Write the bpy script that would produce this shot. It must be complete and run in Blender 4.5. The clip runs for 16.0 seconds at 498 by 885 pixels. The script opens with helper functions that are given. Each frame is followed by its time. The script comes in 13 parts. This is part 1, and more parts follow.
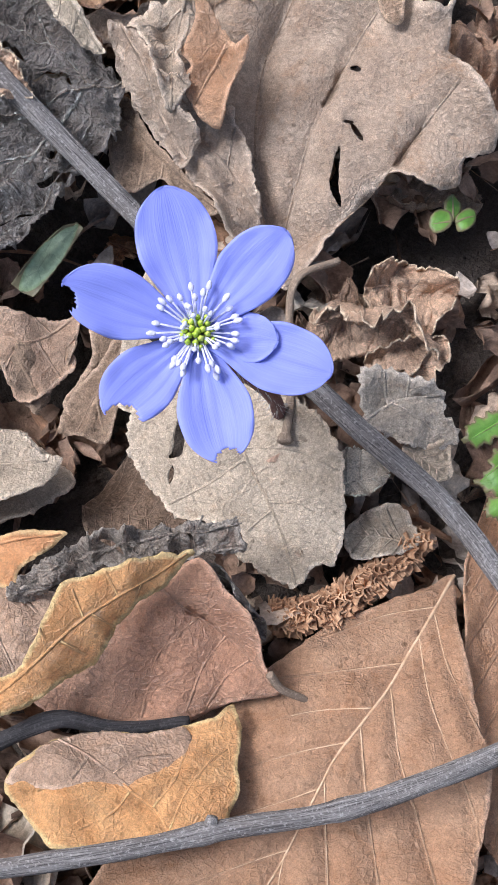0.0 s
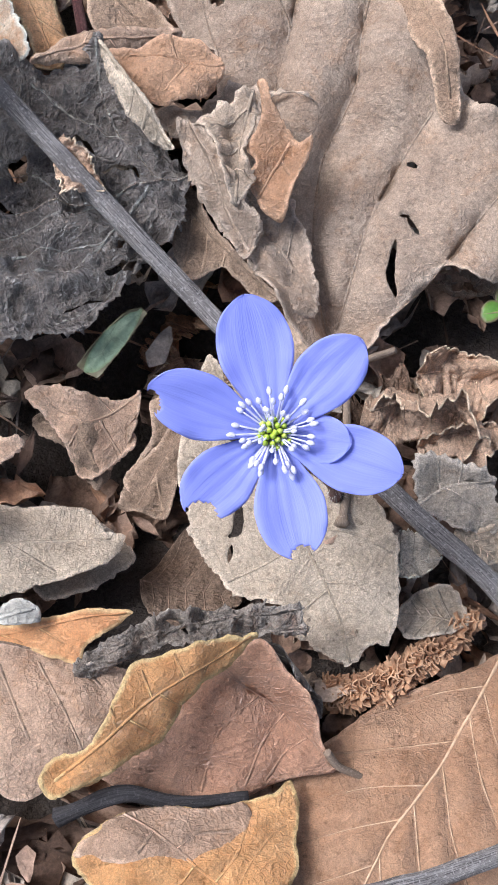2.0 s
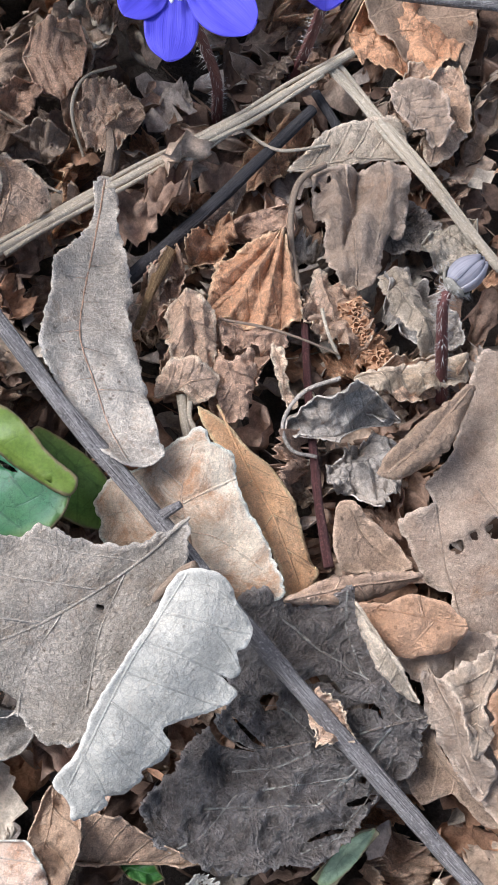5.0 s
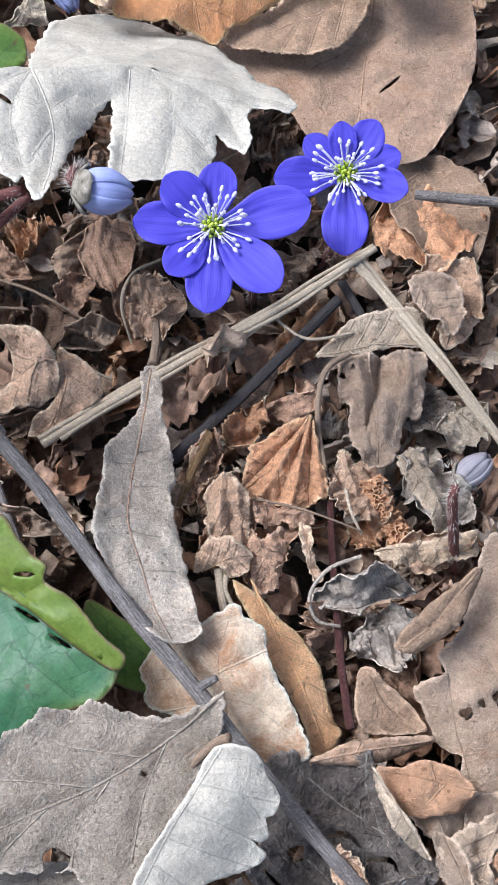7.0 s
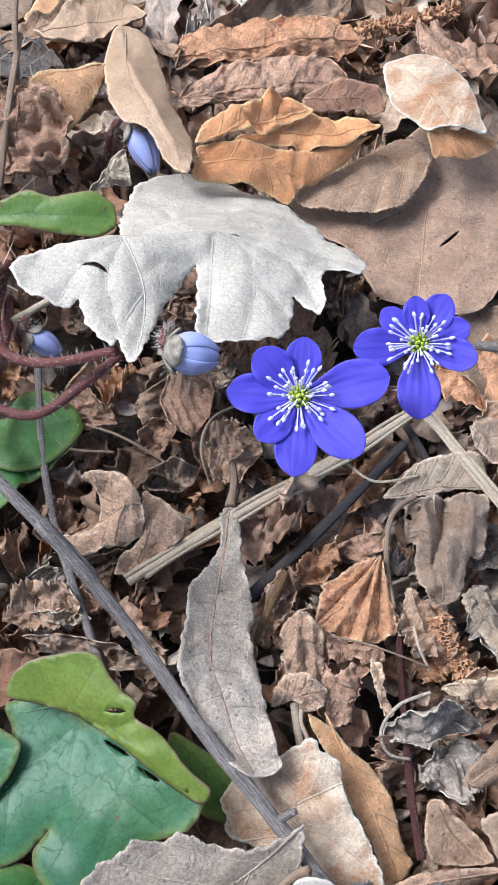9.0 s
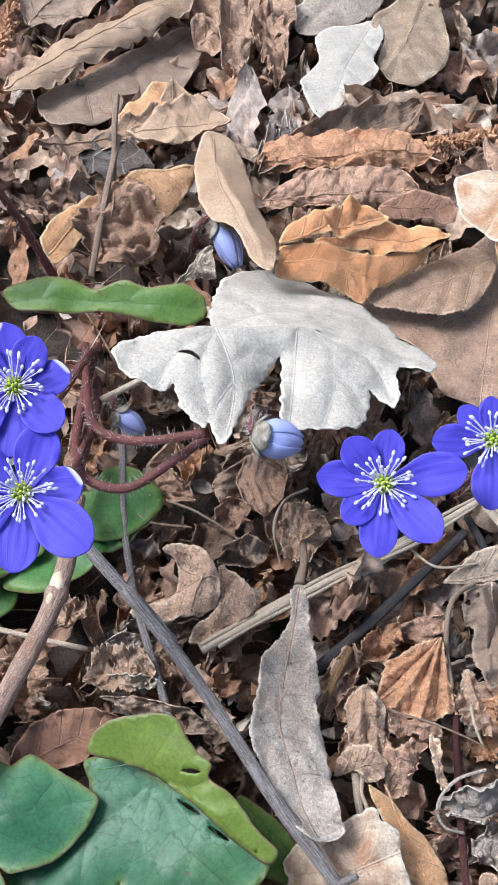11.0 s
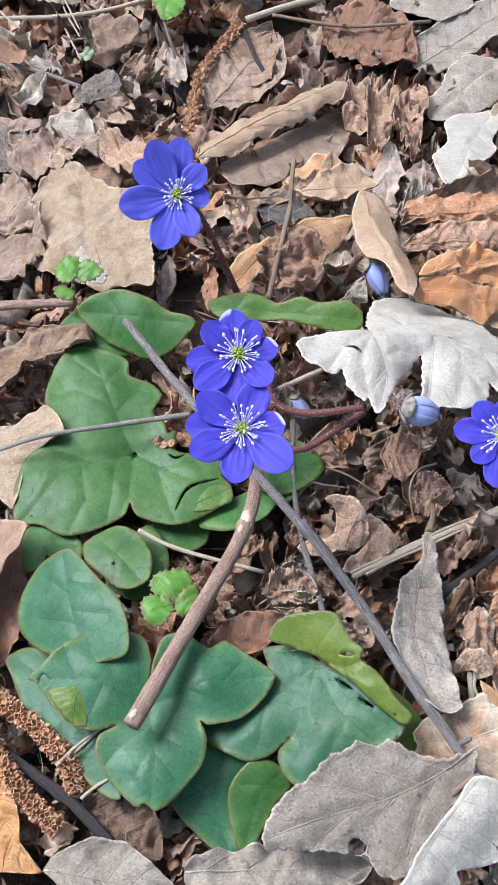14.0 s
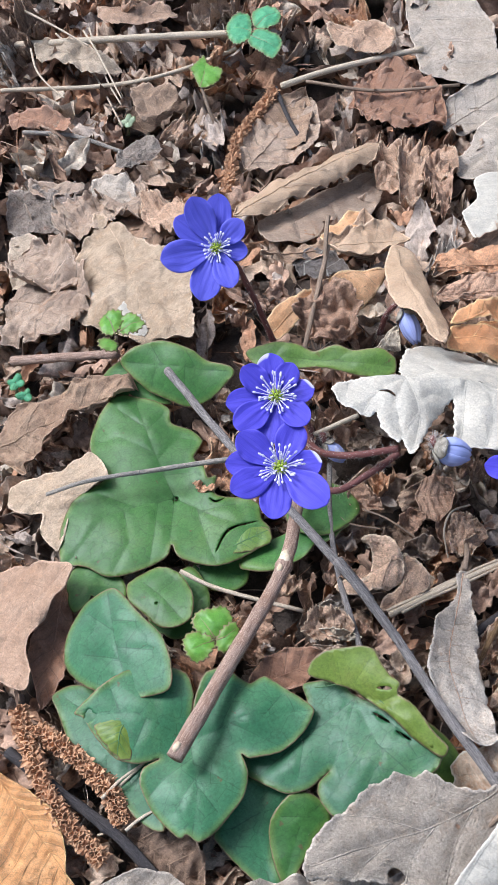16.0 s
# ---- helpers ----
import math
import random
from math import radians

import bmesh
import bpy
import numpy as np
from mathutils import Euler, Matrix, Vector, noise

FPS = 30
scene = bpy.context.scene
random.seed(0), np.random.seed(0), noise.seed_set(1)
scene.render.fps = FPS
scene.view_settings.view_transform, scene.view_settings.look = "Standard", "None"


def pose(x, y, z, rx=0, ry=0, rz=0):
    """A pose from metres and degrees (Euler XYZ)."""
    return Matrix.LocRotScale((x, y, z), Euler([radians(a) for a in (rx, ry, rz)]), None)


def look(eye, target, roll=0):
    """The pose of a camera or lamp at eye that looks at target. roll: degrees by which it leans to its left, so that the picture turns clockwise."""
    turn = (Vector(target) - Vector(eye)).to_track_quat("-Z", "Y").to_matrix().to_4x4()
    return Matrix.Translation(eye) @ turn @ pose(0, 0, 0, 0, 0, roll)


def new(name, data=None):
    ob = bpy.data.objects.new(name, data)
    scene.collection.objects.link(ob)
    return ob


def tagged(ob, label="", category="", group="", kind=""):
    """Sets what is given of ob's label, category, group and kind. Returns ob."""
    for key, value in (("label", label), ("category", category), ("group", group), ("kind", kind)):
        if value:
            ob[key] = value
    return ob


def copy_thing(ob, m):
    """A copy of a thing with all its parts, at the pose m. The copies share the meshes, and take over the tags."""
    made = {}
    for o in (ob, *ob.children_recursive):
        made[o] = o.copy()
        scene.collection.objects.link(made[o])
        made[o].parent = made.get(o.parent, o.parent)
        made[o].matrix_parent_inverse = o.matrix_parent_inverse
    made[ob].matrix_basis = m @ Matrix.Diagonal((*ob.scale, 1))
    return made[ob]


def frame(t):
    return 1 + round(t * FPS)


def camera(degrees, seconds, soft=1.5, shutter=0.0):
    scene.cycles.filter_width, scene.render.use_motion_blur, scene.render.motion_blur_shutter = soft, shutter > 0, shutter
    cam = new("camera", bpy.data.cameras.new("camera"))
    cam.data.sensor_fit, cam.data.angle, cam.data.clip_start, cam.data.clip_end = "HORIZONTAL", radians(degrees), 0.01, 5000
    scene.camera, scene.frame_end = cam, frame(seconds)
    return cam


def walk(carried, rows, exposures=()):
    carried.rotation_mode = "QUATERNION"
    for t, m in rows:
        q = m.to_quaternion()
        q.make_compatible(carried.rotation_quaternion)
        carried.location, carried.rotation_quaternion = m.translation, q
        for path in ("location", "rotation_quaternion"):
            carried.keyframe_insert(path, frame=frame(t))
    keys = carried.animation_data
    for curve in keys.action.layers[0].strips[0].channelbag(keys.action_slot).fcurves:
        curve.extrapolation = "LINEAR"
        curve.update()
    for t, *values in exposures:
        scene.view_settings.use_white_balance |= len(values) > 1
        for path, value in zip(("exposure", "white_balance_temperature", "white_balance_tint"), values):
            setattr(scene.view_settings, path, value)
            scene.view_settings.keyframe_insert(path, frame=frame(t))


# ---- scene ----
from mathutils.bvhtree import BVHTree
from mathutils.geometry import delaunay_2d_cdt

cam = camera(22.2, 16.0, soft=0.5)
PATH = [
    (0, (-0.00767, -0.01453, 0.15893), (0.00416, 0.03655, -0.03407), 15.70),
    (0.5, (-0.00775, -0.01338, 0.15921), (0.00392, 0.03598, -0.03425), 16.00),
    (1, (-0.00750, -0.01451, 0.16051), (0.00297, 0.03651, -0.03259), 14.45),
    (1.5, (-0.00785, -0.01602, 0.16211), (0.00049, 0.03864, -0.03009), 11.74),
    (2, (-0.01629, -0.00922, 0.16654), (-0.00511, 0.04600, -0.02536), 14.95),
    (2.5, (-0.02305, -0.00326, 0.17266), (-0.01352, 0.05463, -0.01854), 13.30),
    (3, (-0.03435, 0.01405, 0.18016), (-0.02639, 0.07116, -0.01135), 12.43),
    (3.5, (-0.04375, 0.02879, 0.18240), (-0.03668, 0.08880, -0.00826), 12.55),
    (4, (-0.04837, 0.04069, 0.18360), (-0.04167, 0.10164, -0.00677), 12.55),
    (4.5, (-0.05306, 0.04660, 0.19134), (-0.04698, 0.10941, 0.00156), 11.78),
    (4.7, (-0.05528, 0.04831, 0.19496), (-0.04945, 0.11219, 0.00552), 11.45),
    (6.8, (-0.05522, 0.06545, 0.22756), (-0.05577, 0.13393, 0.03965), 6.31),
    (7, (-0.05616, 0.06672, 0.23058), (-0.05827, 0.13615, 0.04303), 5.06),
    (7.5, (-0.05583, 0.06681, 0.23348), (-0.06082, 0.14033, 0.04755), 2.99),
    (8, (-0.05891, 0.06945, 0.23909), (-0.06512, 0.14543, 0.05419), 2.28),
    (8.5, (-0.06134, 0.07060, 0.24299), (-0.06864, 0.14937, 0.05930), 1.78),
    (9, (-0.06590, 0.07099, 0.24970), (-0.07429, 0.15147, 0.06680), 1.35),
    (9.2, (-0.06666, 0.07092, 0.24987), (-0.07701, 0.15255, 0.06758), 0.17),
    (11.3, (-0.08104, 0.05678, 0.27427), (-0.09387, 0.14889, 0.09721), 2.92),
    (11.5, (-0.08338, 0.05279, 0.28568), (-0.09784, 0.14463, 0.10860), 2.32),
    (12, (-0.08922, 0.03700, 0.30060), (-0.10702, 0.13075, 0.12484), 1.43),
    (12.5, (-0.08704, 0.02411, 0.31059), (-0.10715, 0.11951, 0.13596), 0.33),
    (13, (-0.08624, 0.01414, 0.31767), (-0.10918, 0.11086, 0.14412), -0.53),
    (13.5, (-0.08487, 0.00326, 0.32069), (-0.11064, 0.10167, 0.14849), -1.34),
    (14, (-0.08342, -0.00857, 0.32538), (-0.11145, 0.09215, 0.15488), -1.89),
    (14.5, (-0.07989, -0.01548, 0.32793), (-0.11021, 0.08784, 0.15939), -2.71),
    (15, (-0.08061, -0.01841, 0.32794), (-0.11273, 0.08710, 0.16110), -3.25),
    (15.5, (-0.07867, -0.01900, 0.32968), (-0.11278, 0.08810, 0.16425), -3.97),
    (16, (-0.08036, -0.02101, 0.33151), (-0.11614, 0.08710, 0.16710), -4.61),
]
walk(cam, [(t, look(eye, target, roll)) for t, eye, target, roll in PATH])

# ---- sky and light: a bright overcast day ----
world = bpy.data.worlds.new("overcast_sky")
scene.world = world
world.use_nodes = True
wt = world.node_tree
sky = wt.nodes.new("ShaderNodeTexSky")
sky.sky_type = "NISHITA"
sky.sun_disc = False
sky.sun_elevation, sky.sun_rotation = radians(54), radians(-60)
sky.dust_density, sky.ozone_density, sky.air_density = 3.0, 0.7, 1.0
wt.links.new(sky.outputs[0], wt.nodes["Background"].inputs[0])
wt.nodes["Background"].inputs[1].default_value = 0.115
sun = new("sun", bpy.data.lights.new("sun", "SUN"))
sun.data.energy, sun.data.angle, sun.data.color = 2.5, radians(24), (0.905, 0.985, 1.14)
sun.matrix_world = look((-1.05, 0.12, 1.40), (0, 0, 0))
scene.view_settings.exposure = 0.84


# ---- materials ----
def node_mat(name):
    m = bpy.data.materials.new(name)
    m.use_nodes = True
    t = m.node_tree
    return m, t, t.nodes["Principled BSDF"], t.nodes["Material Output"]


def mix(t, fac, a, b, mode="MIX"):
    n = t.nodes.new("ShaderNodeMix")
    n.data_type, n.blend_type = "RGBA", mode
    for k, v in ((0, fac), (6, a), (7, b)):
        if isinstance(v, bpy.types.NodeSocket):
            t.links.new(v, n.inputs[k])
        else:
            n.inputs[k].default_value = v if k == 0 else (*v, 1)
    return n.outputs[2]


def ramp(t, src, lo, hi, a=0.0, b=1.0):
    n = t.nodes.new("ShaderNodeMapRange")
    t.links.new(src, n.inputs[0])
    for k, v in enumerate((lo, hi, a, b)):
        n.inputs[k + 1].default_value = v
    return n.outputs[0]


def maths(t, op, a, b=0.5):
    n = t.nodes.new("ShaderNodeMath")
    n.operation = op
    for k, v in enumerate((a, b)):
        if isinstance(v, bpy.types.NodeSocket):
            t.links.new(v, n.inputs[k])
        else:
            n.inputs[k].default_value = v
    return n.outputs[0]


def own_space(t):
    """Object space, shifted by each object's own random value."""
    tc, oi, va = (t.nodes.new(k) for k in ("ShaderNodeTexCoord", "ShaderNodeObjectInfo", "ShaderNodeVectorMath"))
    va.operation = "ADD"
    t.links.new(tc.outputs["Object"], va.inputs[0])
    t.links.new(maths(t, "MULTIPLY", oi.outputs["Random"], 3.0), va.inputs[1])
    return va.outputs[0], oi.outputs["Random"], tc


def noise_tex(t, vec, scale, detail=4.0, rough=0.6, dist=0.0):
    n = t.nodes.new("ShaderNodeTexNoise")
    t.links.new(vec, n.inputs["Vector"])
    for k, v in (("Scale", scale), ("Detail", detail), ("Roughness", rough), ("Distortion", dist)):
        n.inputs[k].default_value = v
    return n.outputs["Fac"]


def cells(t, vec, scale, feature="DISTANCE_TO_EDGE"):
    n = t.nodes.new("ShaderNodeTexVoronoi")
    n.feature = feature
    t.links.new(vec, n.inputs["Vector"])
    n.inputs["Scale"].default_value = scale
    return n.outputs["Distance"]


def bump(t, p, h, strength, distance):
    n = t.nodes.new("ShaderNodeBump")
    n.inputs["Strength"].default_value, n.inputs["Distance"].default_value = strength, distance
    t.links.new(h, n.inputs["Height"])
    t.links.new(n.outputs[0], p.inputs["Normal"])


def thin(t, p, out, col, amount):
    """Lets some light through a thin blade."""
    tr, ms = t.nodes.new("ShaderNodeBsdfTranslucent"), t.nodes.new("ShaderNodeMixShader")
    t.links.new(col, tr.inputs[0])
    ms.inputs[0].default_value = amount
    t.links.new(p.outputs[0], ms.inputs[1])
    t.links.new(tr.outputs[0], ms.inputs[2])
    t.links.new(ms.outputs[0], out.inputs[0])


def vein_lines(t, wobble):
    """Side veins and the cross veins between them, from the leaf's own map: 1 on a vein."""
    um, sx = t.nodes.new("ShaderNodeUVMap"), t.nodes.new("ShaderNodeSeparateXYZ")
    um.uv_map = "veins"
    t.links.new(um.outputs[0], sx.inputs[0])
    x = maths(t, "ADD", sx.outputs[0], maths(t, "MULTIPLY", maths(t, "SUBTRACT", wobble, 0.5), 0.16))
    d = maths(t, "ABSOLUTE", maths(t, "SUBTRACT", maths(t, "FRACT", x, 0), 0.5))
    main = ramp(t, d, 0.012, 0.05, 1.0, 0.0)
    y = maths(t, "ADD", maths(t, "MULTIPLY", sx.outputs[1], 11.0), maths(t, "ADD", maths(t, "MULTIPLY", wobble, 3.0), maths(t, "MULTIPLY", maths(t, "FLOOR", x, 0), 0.37)))
    e = maths(t, "ABSOLUTE", maths(t, "SUBTRACT", maths(t, "FRACT", y, 0), 0.5))
    on = maths(t, "GREATER_THAN", sx.outputs[0], 1.0)
    cross = maths(t, "MULTIPLY", ramp(t, e, 0.02, 0.09, 0.55, 0.0), on)
    swell = maths(t, "MULTIPLY", ramp(t, d, 0.0, 0.5, 0.0, 1.0), on)
    return maths(t, "MULTIPLY", main, on), cross, swell


def dead_leaf_mat(name, dark, light, stain, rough=0.7, spots=0.5, relief=0.6, through_light=0.12, spec=0.25, var=0.13, net_tone=0.55, mottle=0.3, stain_most=0.7, grain=1.0, vein_tone=0.55, depth=0.0009, net_most=0.9, stain_from=0.54, stain_scale=100, blotch_scale=60, crinkle=0.16, crest_shine=1.12):
    m, t, p, out = node_mat(name)
    vec, rnd, tc = own_space(t)
    blotch = noise_tex(t, vec, blotch_scale, 6, 0.7, 0.8)
    mid = noise_tex(t, vec, 260, 8, 0.8, 0.5)
    fine = noise_tex(t, vec, 1500, 5, 0.75)
    wv = t.nodes.new("ShaderNodeVectorMath")
    wv.operation = "ADD"
    t.links.new(vec, wv.inputs[0])
    t.links.new(maths(t, "MULTIPLY", mid, 0.0007), wv.inputs[1])
    net = cells(t, wv.outputs[0], 1000)
    big = cells(t, wv.outputs[0], 330)
    col = mix(t, ramp(t, blotch, 0.34, 0.66), dark, light)
    col = mix(t, ramp(t, noise_tex(t, vec, stain_scale, 8, 0.8, 1.0), stain_from, stain_from + 0.16, 0, stain_most), col, stain)
    col = mix(t, ramp(t, net, 0.0, 0.10, 0.5 * net_most, 0.0), col, [min(0.9, c * net_tone) for c in light])
    col = mix(t, ramp(t, big, 0.0, 0.04, 0.5 * net_most, 0.0), col, [min(0.9, c * net_tone) for c in light])
    col = mix(t, ramp(t, noise_tex(t, vec, 620, 3, 0.6), 0.63, 0.70, 0.0, spots), col, [c * 0.3 for c in stain])
    sx = t.nodes.new("ShaderNodeSeparateXYZ")
    t.links.new(tc.outputs["UV"], sx.inputs[0])
    rim = maths(t, "ADD", maths(t, "ABSOLUTE", maths(t, "SUBTRACT", sx.outputs[1], 0.5)), maths(t, "MULTIPLY", mid, 0.06))
    col = mix(t, ramp(t, rim, 0.505, 0.53, 0.0, 0.8), col, [min(0.85, c * 1.35 + 0.03) for c in light])
    main, cross, swell = vein_lines(t, mid)
    vt = [min(0.9, c * vein_tone) for c in light]
    col = mix(t, maths(t, "MULTIPLY", main, 0.9), col, vt)
    col = mix(t, maths(t, "MULTIPLY", cross, 0.6), col, vt)
    dots = maths(t, "MULTIPLY", ramp(t, cells(t, vec, 420, "F1"), 0.09, 0.15, 1.0, 0.0), ramp(t, blotch, 0.44, 0.56, 0.0, 1.0))
    col = mix(t, maths(t, "MULTIPLY", dots, 0.3 + 0.6 * spots), col, [c * 0.25 for c in stain])
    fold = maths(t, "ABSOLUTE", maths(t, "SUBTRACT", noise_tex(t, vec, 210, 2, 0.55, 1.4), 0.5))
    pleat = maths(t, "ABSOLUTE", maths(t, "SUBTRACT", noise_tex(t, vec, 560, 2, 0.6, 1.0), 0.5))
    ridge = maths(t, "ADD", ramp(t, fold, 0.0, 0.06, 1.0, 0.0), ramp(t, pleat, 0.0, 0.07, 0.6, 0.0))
    # highlights along the crinkle ridges, painted into the colour
    col = mix(t, maths(t, "MULTIPLY", ridge, min(0.6, crinkle * 0.5)), col, [min(0.9, c * crest_shine) for c in light])
    hs = t.nodes.new("ShaderNodeHueSaturation")
    t.links.new(col, hs.inputs["Color"])
    tone = maths(t, "MULTIPLY", ramp(t, mid, 0.3, 0.7, 1 - mottle, 1 + mottle * 0.7), maths(t, "MULTIPLY", ramp(t, fine, 0.3, 0.7, 1 - 0.3 * grain, 1 + 0.3 * grain), ramp(t, noise_tex(t, vec, 5200, 3, 0.7), 0.32, 0.68, 1 - 0.38 * grain, 1 + 0.38 * grain)))
    t.links.new(maths(t, "MULTIPLY", tone, ramp(t, rnd, 0, 1, 1 - var, 1 + var)), hs.inputs["Value"])
    t.links.new(hs.outputs[0], p.inputs["Base Color"])
    p.inputs["Roughness"].default_value = rough
    p.inputs["Specular IOR Level"].default_value = spec
    h = maths(t, "ADD", maths(t, "MULTIPLY", fine, 0.5), maths(t, "ADD", ramp(t, net, 0, 0.12, 0.3, 0), maths(t, "MULTIPLY", mid, 1.8)))
    h = maths(t, "ADD", h, maths(t, "ADD", maths(t, "MULTIPLY", main, 0.8), maths(t, "ADD", maths(t, "MULTIPLY", cross, 0.45), maths(t, "MULTIPLY", swell, 1.1))))
    soft = maths(t, "ADD", ramp(t, fold, 0.0, 0.16, 1.6, 0.0), ramp(t, pleat, 0.0, 0.14, 0.7, 0.0))
    h = maths(t, "ADD", h, maths(t, "MULTIPLY", soft, crinkle))
    bump(t, p, h, relief, depth)
    thin(t, p, out, hs.outputs[0], through_light)
    return m


def green_mat(name, dark, light, edge, rough=0.42, var=0.12, vein=0.5):
    m, t, p, out = node_mat(name)
    vec, rnd, tc = own_space(t)
    blotch = noise_tex(t, vec, 45, 6, 0.7, 0.5)
    mid = noise_tex(t, vec, 300, 6, 0.75)
    wv = t.nodes.new("ShaderNodeVectorMath")
    wv.operation = "ADD"
    t.links.new(vec, wv.inputs[0])
    t.links.new(maths(t, "MULTIPLY", mid, 0.004), wv.inputs[1])
    net = cells(t, wv.outputs[0], 210)
    small = cells(t, wv.outputs[0], 700)
    tiny = ramp(t, small, 0.005, 0.05, vein * 0.7, 0.0)
    col = mix(t, ramp(t, blotch, 0.35, 0.66), dark, light)
    col = mix(t, ramp(t, noise_tex(t, vec, 26, 6, 0.7, 0.4), 0.54, 0.74, 0, 0.6), col, edge)
    col = mix(t, ramp(t, net, 0.004, 0.022, vein, 0.0), col, [c * 0.5 for c in dark])
    col = mix(t, tiny, col, [c * 0.55 for c in dark])
    col = mix(t, ramp(t, noise_tex(t, vec, 240, 3, 0.6), 0.69, 0.73, 0.0, 0.8), col, (0.10, 0.07, 0.03))
    col = mix(t, ramp(t, noise_tex(t, vec, 420, 2, 0.5), 0.77, 0.79, 0.0, 0.5), col, (0.35, 0.42, 0.30))
    main, cross, swell = vein_lines(t, mid)
    col = mix(t, maths(t, "MULTIPLY", main, vein), col, [c * 0.5 for c in dark])
    col = mix(t, maths(t, "MULTIPLY", cross, vein * 0.5), col, [c * 0.6 for c in dark])
    far = t.nodes.new("ShaderNodeVectorMath")
    far.operation = "DISTANCE"
    t.links.new(tc.outputs["UV"], far.inputs[0])
    far.inputs[1].default_value = (0.5, 0.5, 0)
    rim = maths(t, "ADD", far.outputs["Value"], maths(t, "MULTIPLY", mid, 0.05))
    col = mix(t, ramp(t, rim, 0.43, 0.525, 0.0, 0.5), col, (0.17, 0.225, 0.045))
    col = mix(t, ramp(t, rim, 0.513, 0.524, 0.0, 0.8), col, (0.20, 0.14, 0.085))
    hs = t.nodes.new("ShaderNodeHueSaturation")
    t.links.new(col, hs.inputs["Color"])
    tone = maths(t, "MULTIPLY", ramp(t, mid, 0.3, 0.7, 0.86, 1.13), ramp(t, noise_tex(t, vec, 1300, 4, 0.7), 0.3, 0.7, 0.82, 1.17))
    t.links.new(maths(t, "MULTIPLY", tone, ramp(t, rnd, 0, 1, 1 - var, 1 + var)), hs.inputs["Value"])
    t.links.new(hs.outputs[0], p.inputs["Base Color"])
    p.inputs["Roughness"].default_value = rough
    p.inputs["Specular IOR Level"].default_value = 0.34
    bump(t, p, maths(t, "ADD", maths(t, "ADD", ramp(t, net, 0, 0.03, 0, 0.05), ramp(t, small, 0, 0.1, 0, 0.02)), maths(t, "ADD", maths(t, "MULTIPLY", mid, 0.18), maths(t, "MULTIPLY", swell, 0.25))), 0.45, 0.0008)
    thin(t, p, out, hs.outputs[0], 0.15)
    return m


def bark_mat(name, dark, light, crack, rough=0.8, fine_scale=900, relief=0.7):
    """Streaks run along the length of a twig, which is stored as V of its UV map."""
    m, t, p, out = node_mat(name)
    vec, rnd, tc = own_space(t)
    mp = t.nodes.new("ShaderNodeMapping")
    t.links.new(tc.outputs["UV"], mp.inputs["Vector"])
    mp.inputs["Scale"].default_value = (30, 10, 1)
    streak = noise_tex(t, mp.outputs[0], 1.5, 7, 0.75, 0.5)
    blotch = noise_tex(t, vec, 120, 4, 0.65)
    col = mix(t, ramp(t, streak, 0.38, 0.64), dark, light)
    col = mix(t, ramp(t, blotch, 0.5, 0.72, 0, 0.7), col, crack)
    col = mix(t, ramp(t, noise_tex(t, vec, 2600, 3, 0.6), 0.54, 0.66, 0, 0.6), col, [min(0.9, c * 1.35) for c in light])
    t.links.new(col, p.inputs["Base Color"])
    p.inputs["Roughness"].default_value = rough
    p.inputs["Specular IOR Level"].default_value = 0.25
    bump(t, p, maths(t, "ADD", maths(t, "MULTIPLY", streak, 1.6), noise_tex(t, vec, fine_scale, 3)), relief, 0.0009)
    return m


def petal_mat(name, dark, light, clear=0.25, edge=False):
    m, t, p, out = node_mat(name)
    vec, rnd, tc = own_space(t)
    mp = t.nodes.new("ShaderNodeMapping")
    t.links.new(tc.outputs["UV"], mp.inputs["Vector"])
    mp.inputs["Scale"].default_value = (0.7, 22, 1)
    line = noise_tex(t, mp.outputs[0], 1.6, 4, 0.6)
    sx = t.nodes.new("ShaderNodeSeparateXYZ")
    t.links.new(tc.outputs["UV"], sx.inputs[0])
    col = mix(t, ramp(t, line, 0.2, 0.85), dark, light)
    col = mix(t, ramp(t, sx.outputs[0], 0.0, 0.45, 0.45, 0.0), col, [min(1, c * 1.25 + 0.06) for c in light])
    col = mix(t, ramp(t, noise_tex(t, vec, 160, 3), 0.4, 0.7, 0, 0.35), col, dark)
    side = maths(t, "ABSOLUTE", maths(t, "SUBTRACT", sx.outputs[1], 0.5))
    col = mix(t, ramp(t, side, 0.44, 0.5, 0.0, 0.35), col, [min(1, c * 1.15 + 0.05) for c in light])
    col = mix(t, ramp(t, side, 0.0, 0.06, 0.25, 0.0), col, [c * 0.7 for c in dark])
    if edge:
        rim = maths(t, "ADD", sx.outputs[0], maths(t, "MULTIPLY", sx.outputs[1], 0.35))
        col = mix(t, ramp(t, rim, 1.12, 1.2), col, (0.75, 0.72, 0.82))
    t.links.new(col, p.inputs["Base Color"])
    p.inputs["Roughness"].default_value = 0.55
    p.inputs["Specular IOR Level"].default_value = 0.3
    bump(t, p, line, 0.3, 0.0004)
    thin(t, p, out, col, clear)
    return m


def plain_mat(name, a, b, rough=0.6, scale=600, relief=0.3):
    m, t, p, out = node_mat(name)
    vec, rnd, _ = own_space(t)
    n = noise_tex(t, vec, scale, 3)
    t.links.new(mix(t, ramp(t, n, 0.35, 0.65), a, b), p.inputs["Base Color"])
    p.inputs["Roughness"].default_value = rough
    p.inputs["Specular IOR Level"].default_value = 0.3
    bump(t, p, n, relief, 0.0004)
    return m


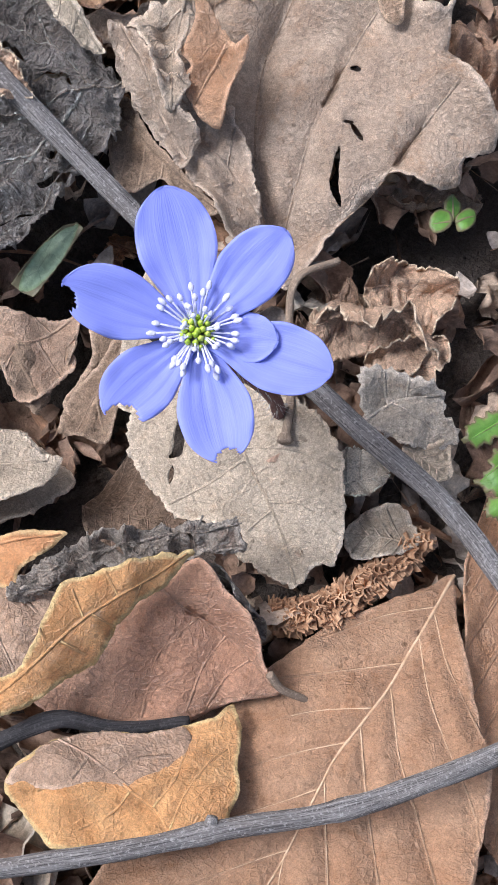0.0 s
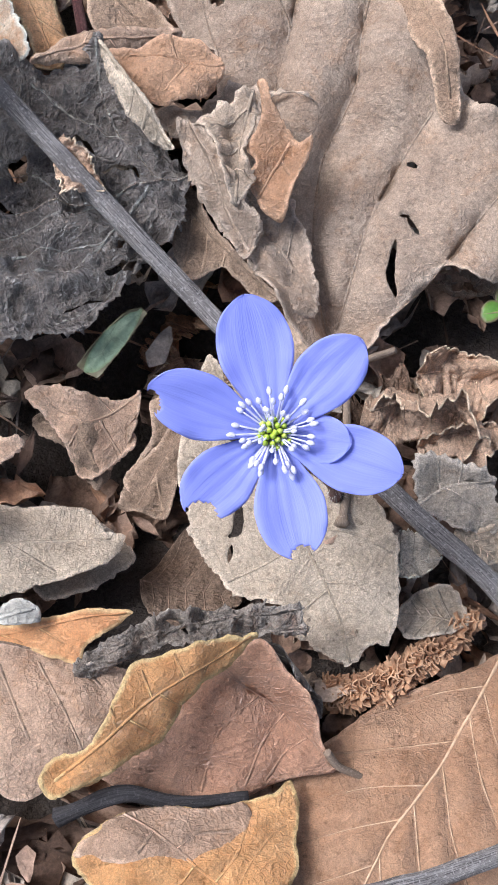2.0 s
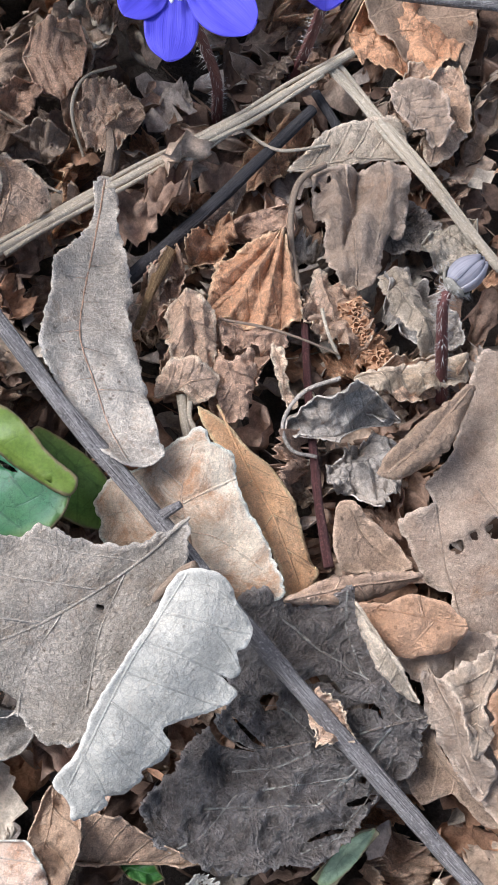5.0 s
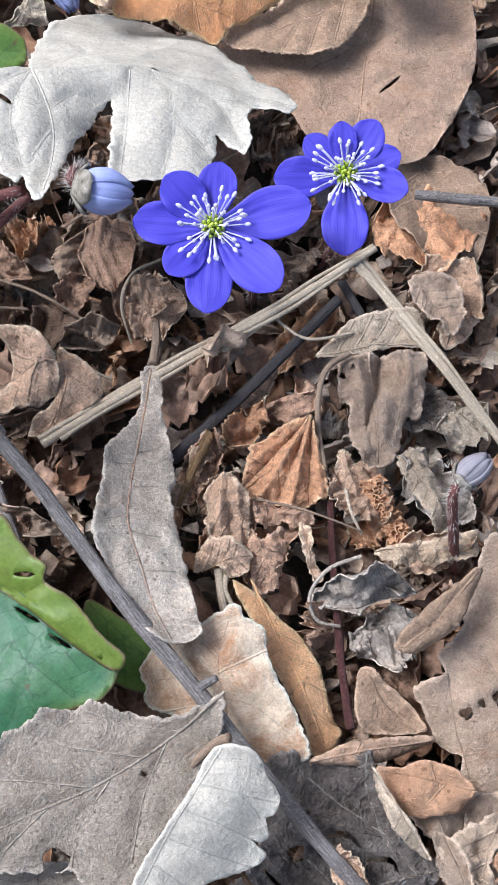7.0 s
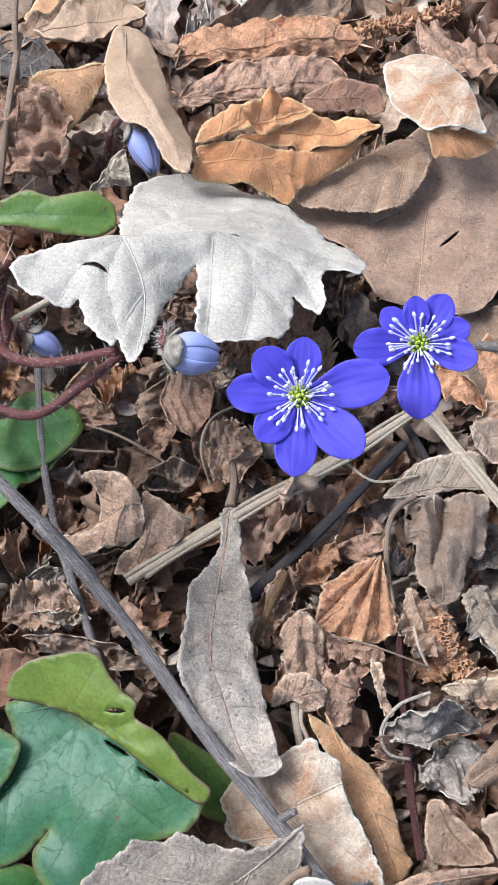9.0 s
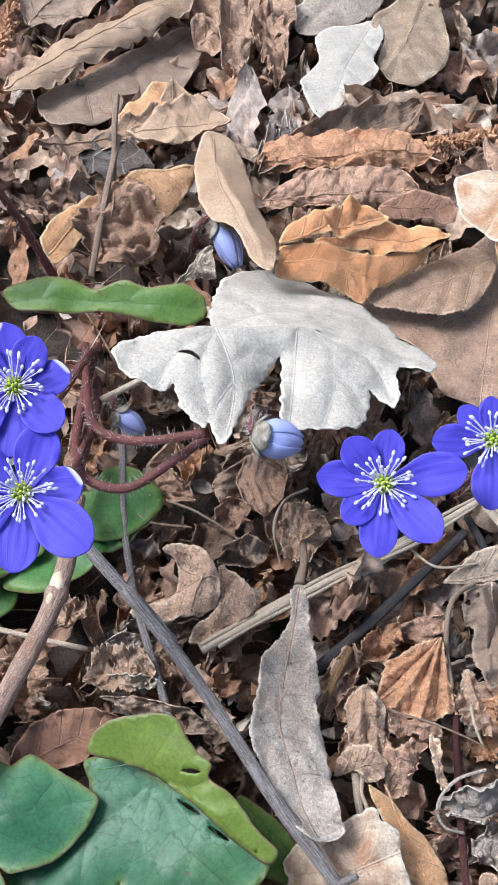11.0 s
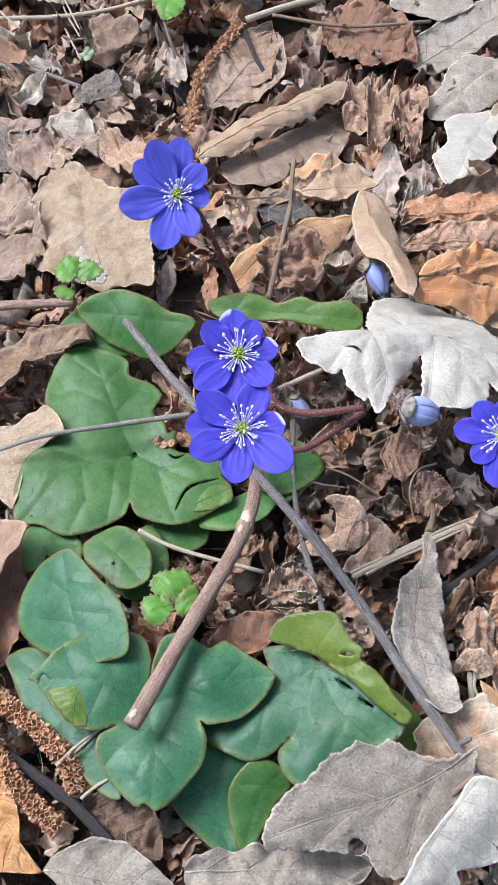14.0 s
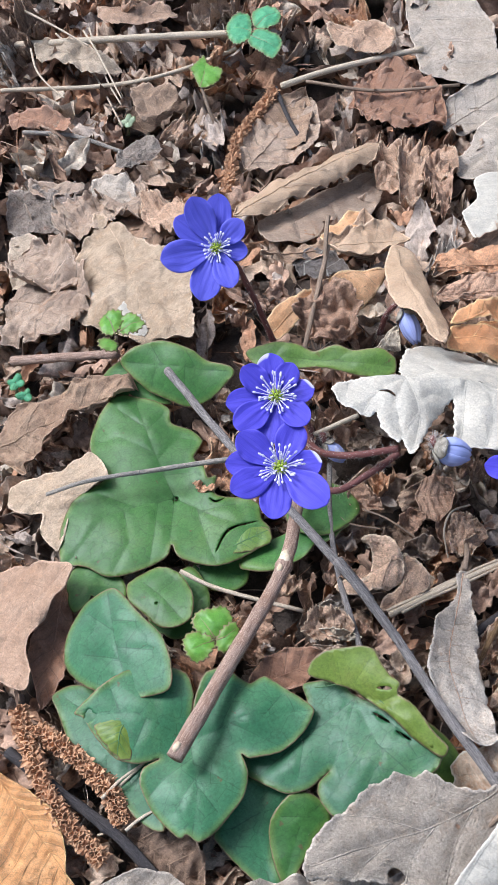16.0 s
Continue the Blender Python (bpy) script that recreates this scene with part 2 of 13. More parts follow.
def carpet_mat(name):
    """A carpet of dead leaves seen from afar: one tone a leaf."""
    m, t, p, out = node_mat(name)
    tc, vo, cr = (t.nodes.new(k) for k in ("ShaderNodeTexCoord", "ShaderNodeTexVoronoi", "ShaderNodeValToRGB"))
    t.links.new(tc.outputs["Object"], vo.inputs["Vector"])
    vo.inputs["Scale"].default_value = 22
    sx = t.nodes.new("ShaderNodeSeparateXYZ")
    t.links.new(vo.outputs["Color"], sx.inputs[0])
    t.links.new(sx.outputs[0], cr.inputs[0])
    cr.color_ramp.elements[0].color = (0.10, 0.062, 0.04, 1)
    cr.color_ramp.elements[1].color = (0.52, 0.38, 0.26, 1)
    cr.color_ramp.elements.new(0.35).color = (0.27, 0.165, 0.105, 1)
    cr.color_ramp.elements.new(0.7).color = (0.38, 0.225, 0.13, 1)
    n = noise_tex(t, tc.outputs["Object"], 1.3, 6, 0.65)
    t.links.new(mix(t, ramp(t, n, 0.45, 0.65, 0.0, 0.7), cr.outputs[0], (0.10, 0.07, 0.048)), p.inputs["Base Color"])
    p.inputs["Roughness"].default_value = 0.8
    bump(t, p, maths(t, "ADD", maths(t, "MULTIPLY", sx.outputs[1], 1.0), noise_tex(t, tc.outputs["Object"], 90, 4)), 0.8, 0.012)
    return m


def crumb_mat(name):
    m, t, p, out = node_mat(name)
    g = t.nodes.new("ShaderNodeNewGeometry")
    tc = t.nodes.new("ShaderNodeTexCoord")
    cr = t.nodes.new("ShaderNodeValToRGB")
    cr.color_ramp.interpolation = "CONSTANT"
    tones = [(0.0, (0.15, 0.09, 0.062)), (0.12, (0.32, 0.20, 0.137)), (0.30, (0.48, 0.31, 0.22)), (0.48, (0.43, 0.235, 0.14)), (0.60, (0.55, 0.40, 0.29)), (0.77, (0.49, 0.395, 0.325)), (0.92, (0.62, 0.51, 0.395))]
    cr.color_ramp.elements[0].color = (*tones[0][1], 1)
    cr.color_ramp.elements.remove(cr.color_ramp.elements[1])
    for pos, c in tones[1:]:
        cr.color_ramp.elements.new(pos).color = (*c, 1)
    t.links.new(g.outputs["Random Per Island"], cr.inputs[0])
    n, f = noise_tex(t, tc.outputs["Object"], 320, 7, 0.8), noise_tex(t, tc.outputs["Object"], 1500, 4, 0.7)
    hs = t.nodes.new("ShaderNodeHueSaturation")
    t.links.new(cr.outputs[0], hs.inputs["Color"])
    t.links.new(maths(t, "MULTIPLY", ramp(t, n, 0.3, 0.7, 0.4, 1.45), ramp(t, f, 0.3, 0.7, 0.75, 1.2)), hs.inputs["Value"])
    t.links.new(hs.outputs[0], p.inputs["Base Color"])
    p.inputs["Roughness"].default_value = 0.72
    p.inputs["Specular IOR Level"].default_value = 0.25
    bump(t, p, maths(t, "ADD", n, maths(t, "MULTIPLY", f, 0.4)), 0.7, 0.0009)
    return m


M = {
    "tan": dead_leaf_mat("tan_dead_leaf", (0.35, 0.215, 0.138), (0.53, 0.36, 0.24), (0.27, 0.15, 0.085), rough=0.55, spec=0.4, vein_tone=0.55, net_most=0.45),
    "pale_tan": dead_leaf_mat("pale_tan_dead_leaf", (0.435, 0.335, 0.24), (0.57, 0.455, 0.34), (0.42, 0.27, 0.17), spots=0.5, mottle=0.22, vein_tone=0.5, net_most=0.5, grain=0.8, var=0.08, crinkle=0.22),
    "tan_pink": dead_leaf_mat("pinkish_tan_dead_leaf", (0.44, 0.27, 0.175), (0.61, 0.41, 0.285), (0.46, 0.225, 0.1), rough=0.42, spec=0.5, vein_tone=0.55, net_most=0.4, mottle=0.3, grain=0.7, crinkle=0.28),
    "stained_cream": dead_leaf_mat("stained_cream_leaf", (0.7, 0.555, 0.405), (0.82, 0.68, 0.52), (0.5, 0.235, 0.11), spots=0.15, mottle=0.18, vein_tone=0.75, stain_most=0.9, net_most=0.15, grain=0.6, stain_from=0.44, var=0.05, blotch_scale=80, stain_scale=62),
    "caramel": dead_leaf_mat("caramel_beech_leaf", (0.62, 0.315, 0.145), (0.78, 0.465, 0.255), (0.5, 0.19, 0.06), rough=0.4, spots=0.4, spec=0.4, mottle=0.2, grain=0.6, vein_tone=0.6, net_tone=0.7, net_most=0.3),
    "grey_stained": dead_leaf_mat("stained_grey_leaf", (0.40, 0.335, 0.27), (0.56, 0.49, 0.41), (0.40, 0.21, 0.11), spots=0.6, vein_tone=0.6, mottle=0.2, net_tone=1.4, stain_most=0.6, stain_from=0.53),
    "grey_brown": dead_leaf_mat("grey_brown_rotten_leaf", (0.21, 0.155, 0.125), (0.46, 0.385, 0.32), (0.46, 0.25, 0.17), rough=0.5, spec=0.4, relief=0.9, spots=0.6, net_tone=1.4, mottle=0.35, vein_tone=0.4, depth=0.0012, blotch_scale=160, stain_most=0.8, stain_from=0.52, crinkle=0.7, crest_shine=1.3),
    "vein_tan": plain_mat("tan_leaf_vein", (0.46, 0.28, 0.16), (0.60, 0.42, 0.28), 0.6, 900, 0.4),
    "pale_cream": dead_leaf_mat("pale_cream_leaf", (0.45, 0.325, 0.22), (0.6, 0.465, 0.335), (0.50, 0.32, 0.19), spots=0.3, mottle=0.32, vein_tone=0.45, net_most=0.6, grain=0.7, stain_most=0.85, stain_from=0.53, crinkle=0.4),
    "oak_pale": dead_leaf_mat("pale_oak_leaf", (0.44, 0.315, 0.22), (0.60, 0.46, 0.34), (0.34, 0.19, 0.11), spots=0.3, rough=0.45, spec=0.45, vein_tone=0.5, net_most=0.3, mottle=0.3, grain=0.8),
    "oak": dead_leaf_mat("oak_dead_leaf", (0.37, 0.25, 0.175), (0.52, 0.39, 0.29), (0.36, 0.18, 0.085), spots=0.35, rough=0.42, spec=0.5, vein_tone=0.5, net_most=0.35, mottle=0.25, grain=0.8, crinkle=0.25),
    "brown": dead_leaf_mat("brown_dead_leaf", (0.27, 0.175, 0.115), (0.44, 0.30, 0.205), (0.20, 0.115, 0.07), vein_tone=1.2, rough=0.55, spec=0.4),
    "dark": dead_leaf_mat("dark_rotten_leaf", (0.13, 0.102, 0.086), (0.43, 0.365, 0.325), (0.16, 0.1, 0.065), rough=0.3, spec=0.9, relief=1.0, spots=0.4, net_tone=2.0, mottle=0.35, grain=0.6, vein_tone=2.4, depth=0.0016, net_most=0.15, stain_from=0.5, blotch_scale=180, crinkle=0.65, crest_shine=1.4),
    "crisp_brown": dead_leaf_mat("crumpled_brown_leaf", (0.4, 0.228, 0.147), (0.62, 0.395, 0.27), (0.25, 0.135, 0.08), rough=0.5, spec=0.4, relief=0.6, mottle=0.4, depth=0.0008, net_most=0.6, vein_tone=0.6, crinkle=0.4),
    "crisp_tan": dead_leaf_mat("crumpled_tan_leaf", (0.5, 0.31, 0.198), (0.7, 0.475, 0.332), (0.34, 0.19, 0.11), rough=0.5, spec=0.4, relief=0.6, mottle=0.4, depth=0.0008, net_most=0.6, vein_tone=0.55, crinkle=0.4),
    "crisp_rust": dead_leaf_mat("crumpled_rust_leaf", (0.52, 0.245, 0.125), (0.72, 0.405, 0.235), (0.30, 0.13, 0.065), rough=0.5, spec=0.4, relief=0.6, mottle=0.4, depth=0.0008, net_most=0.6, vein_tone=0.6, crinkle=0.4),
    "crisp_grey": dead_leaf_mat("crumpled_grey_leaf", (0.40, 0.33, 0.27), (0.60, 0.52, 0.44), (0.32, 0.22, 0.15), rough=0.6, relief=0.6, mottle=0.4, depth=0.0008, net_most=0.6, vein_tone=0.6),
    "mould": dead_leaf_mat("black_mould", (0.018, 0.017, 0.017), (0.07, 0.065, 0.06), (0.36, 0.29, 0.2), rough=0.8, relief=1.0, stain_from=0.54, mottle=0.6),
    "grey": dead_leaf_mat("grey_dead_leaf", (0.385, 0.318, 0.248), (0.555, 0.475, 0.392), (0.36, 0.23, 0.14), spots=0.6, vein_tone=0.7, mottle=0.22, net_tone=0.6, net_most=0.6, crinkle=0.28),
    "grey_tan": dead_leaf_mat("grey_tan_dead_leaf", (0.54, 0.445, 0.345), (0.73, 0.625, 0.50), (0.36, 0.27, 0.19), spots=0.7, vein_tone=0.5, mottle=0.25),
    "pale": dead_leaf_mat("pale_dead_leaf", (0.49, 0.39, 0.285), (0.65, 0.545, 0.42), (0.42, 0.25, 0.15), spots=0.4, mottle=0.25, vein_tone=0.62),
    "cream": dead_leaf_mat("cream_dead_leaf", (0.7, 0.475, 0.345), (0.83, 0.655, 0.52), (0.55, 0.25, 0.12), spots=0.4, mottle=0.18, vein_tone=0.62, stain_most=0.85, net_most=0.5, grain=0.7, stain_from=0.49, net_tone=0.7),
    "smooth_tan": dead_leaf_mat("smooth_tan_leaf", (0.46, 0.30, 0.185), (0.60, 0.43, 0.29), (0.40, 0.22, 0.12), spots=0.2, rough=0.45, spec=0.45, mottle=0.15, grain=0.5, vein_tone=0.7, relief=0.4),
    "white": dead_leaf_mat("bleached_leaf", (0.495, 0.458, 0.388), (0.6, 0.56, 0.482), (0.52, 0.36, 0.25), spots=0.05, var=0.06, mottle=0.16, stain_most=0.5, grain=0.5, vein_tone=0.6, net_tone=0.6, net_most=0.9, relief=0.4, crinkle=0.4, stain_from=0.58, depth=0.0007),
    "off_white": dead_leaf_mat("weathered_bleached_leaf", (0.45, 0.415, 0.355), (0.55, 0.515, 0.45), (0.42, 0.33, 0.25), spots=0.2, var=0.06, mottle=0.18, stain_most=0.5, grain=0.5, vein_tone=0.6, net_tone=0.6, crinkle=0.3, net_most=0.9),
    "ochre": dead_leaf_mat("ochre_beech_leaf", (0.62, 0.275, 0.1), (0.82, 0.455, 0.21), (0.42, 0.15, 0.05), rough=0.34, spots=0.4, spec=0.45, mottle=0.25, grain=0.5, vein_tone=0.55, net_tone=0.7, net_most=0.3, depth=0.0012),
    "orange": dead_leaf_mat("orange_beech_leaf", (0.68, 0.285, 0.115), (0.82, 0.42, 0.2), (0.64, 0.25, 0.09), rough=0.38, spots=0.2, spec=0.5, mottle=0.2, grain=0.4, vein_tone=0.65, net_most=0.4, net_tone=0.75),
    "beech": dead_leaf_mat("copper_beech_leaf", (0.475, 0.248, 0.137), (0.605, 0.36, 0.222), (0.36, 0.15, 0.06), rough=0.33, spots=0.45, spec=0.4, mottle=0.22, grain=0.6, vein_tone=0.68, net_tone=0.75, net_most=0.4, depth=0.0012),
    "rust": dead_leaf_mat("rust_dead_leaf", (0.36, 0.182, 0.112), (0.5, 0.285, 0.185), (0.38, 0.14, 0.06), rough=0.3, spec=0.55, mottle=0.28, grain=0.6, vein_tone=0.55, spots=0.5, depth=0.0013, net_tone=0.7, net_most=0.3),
    "humus": dead_leaf_mat("leaf_mould", (0.24, 0.15, 0.1), (0.42, 0.285, 0.2), (0.14, 0.085, 0.06), relief=0.9, vein_tone=1.3),
    "sliver": green_mat("faded_green_leaf", (0.27, 0.36, 0.22), (0.40, 0.49, 0.33), (0.30, 0.30, 0.2), 0.5),
    "green": green_mat("hepatica_leaf_green", (0.036, 0.128, 0.030), (0.066, 0.190, 0.045), (0.14, 0.235, 0.06), vein=0.5),
    "blue_green": green_mat("hepatica_leaf_blue_green", (0.028, 0.122, 0.056), (0.052, 0.178, 0.080), (0.105, 0.205, 0.075), vein=0.55),
    "olive": green_mat("olive_green_leaf", (0.075, 0.16, 0.03), (0.125, 0.235, 0.05), (0.17, 0.15, 0.06), vein=0.4),
    "lime": green_mat("yellowing_green_leaf", (0.105, 0.175, 0.026), (0.18, 0.255, 0.042), (0.20, 0.14, 0.05), vein=0.25),
    "sprout": green_mat("fresh_sprout", (0.07, 0.22, 0.03), (0.125, 0.33, 0.045), (0.15, 0.34, 0.055), vein=0.2),
    "moss": green_mat("cool_sprout", (0.05, 0.25, 0.12), (0.09, 0.36, 0.18), (0.08, 0.25, 0.10), vein=0.2),
    "twig": bark_mat("grey_twig_bark", (0.065, 0.055, 0.052), (0.43, 0.39, 0.365), (0.15, 0.13, 0.12)),
    "brown_bark": bark_mat("brown_twig_bark", (0.18, 0.1, 0.07), (0.58, 0.425, 0.34), (0.29, 0.165, 0.11)),
    "pale_twig": bark_mat("weathered_pale_twig", (0.17, 0.15, 0.13), (0.52, 0.47, 0.41), (0.30, 0.26, 0.22)),
    "rot": bark_mat("rotten_wood", (0.20, 0.115, 0.055), (0.52, 0.33, 0.17), (0.12, 0.07, 0.04), relief=1.0),
    "black_bark": bark_mat("black_wet_twig", (0.025, 0.022, 0.022), (0.10, 0.09, 0.09), (0.05, 0.045, 0.045)),
    "straw": bark_mat("dry_straw", (0.36, 0.285, 0.20), (0.68, 0.57, 0.44), (0.48, 0.38, 0.27), relief=0.5),
    "dead_red": bark_mat("dead_red_stalk", (0.045, 0.015, 0.015), (0.15, 0.062, 0.055), (0.075, 0.026, 0.024), rough=0.6),
    "scar": plain_mat("pale_snapped_wood", (0.48, 0.37, 0.25), (0.66, 0.55, 0.42), 0.8),
    "red_stem": bark_mat("hairy_red_stem", (0.075, 0.025, 0.025), (0.19, 0.075, 0.065), (0.12, 0.045, 0.04), rough=0.5, relief=0.3),
    "stalk": bark_mat("dry_leaf_stalk", (0.16, 0.11, 0.075), (0.33, 0.245, 0.18), (0.2, 0.14, 0.1), relief=0.4),
    "petal": petal_mat("violet_blue_petal", (0.055, 0.045, 0.50), (0.135, 0.115, 0.70)),
    "petal_mid": petal_mat("clear_blue_petal", (0.085, 0.085, 0.56), (0.17, 0.175, 0.76)),
    "petal_light": petal_mat("light_blue_petal", (0.225, 0.25, 0.69), (0.31, 0.355, 0.80)),
    "petal_bud": petal_mat("pale_bud_petal", (0.30, 0.36, 0.72), (0.52, 0.58, 0.86)),
    "petal_white_edge": petal_mat("white_edged_petal", (0.055, 0.045, 0.50), (0.135, 0.115, 0.70), edge=True),
    "stamen": plain_mat("white_stamen", (0.46, 0.45, 0.66), (0.68, 0.66, 0.78), 0.5, 1500),
    "pistil": plain_mat("green_pistil", (0.36, 0.50, 0.05), (0.60, 0.68, 0.14), 0.5),
    "green_vein": plain_mat("leaf_vein_green", (0.045, 0.12, 0.045), (0.08, 0.18, 0.06), 0.5),
    "bud_grey": petal_mat("grey_bud_petal", (0.20, 0.18, 0.21), (0.50, 0.48, 0.52)),
    "bract": plain_mat("hairy_bract", (0.15, 0.13, 0.10), (0.34, 0.31, 0.26), 0.7),
    "catkin": plain_mat("dry_catkin", (0.30, 0.15, 0.08), (0.62, 0.37, 0.215), 0.75, 420, 0.6),
    "hair": plain_mat("fine_hair", (0.45, 0.40, 0.36), (0.62, 0.58, 0.53), 0.6),
    "crumb": crumb_mat("leaf_crumb"),
    "carpet": carpet_mat("leaf_carpet"),
    "soil": dead_leaf_mat("dark_soil", (0.028, 0.020, 0.015), (0.085, 0.06, 0.045), (0.05, 0.03, 0.022), rough=0.9, relief=1.0, through_light=0.0),
}


# ---- ground ----
def smooth(x):
    x = min(max(x, 0.0), 1.0)
    return x * x * (3 - 2 * x)


# dark gaps between the leaves: x, y, breadth, depth
HOLLOWS = ((-0.038, -0.008, 0.008, 0.006), (-0.0140, 0.0592, 0.0065, 0.016), (0.0200, 0.0630, 0.0055, 0.012), (-0.0215, 0.0440, 0.0055, 0.010), (-0.1050, 0.2040, 0.0070, 0.005), (-0.0480, 0.0500, 0.0040, 0.008))


def hollow(x, y):
    """0 outside the gaps, 1 in the middle of one."""
    return max(math.exp(-((x - a) ** 2 + (y - b) ** 2) / (2 * r * r)) for a, b, r, _ in HOLLOWS)


def ground_z(x, y):
    """The height at which the top of the litter lies."""
    a, b = smooth((y - 0.24) / 0.15), smooth((-x - 0.19) / 0.07)
    gap = sum(d * math.exp(-((x - u) ** 2 + (y - v) ** 2) / (2 * r * r)) for u, v, r, d in HOLLOWS)
    return -gap - 0.004 - 0.048 * a - 0.025 * b * (1 - a) - 0.014 * math.exp(-((x + 0.024) ** 2 + (y - 0.04) ** 2) / 0.000512)


def build_ground():
    near = [-0.62 + 0.009 * i for i in range(125)]
    xs = [-40, -12, -4, -1.6, -0.9] + near + [0.75, 1.3, 3.5, 12, 40]
    ys = [-40, -12, -4, -1.4, -0.6] + [-0.25 + 0.009 * i for i in range(125)] + [1.1, 2, 4, 12, 40]
    vs = []
    for y in ys:
        for x in xs:
            rough = noise.fractal((x * 45, y * 45, 0), 1.0, 2.0, 4) * 0.004 if abs(x) < 0.7 and -0.3 < y < 1 else 0
            vs.append((x, y, ground_z(x, y) - 0.017 + rough))
    n = len(xs)
    fs = [(j * n + i, j * n + i + 1, j * n + n + i + 1, j * n + n + i) for j in range(len(ys) - 1) for i in range(n - 1)]
    me = bpy.data.meshes.new("ground")
    me.from_pydata(vs, [], fs)
    me.materials.append(M["soil"])
    me.materials.append(M["carpet"])
    for f in me.polygons:
        f.use_smooth = True
        f.material_index = int(math.hypot(f.center.x + 0.15, f.center.y - 0.25) > 0.62)
    tagged(new("ground", me), "dark crumbly woodland soil under rotting leaf mould", "ground", kind="structure")


build_ground()


# ---- builders ----
COVER_VERTS, COVER_FACES = [], []


def keep_cover(verts, faces):
    """Remembers where large blades lie, so that loose litter stays under them."""
    o = len(COVER_VERTS)
    COVER_VERTS.extend(verts)
    COVER_FACES.extend([tuple(i + o for i in f) for f in faces])


def root(name, at, label, category, group=""):
    ob = new(name)
    ob.empty_display_size = 0.005
    ob.location = at
    return tagged(ob, label, category, group)


def mesh_part(name, verts, faces, material, parent, label="", uvs=None, solid=0.0, shade=True, vein_uvs=None):
    """One mesh, given in the world's axes but measured from the thing's own place."""
    me = bpy.data.meshes.new(name)
    me.from_pydata(verts, [], faces)
    me.materials.append(M[material] if isinstance(material, str) else material)
    if uvs:
        lay = me.uv_layers.new(name="UVMap")
        flat = np.array([uvs[l.vertex_index] for l in me.loops], dtype=np.float32).ravel()
        lay.data.foreach_set("uv", flat)
    if vein_uvs:
        lay = me.uv_layers.new(name="veins")
        lay.data.foreach_set("uv", np.array([vein_uvs[l.vertex_index] for l in me.loops], dtype=np.float32).ravel())
    if shade:
        me.polygons.foreach_set("use_smooth", [True] * len(me.polygons))
    ob = new(name, me)
    ob.parent = parent
    if solid:
        md = ob.modifiers.new("thickness", "SOLIDIFY")
        md.thickness, md.offset = solid, 0.0
    return tagged(ob, label)


def spline(points, n):
    """A smooth curve through a few points."""
    p = [Vector(q) for q in points]
    p = [2 * p[0] - p[1]] + p + [2 * p[-1] - p[-2]]
    out = []
    for i in range(1, len(p) - 2):
        for k in range(n):
            s = k / n
            a, b, c, d = p[i - 1 : i + 3]
            out.append(0.5 * (2 * b + (c - a) * s + (2 * a - 5 * b + 4 * c - d) * s * s + (3 * b - a - 3 * c + d) * s**3))
    return out + [p[-2]]


def tube(points, radii, sides=8, rough=0.0, knots=(), seed=0):
    """Vertices, faces and UVs of a tapered, slightly uneven round stem along points."""
    vs, fs, uv, long = [], [], [], 0.0
    n = len(points)
    side = None
    for i, p in enumerate(points):
        d = (points[min(i + 1, n - 1)] - points[max(i - 1, 0)]).normalized()
        if side is None:
            side = d.orthogonal().normalized()
        side = (side - d * side.dot(d)).normalized()
        up = d.cross(side)
        if i:
            long += (p - points[i - 1]).length
        s = i / (n - 1)
        r = radii[0] + (radii[1] - radii[0]) * s
        for at, big in knots:
            r *= 1 + big * math.exp(-(((s - at) / 0.018) ** 2))
        for k in range(sides + 1):
            a = 2 * math.pi * k / sides
            q = r * (1 + rough * noise.noise(Vector((long * 160 + seed, math.cos(a) * 1.5, math.sin(a) * 1.5))))
            vs.append(p + (side * math.cos(a) + up * math.sin(a)) * q)
            uv.append((k / sides, long * 12))
    m = sides + 1
    fs = [(i * m + k, i * m + k + 1, i * m + m + k + 1, i * m + m + k) for i in range(n - 1) for k in range(sides)]
    for i, s in ((0, 1), (n - 1, -1)):
        vs.append(points[i])
        uv.append((0.5, 0))
        fs += [(len(vs) - 1, i * m + (k + 1 if s > 0 else k), i * m + (k if s > 0 else k + 1)) for k in range(sides)]
    return vs, fs, uv


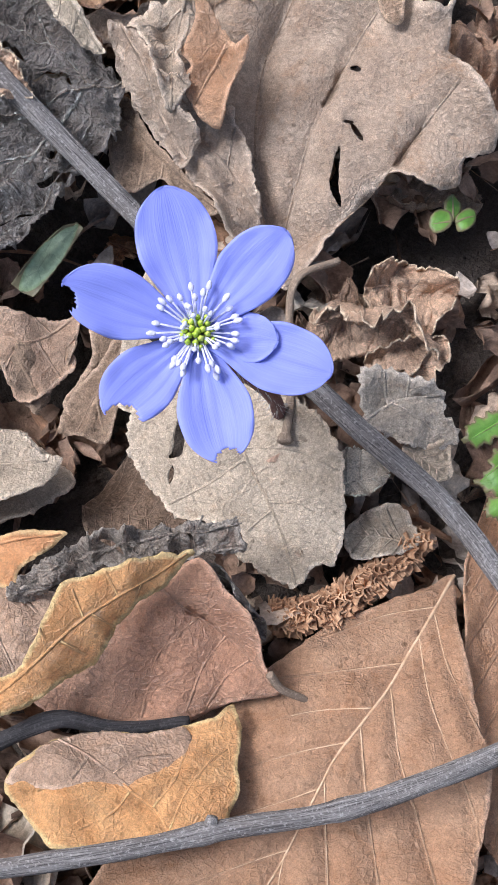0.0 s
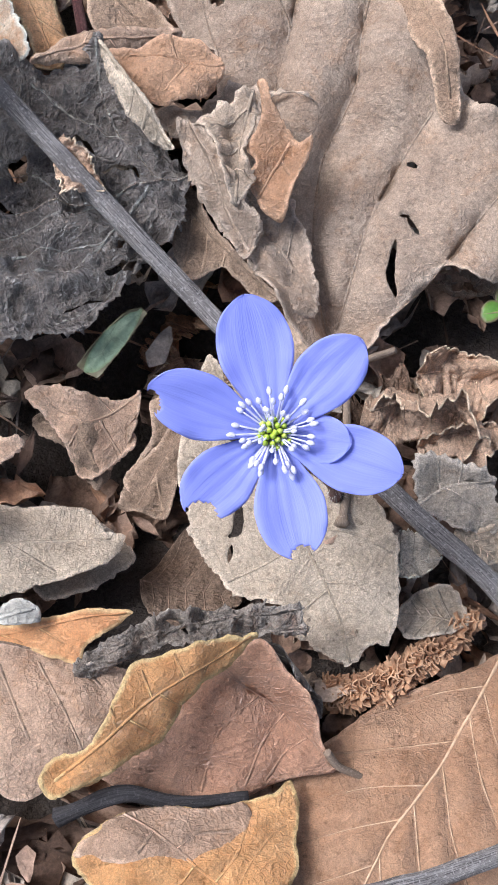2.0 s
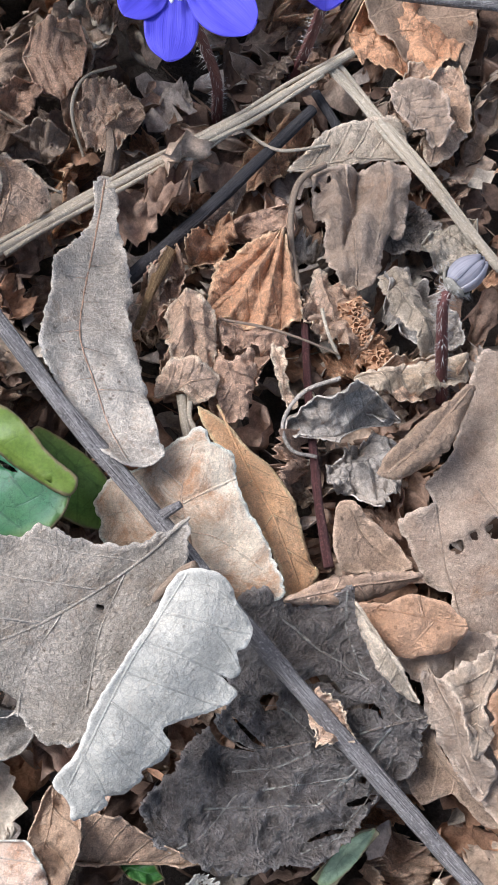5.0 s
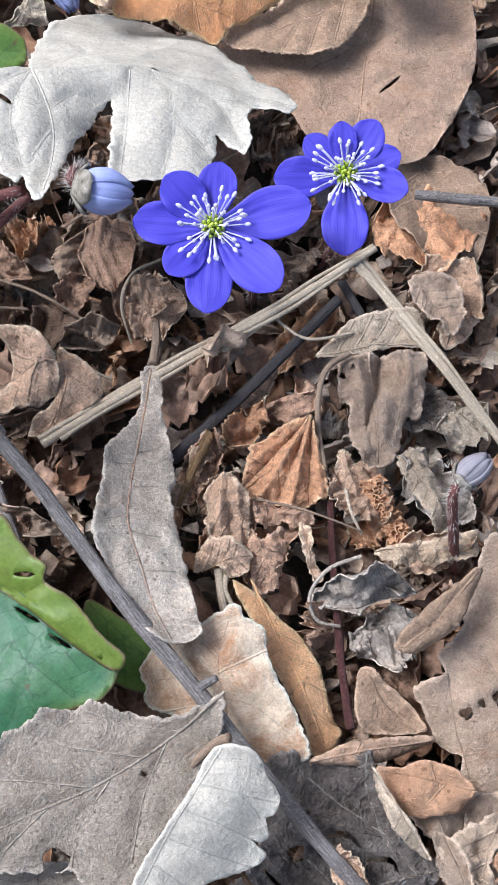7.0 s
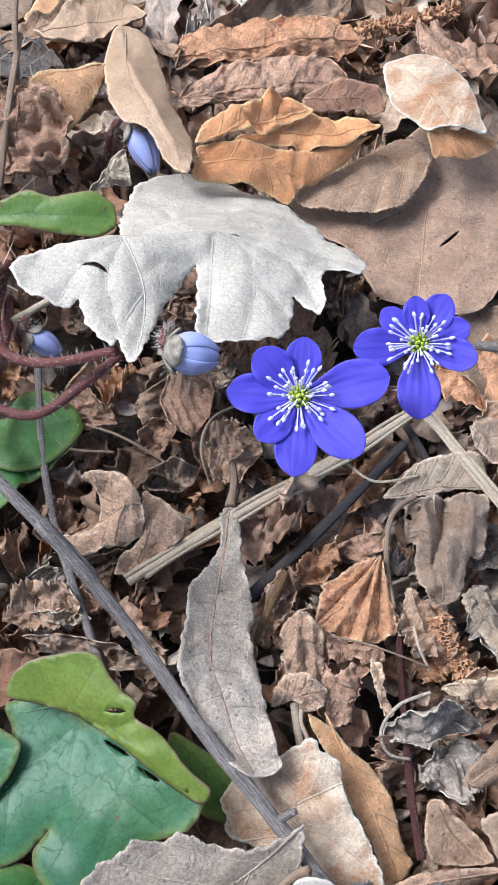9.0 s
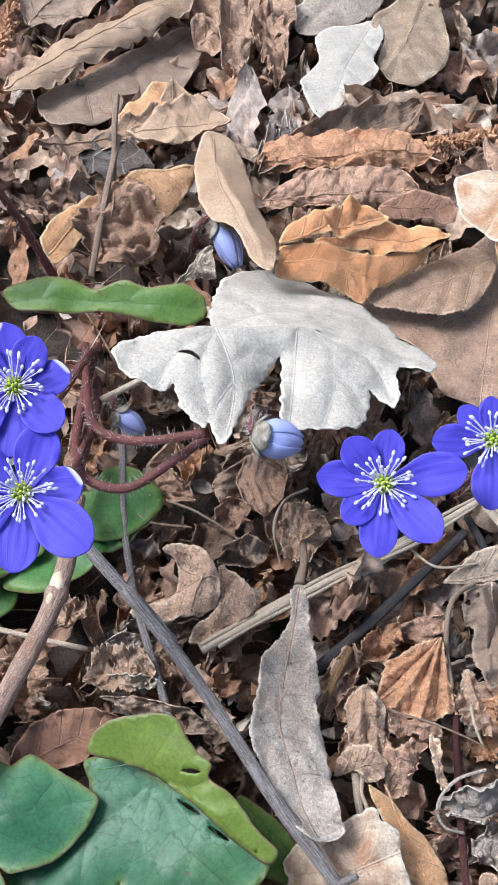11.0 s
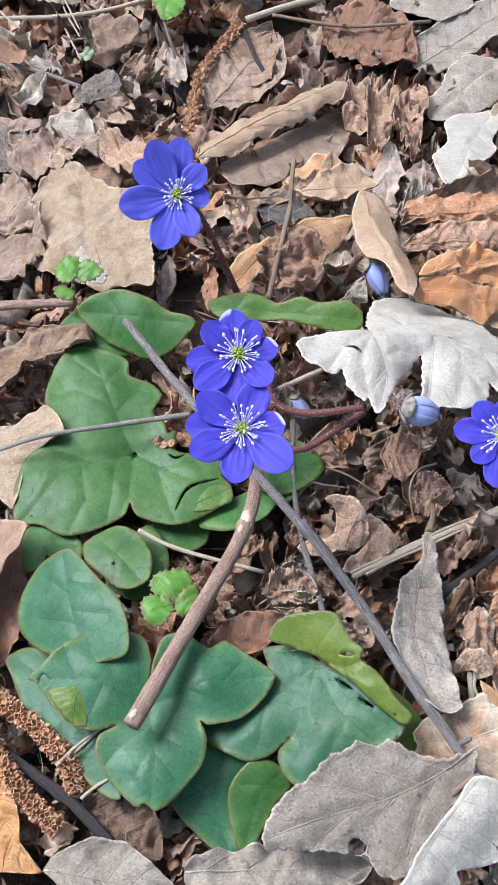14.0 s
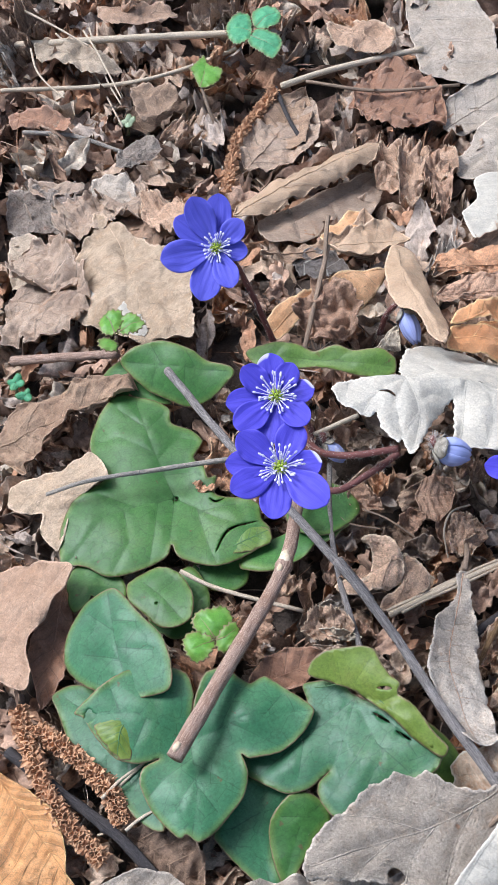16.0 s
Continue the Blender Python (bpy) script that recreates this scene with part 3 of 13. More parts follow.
def stick(name, points, r0, r1, material, label, category="twig", sides=10, rough=0.18, knots=(), side_shoots=(), group="", strands=1, hairy=0, scars=()):
    """A twig, straw or stem as a thing with its bark and, where it has them, stubs of side shoots."""
    at = Vector(points[0])
    thing = root(name, at, label, category, group)
    pts = [q - at for q in spline(points, 14)]
    vs, fs, uv = tube(pts, (r0, r1), sides, rough, knots, len(bpy.data.objects))
    mesh_part("bark" if "straw" not in name else "stem", vs, fs, material, thing, uvs=uv)
    if "straw" in name:
        keep_cover([at + q for q in vs], fs)
    if hairy:
        hv, hf = hairs(pts, r0, hairy, 0.0019, len(bpy.data.objects))
        mesh_part("hair", hv, hf, "hair", thing)
    for k in range(strands - 1):
        a, side = 2.4 * k + 0.6, (pts[-1] - pts[0]).cross(Vector((0, 0, 1))).normalized()
        lo, hi = int(len(pts) * 0.06 * k), int(len(pts) * (1 - 0.09 * k))
        shift = side * r0 * (1.25 if k % 2 else -1.25) + Vector((0, 0, r0 * 0.35 * math.sin(a)))
        v2, f2, u2 = tube([q + shift * (1 + 0.25 * math.sin(i * 0.4 + a)) for i, q in enumerate(pts[lo:hi])], (r0 * 0.62, r1 * 0.5), 7, rough * 1.5, (), k * 9)
        mesh_part("split_fibre", v2, f2, material, thing, uvs=u2)
    for s, big in scars:
        i = int(s * (len(pts) - 1))
        r = r0 + (r1 - r0) * s
        d = (pts[min(i + 1, len(pts) - 1)] - pts[max(i - 1, 0)]).normalized()
        up = (Vector((-0.3, -0.5, 1)) - d * d.dot(Vector((-0.3, -0.5, 1)))).normalized()
        wide = d.cross(up)
        v2, n2 = [pts[i] + up * r * 1.22], 14
        for ring, h in ((0.45, 1.25), (0.8, 1.15), (1.0, 0.8)):
            for k in range(n2):
                a = 2 * math.pi * k / n2
                e = ring * big * (1 + 0.35 * noise.noise(Vector((math.cos(a) * 1.7, math.sin(a) * 1.7, s * 50))))
                v2.append(pts[i] + d * e * math.cos(a) * 1.3 + wide * e * math.sin(a) * 0.75 + up * r * h)
        f2 = [(0, 1 + k, 1 + (k + 1) % n2) for k in range(n2)]
        f2 += [(1 + q * n2 + k, 1 + q * n2 + n2 + k, 1 + q * n2 + n2 + (k + 1) % n2, 1 + q * n2 + (k + 1) % n2) for q in range(2) for k in range(n2)]
        mesh_part("bark_scar", v2, f2, "scar", thing, "pale bare wood where a shoot broke off")
    for s, way, long in side_shoots:
        p = pts[int(s * (len(pts) - 1))]
        d = Vector(way).normalized()
        v2, f2, u2 = tube([p + d * long * k / 5 for k in range(6)], (r1 * 0.8, r1 * 0.5), 7, rough)
        mesh_part("side_shoot", v2, f2, material, thing, uvs=u2)
    return thing


def outline(kind, u):
    """Half width of a leaf, 0 to 1, along its midrib from base to tip."""
    u = min(max(u, 0.0), 1.0)
    if kind == "beech":
        return (math.sin(math.pi * u**0.85) ** 0.8) * (1 + 0.02 * math.sin(u * 60))
    if kind == "lance":
        return (math.sin(math.pi * u**0.8) ** 0.9) * (1 + 0.04 * abs((u * 16) % 1 - 0.5))
    if kind == "poplar":
        e = math.sin(math.pi * u**0.62) ** 0.62
        return e * (0.95 + 0.10 * abs((u * 13) % 1 - 0.3) * (1 if 0.08 < u < 0.92 else 0))
    if kind == "oak":
        e = math.sin(math.pi * u**1.15) ** 0.6
        return e * (0.80 + 0.20 * math.sin(u * 26 - 0.6))
    if kind == "jagged":
        e = math.sin(math.pi * u**0.7) ** 0.55
        return e * (0.72 + 0.28 * abs((u * 5.3) % 1 * 2 - 1) + 0.10 * abs((u * 17) % 1 - 0.5))
    if kind == "scrap":
        return math.sin(math.pi * u**0.9) ** 0.6
    return math.sin(math.pi * u) ** 0.7


def leaf(name, kind, material, base, tip, left, right, label, arch=0.0, curl=(0.3, 0.3), wave=0.0015, ragged=0.04, bites=(), veins=7, stalk=0.0,
         seed=0, nu=44, nv=9, hook=0.0, stalk_way=None, group="dead leaves", category="leaf", vein_mat=None, bow=0.0, midrib=True, freq=90.0, thick=0.00025, edge_l=(), edge_r=(), holes=(), vein_w=1.0, quilt=0.00018, teeth=(), lip=0.0011, crumple=0.0, ribs=()):
    """A leaf between its base and tip, through a margin point on either side. curl: how far, in radians, each half rolls up;
    hook: how far the tip curls up; edge_l, edge_r: (along, half width) of a margin with a shape of its own; holes: (along, across, size) eaten through; bites: (along, side, depth, breadth) pieces lost from the margin."""
    if crumple:
        nu, nv = max(nu, 76), max(nv, 16)
    B, T = Vector(base), Vector(tip)
    axis = T - B
    L = axis.length
    ax = axis / L
    l, r = Vector(left), Vector(right)

    def off(p):
        return (p - B) - ax * (p - B).dot(ax)

    dl, dr = off(l), off(r)
    N = ax.cross(dl - dr).normalized()
    if N.z < 0:
        dl, dr, N, edge_l, edge_r = dr, dl, -N, edge_r, edge_l
    S = N.cross(ax)
    thing = root(name, B, label, category, group)

    def rib(u):
        lift = arch * 4 * u * (1 - u)
        p = ax * L * u + N * lift + S * bow * 4 * u * (1 - u)
        if hook:
            h = max(0, u - 0.6) / 0.4
            a = hook * h
            if a:
                p = ax * L * (0.6 + 0.4 * h * math.sin(a) / a) + N * (lift + 0.4 * L * h * (1 - math.cos(a)) / a)
        return p

    def place(u, v):
        side, d, c = (1, dl, curl[0]) if v >= 0 else (-1, dr, curl[1])
        e = edge_l if side > 0 else edge_r
        w = np.interp(u, [q[0] for q in e], [q[1] for q in e]) if e else outline(kind, u)
        w *= 1 + ragged * noise.noise(Vector((u * 22, side * 3.7, seed * 1.7))) + ragged * 0.6 * noise.noise(Vector((u * 70, side * 5.7, seed * 2.3)))
        if kind == "scrap":
            w *= 1 + 0.4 * noise.noise(Vector((u * 5, side * 2.1, seed * 3.3))) + 0.25 * noise.noise(Vector((u * 15, side * 4.1, seed)))
        if teeth:
            saw = (u * teeth[0] + 0.3 * noise.noise(Vector((u * 9, side, seed)))) % 1
            w *= 1 + teeth[1] * (abs(saw * 1.4 - 0.4) if saw < 0.714 else 1 - (saw - 0.714) / 0.286 * 0.72) * 1.6 - teeth[1]
        for bu, bs, depth, wide in bites:
            if bs == side:
                w *= 1 - depth * math.exp(-(((u - bu) / wide) ** 2))
        a = abs(v) * w
        reach = d.length
        dn = d / reach
        if abs(c) > 0.01:
            x, z = math.sin(c * a) / c, (1 - math.cos(c * a)) / c
        else:
            x, z = a, 0
        Nn = (N - dn * N.dot(dn)).normalized()
        p = rib(u) + dn * reach * x + Nn * reach * z
        q = (p + B) * freq
        grow = 0.35 + 0.65 * min(1, abs(v) * 1.2)
        q = q + Vector((seed * 3.1, 0, 0))
        fold = 1.5 * noise.noise(q) + 0.7 * (1 - 3 * abs(noise.noise(q * 1.4))) + 0.45 * noise.noise(q * 2.7) + 0.3 * (1 - 3 * abs(noise.noise(q * 3.3)))
        if crumple:
            k1, k2 = noise.noise(q * 1.3 + Vector((9, seed, 2))), noise.noise(q * 3.1 + Vector((2, seed, 7)))
            p = p + N * crumple * (1.7 * (0.45 - 2 * abs(k1)) + 0.9 * (0.4 - 2 * abs(k2))) * grow + noise.noise_vector(q * 1.1) * crumple * 1.1 + N * crumple * 0.55 * (0.4 - 2 * abs(noise.noise(q * 6.3)))
        rim = max(0.0, abs(v) - 0.80) / 0.20
        p = p + N * lip * rim * rim * (0.25 + 1.9 * noise.noise(Vector((u * 5 + seed, side * 2.3, 1.5))) + 0.8 * noise.noise(Vector((u * 17, side, seed))))
        return p + N * wave * grow * fold - N * quilt * math.cos((u - 0.22 * abs(v)) * veins * 2 * math.pi) * min(1, abs(v) * 3)

    vs, uv, vuv, fs = [], [], [], []
    us = [0.5 - 0.5 * math.cos(math.pi * (0.02 + 0.965 * i / nu)) if not edge_l and kind in ("beech", "lance", "scrap") else 0.002 + 0.996 * i / nu for i in range(nu + 1)]
    for u in us:
        for j in range(-nv, nv + 1):
            s = 1 - (1 - abs(j) / nv) ** 1.3
            v = s if j > 0 else -s
            vs.append(place(u, v))
            uv.append((u, 0.5 + 0.5 * v))
            vuv.append(((u - 0.2 * s * (1 - 0.35 * u)) * (veins + 0.6) + 20, s) if veins else (0, 0))
    m = 2 * nv + 1
    fs = []
    for i in range(nu):
        for j in range(m - 1):
            u, v = us[i], (j + 0.5) / nv - 1
            if all(math.hypot((u - a) * L, (v - b) * dl.length) > c * (1 + 0.9 * noise.noise(Vector((u * 40, v * 14, seed)))) for a, b, c in holes):
                fs.append((i * m + j, i * m + j + 1, i * m + m + j + 1, i * m + m + j))
    mesh_part("blade", vs, fs, material, thing, uvs=uv, solid=thick, vein_uvs=vuv)
    keep_cover([B + q for q in vs], fs)
    vm = vein_mat or ("green_vein" if material in ("green", "blue_green", "lime", "olive") else material)
    if veins:
        w0 = min(0.0008, 0.007 * L + 0.00015) * vein_w
        v2, f2, u2 = tube([place(0.01 + 0.95 * k / 48, 0) + N * 0.0002 for k in range(49)], (w0 * 0.62, w0 * 0.2), 6)
        if midrib:
            mesh_part("midrib", v2, f2, vm, thing, uvs=u2)
        v3, f3, u3 = [], [], []
        for k in range(veins):
            for side in (-1, 1):
                u0 = (k + 0.5 + 0.12 * side) / (veins + 0.6)
                pts = [place(min(0.985, u0 + 0.20 * s * (1 - 0.35 * u0)), side * (0.02 + 0.93 * s)) + N * 0.00012 for s in [i / 14 for i in range(15)]]
                a, b, c = tube(pts, (w0 * 0.26, w0 * 0.09), 4)
                f3 += [tuple(i + len(v3) for i in f) for f in b]
                v3 += a
                u3 += c
        mesh_part("venation", v3, f3, vm, thing, uvs=u3)
    if ribs:
        v3, f3, u3 = [], [], []
        for side, u0, u1, v1 in ribs:
            pts = [place(u0 + (u1 - u0) * s**1.2, side * (0.01 + (v1 - 0.01) * s)) + N * 0.00012 for s in [i / 24 for i in range(25)]]
            a, b, c = tube(pts, (0.00022, 0.00008), 5)
            f3 += [tuple(i + len(v3) for i in f) for f in b]
            v3 += a
            u3 += c
        mesh_part("venation", v3, f3, vm, thing, uvs=u3)
    if stalk:
        way = Vector(stalk_way).normalized() if stalk_way else -ax
        pts = [Vector((0, 0, 0)) + (way * stalk * k / 8) + N * 0.15 * stalk * math.sin(k / 8 * 2.2) for k in range(9)]
        v4, f4, u4 = tube(pts, (0.0006, 0.0009), 7, 0.1)
        mesh_part("stalk", v4, f4, "stalk", thing, uvs=u4)
    return thing


def lobed_leaf(name, material, centre, toward, normal, lobes, label, dish=0.0, wave=0.0012, pointed=0.0, teeth=0.0, seed=0, nr=12, veins=True, droop=0.0,
               category="leaf", group="hepatica leaves", stalk_to=None, vein_mat=None, edge=(), fold=0.075):
    """A leaf whose lobes radiate from its stalk. lobes: (degrees from toward, length, half-angle)."""
    C, N = Vector(centre), Vector(normal).normalized()
    X = Vector(toward) - C
    X = (X - N * X.dot(N)).normalized()
    Y = N.cross(X)
    thing = root(name, C, label, category, group)

    degs = [q[0] - 360 for q in edge] + [q[0] for q in edge] + [q[0] + 360 for q in edge]
    rads = [q[1] for q in edge] * 3

    def radius(a):
        if edge:
            d = math.degrees(a)
            r = sum(w * np.interp(d + k, degs, rads) for k, w in ((-3, 0.25), (0, 0.5), (3, 0.25)))
            return float(r) * (1 + 0.012 * noise.noise(Vector((a * 5, seed, 0))) + teeth * noise.noise(Vector((a * 16, seed, 3))))
        best = 0.0012
        for deg, long, half in lobes:
            d = (a - radians(deg) + math.pi) % (2 * math.pi) - math.pi
            x = abs(d) / radians(half)
            if x < 1:
                e = math.cos(x * math.pi / 2) ** 0.42
                if pointed:
                    e = e * (1 - pointed) + pointed * (1 - x)
                best = max(best, long * e)
        return best * (1 + 0.02 * noise.noise(Vector((a * 4, seed, 0))) + teeth * abs((a * 9) % 1 - 0.5) + 0.5 * teeth * noise.noise(Vector((a * 14, seed, 3))))

    ways = sorted(l[0] % 360 for l in lobes)
    seams = [(ways[k] + (ways[(k + 1) % len(ways)] - ways[k]) % 360 / 2) % 360 for k in range(len(ways))] if len(ways) > 1 else []

    def place(a, s):
        r = radius(a) * s
        p = (X * math.cos(a) + Y * math.sin(a)) * r
        q = (p + C) * 80 + Vector((seed, 0, 0))
        big = max(l[1] for l in lobes)
        for seam in seams:
            d = (math.degrees(a) - seam + 180) % 360 - 180
            p = p - N * fold * r * math.exp(-((d / 9) ** 2)) + N * 0.4 * fold * r * math.exp(-(((abs(d) - 22) / 12) ** 2))
        for way in ways:
            d = (math.degrees(a) - way + 180) % 360 - 180
            p = p - N * 0.015 * r * math.exp(-((d / 4) ** 2))
        return p + N * (dish * r * r / big + wave * min(1, 2 * s) * (noise.noise(q) + 0.5 * noise.noise(q * 2.3))) - N * droop * s * s * big

    na = 150
    vs, uv = [Vector((0, 0, 0))], [(0.5, 0.5)]
    for k in range(1, nr + 1):
        for i in range(na):
            a = 2 * math.pi * i / na
            vs.append(place(a, k / nr))
            uv.append((0.5 + 0.5 * k / nr * math.cos(a), 0.5 + 0.5 * k / nr * math.sin(a)))
    fs = [(0, 1 + i, 1 + (i + 1) % na) for i in range(na)]
    fs += [(1 + (k - 1) * na + i, 1 + k * na + i, 1 + k * na + (i + 1) % na, 1 + (k - 1) * na + (i + 1) % na) for k in range(1, nr) for i in range(na)]
    mesh_part("blade", vs, fs, material, thing, uvs=uv, solid=0.0004)
    keep_cover([C + q for q in vs], fs)
    if veins:
        v3, f3, u3 = [], [], []
        for deg, long, half in lobes:
            for turn, reach in ((0, 0.96), (-0.42, 0.72), (0.42, 0.72)):
                pts = []
                for k in range(9):
                    s = k / 8 * reach
                    pts.append(place(radians(deg + turn * half * (0.35 + 0.65 * s)), s) + N * 0.00005)
                a, b, c = tube(pts, (0.00018, 0.00006), 5)
                f3 += [tuple(i + len(v3) for i in f) for f in b]
                v3 += a
                u3 += c
        mesh_part("venation", v3, f3, vein_mat or "green_vein", thing, uvs=u3)
    if stalk_to:
        e = Vector(stalk_to) - C
        pts = spline([Vector((0, 0, -0.0003)), e * 0.5 + Vector((0, 0, -0.002)), e], 6)
        v4, f4, u4 = tube(pts, (0.0008, 0.0010), 7, 0.1)
        mesh_part("stalk", v4, f4, "red_stem", thing, uvs=u4)
    return thing


def near_lines(P, lines):
    """For each point the distance to the nearest of some lines, and how far along that line it lies."""
    best, along = np.full(len(P), 1.0), np.zeros(len(P))
    for line in lines:
        q = np.array([v[:2] for v in line])
        run = 0.0
        for a, b in zip(q[:-1], q[1:]):
            d = b - a
            long = math.hypot(*d) + 1e-9
            s = np.clip(((P - a) @ d) / long**2, 0, 1)
            e = np.hypot(*(P - a - s[:, None] * d).T)
            along = np.where(e < best, run + ((P - a) @ d) / long, along)
            best = np.minimum(best, e)
            run += long
    return best, along


def within(Q, ring):
    """Which of some points lie inside a ring."""
    hit = np.zeros(len(Q), bool)
    for (ax, ay), (bx, by) in zip(ring, np.roll(ring, -1, 0)):
        hit ^= ((ay > Q[:, 1]) != (by > Q[:, 1])) & (Q[:, 0] < (bx - ax) * (Q[:, 1] - ay) / (by - ay + 1e-12) + ax)
    return hit


def grown_veins(R, ring):
    """A midrib along the longest way through a blade, and side veins that end short of its margin."""
    far = np.hypot(R[:, None, 0] - R[None, :, 0], R[:, None, 1] - R[None, :, 1])
    i, j = np.unravel_index(np.argmax(far), far.shape)
    a, b, c = R[i][:2], R[j][:2], R[:, :2].mean(0)
    mid = 0.5 * ((a + b) / 2 + c)
    line = [a * 0.97 + mid * 0.03, a * 0.5 + mid * 0.5, mid, mid * 0.5 + b * 0.5, mid * 0.08 + b * 0.92]
    out = [tuple(map(tuple, line))]
    ax = (b - a) / far[i, j]
    for k, s in enumerate((0.2, 0.36, 0.52, 0.68)):
        p = (1 - s) * (1 - s) * a + 2 * s * (1 - s) * (2 * mid - (a + b) / 2) + s * s * b
        for side in (1, -1):
            d = ax * 0.75 + side * np.array((-ax[1], ax[0]))
            steps = p + d * np.linspace(0.0, far[i, j] * 0.5, 40)[:, None]
            ok = within(steps, ring)
            n = int(np.argmin(ok)) if not ok.all() else 40
            if n > 6:
                q = steps[int(n * 0.88)]
                out.append((tuple(p), tuple((p + q) / 2 + ax * 0.04 * np.hypot(*(q - p))), tuple(q)))
    return out


def sheet(name, material, rim, label, inner=(), veins=(), creases=(), tears=(), holes=(), wave=0.0006, freq=110.0, crumple=0.0, lip=0.0008, ragged=0.00025, teeth=(), quilt=0.0004,
          cell=0.0007, thick=0.00022, vein_w=0.00028, vein_mat=None, parent=None, seed=0, stalk=(), category="leaf", group="dead leaves", part="blade", roll=()):
    """A leaf blade of any outline. rim: its margin, as a ring of points; inner: further points that the blade passes through; veins: lines on it, the midrib first;
    creases: (line, height, width) sharp folds; tears: (line, width) and holes: (x, y, size) gone from it; teeth: (spacing, depth) of its margin;
    roll: (height, breadth) of the round back of a blade that is rolled up."""
    R = np.array(rim, float)
    C = Vector(R.mean(0))
    if parent is None:
        thing = root(name, C, label, category, group)
    else:
        thing, C = parent, parent.location.copy()
    n = len(R)
    edge = []
    run = seed * 0.37
    for i in range(n):
        a, b, c, d = R[i - 1], R[i], R[(i + 1) % n], R[(i + 2) % n]
        k = max(3, int(np.hypot(*(c - b)[:2]) / (cell * 0.6)))
        for j in range(k):
            s = j / k
            curve = 0.5 * (2 * b + (c - a) * s + (2 * a - 5 * b + 4 * c - d) * s * s + (3 * b - a - 3 * c + d) * s**3)
            edge.append((curve * 0.75 + (b + (c - b) * s) * 0.25)[:2])
    E = np.array(edge)
    way = np.roll(E, -1, 0) - np.roll(E, 1, 0)
    area = np.sum(E[:, 0] * np.roll(E[:, 1], -1) - E[:, 1] * np.roll(E[:, 0], -1))
    out = np.c_[way[:, 1], -way[:, 0]] / (np.hypot(*way.T)[:, None] + 1e-9) * (1 if area > 0 else -1)
    for i in range(len(E)):
        run += math.hypot(*(E[i] - E[i - 1])) if i else 0
        off = ragged * (noise.noise(Vector((run * 500, seed, 0))) + 0.8 * noise.noise(Vector((run * 1500, seed, 5))))
        if teeth:
            saw = (run / teeth[0] + 0.25 * noise.noise(Vector((run * 200, seed, 2)))) % 1
            off += teeth[1] * (abs(2 * saw - 1) ** 0.7 if saw < 0.7 else (saw - 0.7) / 0.3) - 0.4 * teeth[1]
        E[i] += out[i] * off
    lo, hi = E.min(0), E.max(0)
    rnd = np.random.RandomState(seed + 3)
    gx, gy = np.meshgrid(np.arange(lo[0], hi[0], cell), np.arange(lo[1], hi[1], cell * 0.87))
    gx[::2] += cell / 2
    G = np.c_[gx.ravel(), gy.ravel()] + rnd.uniform(-0.2, 0.2, (gx.size, 2)) * cell
    G = G[within(G, E)]
    if not veins and category == "leaf":
        veins = grown_veins(R, E)
    ring, slits = [*E, E[0]], []
    G = G[near_lines(G, [ring])[0] > cell * 0.45]
    lines = [[q.xy for q in spline([(*q[:2], 0) for q in line], 6)] for line in [*veins, *[c[0] for c in creases]]]
    for line, wide in tears:
        mid = [q.xy for q in spline([(*q[:2], 0) for q in line], 6)]
        side = (mid[-1] - mid[0]).normalized().orthogonal() * wide * 0.5
        half = [0.4 + 0.6 * math.sin(math.pi * i / (len(mid) - 1)) + 0.35 * noise.noise(Vector((i * 0.7, seed, 1))) for i in range(len(mid))]
        slit = [mid[0], *[q + side * h for q, h in zip(mid[1:-1], half[1:-1])], mid[-1], *[q - side * h for q, h in zip(mid[-2:0:-1], half[-2:0:-1])]]
        slits.append(slit)
        lines.append([*slit, slit[0]])
    for x, y, r in holes:
        slit = [Vector((x, y)) + Vector((math.cos(a), math.sin(a))) * r * (1 + 0.55 * noise.noise(Vector((math.cos(a) * 1.6, math.sin(a) * 1.6, seed + x * 900)))) for a in [i * math.pi / 9 for i in range(18)]]
        slits.append(slit)
        lines.append([*slit, slit[0]])
    if lines:
        G = G[near_lines(G, lines)[0] > cell * 0.35]
    flat, edges = [Vector(q) for q in E] + [Vector(q) for q in G], []
    for line in lines:
        o = len(flat)
        flat += [Vector(q) for q in line]
        edges += [(o + i, o + i + 1) for i in range(len(line) - 1)]
    v2, _, f2, *_ = delaunay_2d_cdt(flat, edges, [list(range(len(E)))], 1, 1e-7)
    P = np.array([tuple(q) for q in v2])
    K = np.array([*rim, *inner], float)
    c0, size = K[:, :2].mean(0), 0.02
    kx = (K[:, :2] - c0) / size

    def kernel(d):
        return np.where(d > 1e-9, d * d * np.log(d + 1e-12), 0.0)

    m = len(K)
    A = np.zeros((m + 3, m + 3))
    A[:m, :m] = kernel(np.hypot(kx[:, None, 0] - kx[None, :, 0], kx[:, None, 1] - kx[None, :, 1])) + np.eye(m) * 0.01
    A[:m, m], A[:m, m + 1 :], A[m, :m], A[m + 1 :, :m] = 1, kx, 1, kx.T
    w = np.linalg.solve(A, np.r_[K[:, 2], 0, 0, 0])

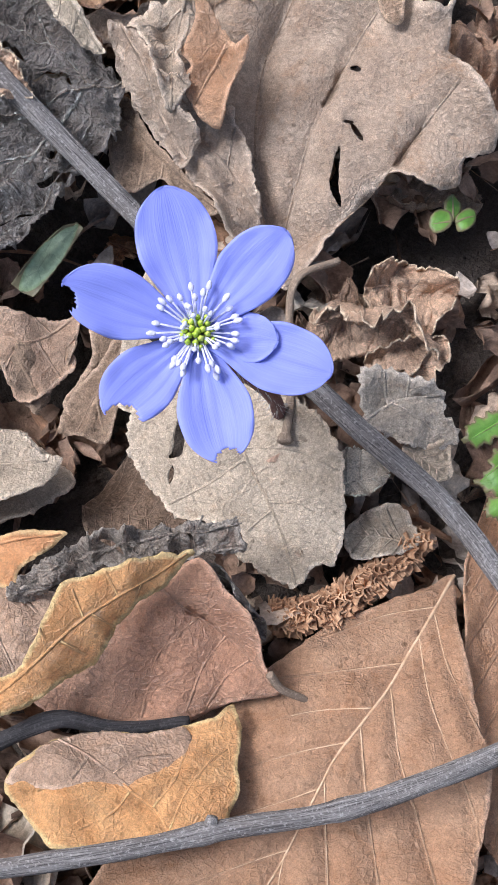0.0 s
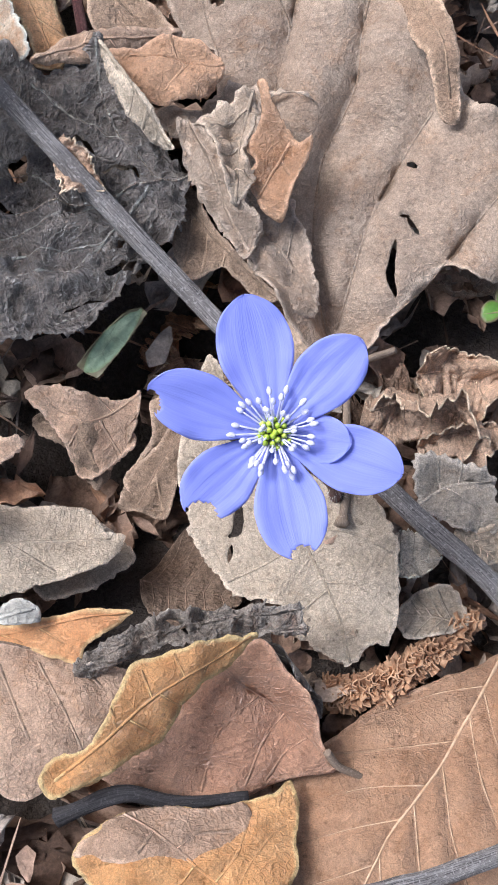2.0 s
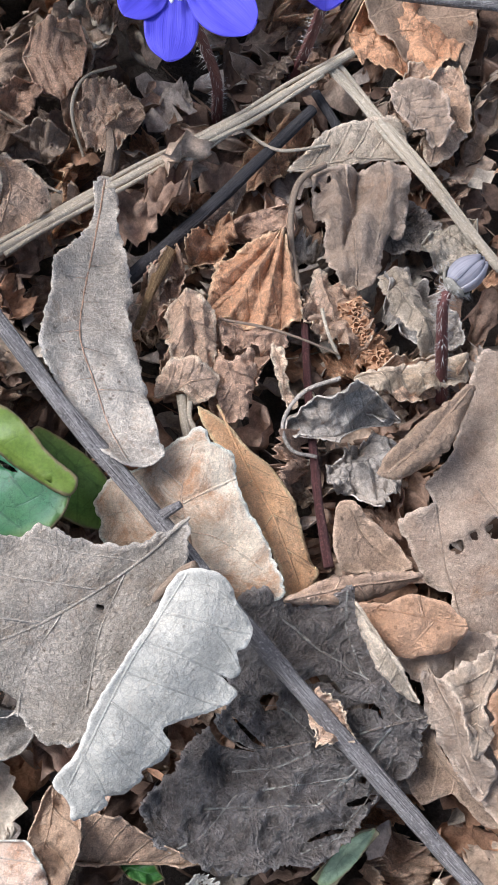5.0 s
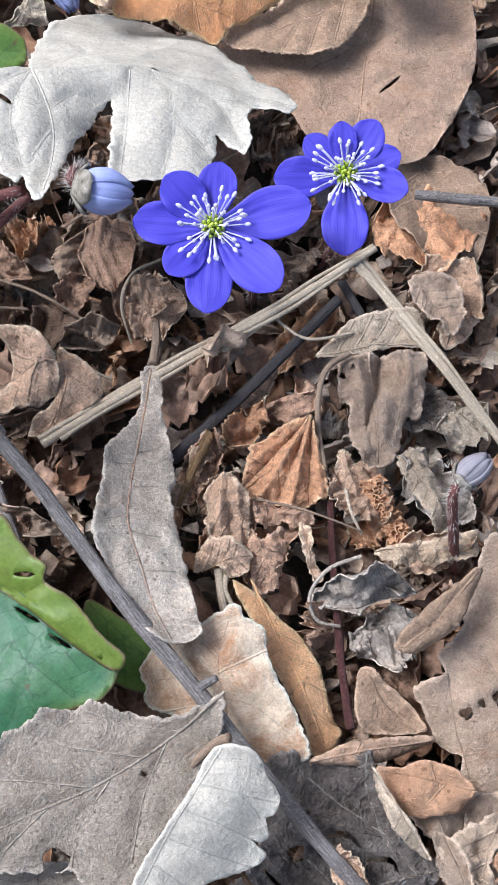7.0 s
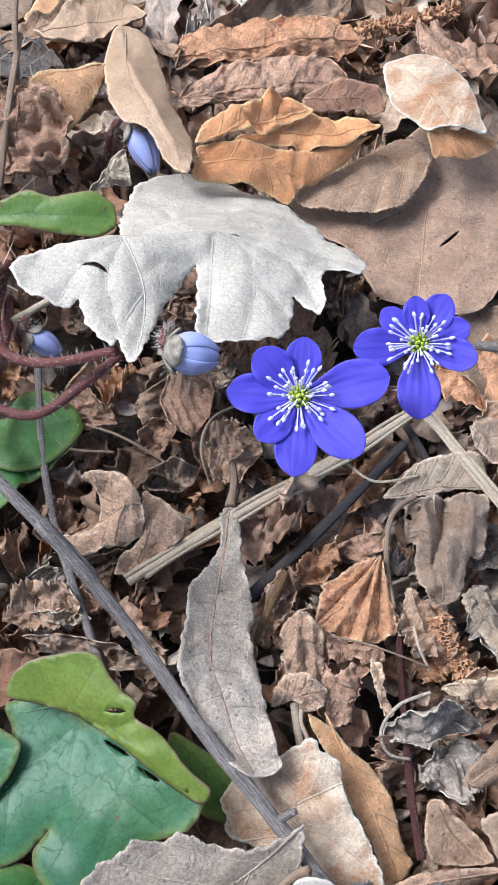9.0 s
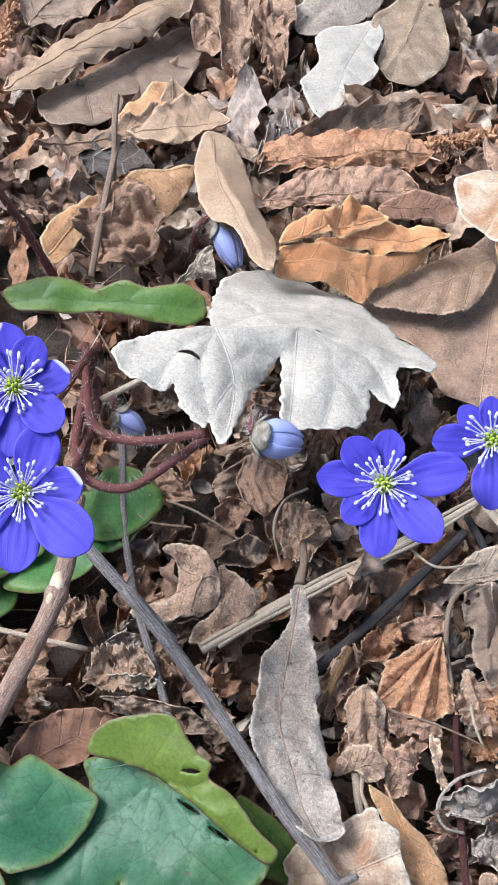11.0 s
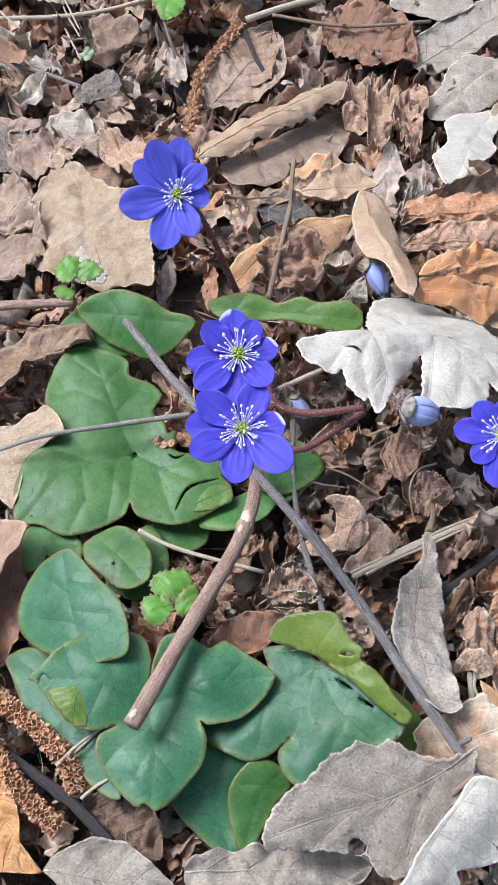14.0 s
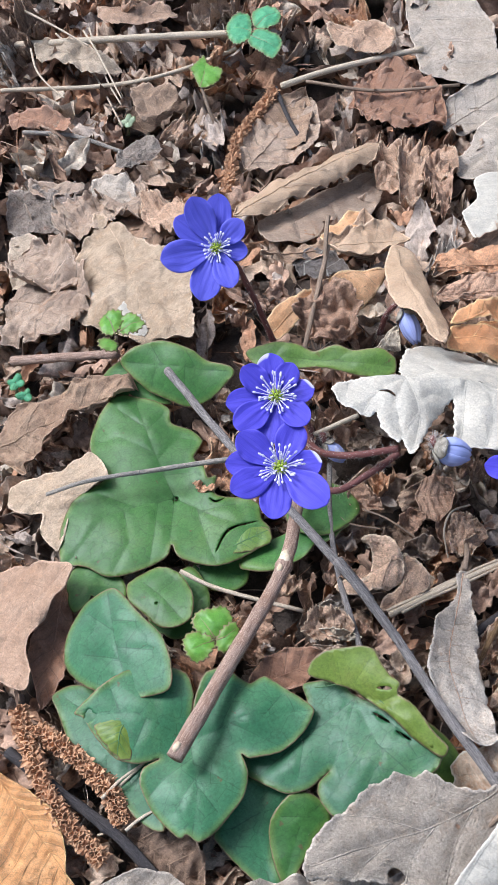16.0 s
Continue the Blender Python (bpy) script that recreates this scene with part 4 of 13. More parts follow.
    def height(Q):
        q = (Q - c0) / size
        z = kernel(np.hypot(q[:, None, 0] - kx[None, :, 0], q[:, None, 1] - kx[None, :, 1])) @ w[:m] + w[m] + q @ w[m + 1 :]
        dr = near_lines(Q, [ring])[0]
        dv, along = near_lines(Q, veins) if veins else (np.full(len(Q), 1.0), np.zeros(len(Q)))
        z = z + quilt * (1 - np.exp(-dv / 0.0016)) * np.minimum(1, dr / 0.002)
        if roll:
            z = z + roll[0] * np.sqrt(np.clip(1 - (1 - np.minimum(1, dr / roll[1])) ** 2, 0, 1))
        for line, tall, wide in creases:
            z = z + tall * np.exp(-near_lines(Q, [line])[0] / wide)
        fold = []
        for x, y, d in zip(Q[:, 0], Q[:, 1], dr):
            p = Vector((x, y, 0.013 * seed)) * freq
            f = wave * (1.2 * noise.noise(p) + 0.5 * (1 - 3 * abs(noise.noise(p * 1.4))) + 0.4 * noise.noise(p * 2.7))
            if crumple:
                f += crumple * (1.4 * (0.45 - 2 * abs(noise.noise(p * 1.5 + Vector((9, 1, 2))))) + 0.8 * (0.4 - 2 * abs(noise.noise(p * 3.4))) + 0.4 * (0.4 - 2 * abs(noise.noise(p * 7.1))))
            e = max(0.0, 1 - d / 0.003)
            f += lip * e * e * (0.4 + 1.6 * noise.noise(p * 2.2 + Vector((0, 7, 0))))
            fold.append(f)
        return z + np.array(fold), dr, dv, along

    z, dr, dv, along = height(P)
    drop = np.zeros(len(f2), bool)
    mids = np.array([P[list(f)].mean(0) for f in f2])
    for slit in slits:
        drop |= within(mids, np.array([tuple(q) for q in slit]))
    vs = [Vector((x, y, h)) - C for (x, y), h in zip(P, z)]
    fs = [tuple(f) for f, d in zip(f2, drop) if not d]
    if fs and (vs[fs[0][1]] - vs[fs[0][0]]).cross(vs[fs[0][2]] - vs[fs[0][0]]).z < 0:
        fs = [f[::-1] for f in fs]
    uv = [(0.5, 1.007 - 0.5 * min(1, d / 0.01)) for d in dr]
    vuv = [(20.5 + min(0.49, a / 0.0045), b / 0.012) for a, b in zip(dv, along)] if veins else [(0, 0)] * len(vs)
    mesh_part(part, vs, fs, material, thing, uvs=uv, solid=thick, vein_uvs=vuv)
    keep_cover([C + q for q in vs], fs)
    vm = vein_mat or ("green_vein" if "green" in material or material in ("lime", "olive") else material)
    tubes = [[], [], []]
    for k, line in enumerate(veins):
        pts = spline([(*q[:2], 0) for q in line], 8)
        h = height(np.array([tuple(q.xy) for q in pts]))[0]
        pts = [Vector((q.x, q.y, y + 0.00005)) - C for q, y in zip(pts, h)]
        a, b, c = tube(pts, (vein_w, vein_w * 0.5) if k == 0 else (vein_w * 0.5, vein_w * 0.2), 6)
        if k == 0:
            mesh_part("midrib", a, b, vm, thing, uvs=c)
        else:
            tubes[1] += [tuple(i + len(tubes[0]) for i in f) for f in b]
            tubes[0] += a
            tubes[2] += c
    if tubes[0]:
        mesh_part("venation", tubes[0], tubes[1], vm, thing, uvs=tubes[2])
    if stalk:
        v4, f4, u4 = tube([q - C for q in spline(stalk, 8)], (0.0006, 0.0009), 8, 0.1)
        mesh_part("stalk", v4, f4, "stalk", thing, uvs=u4)
    return thing


def petal_mesh(long, wide, cup, seed, notch=0.0, nicks=()):
    """A petal lying along +x from the flower's middle."""
    nu, nv, vs, uv = 30, 10, [], []
    for i in range(nu + 1):
        u = 1 - (1 - i / nu) ** 1.7
        w = wide * (0.34 + 0.66 * smooth(u / 0.62)) * math.sqrt(max(0.0, 1 - max(0.0, (u - 0.55) / 0.45) ** 3.2)) + 0.00005
        for j in range(-nv, nv + 1):
            v = j / nv
            e = w / wide
            x = long * (0.05 + 0.95 * u) - long * e * (0.05 * v * v * u + notch * math.exp(-(((v - 0.2) / 0.25) ** 2)) * u**6 - 0.02 * u**6 * noise.noise(Vector((v * 6, seed, 2.0))))
            z = cup * long * (u**1.5 - 0.55 * u**3) + 0.14 * wide * v * v * (1 - 0.8 * u) + 0.03 * long * noise.noise(Vector((u * 2.2, v * 1.5 * w / wide, seed * 2.7)))
            z += 0.00012 * math.cos(v * 16) * (1 - u) + 0.0007 * (w / wide) ** 2 * abs(v) ** 3 * noise.noise(Vector((u * 5, v * 2, seed * 5.1)))
            vs.append(Vector((x, w * v + 0.06 * long * u * u * noise.noise(Vector((seed, 1, 1))), z)))
            uv.append((u, 0.5 + 0.5 * v))
    m = 2 * nv + 1
    fs = [(i * m + j, i * m + j + 1, i * m + m + j + 1, i * m + m + j) for i in range(nu) for j in range(m - 1)]
    for along, across, size in nicks:
        at = Vector((long * along, wide * across, 0))
        fs = [f for f in fs if math.hypot(*((vs[f[0]] + vs[f[2]]) / 2 - at).xy) > size]
    return vs, fs, uv


def stamen_mesh(long):
    pts = [Vector((long * k / 5, 0, 0.25 * long * math.sin(k / 5 * 1.8))) for k in range(6)]
    vs, fs, uv = tube(pts, (0.00015, 0.00011), 5)
    tip = pts[-1]
    for i in range(4):
        for k in range(6):
            a, z = 2 * math.pi * k / 6, (i - 1.5) / 1.5
            r = 0.00033 * math.sqrt(max(0.15, 1 - z * z * 0.85))
            vs.append(tip + Vector((z * 0.00052, r * math.cos(a), r * math.sin(a) * 0.7)))
            uv.append((0, 0))
    o = len(vs) - 24
    fs += [(o + i * 6 + k, o + i * 6 + (k + 1) % 6, o + i * 6 + 6 + (k + 1) % 6, o + i * 6 + 6 + k) for i in range(3) for k in range(6)]
    fs += [tuple(o + k for k in range(5, -1, -1)), tuple(o + 18 + k for k in range(6))]
    return vs, fs, uv


def turned(normal, toward):
    n = Vector(normal).normalized()
    x = Vector(toward)
    x = (x - n * x.dot(n)).normalized()
    return Matrix((x, n.cross(x), n)).transposed()


def hairs(points, radius, count, long, seed):
    """Short fine hairs standing off a stem."""
    rnd = random.Random(seed)
    vs, fs = [], []
    for _ in range(count):
        i = rnd.randrange(len(points) - 1)
        p = points[i].lerp(points[i + 1], rnd.random())
        d = Vector((rnd.gauss(0, 1), rnd.gauss(0, 1), rnd.gauss(0, 1)))
        ax = (points[i + 1] - points[i]).normalized()
        d = (d - ax * d.dot(ax)).normalized()
        s = ax.cross(d) * 0.00005
        q = p + d * radius * 0.8
        o = len(vs)
        tip = q + (d + ax * rnd.uniform(-0.3, 0.6)) * long * rnd.uniform(0.6, 1.2)
        vs += [q - s, q + s, q + ax * 0.00008, tip]
        fs += [(o, o + 1, o + 3), (o + 1, o + 2, o + 3), (o + 2, o, o + 3)]
    return vs, fs


def flower(centre, normal, toward, petals, label, material="petal", stem=(), stamens=46, stamen_long=0.0056, cup=0.12, seed=0, white_edge=(), nicks=()):
    """petals: (degrees from toward, length, half width, lift). stem: points from the flower down to the ground."""
    C = Vector(centre)
    thing = root("hepatica_flower", C, label, "flower", "hepatica flowers")
    R = turned(normal, toward)
    rnd = random.Random(seed)
    for k, (deg, long, wide, lift) in enumerate(petals):
        vs, fs, uv = petal_mesh(long, wide, cup, seed + k * 1.3, 0.10 if (k + seed) % 3 == 0 else 0.03, [q[1:] for q in nicks if q[0] == k])
        rot = R @ Euler((0, radians(-lift - 7 * (k % 2)), radians(deg))).to_matrix()
        up = R @ Vector((0, 0, 0.00035 * (k % 3)))
        mesh_part("petal", [rot @ v + up for v in vs], fs, "petal_white_edge" if k in white_edge else material, thing, uvs=uv, solid=0.0002)
    data = None
    for k in range(stamens):
        long = stamen_long * (0.72 if k % 3 == 0 else 1.0) * rnd.uniform(0.78, 1.12)
        lift = rnd.uniform(6, 24) + (18 if k % 3 == 0 else 0)
        m = R @ Euler((0, radians(-lift), 2 * math.pi * (k * 0.381966) + rnd.uniform(-0.1, 0.1))).to_matrix()
        if data is None:
            ob = mesh_part("stamen", *stamen_mesh(stamen_long)[:2], "stamen", thing)
            data = ob.data
        else:
            ob = new("stamen", data)
            ob.parent = thing
        ob.matrix_basis = Matrix.Translation(R @ Vector((0, 0, 0.0006))) @ m.to_4x4() @ Matrix.Diagonal((long / stamen_long, 1, 1, 1))
    vs, fs = [], []
    for k in range(22):
        r, a = 0.0019 * math.sqrt(k / 22), k * 2.39996
        c = Vector((r * math.cos(a), r * math.sin(a), 0.0026 - 330 * r * r))
        o = len(vs)
        for z, q in ((-0.0006, 0.0004), (0.0, 0.00042), (0.0006, 0.0003), (0.0010, 0.00012)):
            vs += [R @ (c + Vector((q * math.cos(b), q * math.sin(b), z))) for b in (0, 1.257, 2.513, 3.770, 5.027)]
        fs += [(o + i * 5 + j, o + i * 5 + (j + 1) % 5, o + i * 5 + 5 + (j + 1) % 5, o + i * 5 + 5 + j) for i in range(3) for j in range(5)]
        fs.append((o + 15, o + 16, o + 17, o + 18, o + 19))
    mesh_part("pistil", vs, fs, "pistil", thing, "yellow-green cluster of carpels")
    if stem:
        pts = [q - C for q in spline([C - Vector(normal).normalized() * 0.0004, *[Vector(q) for q in stem]], 8)]
        vs, fs, uv = tube(pts, (0.0008, 0.0011), 8, 0.08)
        s = mesh_part("stem", vs, fs, "red_stem", thing, "thin hairy reddish stem", uvs=uv)
        vs, fs = hairs(pts, 0.0009, 220, 0.0016, seed)
        mesh_part("hair", vs, fs, "hair", s)
        for k in range(3):
            a = 2 * math.pi * k / 3 + seed
            vs, fs, uv = petal_mesh(0.006, 0.0024, 0.1, k)
            rot = R @ Euler((0, radians(8), a)).to_matrix()
            dn = R @ Vector((0, 0, -0.0012))
            mesh_part("bract", [rot @ v + dn for v in vs], fs, "bract", thing, solid=0.0003)
    return thing


def bud(at, way, long, wide, label, stem=(), seed=0, material="petal_bud"):
    """A closed or nodding bud: overlapping petals in a hairy cup, on its stem."""
    C = Vector(at)
    thing = root("hepatica_bud", C, label, "flower bud", "hepatica buds")
    R = turned(Vector(way), Vector((0.3, 0.5, 0.9)))
    for k in range(6):
        a0 = k * math.pi / 3 + seed
        vs, uv = [], []
        for i in range(11):
            u = i / 10
            r = wide * (math.sin(math.pi * (0.12 + 0.80 * u)) ** 0.7) * (1.0 if k % 2 else 0.93)
            for j in range(7):
                v = j / 6 - 0.5
                a = a0 + v * 1.55 * (1 - 0.35 * u * u)
                vs.append(R @ Vector((r * math.cos(a), r * math.sin(a), long * u * (1 - 0.10 * abs(v)))))
                uv.append((u, j / 6))
        fs = [(i * 7 + j, i * 7 + j + 1, i * 7 + 8 + j, i * 7 + 7 + j) for i in range(10) for j in range(6)]
        mesh_part("petal", vs, fs, material, thing, uvs=uv, solid=0.0002)
    for k in range(3):
        vs = []
        for i in range(7):
            u = i / 6
            r = wide * (0.30 + 0.72 * math.sin(math.pi * 0.5 * min(1, u * 1.1))) * 1.03
            for j in range(7):
                v = (j / 6 - 0.5)
                a = k * 2.094 + seed + v * 2.0 * math.sin(math.pi * (0.25 + 0.75 * (1 - u)) * 0.66)
                vs.append(R @ Vector((r * math.cos(a), r * math.sin(a), long * (0.30 * u - 0.08))))
        fs = [(i * 7 + j, i * 7 + j + 1, i * 7 + 8 + j, i * 7 + 7 + j) for i in range(6) for j in range(6)]
        s = mesh_part("bract", vs, fs, "bract", thing, solid=0.0004)
        h, f = hairs([R @ Vector((wide * math.cos(k * 2.094 + seed), wide * math.sin(k * 2.094 + seed), long * (0.4 * i / 5 - 0.1))) for i in range(6)], wide * 0.3, 50, 0.0014, k)
        mesh_part("hair", h, f, "hair", s)
    if stem:
        pts = [q - C for q in spline([C, *[Vector(q) for q in stem]], 8)]
        vs, fs, uv = tube(pts, (0.0008, 0.0011), 8, 0.08)
        s = mesh_part("stem", vs, fs, "red_stem", thing, uvs=uv)
        vs, fs = hairs(pts, 0.0009, 260, 0.0018, seed + 5)
        mesh_part("hair", vs, fs, "hair", s)
    return thing


def catkin(points, r, label, scales=130, seed=0):
    """A dry hanging flower spike of many small curled scales round a thin core."""
    at = Vector(points[0])
    thing = root("catkin", at, label, "catkin", "fallen catkins")
    pts = [q - at for q in spline(points, 10)]
    vs, fs, uv = tube(pts, (r * 0.45, r * 0.35), 7, 0.3)
    mesh_part("core", vs, fs, "catkin", thing, uvs=uv)
    rnd = random.Random(seed)
    vs, fs = [], []
    scales = int(scales * 3.0)
    for k in range(scales):
        s = (k + 0.5) / scales * (len(pts) - 1)
        i = min(int(s), len(pts) - 2)
        p, d = pts[i].lerp(pts[i + 1], s - i), (pts[i + 1] - pts[i]).normalized()
        e = d.orthogonal().normalized()
        a = k * 2.39996 + rnd.uniform(-0.5, 0.5)
        o = e * math.cos(a) + d.cross(e) * math.sin(a)
        side = d.cross(o)
        w, h = r * rnd.uniform(0.2, 0.36), r * rnd.uniform(0.6, 1.1)
        d = (d + Vector((rnd.gauss(0, 0.6), rnd.gauss(0, 0.6), rnd.gauss(0, 0.6)))).normalized()
        side = d.cross(o)
        n = len(vs)
        for u in (0.35, 0.75, 1.0):
            for v in (-1, -0.4, 0.4, 1):
                vs.append(p + o * h * u + side * w * v * (0.6 + 0.5 * u) + d * (w * (1.3 * v * v - 0.4) + 0.4 * w * u * rnd.uniform(0.2, 1)))
        fs += [(n + y * 4 + x, n + y * 4 + x + 1, n + y * 4 + x + 5, n + y * 4 + x + 4) for y in range(2) for x in range(3)]
    ob = mesh_part("scale_cover", vs, fs, "catkin", thing, "curled papery brown scales", solid=0.0002, shade=False)
    ob["kind"] = "stuff"
    return thing


def sprout(at, up, leaves, material, label, size, stem_to=None, seed=0, lobes=True):
    """A small seedling: a few toothed leaflets spread from one stem."""
    C = Vector(at)
    thing = root("seedling", C, label, "seedling", "seedlings")
    rnd = random.Random(seed)
    for k in range(leaves):
        a = 2 * math.pi * k / leaves + rnd.uniform(-0.25, 0.25) + seed
        long, tilt = size * (0.82 if lobes else 1.0) * rnd.uniform(0.75, 1.1), rnd.uniform(0.1, 0.5)
        R = turned(up, (1, 0, 0)) @ Euler((0, -tilt, a)).to_matrix()
        vs, uv, na, nr = [Vector((long * 0.12, 0, 0))], [(0.5, 0.5)], 72, 5
        for q in range(1, nr + 1):
            for i in range(na + 1):
                a = -1.9 + 3.8 * i / na
                lobe = abs(math.sin(a * 2.5 / 1.9 * 1.571 + 1.571)) ** 0.6
                saw = (a * 4.4) % 1
                r = long * (max(0.05, math.cos(a * 0.8)) ** 0.75 * (0.80 + 0.24 * lobe) * 1.12 if lobes else 0.92 - 0.21 * abs(a)) * (1 - (q / nr) ** 2 * 0.30 * (1 - saw if saw > 0.25 else saw * 3)) * q / nr
                z = long * (0.05 * math.cos(a * 2.5 / 1.9 * math.pi) * q / nr + 0.05 * noise.noise(Vector((a * 3, q, k + seed))) - 0.22 * (q / nr) ** 2)
                vs.append(R @ Vector((long * 0.12 + r * math.cos(a), r * math.sin(a) * 0.85, z)))
                uv.append((0.5 + 0.5 * q / nr * math.cos(a), 0.5 + 0.5 * q / nr * math.sin(a)))
        vs[0] = R @ vs[0]
        m = na + 1
        fs = [(0, 1 + i, 2 + i) for i in range(na)]
        fs += [(1 + (q - 1) * m + i, 1 + q * m + i, 2 + q * m + i, 2 + (q - 1) * m + i) for q in range(1, nr) for i in range(na)]
        mesh_part("leaflet", vs, fs, material, thing, uvs=uv, solid=0.0003)
    end = Vector(stem_to) - C if stem_to else Vector((0, 0, -0.02))
    vs, fs, uv = tube([end * k / 6 for k in range(7)], (0.0006, 0.0007), 6, 0.1)
    mesh_part("stem", vs, fs, material, thing, uvs=uv)
    return thing



# the flower seen first, and the litter round it
leaf("rotten_leaf", "lance", "dark", (-0.0022, 0.0122, -0.0052), (0.0057, 0.0033, -0.0082), (0.0035, 0.0106, -0.0026), (-0.0005, 0.0063, -0.0045),
     "blackish shrivelled leaf scrap beside a beech leaf", curl=(1.5, 1), veins=3, freq=160, seed=1)
leaf("poplar_leaf", "poplar", "grey_tan", (0.0149, 0.0242, -0.0074), (0.0218, 0.0261, -0.0072), (0.0179, 0.0299, -0.0074), (0.0188, 0.0228, -0.0072),
     "light brown leaf scrap beside a twig", veins=3, seed=5)
catkin([(0.0067, 0.0067, -0.0143), (0.0128, 0.0075, -0.0121), (0.0197, 0.0116, -0.0121), (0.0279, 0.0187, -0.0140)], 0.00260, "rust-brown dry catkin lying on leaves", scales=150)
leaf("beech_leaf", "beech", "humus", (-0.0202, 0.0230, -0.0258), (-0.0052, 0.0204, -0.0213), (-0.0159, 0.0327, -0.0291), (-0.0154, 0.0150, -0.0216),
     "dark brown rotten leaf in a hollow", veins=5, seed=7)
leaf("green_leaf", "free", "sliver", (-0.0307, 0.0514, -0.0129), (-0.0229, 0.0608, -0.0090), (-0.0277, 0.0579, -0.0103), (-0.0287, 0.0508, -0.0133),
     "faded pale green leaf blade lying in the litter", veins=0, curl=(0.3, 0.2), group='', lip=0.0003, wave=0.0004, seed=8, nu=64,
     edge_l=((0.01, 0.873), (0.278, 0.998), (0.575, 1.016), (0.868, 0.678), (1, 0.02)),
     edge_r=((0, 0.02), (0.05, 1.007), (0.278, 0.949), (0.559, 0.862), (1.0, 0.533)))
leaf("dead_leaf", "scrap", "crisp_tan", (0.0097, 0.0482, -0.0073), (0.0285, 0.0457, -0.0041), (0.0173, 0.0502, -0.0004), (0.0222, 0.0416, -0.0102),
     "light brown crinkled leaf with curled margins", wave=0.003, curl=(0.9, 1.2), ragged=0.15, freq=150, veins=4, crumple=0.0013, seed=9)
leaf("dead_leaf", "scrap", "crisp_tan", (0.0180, 0.0550, -0.0103), (0.0311, 0.0531, -0.0100), (0.0241, 0.0580, -0.0081), (0.0258, 0.0458, -0.0121),
     "brown crinkled leaf in the litter", wave=0.003, curl=(0.6, 0.6), ragged=0.15, freq=150, veins=4, crumple=0.0013, seed=10)
leaf("dead_leaf", "scrap", "crisp_tan", (0.0187, 0.0424, -0.0084), (0.0294, 0.0456, -0.0061), (0.0219, 0.0453, -0.0042), (0.0242, 0.0385, -0.0081),
     "light brown torn leaf in the litter", wave=0.002, ragged=0.15, veins=4, crumple=0.0013, seed=11)
stick("stalk", [(0.0134, 0.0539, -0.0006), (0.0079, 0.0508, 0.0005), (0.0070, 0.0460, -0.0020), (0.0077, 0.0355, -0.0039), (0.0070, 0.0287, -0.0037)], 0.00050, 0.00065, "stalk", "dry forked plant stalk with a knobbed end", category='stalk', rough=0.4, knots=((0.98, 0.8),))
stick("twig", [(-0.0287, -0.0263, 0.0040), (-0.0121, -0.0234, 0.0040), (0.0009, -0.0205, 0.0030), (0.0170, -0.0171, 0.0030), (0.0388, -0.0084, 0.0040)], 0.00115, 0.00135, "twig", "thin dark grey twig lying across beech leaves", knots=((0.45, 0.15), (0.72, 0.12)), side_shoots=((0.47, (0.2, 1, 0.3), 0.002),))
stick("rotten_stalk", [(-0.0287, -0.0118, -0.0061), (-0.0204, -0.0084, -0.0041), (-0.0134, -0.0091, -0.0061), (-0.0038, -0.0078, -0.0081)], 0.00130, 0.00070, "black_bark", "blackish rotten stalk between leaves", category='stalk', rough=0.4)

# the long grey twig that crosses the litter
stick("twig", [(0.0408, 0.0050, -0.0020), (0.0281, 0.0202, -0.0000), (0.0152, 0.0311, 0.0004), (-0.0097, 0.0548, -0.0021), (-0.0289, 0.0714, 0.0031), (-0.0422, 0.0827, 0.0078), (-0.0614, 0.1007, 0.0110), (-0.0771, 0.1150, 0.0150), (-0.0964, 0.1347, 0.0180), (-0.1136, 0.1494, 0.0220), (-0.1032, 0.1419, 0.0180), (-0.1265, 0.1594, 0.0220), (-0.1556, 0.1826, 0.0220), (-0.1801, 0.2049, 0.0200)], 0.00150, 0.00125, "twig", "long thin dark grey twig lying over dead leaves", knots=((0.52, 0.12), (0.68, 0.2), (0.73, 0.1)), sides=12, side_shoots=((0.47, (0.8, 0.5, 0.5), 0.0045), (0.66, (-0.6, 0.4, 0.6), 0.0015), (0.3, (0.5, 0.5, 0.7), 0.001)))

# oak leaf and rotten leaves beside the twig
leaf("dead_leaf", "free", "crisp_tan", (-0.0371, 0.0784, 0.0044), (-0.0293, 0.0731, 0.0024), (-0.0317, 0.0789, 0.0050), (-0.0346, 0.0725, 0.0026),
     "small tan leaf scrap on a rotten leaf", ragged=0.25, veins=0, nu=24, crumple=0.0013, curl=(0.2, 0.2), seed=18,
     edge_l=((0, 0.02), (0.049, 0.887), (0.408, 1.007), (0.673, 0.427), (1, 0.02)),
     edge_r=((0, 0.02), (0.239, 0.64), (0.591, 1.007), (1, 0.02)))

# the pale poplar leaves
leaf("dead_leaf", "beech", "tan", (-0.0730, 0.0617, -0.0001), (-0.0739, 0.0412, -0.0001), (-0.0766, 0.0533, -0.0000), (-0.0672, 0.0558, -0.0002),
     "brown folded base of a leaf", curl=(1, 1), veins=3, crumple=0.0013, seed=20)

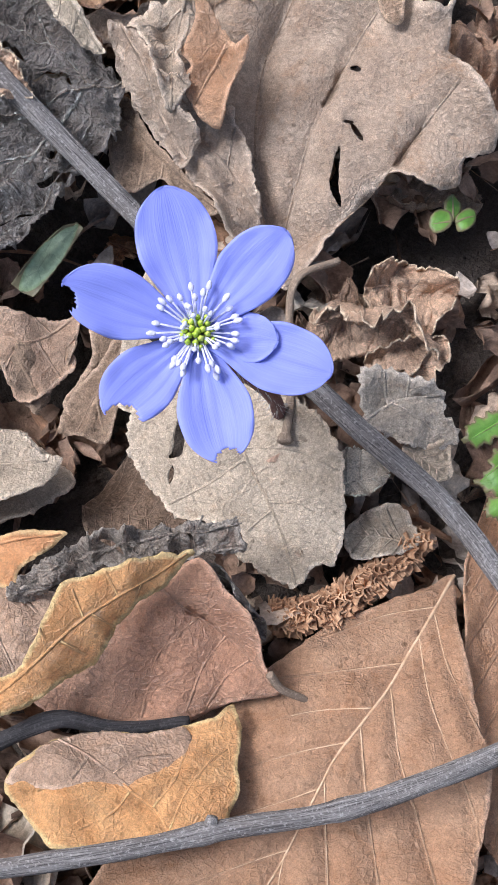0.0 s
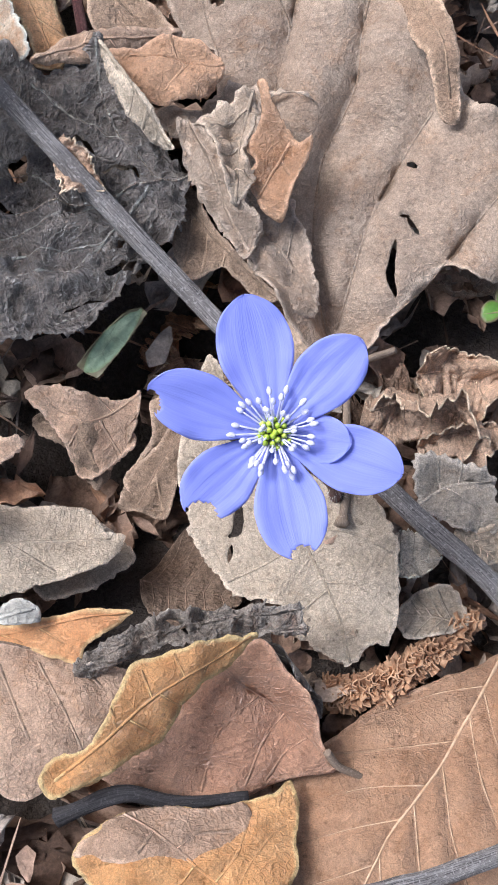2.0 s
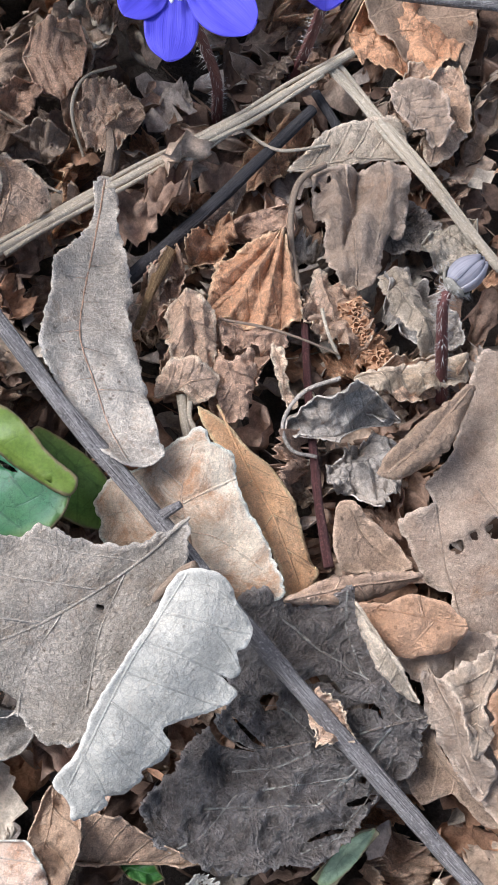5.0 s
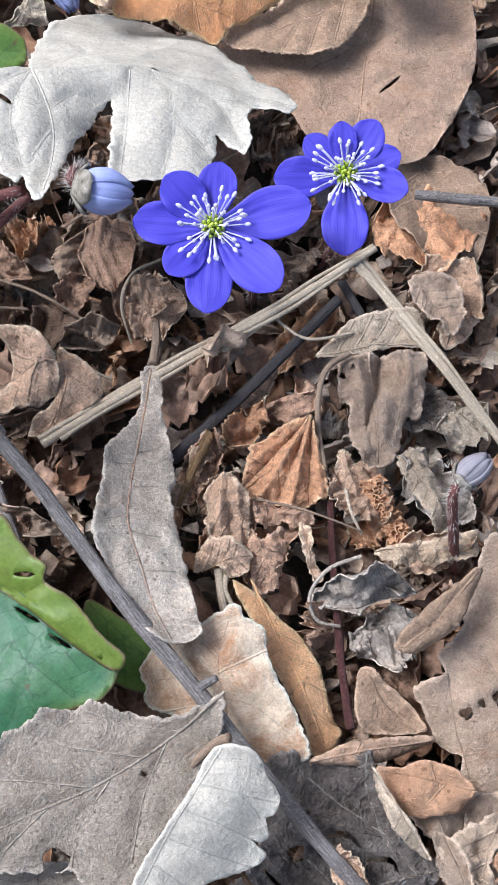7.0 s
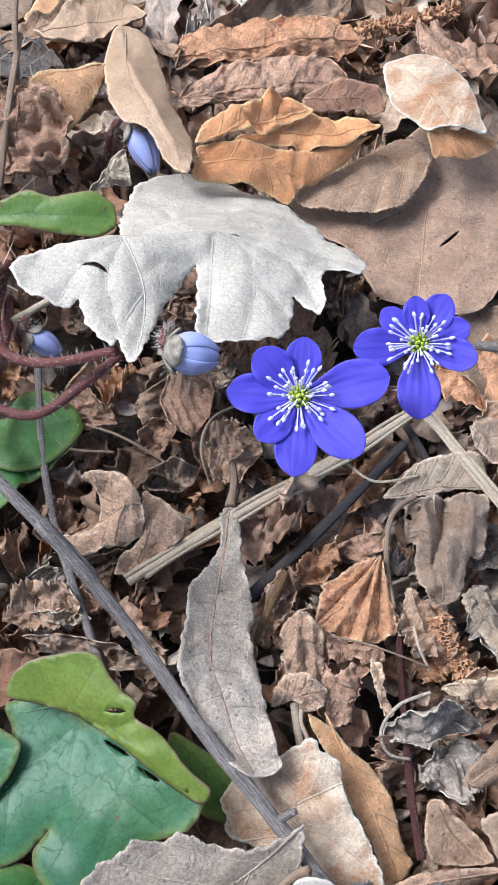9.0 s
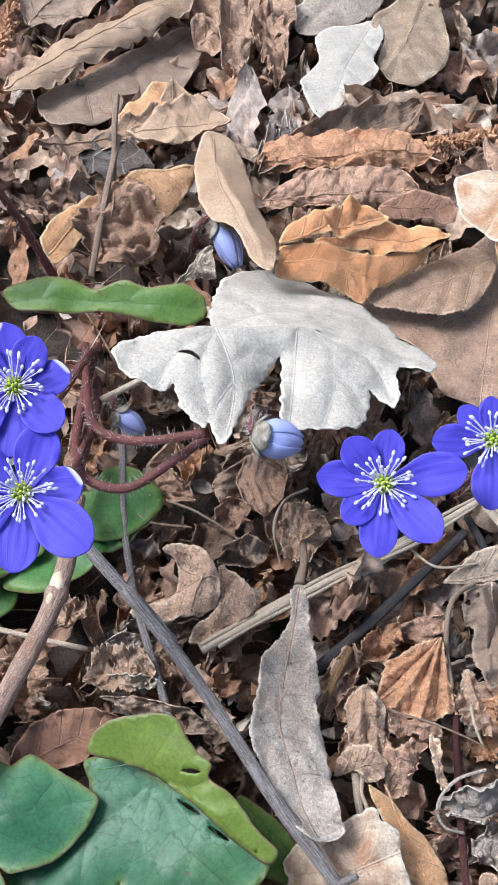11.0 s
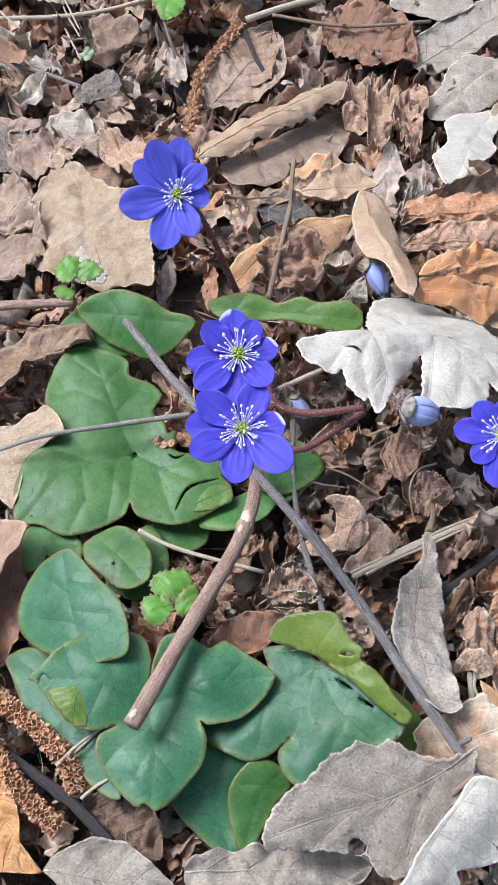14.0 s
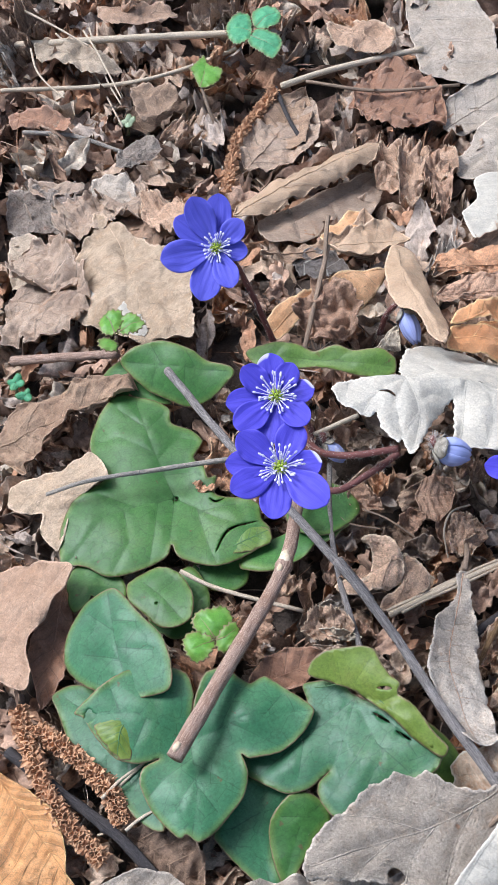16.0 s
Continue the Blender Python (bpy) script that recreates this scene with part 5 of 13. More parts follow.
# rotting litter in the middle
leaf("dead_leaf", "scrap", "crisp_grey", (-0.0239, 0.1226, -0.0020), (-0.0363, 0.1142, -0.0020), (-0.0332, 0.1224, -0.0020), (-0.0287, 0.1112, -0.0020),
     "grey torn leaf scrap", wave=0.003, freq=160, ragged=0.2, veins=3, crumple=0.0013, seed=22)
stick("red_stalk", [(-0.0422, 0.1442, -0.0000), (-0.0403, 0.1298, -0.0000), (-0.0371, 0.1110, -0.0000), (-0.0344, 0.0999, -0.0000)], 0.00070, 0.00085, "dead_red", "dark red dead plant stalk standing in litter", category='stalk', rough=0.25)
catkin([(-0.0348, 0.1474, -0.0000), (-0.0316, 0.1424, -0.0010), (-0.0272, 0.1359, -0.0020)], 0.00240, "tan dry catkin lying in litter", scales=80)
leaf("dead_leaf", "scrap", "crisp_brown", (-0.0646, 0.1280, -0.0000), (-0.0575, 0.1400, -0.0000), (-0.0645, 0.1357, -0.0000), (-0.0555, 0.1324, -0.0000),
     "brown crumpled leaf scrap", wave=0.003, freq=170, ragged=0.2, veins=4, curl=(1, 0.8), seed=26)
leaf("dead_leaf", "scrap", "crisp_brown", (-0.0556, 0.1241, -0.0020), (-0.0488, 0.1406, -0.0020), (-0.0567, 0.1339, -0.0020), (-0.0487, 0.1293, -0.0020),
     "brown crumpled leaf scrap", wave=0.003, freq=170, ragged=0.2, veins=4, curl=(1, 0.8), seed=27)
leaf("dead_leaf", "scrap", "crisp_tan", (-0.0421, 0.1503, -0.0010), (-0.0303, 0.1391, -0.0010), (-0.0401, 0.1402, -0.0010), (-0.0344, 0.1501, -0.0010),
     "light brown torn leaf in the litter", wave=0.003, freq=150, veins=4, ragged=0.2, crumple=0.0013, seed=30)
leaf("dead_leaf", "scrap", "crisp_grey", (-0.0280, 0.1548, -0.0020), (-0.0139, 0.1414, -0.0020), (-0.0261, 0.1434, -0.0020), (-0.0189, 0.1512, -0.0020),
     "grey-brown folded leaf lying in the litter", wave=0.003, freq=150, veins=4, ragged=0.15, curl=(1, 0.5), crumple=0.0013, seed=31)
leaf("dead_leaf", "scrap", "crisp_tan", (-0.0299, 0.1322, -0.0000), (-0.0141, 0.1375, -0.0000), (-0.0227, 0.1375, -0.0000), (-0.0213, 0.1310, -0.0000),
     "light brown leaf strip", veins=3, curl=(0.8, 0.5), crumple=0.0013, seed=32)
leaf("dead_leaf", "scrap", "crisp_tan", (-0.0305, 0.1869, 0.0000), (-0.0183, 0.1963, 0.0000), (-0.0264, 0.1952, 0.0000), (-0.0209, 0.1805, 0.0000),
     "pinkish tan torn leaf", veins=4, ragged=0.15, crumple=0.0013, seed=33)
leaf("dead_leaf", "scrap", "pale", (-0.0230, 0.1582, -0.0000), (-0.0133, 0.1654, -0.0000), (-0.0199, 0.1634, -0.0000), (-0.0162, 0.1555, -0.0000),
     "pale torn leaf scrap beside a straw", veins=2, ragged=0.2, crumple=0.0013, seed=34)
leaf("dead_leaf", "scrap", "crisp_rust", (-0.0386, 0.2041, -0.0020), (-0.0161, 0.2070, -0.0020), (-0.0296, 0.2121, -0.0020), (-0.0260, 0.1937, -0.0020),
     "dull red-brown crinkled leaf", wave=0.003, veins=5, ragged=0.15, crumple=0.0013, seed=35)
leaf("dead_leaf", "beech", "brown", (-0.0947, 0.1932, 0.0040), (-0.0906, 0.1850, -0.0040), (-0.1035, 0.1862, -0.0020), (-0.0829, 0.1889, -0.0020),
     "small dark brown leaf with pale veins", wave=0.002, curl=(0.5, 0.5), veins=4, vein_mat='tan', crumple=0.0013, seed=38)
leaf("dead_leaf", "scrap", "crisp_brown", (-0.0878, 0.1754, -0.0020), (-0.0785, 0.1830, -0.0020), (-0.0892, 0.1842, -0.0020), (-0.0766, 0.1768, -0.0020),
     "brown crumpled leaf scrap", wave=0.003, freq=170, veins=3, seed=39)
leaf("dead_leaf", "scrap", "humus", (-0.0990, 0.1803, -0.0020), (-0.0992, 0.1676, -0.0020), (-0.1049, 0.1744, -0.0020), (-0.0912, 0.1749, -0.0020),
     "dark brown crumpled leaf", wave=0.004, freq=170, veins=4, ragged=0.2, seed=40)
stick("straw", [(-0.0975, 0.1453, 0.0040), (-0.0788, 0.1615, 0.0040), (-0.0575, 0.1777, 0.0050), (-0.0382, 0.1943, 0.0060)], 0.00085, 0.00075, "straw", "pale dry split straw lying across litter", category='straw', rough=0.15, strands=4)
stick("straw", [(-0.0425, 0.1923, 0.0050), (-0.0281, 0.1781, 0.0030), (-0.0093, 0.1549, 0.0040)], 0.00075, 0.00080, "straw", "pale dry straw lying across litter", category='straw', rough=0.15, strands=3)
stick("straw", [(-0.0714, 0.1640, 0.0030), (-0.0614, 0.1734, 0.0040), (-0.0533, 0.1819, 0.0040)], 0.00070, 0.00070, "straw", "thin split straw lying in the litter", category='straw', rough=0.1)
stick("twig", [(-0.0729, 0.1460, 0.0020), (-0.0601, 0.1623, 0.0020), (-0.0443, 0.1841, 0.0020)], 0.00130, 0.00110, "black_bark", "thin black wet twig in litter")
stick("twig", [(-0.0440, 0.1890, 0.0000), (-0.0393, 0.1819, -0.0000), (-0.0370, 0.1747, -0.0000)], 0.00090, 0.00080, "black_bark", "short black twig scrap", rough=0.3)
stick("tendril", [(-0.0811, 0.1894, 0.0000), (-0.0858, 0.1834, 0.0040), (-0.0870, 0.1763, 0.0040), (-0.0842, 0.1702, -0.0020)], 0.00035, 0.00030, "straw", "thin curling dry tendril", category='stalk', sides=6)
stick("twig", [(-0.1255, 0.1931, 0.0020), (-0.1212, 0.1745, 0.0020), (-0.1147, 0.1560, 0.0020), (-0.1072, 0.1411, 0.0020), (-0.0966, 0.1216, -0.0000)], 0.00080, 0.00090, "twig", "thin grey twig in the litter", rough=0.25)
stick("twig", [(-0.0313, 0.2064, 0.0080), (-0.0227, 0.2066, 0.0080), (-0.0051, 0.2085, 0.0060)], 0.00100, 0.00110, "twig", "thin grey twig beside a flower")
bud((-0.0212, 0.1416, 0.0220), (0.6332, 0.4931, 0.5966), 0.0067, 0.0026, "closed grey hairy hepatica bud", [(-0.0219, 0.1391, 0.0200), (-0.0199, 0.1360, 0.0100), (-0.0169, 0.1326, -0.0040)], material='bud_grey', seed=1)

# the bleached maple leaf and the leaves behind it
leaf("dead_leaf", "scrap", "crisp_brown", (-0.1425, 0.2615, 0.0093), (-0.1392, 0.2395, 0.0020), (-0.1483, 0.2503, 0.0014), (-0.1260, 0.2481, 0.0016),
     "brown shrivelled leaf on a long stalk", wave=0.004, curl=(1, 1), veins=5, freq=130, stalk=0.022, crumple=0.0013, seed=51)
leaf("dead_leaf", "free", "pale", (-0.1210, 0.2352, 0.0060), (-0.1142, 0.2455, 0.0098), (-0.1165, 0.2452, 0.0089), (-0.1122, 0.2393, 0.0063),
     "pale torn leaf scrap beside a bud", veins=2, nu=24, crumple=0.0013, curl=(0.2, 0.2), seed=52,
     edge_l=((0, 0.02), (0.521, 0.818), (0.871, 1.007), (1, 0.02)),
     edge_r=((0, 0.02), (0.413, 0.427), (0.619, 1.007), (0.801, 0.605), (1, 0.02)))
leaf("dead_leaf", "scrap", "crisp_brown", (-0.0435, 0.2865, -0.0010), (-0.0305, 0.2979, -0.0059), (-0.0374, 0.3125, -0.0128), (-0.0352, 0.2803, 0.0015),
     "brown leaf curled behind a pale one", veins=3, curl=(0.8, 0.8), crumple=0.0013, seed=53)
leaf("beech_leaf", "beech", "brown", (-0.0303, 0.2222, -0.0020), (-0.0178, 0.1952, -0.0020), (-0.0342, 0.2014, -0.0020), (-0.0146, 0.2125, -0.0020),
     "brown curled leaf beside a flower", curl=(0.7, 0.6), veins=5, seed=54)
catkin([(-0.0641, 0.3048, -0.0091), (-0.0524, 0.3125, -0.0128), (-0.0383, 0.3279, -0.0221)], 0.00260, "brown dry catkin behind leaves", scales=80)

# flowers and buds
flower((-0.0058, 0.0308, 0.0318), (-0.0107, -0.2546, 0.9670), (-0.0028, 0.0093, 0.0024), [(-0, 0.0156, 0.0042, 2), (-54, 0.0142, 0.0035, 4), (-122, 0.0148, 0.0037, 4), (179, 0.0144, 0.0039, 2), (119, 0.0130, 0.0036, 2), (59, 0.0150, 0.0036, 4), (-110, 0.0088, 0.0026, 13)],
       "light violet-blue hepatica flower, open, seen from above", "petal_light", [(-0.0020, 0.0331, 0.0160), (0.0045, 0.0331, 0.0034), (0.0076, 0.0334, -0.0138)], seed=1, nicks=((5, 0.97, 0.4, 0.0015), (4, 0.95, 0.5, 0.002), (3, 1.0, 0.1, 0.0015)), stamens=44, stamen_long=0.005)
flower((-0.0674, 0.1626, 0.0620), (0.0261, -0.2871, 0.9575), (-0.0001, 0.0096, 0.0029), [(0, 0.01, 0.003, 4), (48, 0.0104, 0.0033, 4), (93, 0.0119, 0.0033, 4), (144, 0.0102, 0.0029, 4), (-177, 0.0133, 0.0035, 4), (-129, 0.0143, 0.0037, 4), (-70, 0.0152, 0.004, 4)],
       "deep violet-blue hepatica flower with white stamens", "petal", [(-0.0652, 0.1733, 0.0360), (-0.0620, 0.1814, 0.0110), (-0.0617, 0.1864, -0.0100)], seed=2)
flower((-0.0481, 0.1783, 0.0560), (-0.0314, -0.3172, 0.9478), (0.0042, 0.0086, 0.0030), [(0, 0.0099, 0.0029, 4), (36, 0.0083, 0.0023, 4), (79, 0.0086, 0.0024, 4), (127, 0.0116, 0.0033, 4), (-149, 0.0132, 0.0037, 4), (-76, 0.0106, 0.0028, 4), (-39, 0.0094, 0.0026, 4)],
       "deep violet-blue hepatica flower with a nicked petal", "petal", [(-0.0455, 0.1878, 0.0310), (-0.0468, 0.1926, 0.0080), (-0.0501, 0.1933, -0.0100)], seed=3)
flower((-0.1336, 0.1645, 0.0720), (0.1034, -0.3114, 0.9446), (-0.0047, 0.0082, 0.0032), [(84, 0.0129, 0.0037, 4), (36, 0.0115, 0.0035, 5), (-7, 0.0115, 0.0037, 4), (-43, 0.0098, 0.0032, 6), (-93, 0.01, 0.0032, 4), (-152, 0.0115, 0.0036, 4), (157, 0.0129, 0.004, 4), (117, 0.014, 0.0039, 3)],
       "violet-blue hepatica flower with a white-edged petal", "petal", [(-0.1347, 0.1782, 0.0410), (-0.1372, 0.2073, 0.0110), (-0.1388, 0.2233, -0.0080)], seed=4, white_edge=(2, 4))
flower((-0.1284, 0.1470, 0.0670), (0.0926, -0.2750, 0.9570), (0.0000, 0.0096, 0.0028), [(-8, 0.0125, 0.004, 5), (66, 0.0135, 0.004, 4), (100, 0.0136, 0.0037, 2), (133, 0.0143, 0.004, 4), (-175, 0.0138, 0.004, 4), (-119, 0.016, 0.0046, 4), (-72, 0.0106, 0.0037, 6)],
       "violet-blue hepatica flower, wide open", "petal", [(-0.1286, 0.1587, 0.0410), (-0.1323, 0.1862, 0.0110), (-0.1374, 0.2135, -0.0080)], seed=5, white_edge=(6,))
flower((-0.1691, 0.2308, 0.0500), (0.1995, -0.5023, 0.8414), (-0.0027, 0.0080, 0.0054), [(-7, 0.0164, 0.0042, 4), (24, 0.0170, 0.0044, 6), (50, 0.0152, 0.0042, 3), (101, 0.0177, 0.0050, 4), (159, 0.0169, 0.0048, 4), (-166, 0.0138, 0.0038, 5), (-102, 0.0095, 0.0032, 4), (-50, 0.0115, 0.0036, 5)],
       "blue hepatica flower facing sideways on a long stem", "petal_mid", [(-0.1654, 0.2345, 0.0420), (-0.1605, 0.2378, 0.0220), (-0.1537, 0.2378, -0.0020)], seed=6, stamen_long=0.0046)
bud((-0.1137, 0.2531, 0.0090), (0.5322, -0.7724, -0.3467), 0.0117, 0.0032, "pale blue hepatica bud nodding over leaves", [(-0.1155, 0.2547, 0.0107), (-0.1194, 0.2548, 0.0047), (-0.1214, 0.2537, -0.0051)], seed=2)
bud((-0.0926, 0.1788, 0.0420), (0.9715, 0.1130, -0.2084), 0.0096, 0.0040, "pale blue hepatica bud, half open", [(-0.0940, 0.1810, 0.0420), (-0.0940, 0.1890, 0.0320), (-0.0900, 0.2040, 0.0060)], seed=3)
bud((-0.1282, 0.1988, 0.0040), (0.8760, -0.3044, -0.3741), 0.0080, 0.0026, "small grey-blue hepatica bud under stems", [(-0.1296, 0.2010, 0.0060), (-0.1319, 0.2001, -0.0020)], seed=4)
stick("flower_shoot", [(-0.1414, 0.2201, -0.0040), (-0.1304, 0.1887, 0.0180), (-0.1186, 0.1802, 0.0280), (-0.1030, 0.1807, 0.0360)], 0.00110, 0.00100, "red_stem", "hairy dark red hepatica stem arching over litter", category='shoot', rough=0.1, hairy=260)
stick("flower_shoot", [(-0.1390, 0.2206, -0.0040), (-0.1322, 0.1798, 0.0160), (-0.1197, 0.1715, 0.0220), (-0.1094, 0.1783, 0.0260), (-0.1032, 0.1833, 0.0300)], 0.00110, 0.00100, "red_stem", "hairy dark red hepatica stem arching low", category='shoot', rough=0.1, hairy=260)
stick("flower_shoot", [(-0.1368, 0.2111, -0.0040), (-0.1328, 0.1982, 0.0060), (-0.1323, 0.1726, 0.0100)], 0.00120, 0.00120, "red_stem", "dark red hepatica stem at the plant's heart", category='shoot', rough=0.1)

# green hepatica leaves
stick("brown_twig", [(-0.1305, 0.1725, 0.0120), (-0.1292, 0.1490, 0.0130), (-0.1354, 0.1175, 0.0160), (-0.1430, 0.0861, 0.0160)], 0.00190, 0.00230, "brown_bark", "thick brown broken twig with a pale snapped end", scars=((0.33, 0.0022), (0.36, 0.0012), (0.99, 0.0014)), knots=((0.33, 0.35), (0.5, 0.08)), sides=14, rough=0.12)
stick("straw", [(-0.1549, 0.1844, 0.0080), (-0.1740, 0.1764, 0.0080), (-0.1946, 0.1676, 0.0077), (-0.2086, 0.1631, 0.0016)], 0.00085, 0.00060, "pale_twig", "thin pale grey dry stalk crossing a green leaf", category='stalk')
stick("straw", [(-0.1202, 0.2107, 0.0060), (-0.1322, 0.2003, 0.0060)], 0.00080, 0.00080, "straw", "short pale dry stalk", category='stalk')
stick("straw", [(-0.1603, 0.1464, 0.0020), (-0.1475, 0.1433, 0.0020), (-0.1219, 0.1419, 0.0020)], 0.00070, 0.00060, "straw", "thin pale stalk on green leaves", category='stalk')
stick("straw", [(-0.1533, 0.0877, 0.0020), (-0.1614, 0.0754, 0.0000)], 0.00040, 0.00040, "straw", "thin white grass stem", category='stalk')
stick("straw", [(-0.1447, 0.0771, -0.0000), (-0.1604, 0.0670, -0.0020)], 0.00040, 0.00040, "straw", "thin white grass stem", category='stalk')
sprout((-0.2586, 0.3840, -0.0479), (0, -0.3, 1), 4, "sliver", "small dull green seedling in litter", 0.0040, (-0.2596, 0.3839, -0.0559), seed=5)

# litter on the left of the plant
leaf("dead_leaf", "scrap", "humus", (-0.1522, 0.0696, -0.0040), (-0.1293, 0.0602, -0.0040), (-0.1429, 0.0598, -0.0040), (-0.1362, 0.0735, -0.0040),
     "dark brown rotten leaf", wave=0.003, veins=4, crumple=0.0013, seed=86)
leaf("dead_leaf", "jagged", "grey", (-0.1224, 0.0579, -0.0000), (-0.0771, 0.0704, -0.0000), (-0.1019, 0.0701, -0.0000), (-0.0978, 0.0527, -0.0000),
     "grey torn crumpled leaf", wave=0.003, veins=4, seed=87)
catkin([(-0.1927, 0.0949, -0.0001), (-0.1847, 0.0834, 0.0020), (-0.1715, 0.0691, 0.0020), (-0.1564, 0.0605, 0.0000)], 0.00300, "rust-brown dry catkin lying beside green leaves", scales=170, seed=3)
catkin([(-0.1860, 0.0905, 0.0000), (-0.1722, 0.0848, 0.0020), (-0.1604, 0.0780, 0.0020), (-0.1544, 0.0709, 0.0000)], 0.00300, "rust-brown dry catkin lying on a twig", scales=140, seed=4)
stick("twig", [(-0.1920, 0.0832, -0.0021), (-0.1744, 0.0757, -0.0010), (-0.1549, 0.0677, 0.0000), (-0.1411, 0.0597, -0.0020)], 0.00160, 0.00150, "black_bark", "dark knobbly twig under catkins", knots=((0.6, 0.3),))
leaf("beech_leaf", "beech", "brown", (-0.1079, 0.2792, -0.0001), (-0.0674, 0.3349, -0.0253), (-0.0933, 0.3113, -0.0102), (-0.0860, 0.2886, -0.0078),
     "brown curled leaf lying in the litter", curl=(0.9, 0.9), veins=6, crumple=0.001, seed=91)
leaf("beech_leaf", "beech", "rust", (-0.1645, 0.4269, -0.0480), (-0.1213, 0.4101, -0.0480), (-0.1529, 0.4450, -0.0480), (-0.1413, 0.3986, -0.0480),
     "red-brown leaf in litter", veins=5, wave=0.003, crumple=0.001, seed=92)
leaf("beech_leaf", "beech", "oak", (-0.1992, 0.3625, -0.0459), (-0.1829, 0.4178, -0.0500), (-0.2013, 0.3989, -0.0500), (-0.1775, 0.3735, -0.0484),
     "light brown leaf in litter", veins=5, crumple=0.001, seed=93)
leaf("dead_leaf", "scrap", "crisp_tan", (-0.1416, 0.3628, -0.0438), (-0.1184, 0.3929, -0.0480), (-0.1382, 0.3957, -0.0480), (-0.1215, 0.3546, -0.0412),
     "tan crinkled leaf in litter", veins=5, wave=0.004, crumple=0.0013, seed=94)
leaf("dead_leaf", "scrap", "oak", (-0.2624, 0.2591, -0.0280), (-0.2292, 0.2457, -0.0169), (-0.2594, 0.2799, -0.0310), (-0.2426, 0.2321, -0.0231),
     "grey-brown leaf in litter", veins=4, wave=0.003, crumple=0.0013, seed=95)
leaf("dead_leaf", "scrap", "oak", (-0.2691, 0.2822, -0.0294), (-0.2385, 0.2640, -0.0213), (-0.2649, 0.2946, -0.0319), (-0.2528, 0.2588, -0.0253),
     "pale grey-brown curled leaf", veins=4, curl=(1, 1), crumple=0.0013, seed=96)
stick("straw", [(-0.3199, 0.3880, -0.0440), (-0.2739, 0.4006, -0.0440), (-0.2455, 0.4117, -0.0410), (-0.2216, 0.4333, -0.0410)], 0.00100, 0.00090, "straw", "long yellow straw lying behind the plant", category='straw')
stick("straw", [(-0.3311, 0.4173, -0.0440), (-0.2746, 0.4288, -0.0400), (-0.2253, 0.4424, -0.0400)], 0.00170, 0.00160, "straw", "long pale straw lying in litter", category='straw')
stick("straw", [(-0.3086, 0.4310, -0.0440), (-0.2867, 0.4140, -0.0460), (-0.2598, 0.3799, -0.0477)], 0.00050, 0.00040, "straw", "thin bent straw lying in the litter", category='straw')
stick("straw", [(-0.2946, 0.4381, -0.0440), (-0.2757, 0.4060, -0.0440), (-0.2640, 0.3918, -0.0460)], 0.00040, 0.00040, "straw", "thin bent straw lying in the litter", category='straw')
stick("twig", [(-0.1965, 0.4159, -0.0440), (-0.1759, 0.4319, -0.0440), (-0.1394, 0.4537, -0.0440)], 0.00150, 0.00130, "straw", "pale brown dry stick", rough=0.1)
stick("twig", [(-0.1863, 0.4212, -0.0440), (-0.1534, 0.4214, -0.0440), (-0.1193, 0.4324, -0.0440)], 0.00080, 0.00070, "stalk", "thin curved brown stick")
stick("twig", [(-0.3004, 0.3641, -0.0442), (-0.2781, 0.3668, -0.0445), (-0.2541, 0.3629, -0.0460)], 0.00100, 0.00090, "pale_twig", "short grey stick in litter")
stick("twig", [(-0.1994, 0.4170, -0.0460), (-0.1884, 0.3981, -0.0470), (-0.1737, 0.3782, -0.0472)], 0.00090, 0.00090, "black_bark", "short black twig in litter")
stick("twig", [(-0.2475, 0.2249, -0.0189), (-0.2240, 0.2232, -0.0080), (-0.2048, 0.2229, -0.0009)], 0.00170, 0.00150, "brown_bark", "pale brown stick behind the plant")
catkin([(-0.1989, 0.3334, -0.0310), (-0.2043, 0.3598, -0.0412), (-0.2079, 0.3814, -0.0456)], 0.00300, "rust-brown dry catkin in litter", scales=90, seed=8)
catkin([(-0.2072, 0.3835, -0.0458), (-0.2033, 0.3974, -0.0460), (-0.1989, 0.4152, -0.0460)], 0.00300, "rust-brown dry catkin in litter", scales=90, seed=9)
stick("leaf_stalk", [(-0.1438, 0.2380, 0.0000), (-0.1434, 0.2526, 0.0090), (-0.1434, 0.2721, 0.0144)], 0.00090, 0.00080, "stalk", "upright dry brown leaf stalk", category='stalk')

# larger leaves, each with its own outline: round the first flower
leaf("beech_leaf", "free", "beech", (0.0395, 0.0296, -0.0180), (0.0376, -0.0259, -0.0080), (0.0455, 0.0001, -0.0104), (0.0334, 0.0153, -0.0139),
     "copper beech leaf lying partly under another", veins=7, curl=(0.2, 0.2), seed=111, nu=64,
     edge_l=((0, 0.02), (0.175, 0.813), (0.535, 1.007), (0.8, 0.625), (1, 0.02)),
     edge_r=((0, 0.02), (0.265, 1.007), (0.482, 1.117), (0.682, 0.925), (0.909, 0.681), (1, 0.02)))
stick("leaf_stalk", [(0.0061, -0.0017, -0.0041), (0.0079, -0.0034, -0.0060), (0.0111, -0.0045, -0.0080), (0.0117, -0.0060, -0.0090)], 0.00060, 0.00050, "stalk", "dry curled stalk of a beech leaf", category='stalk', sides=7)

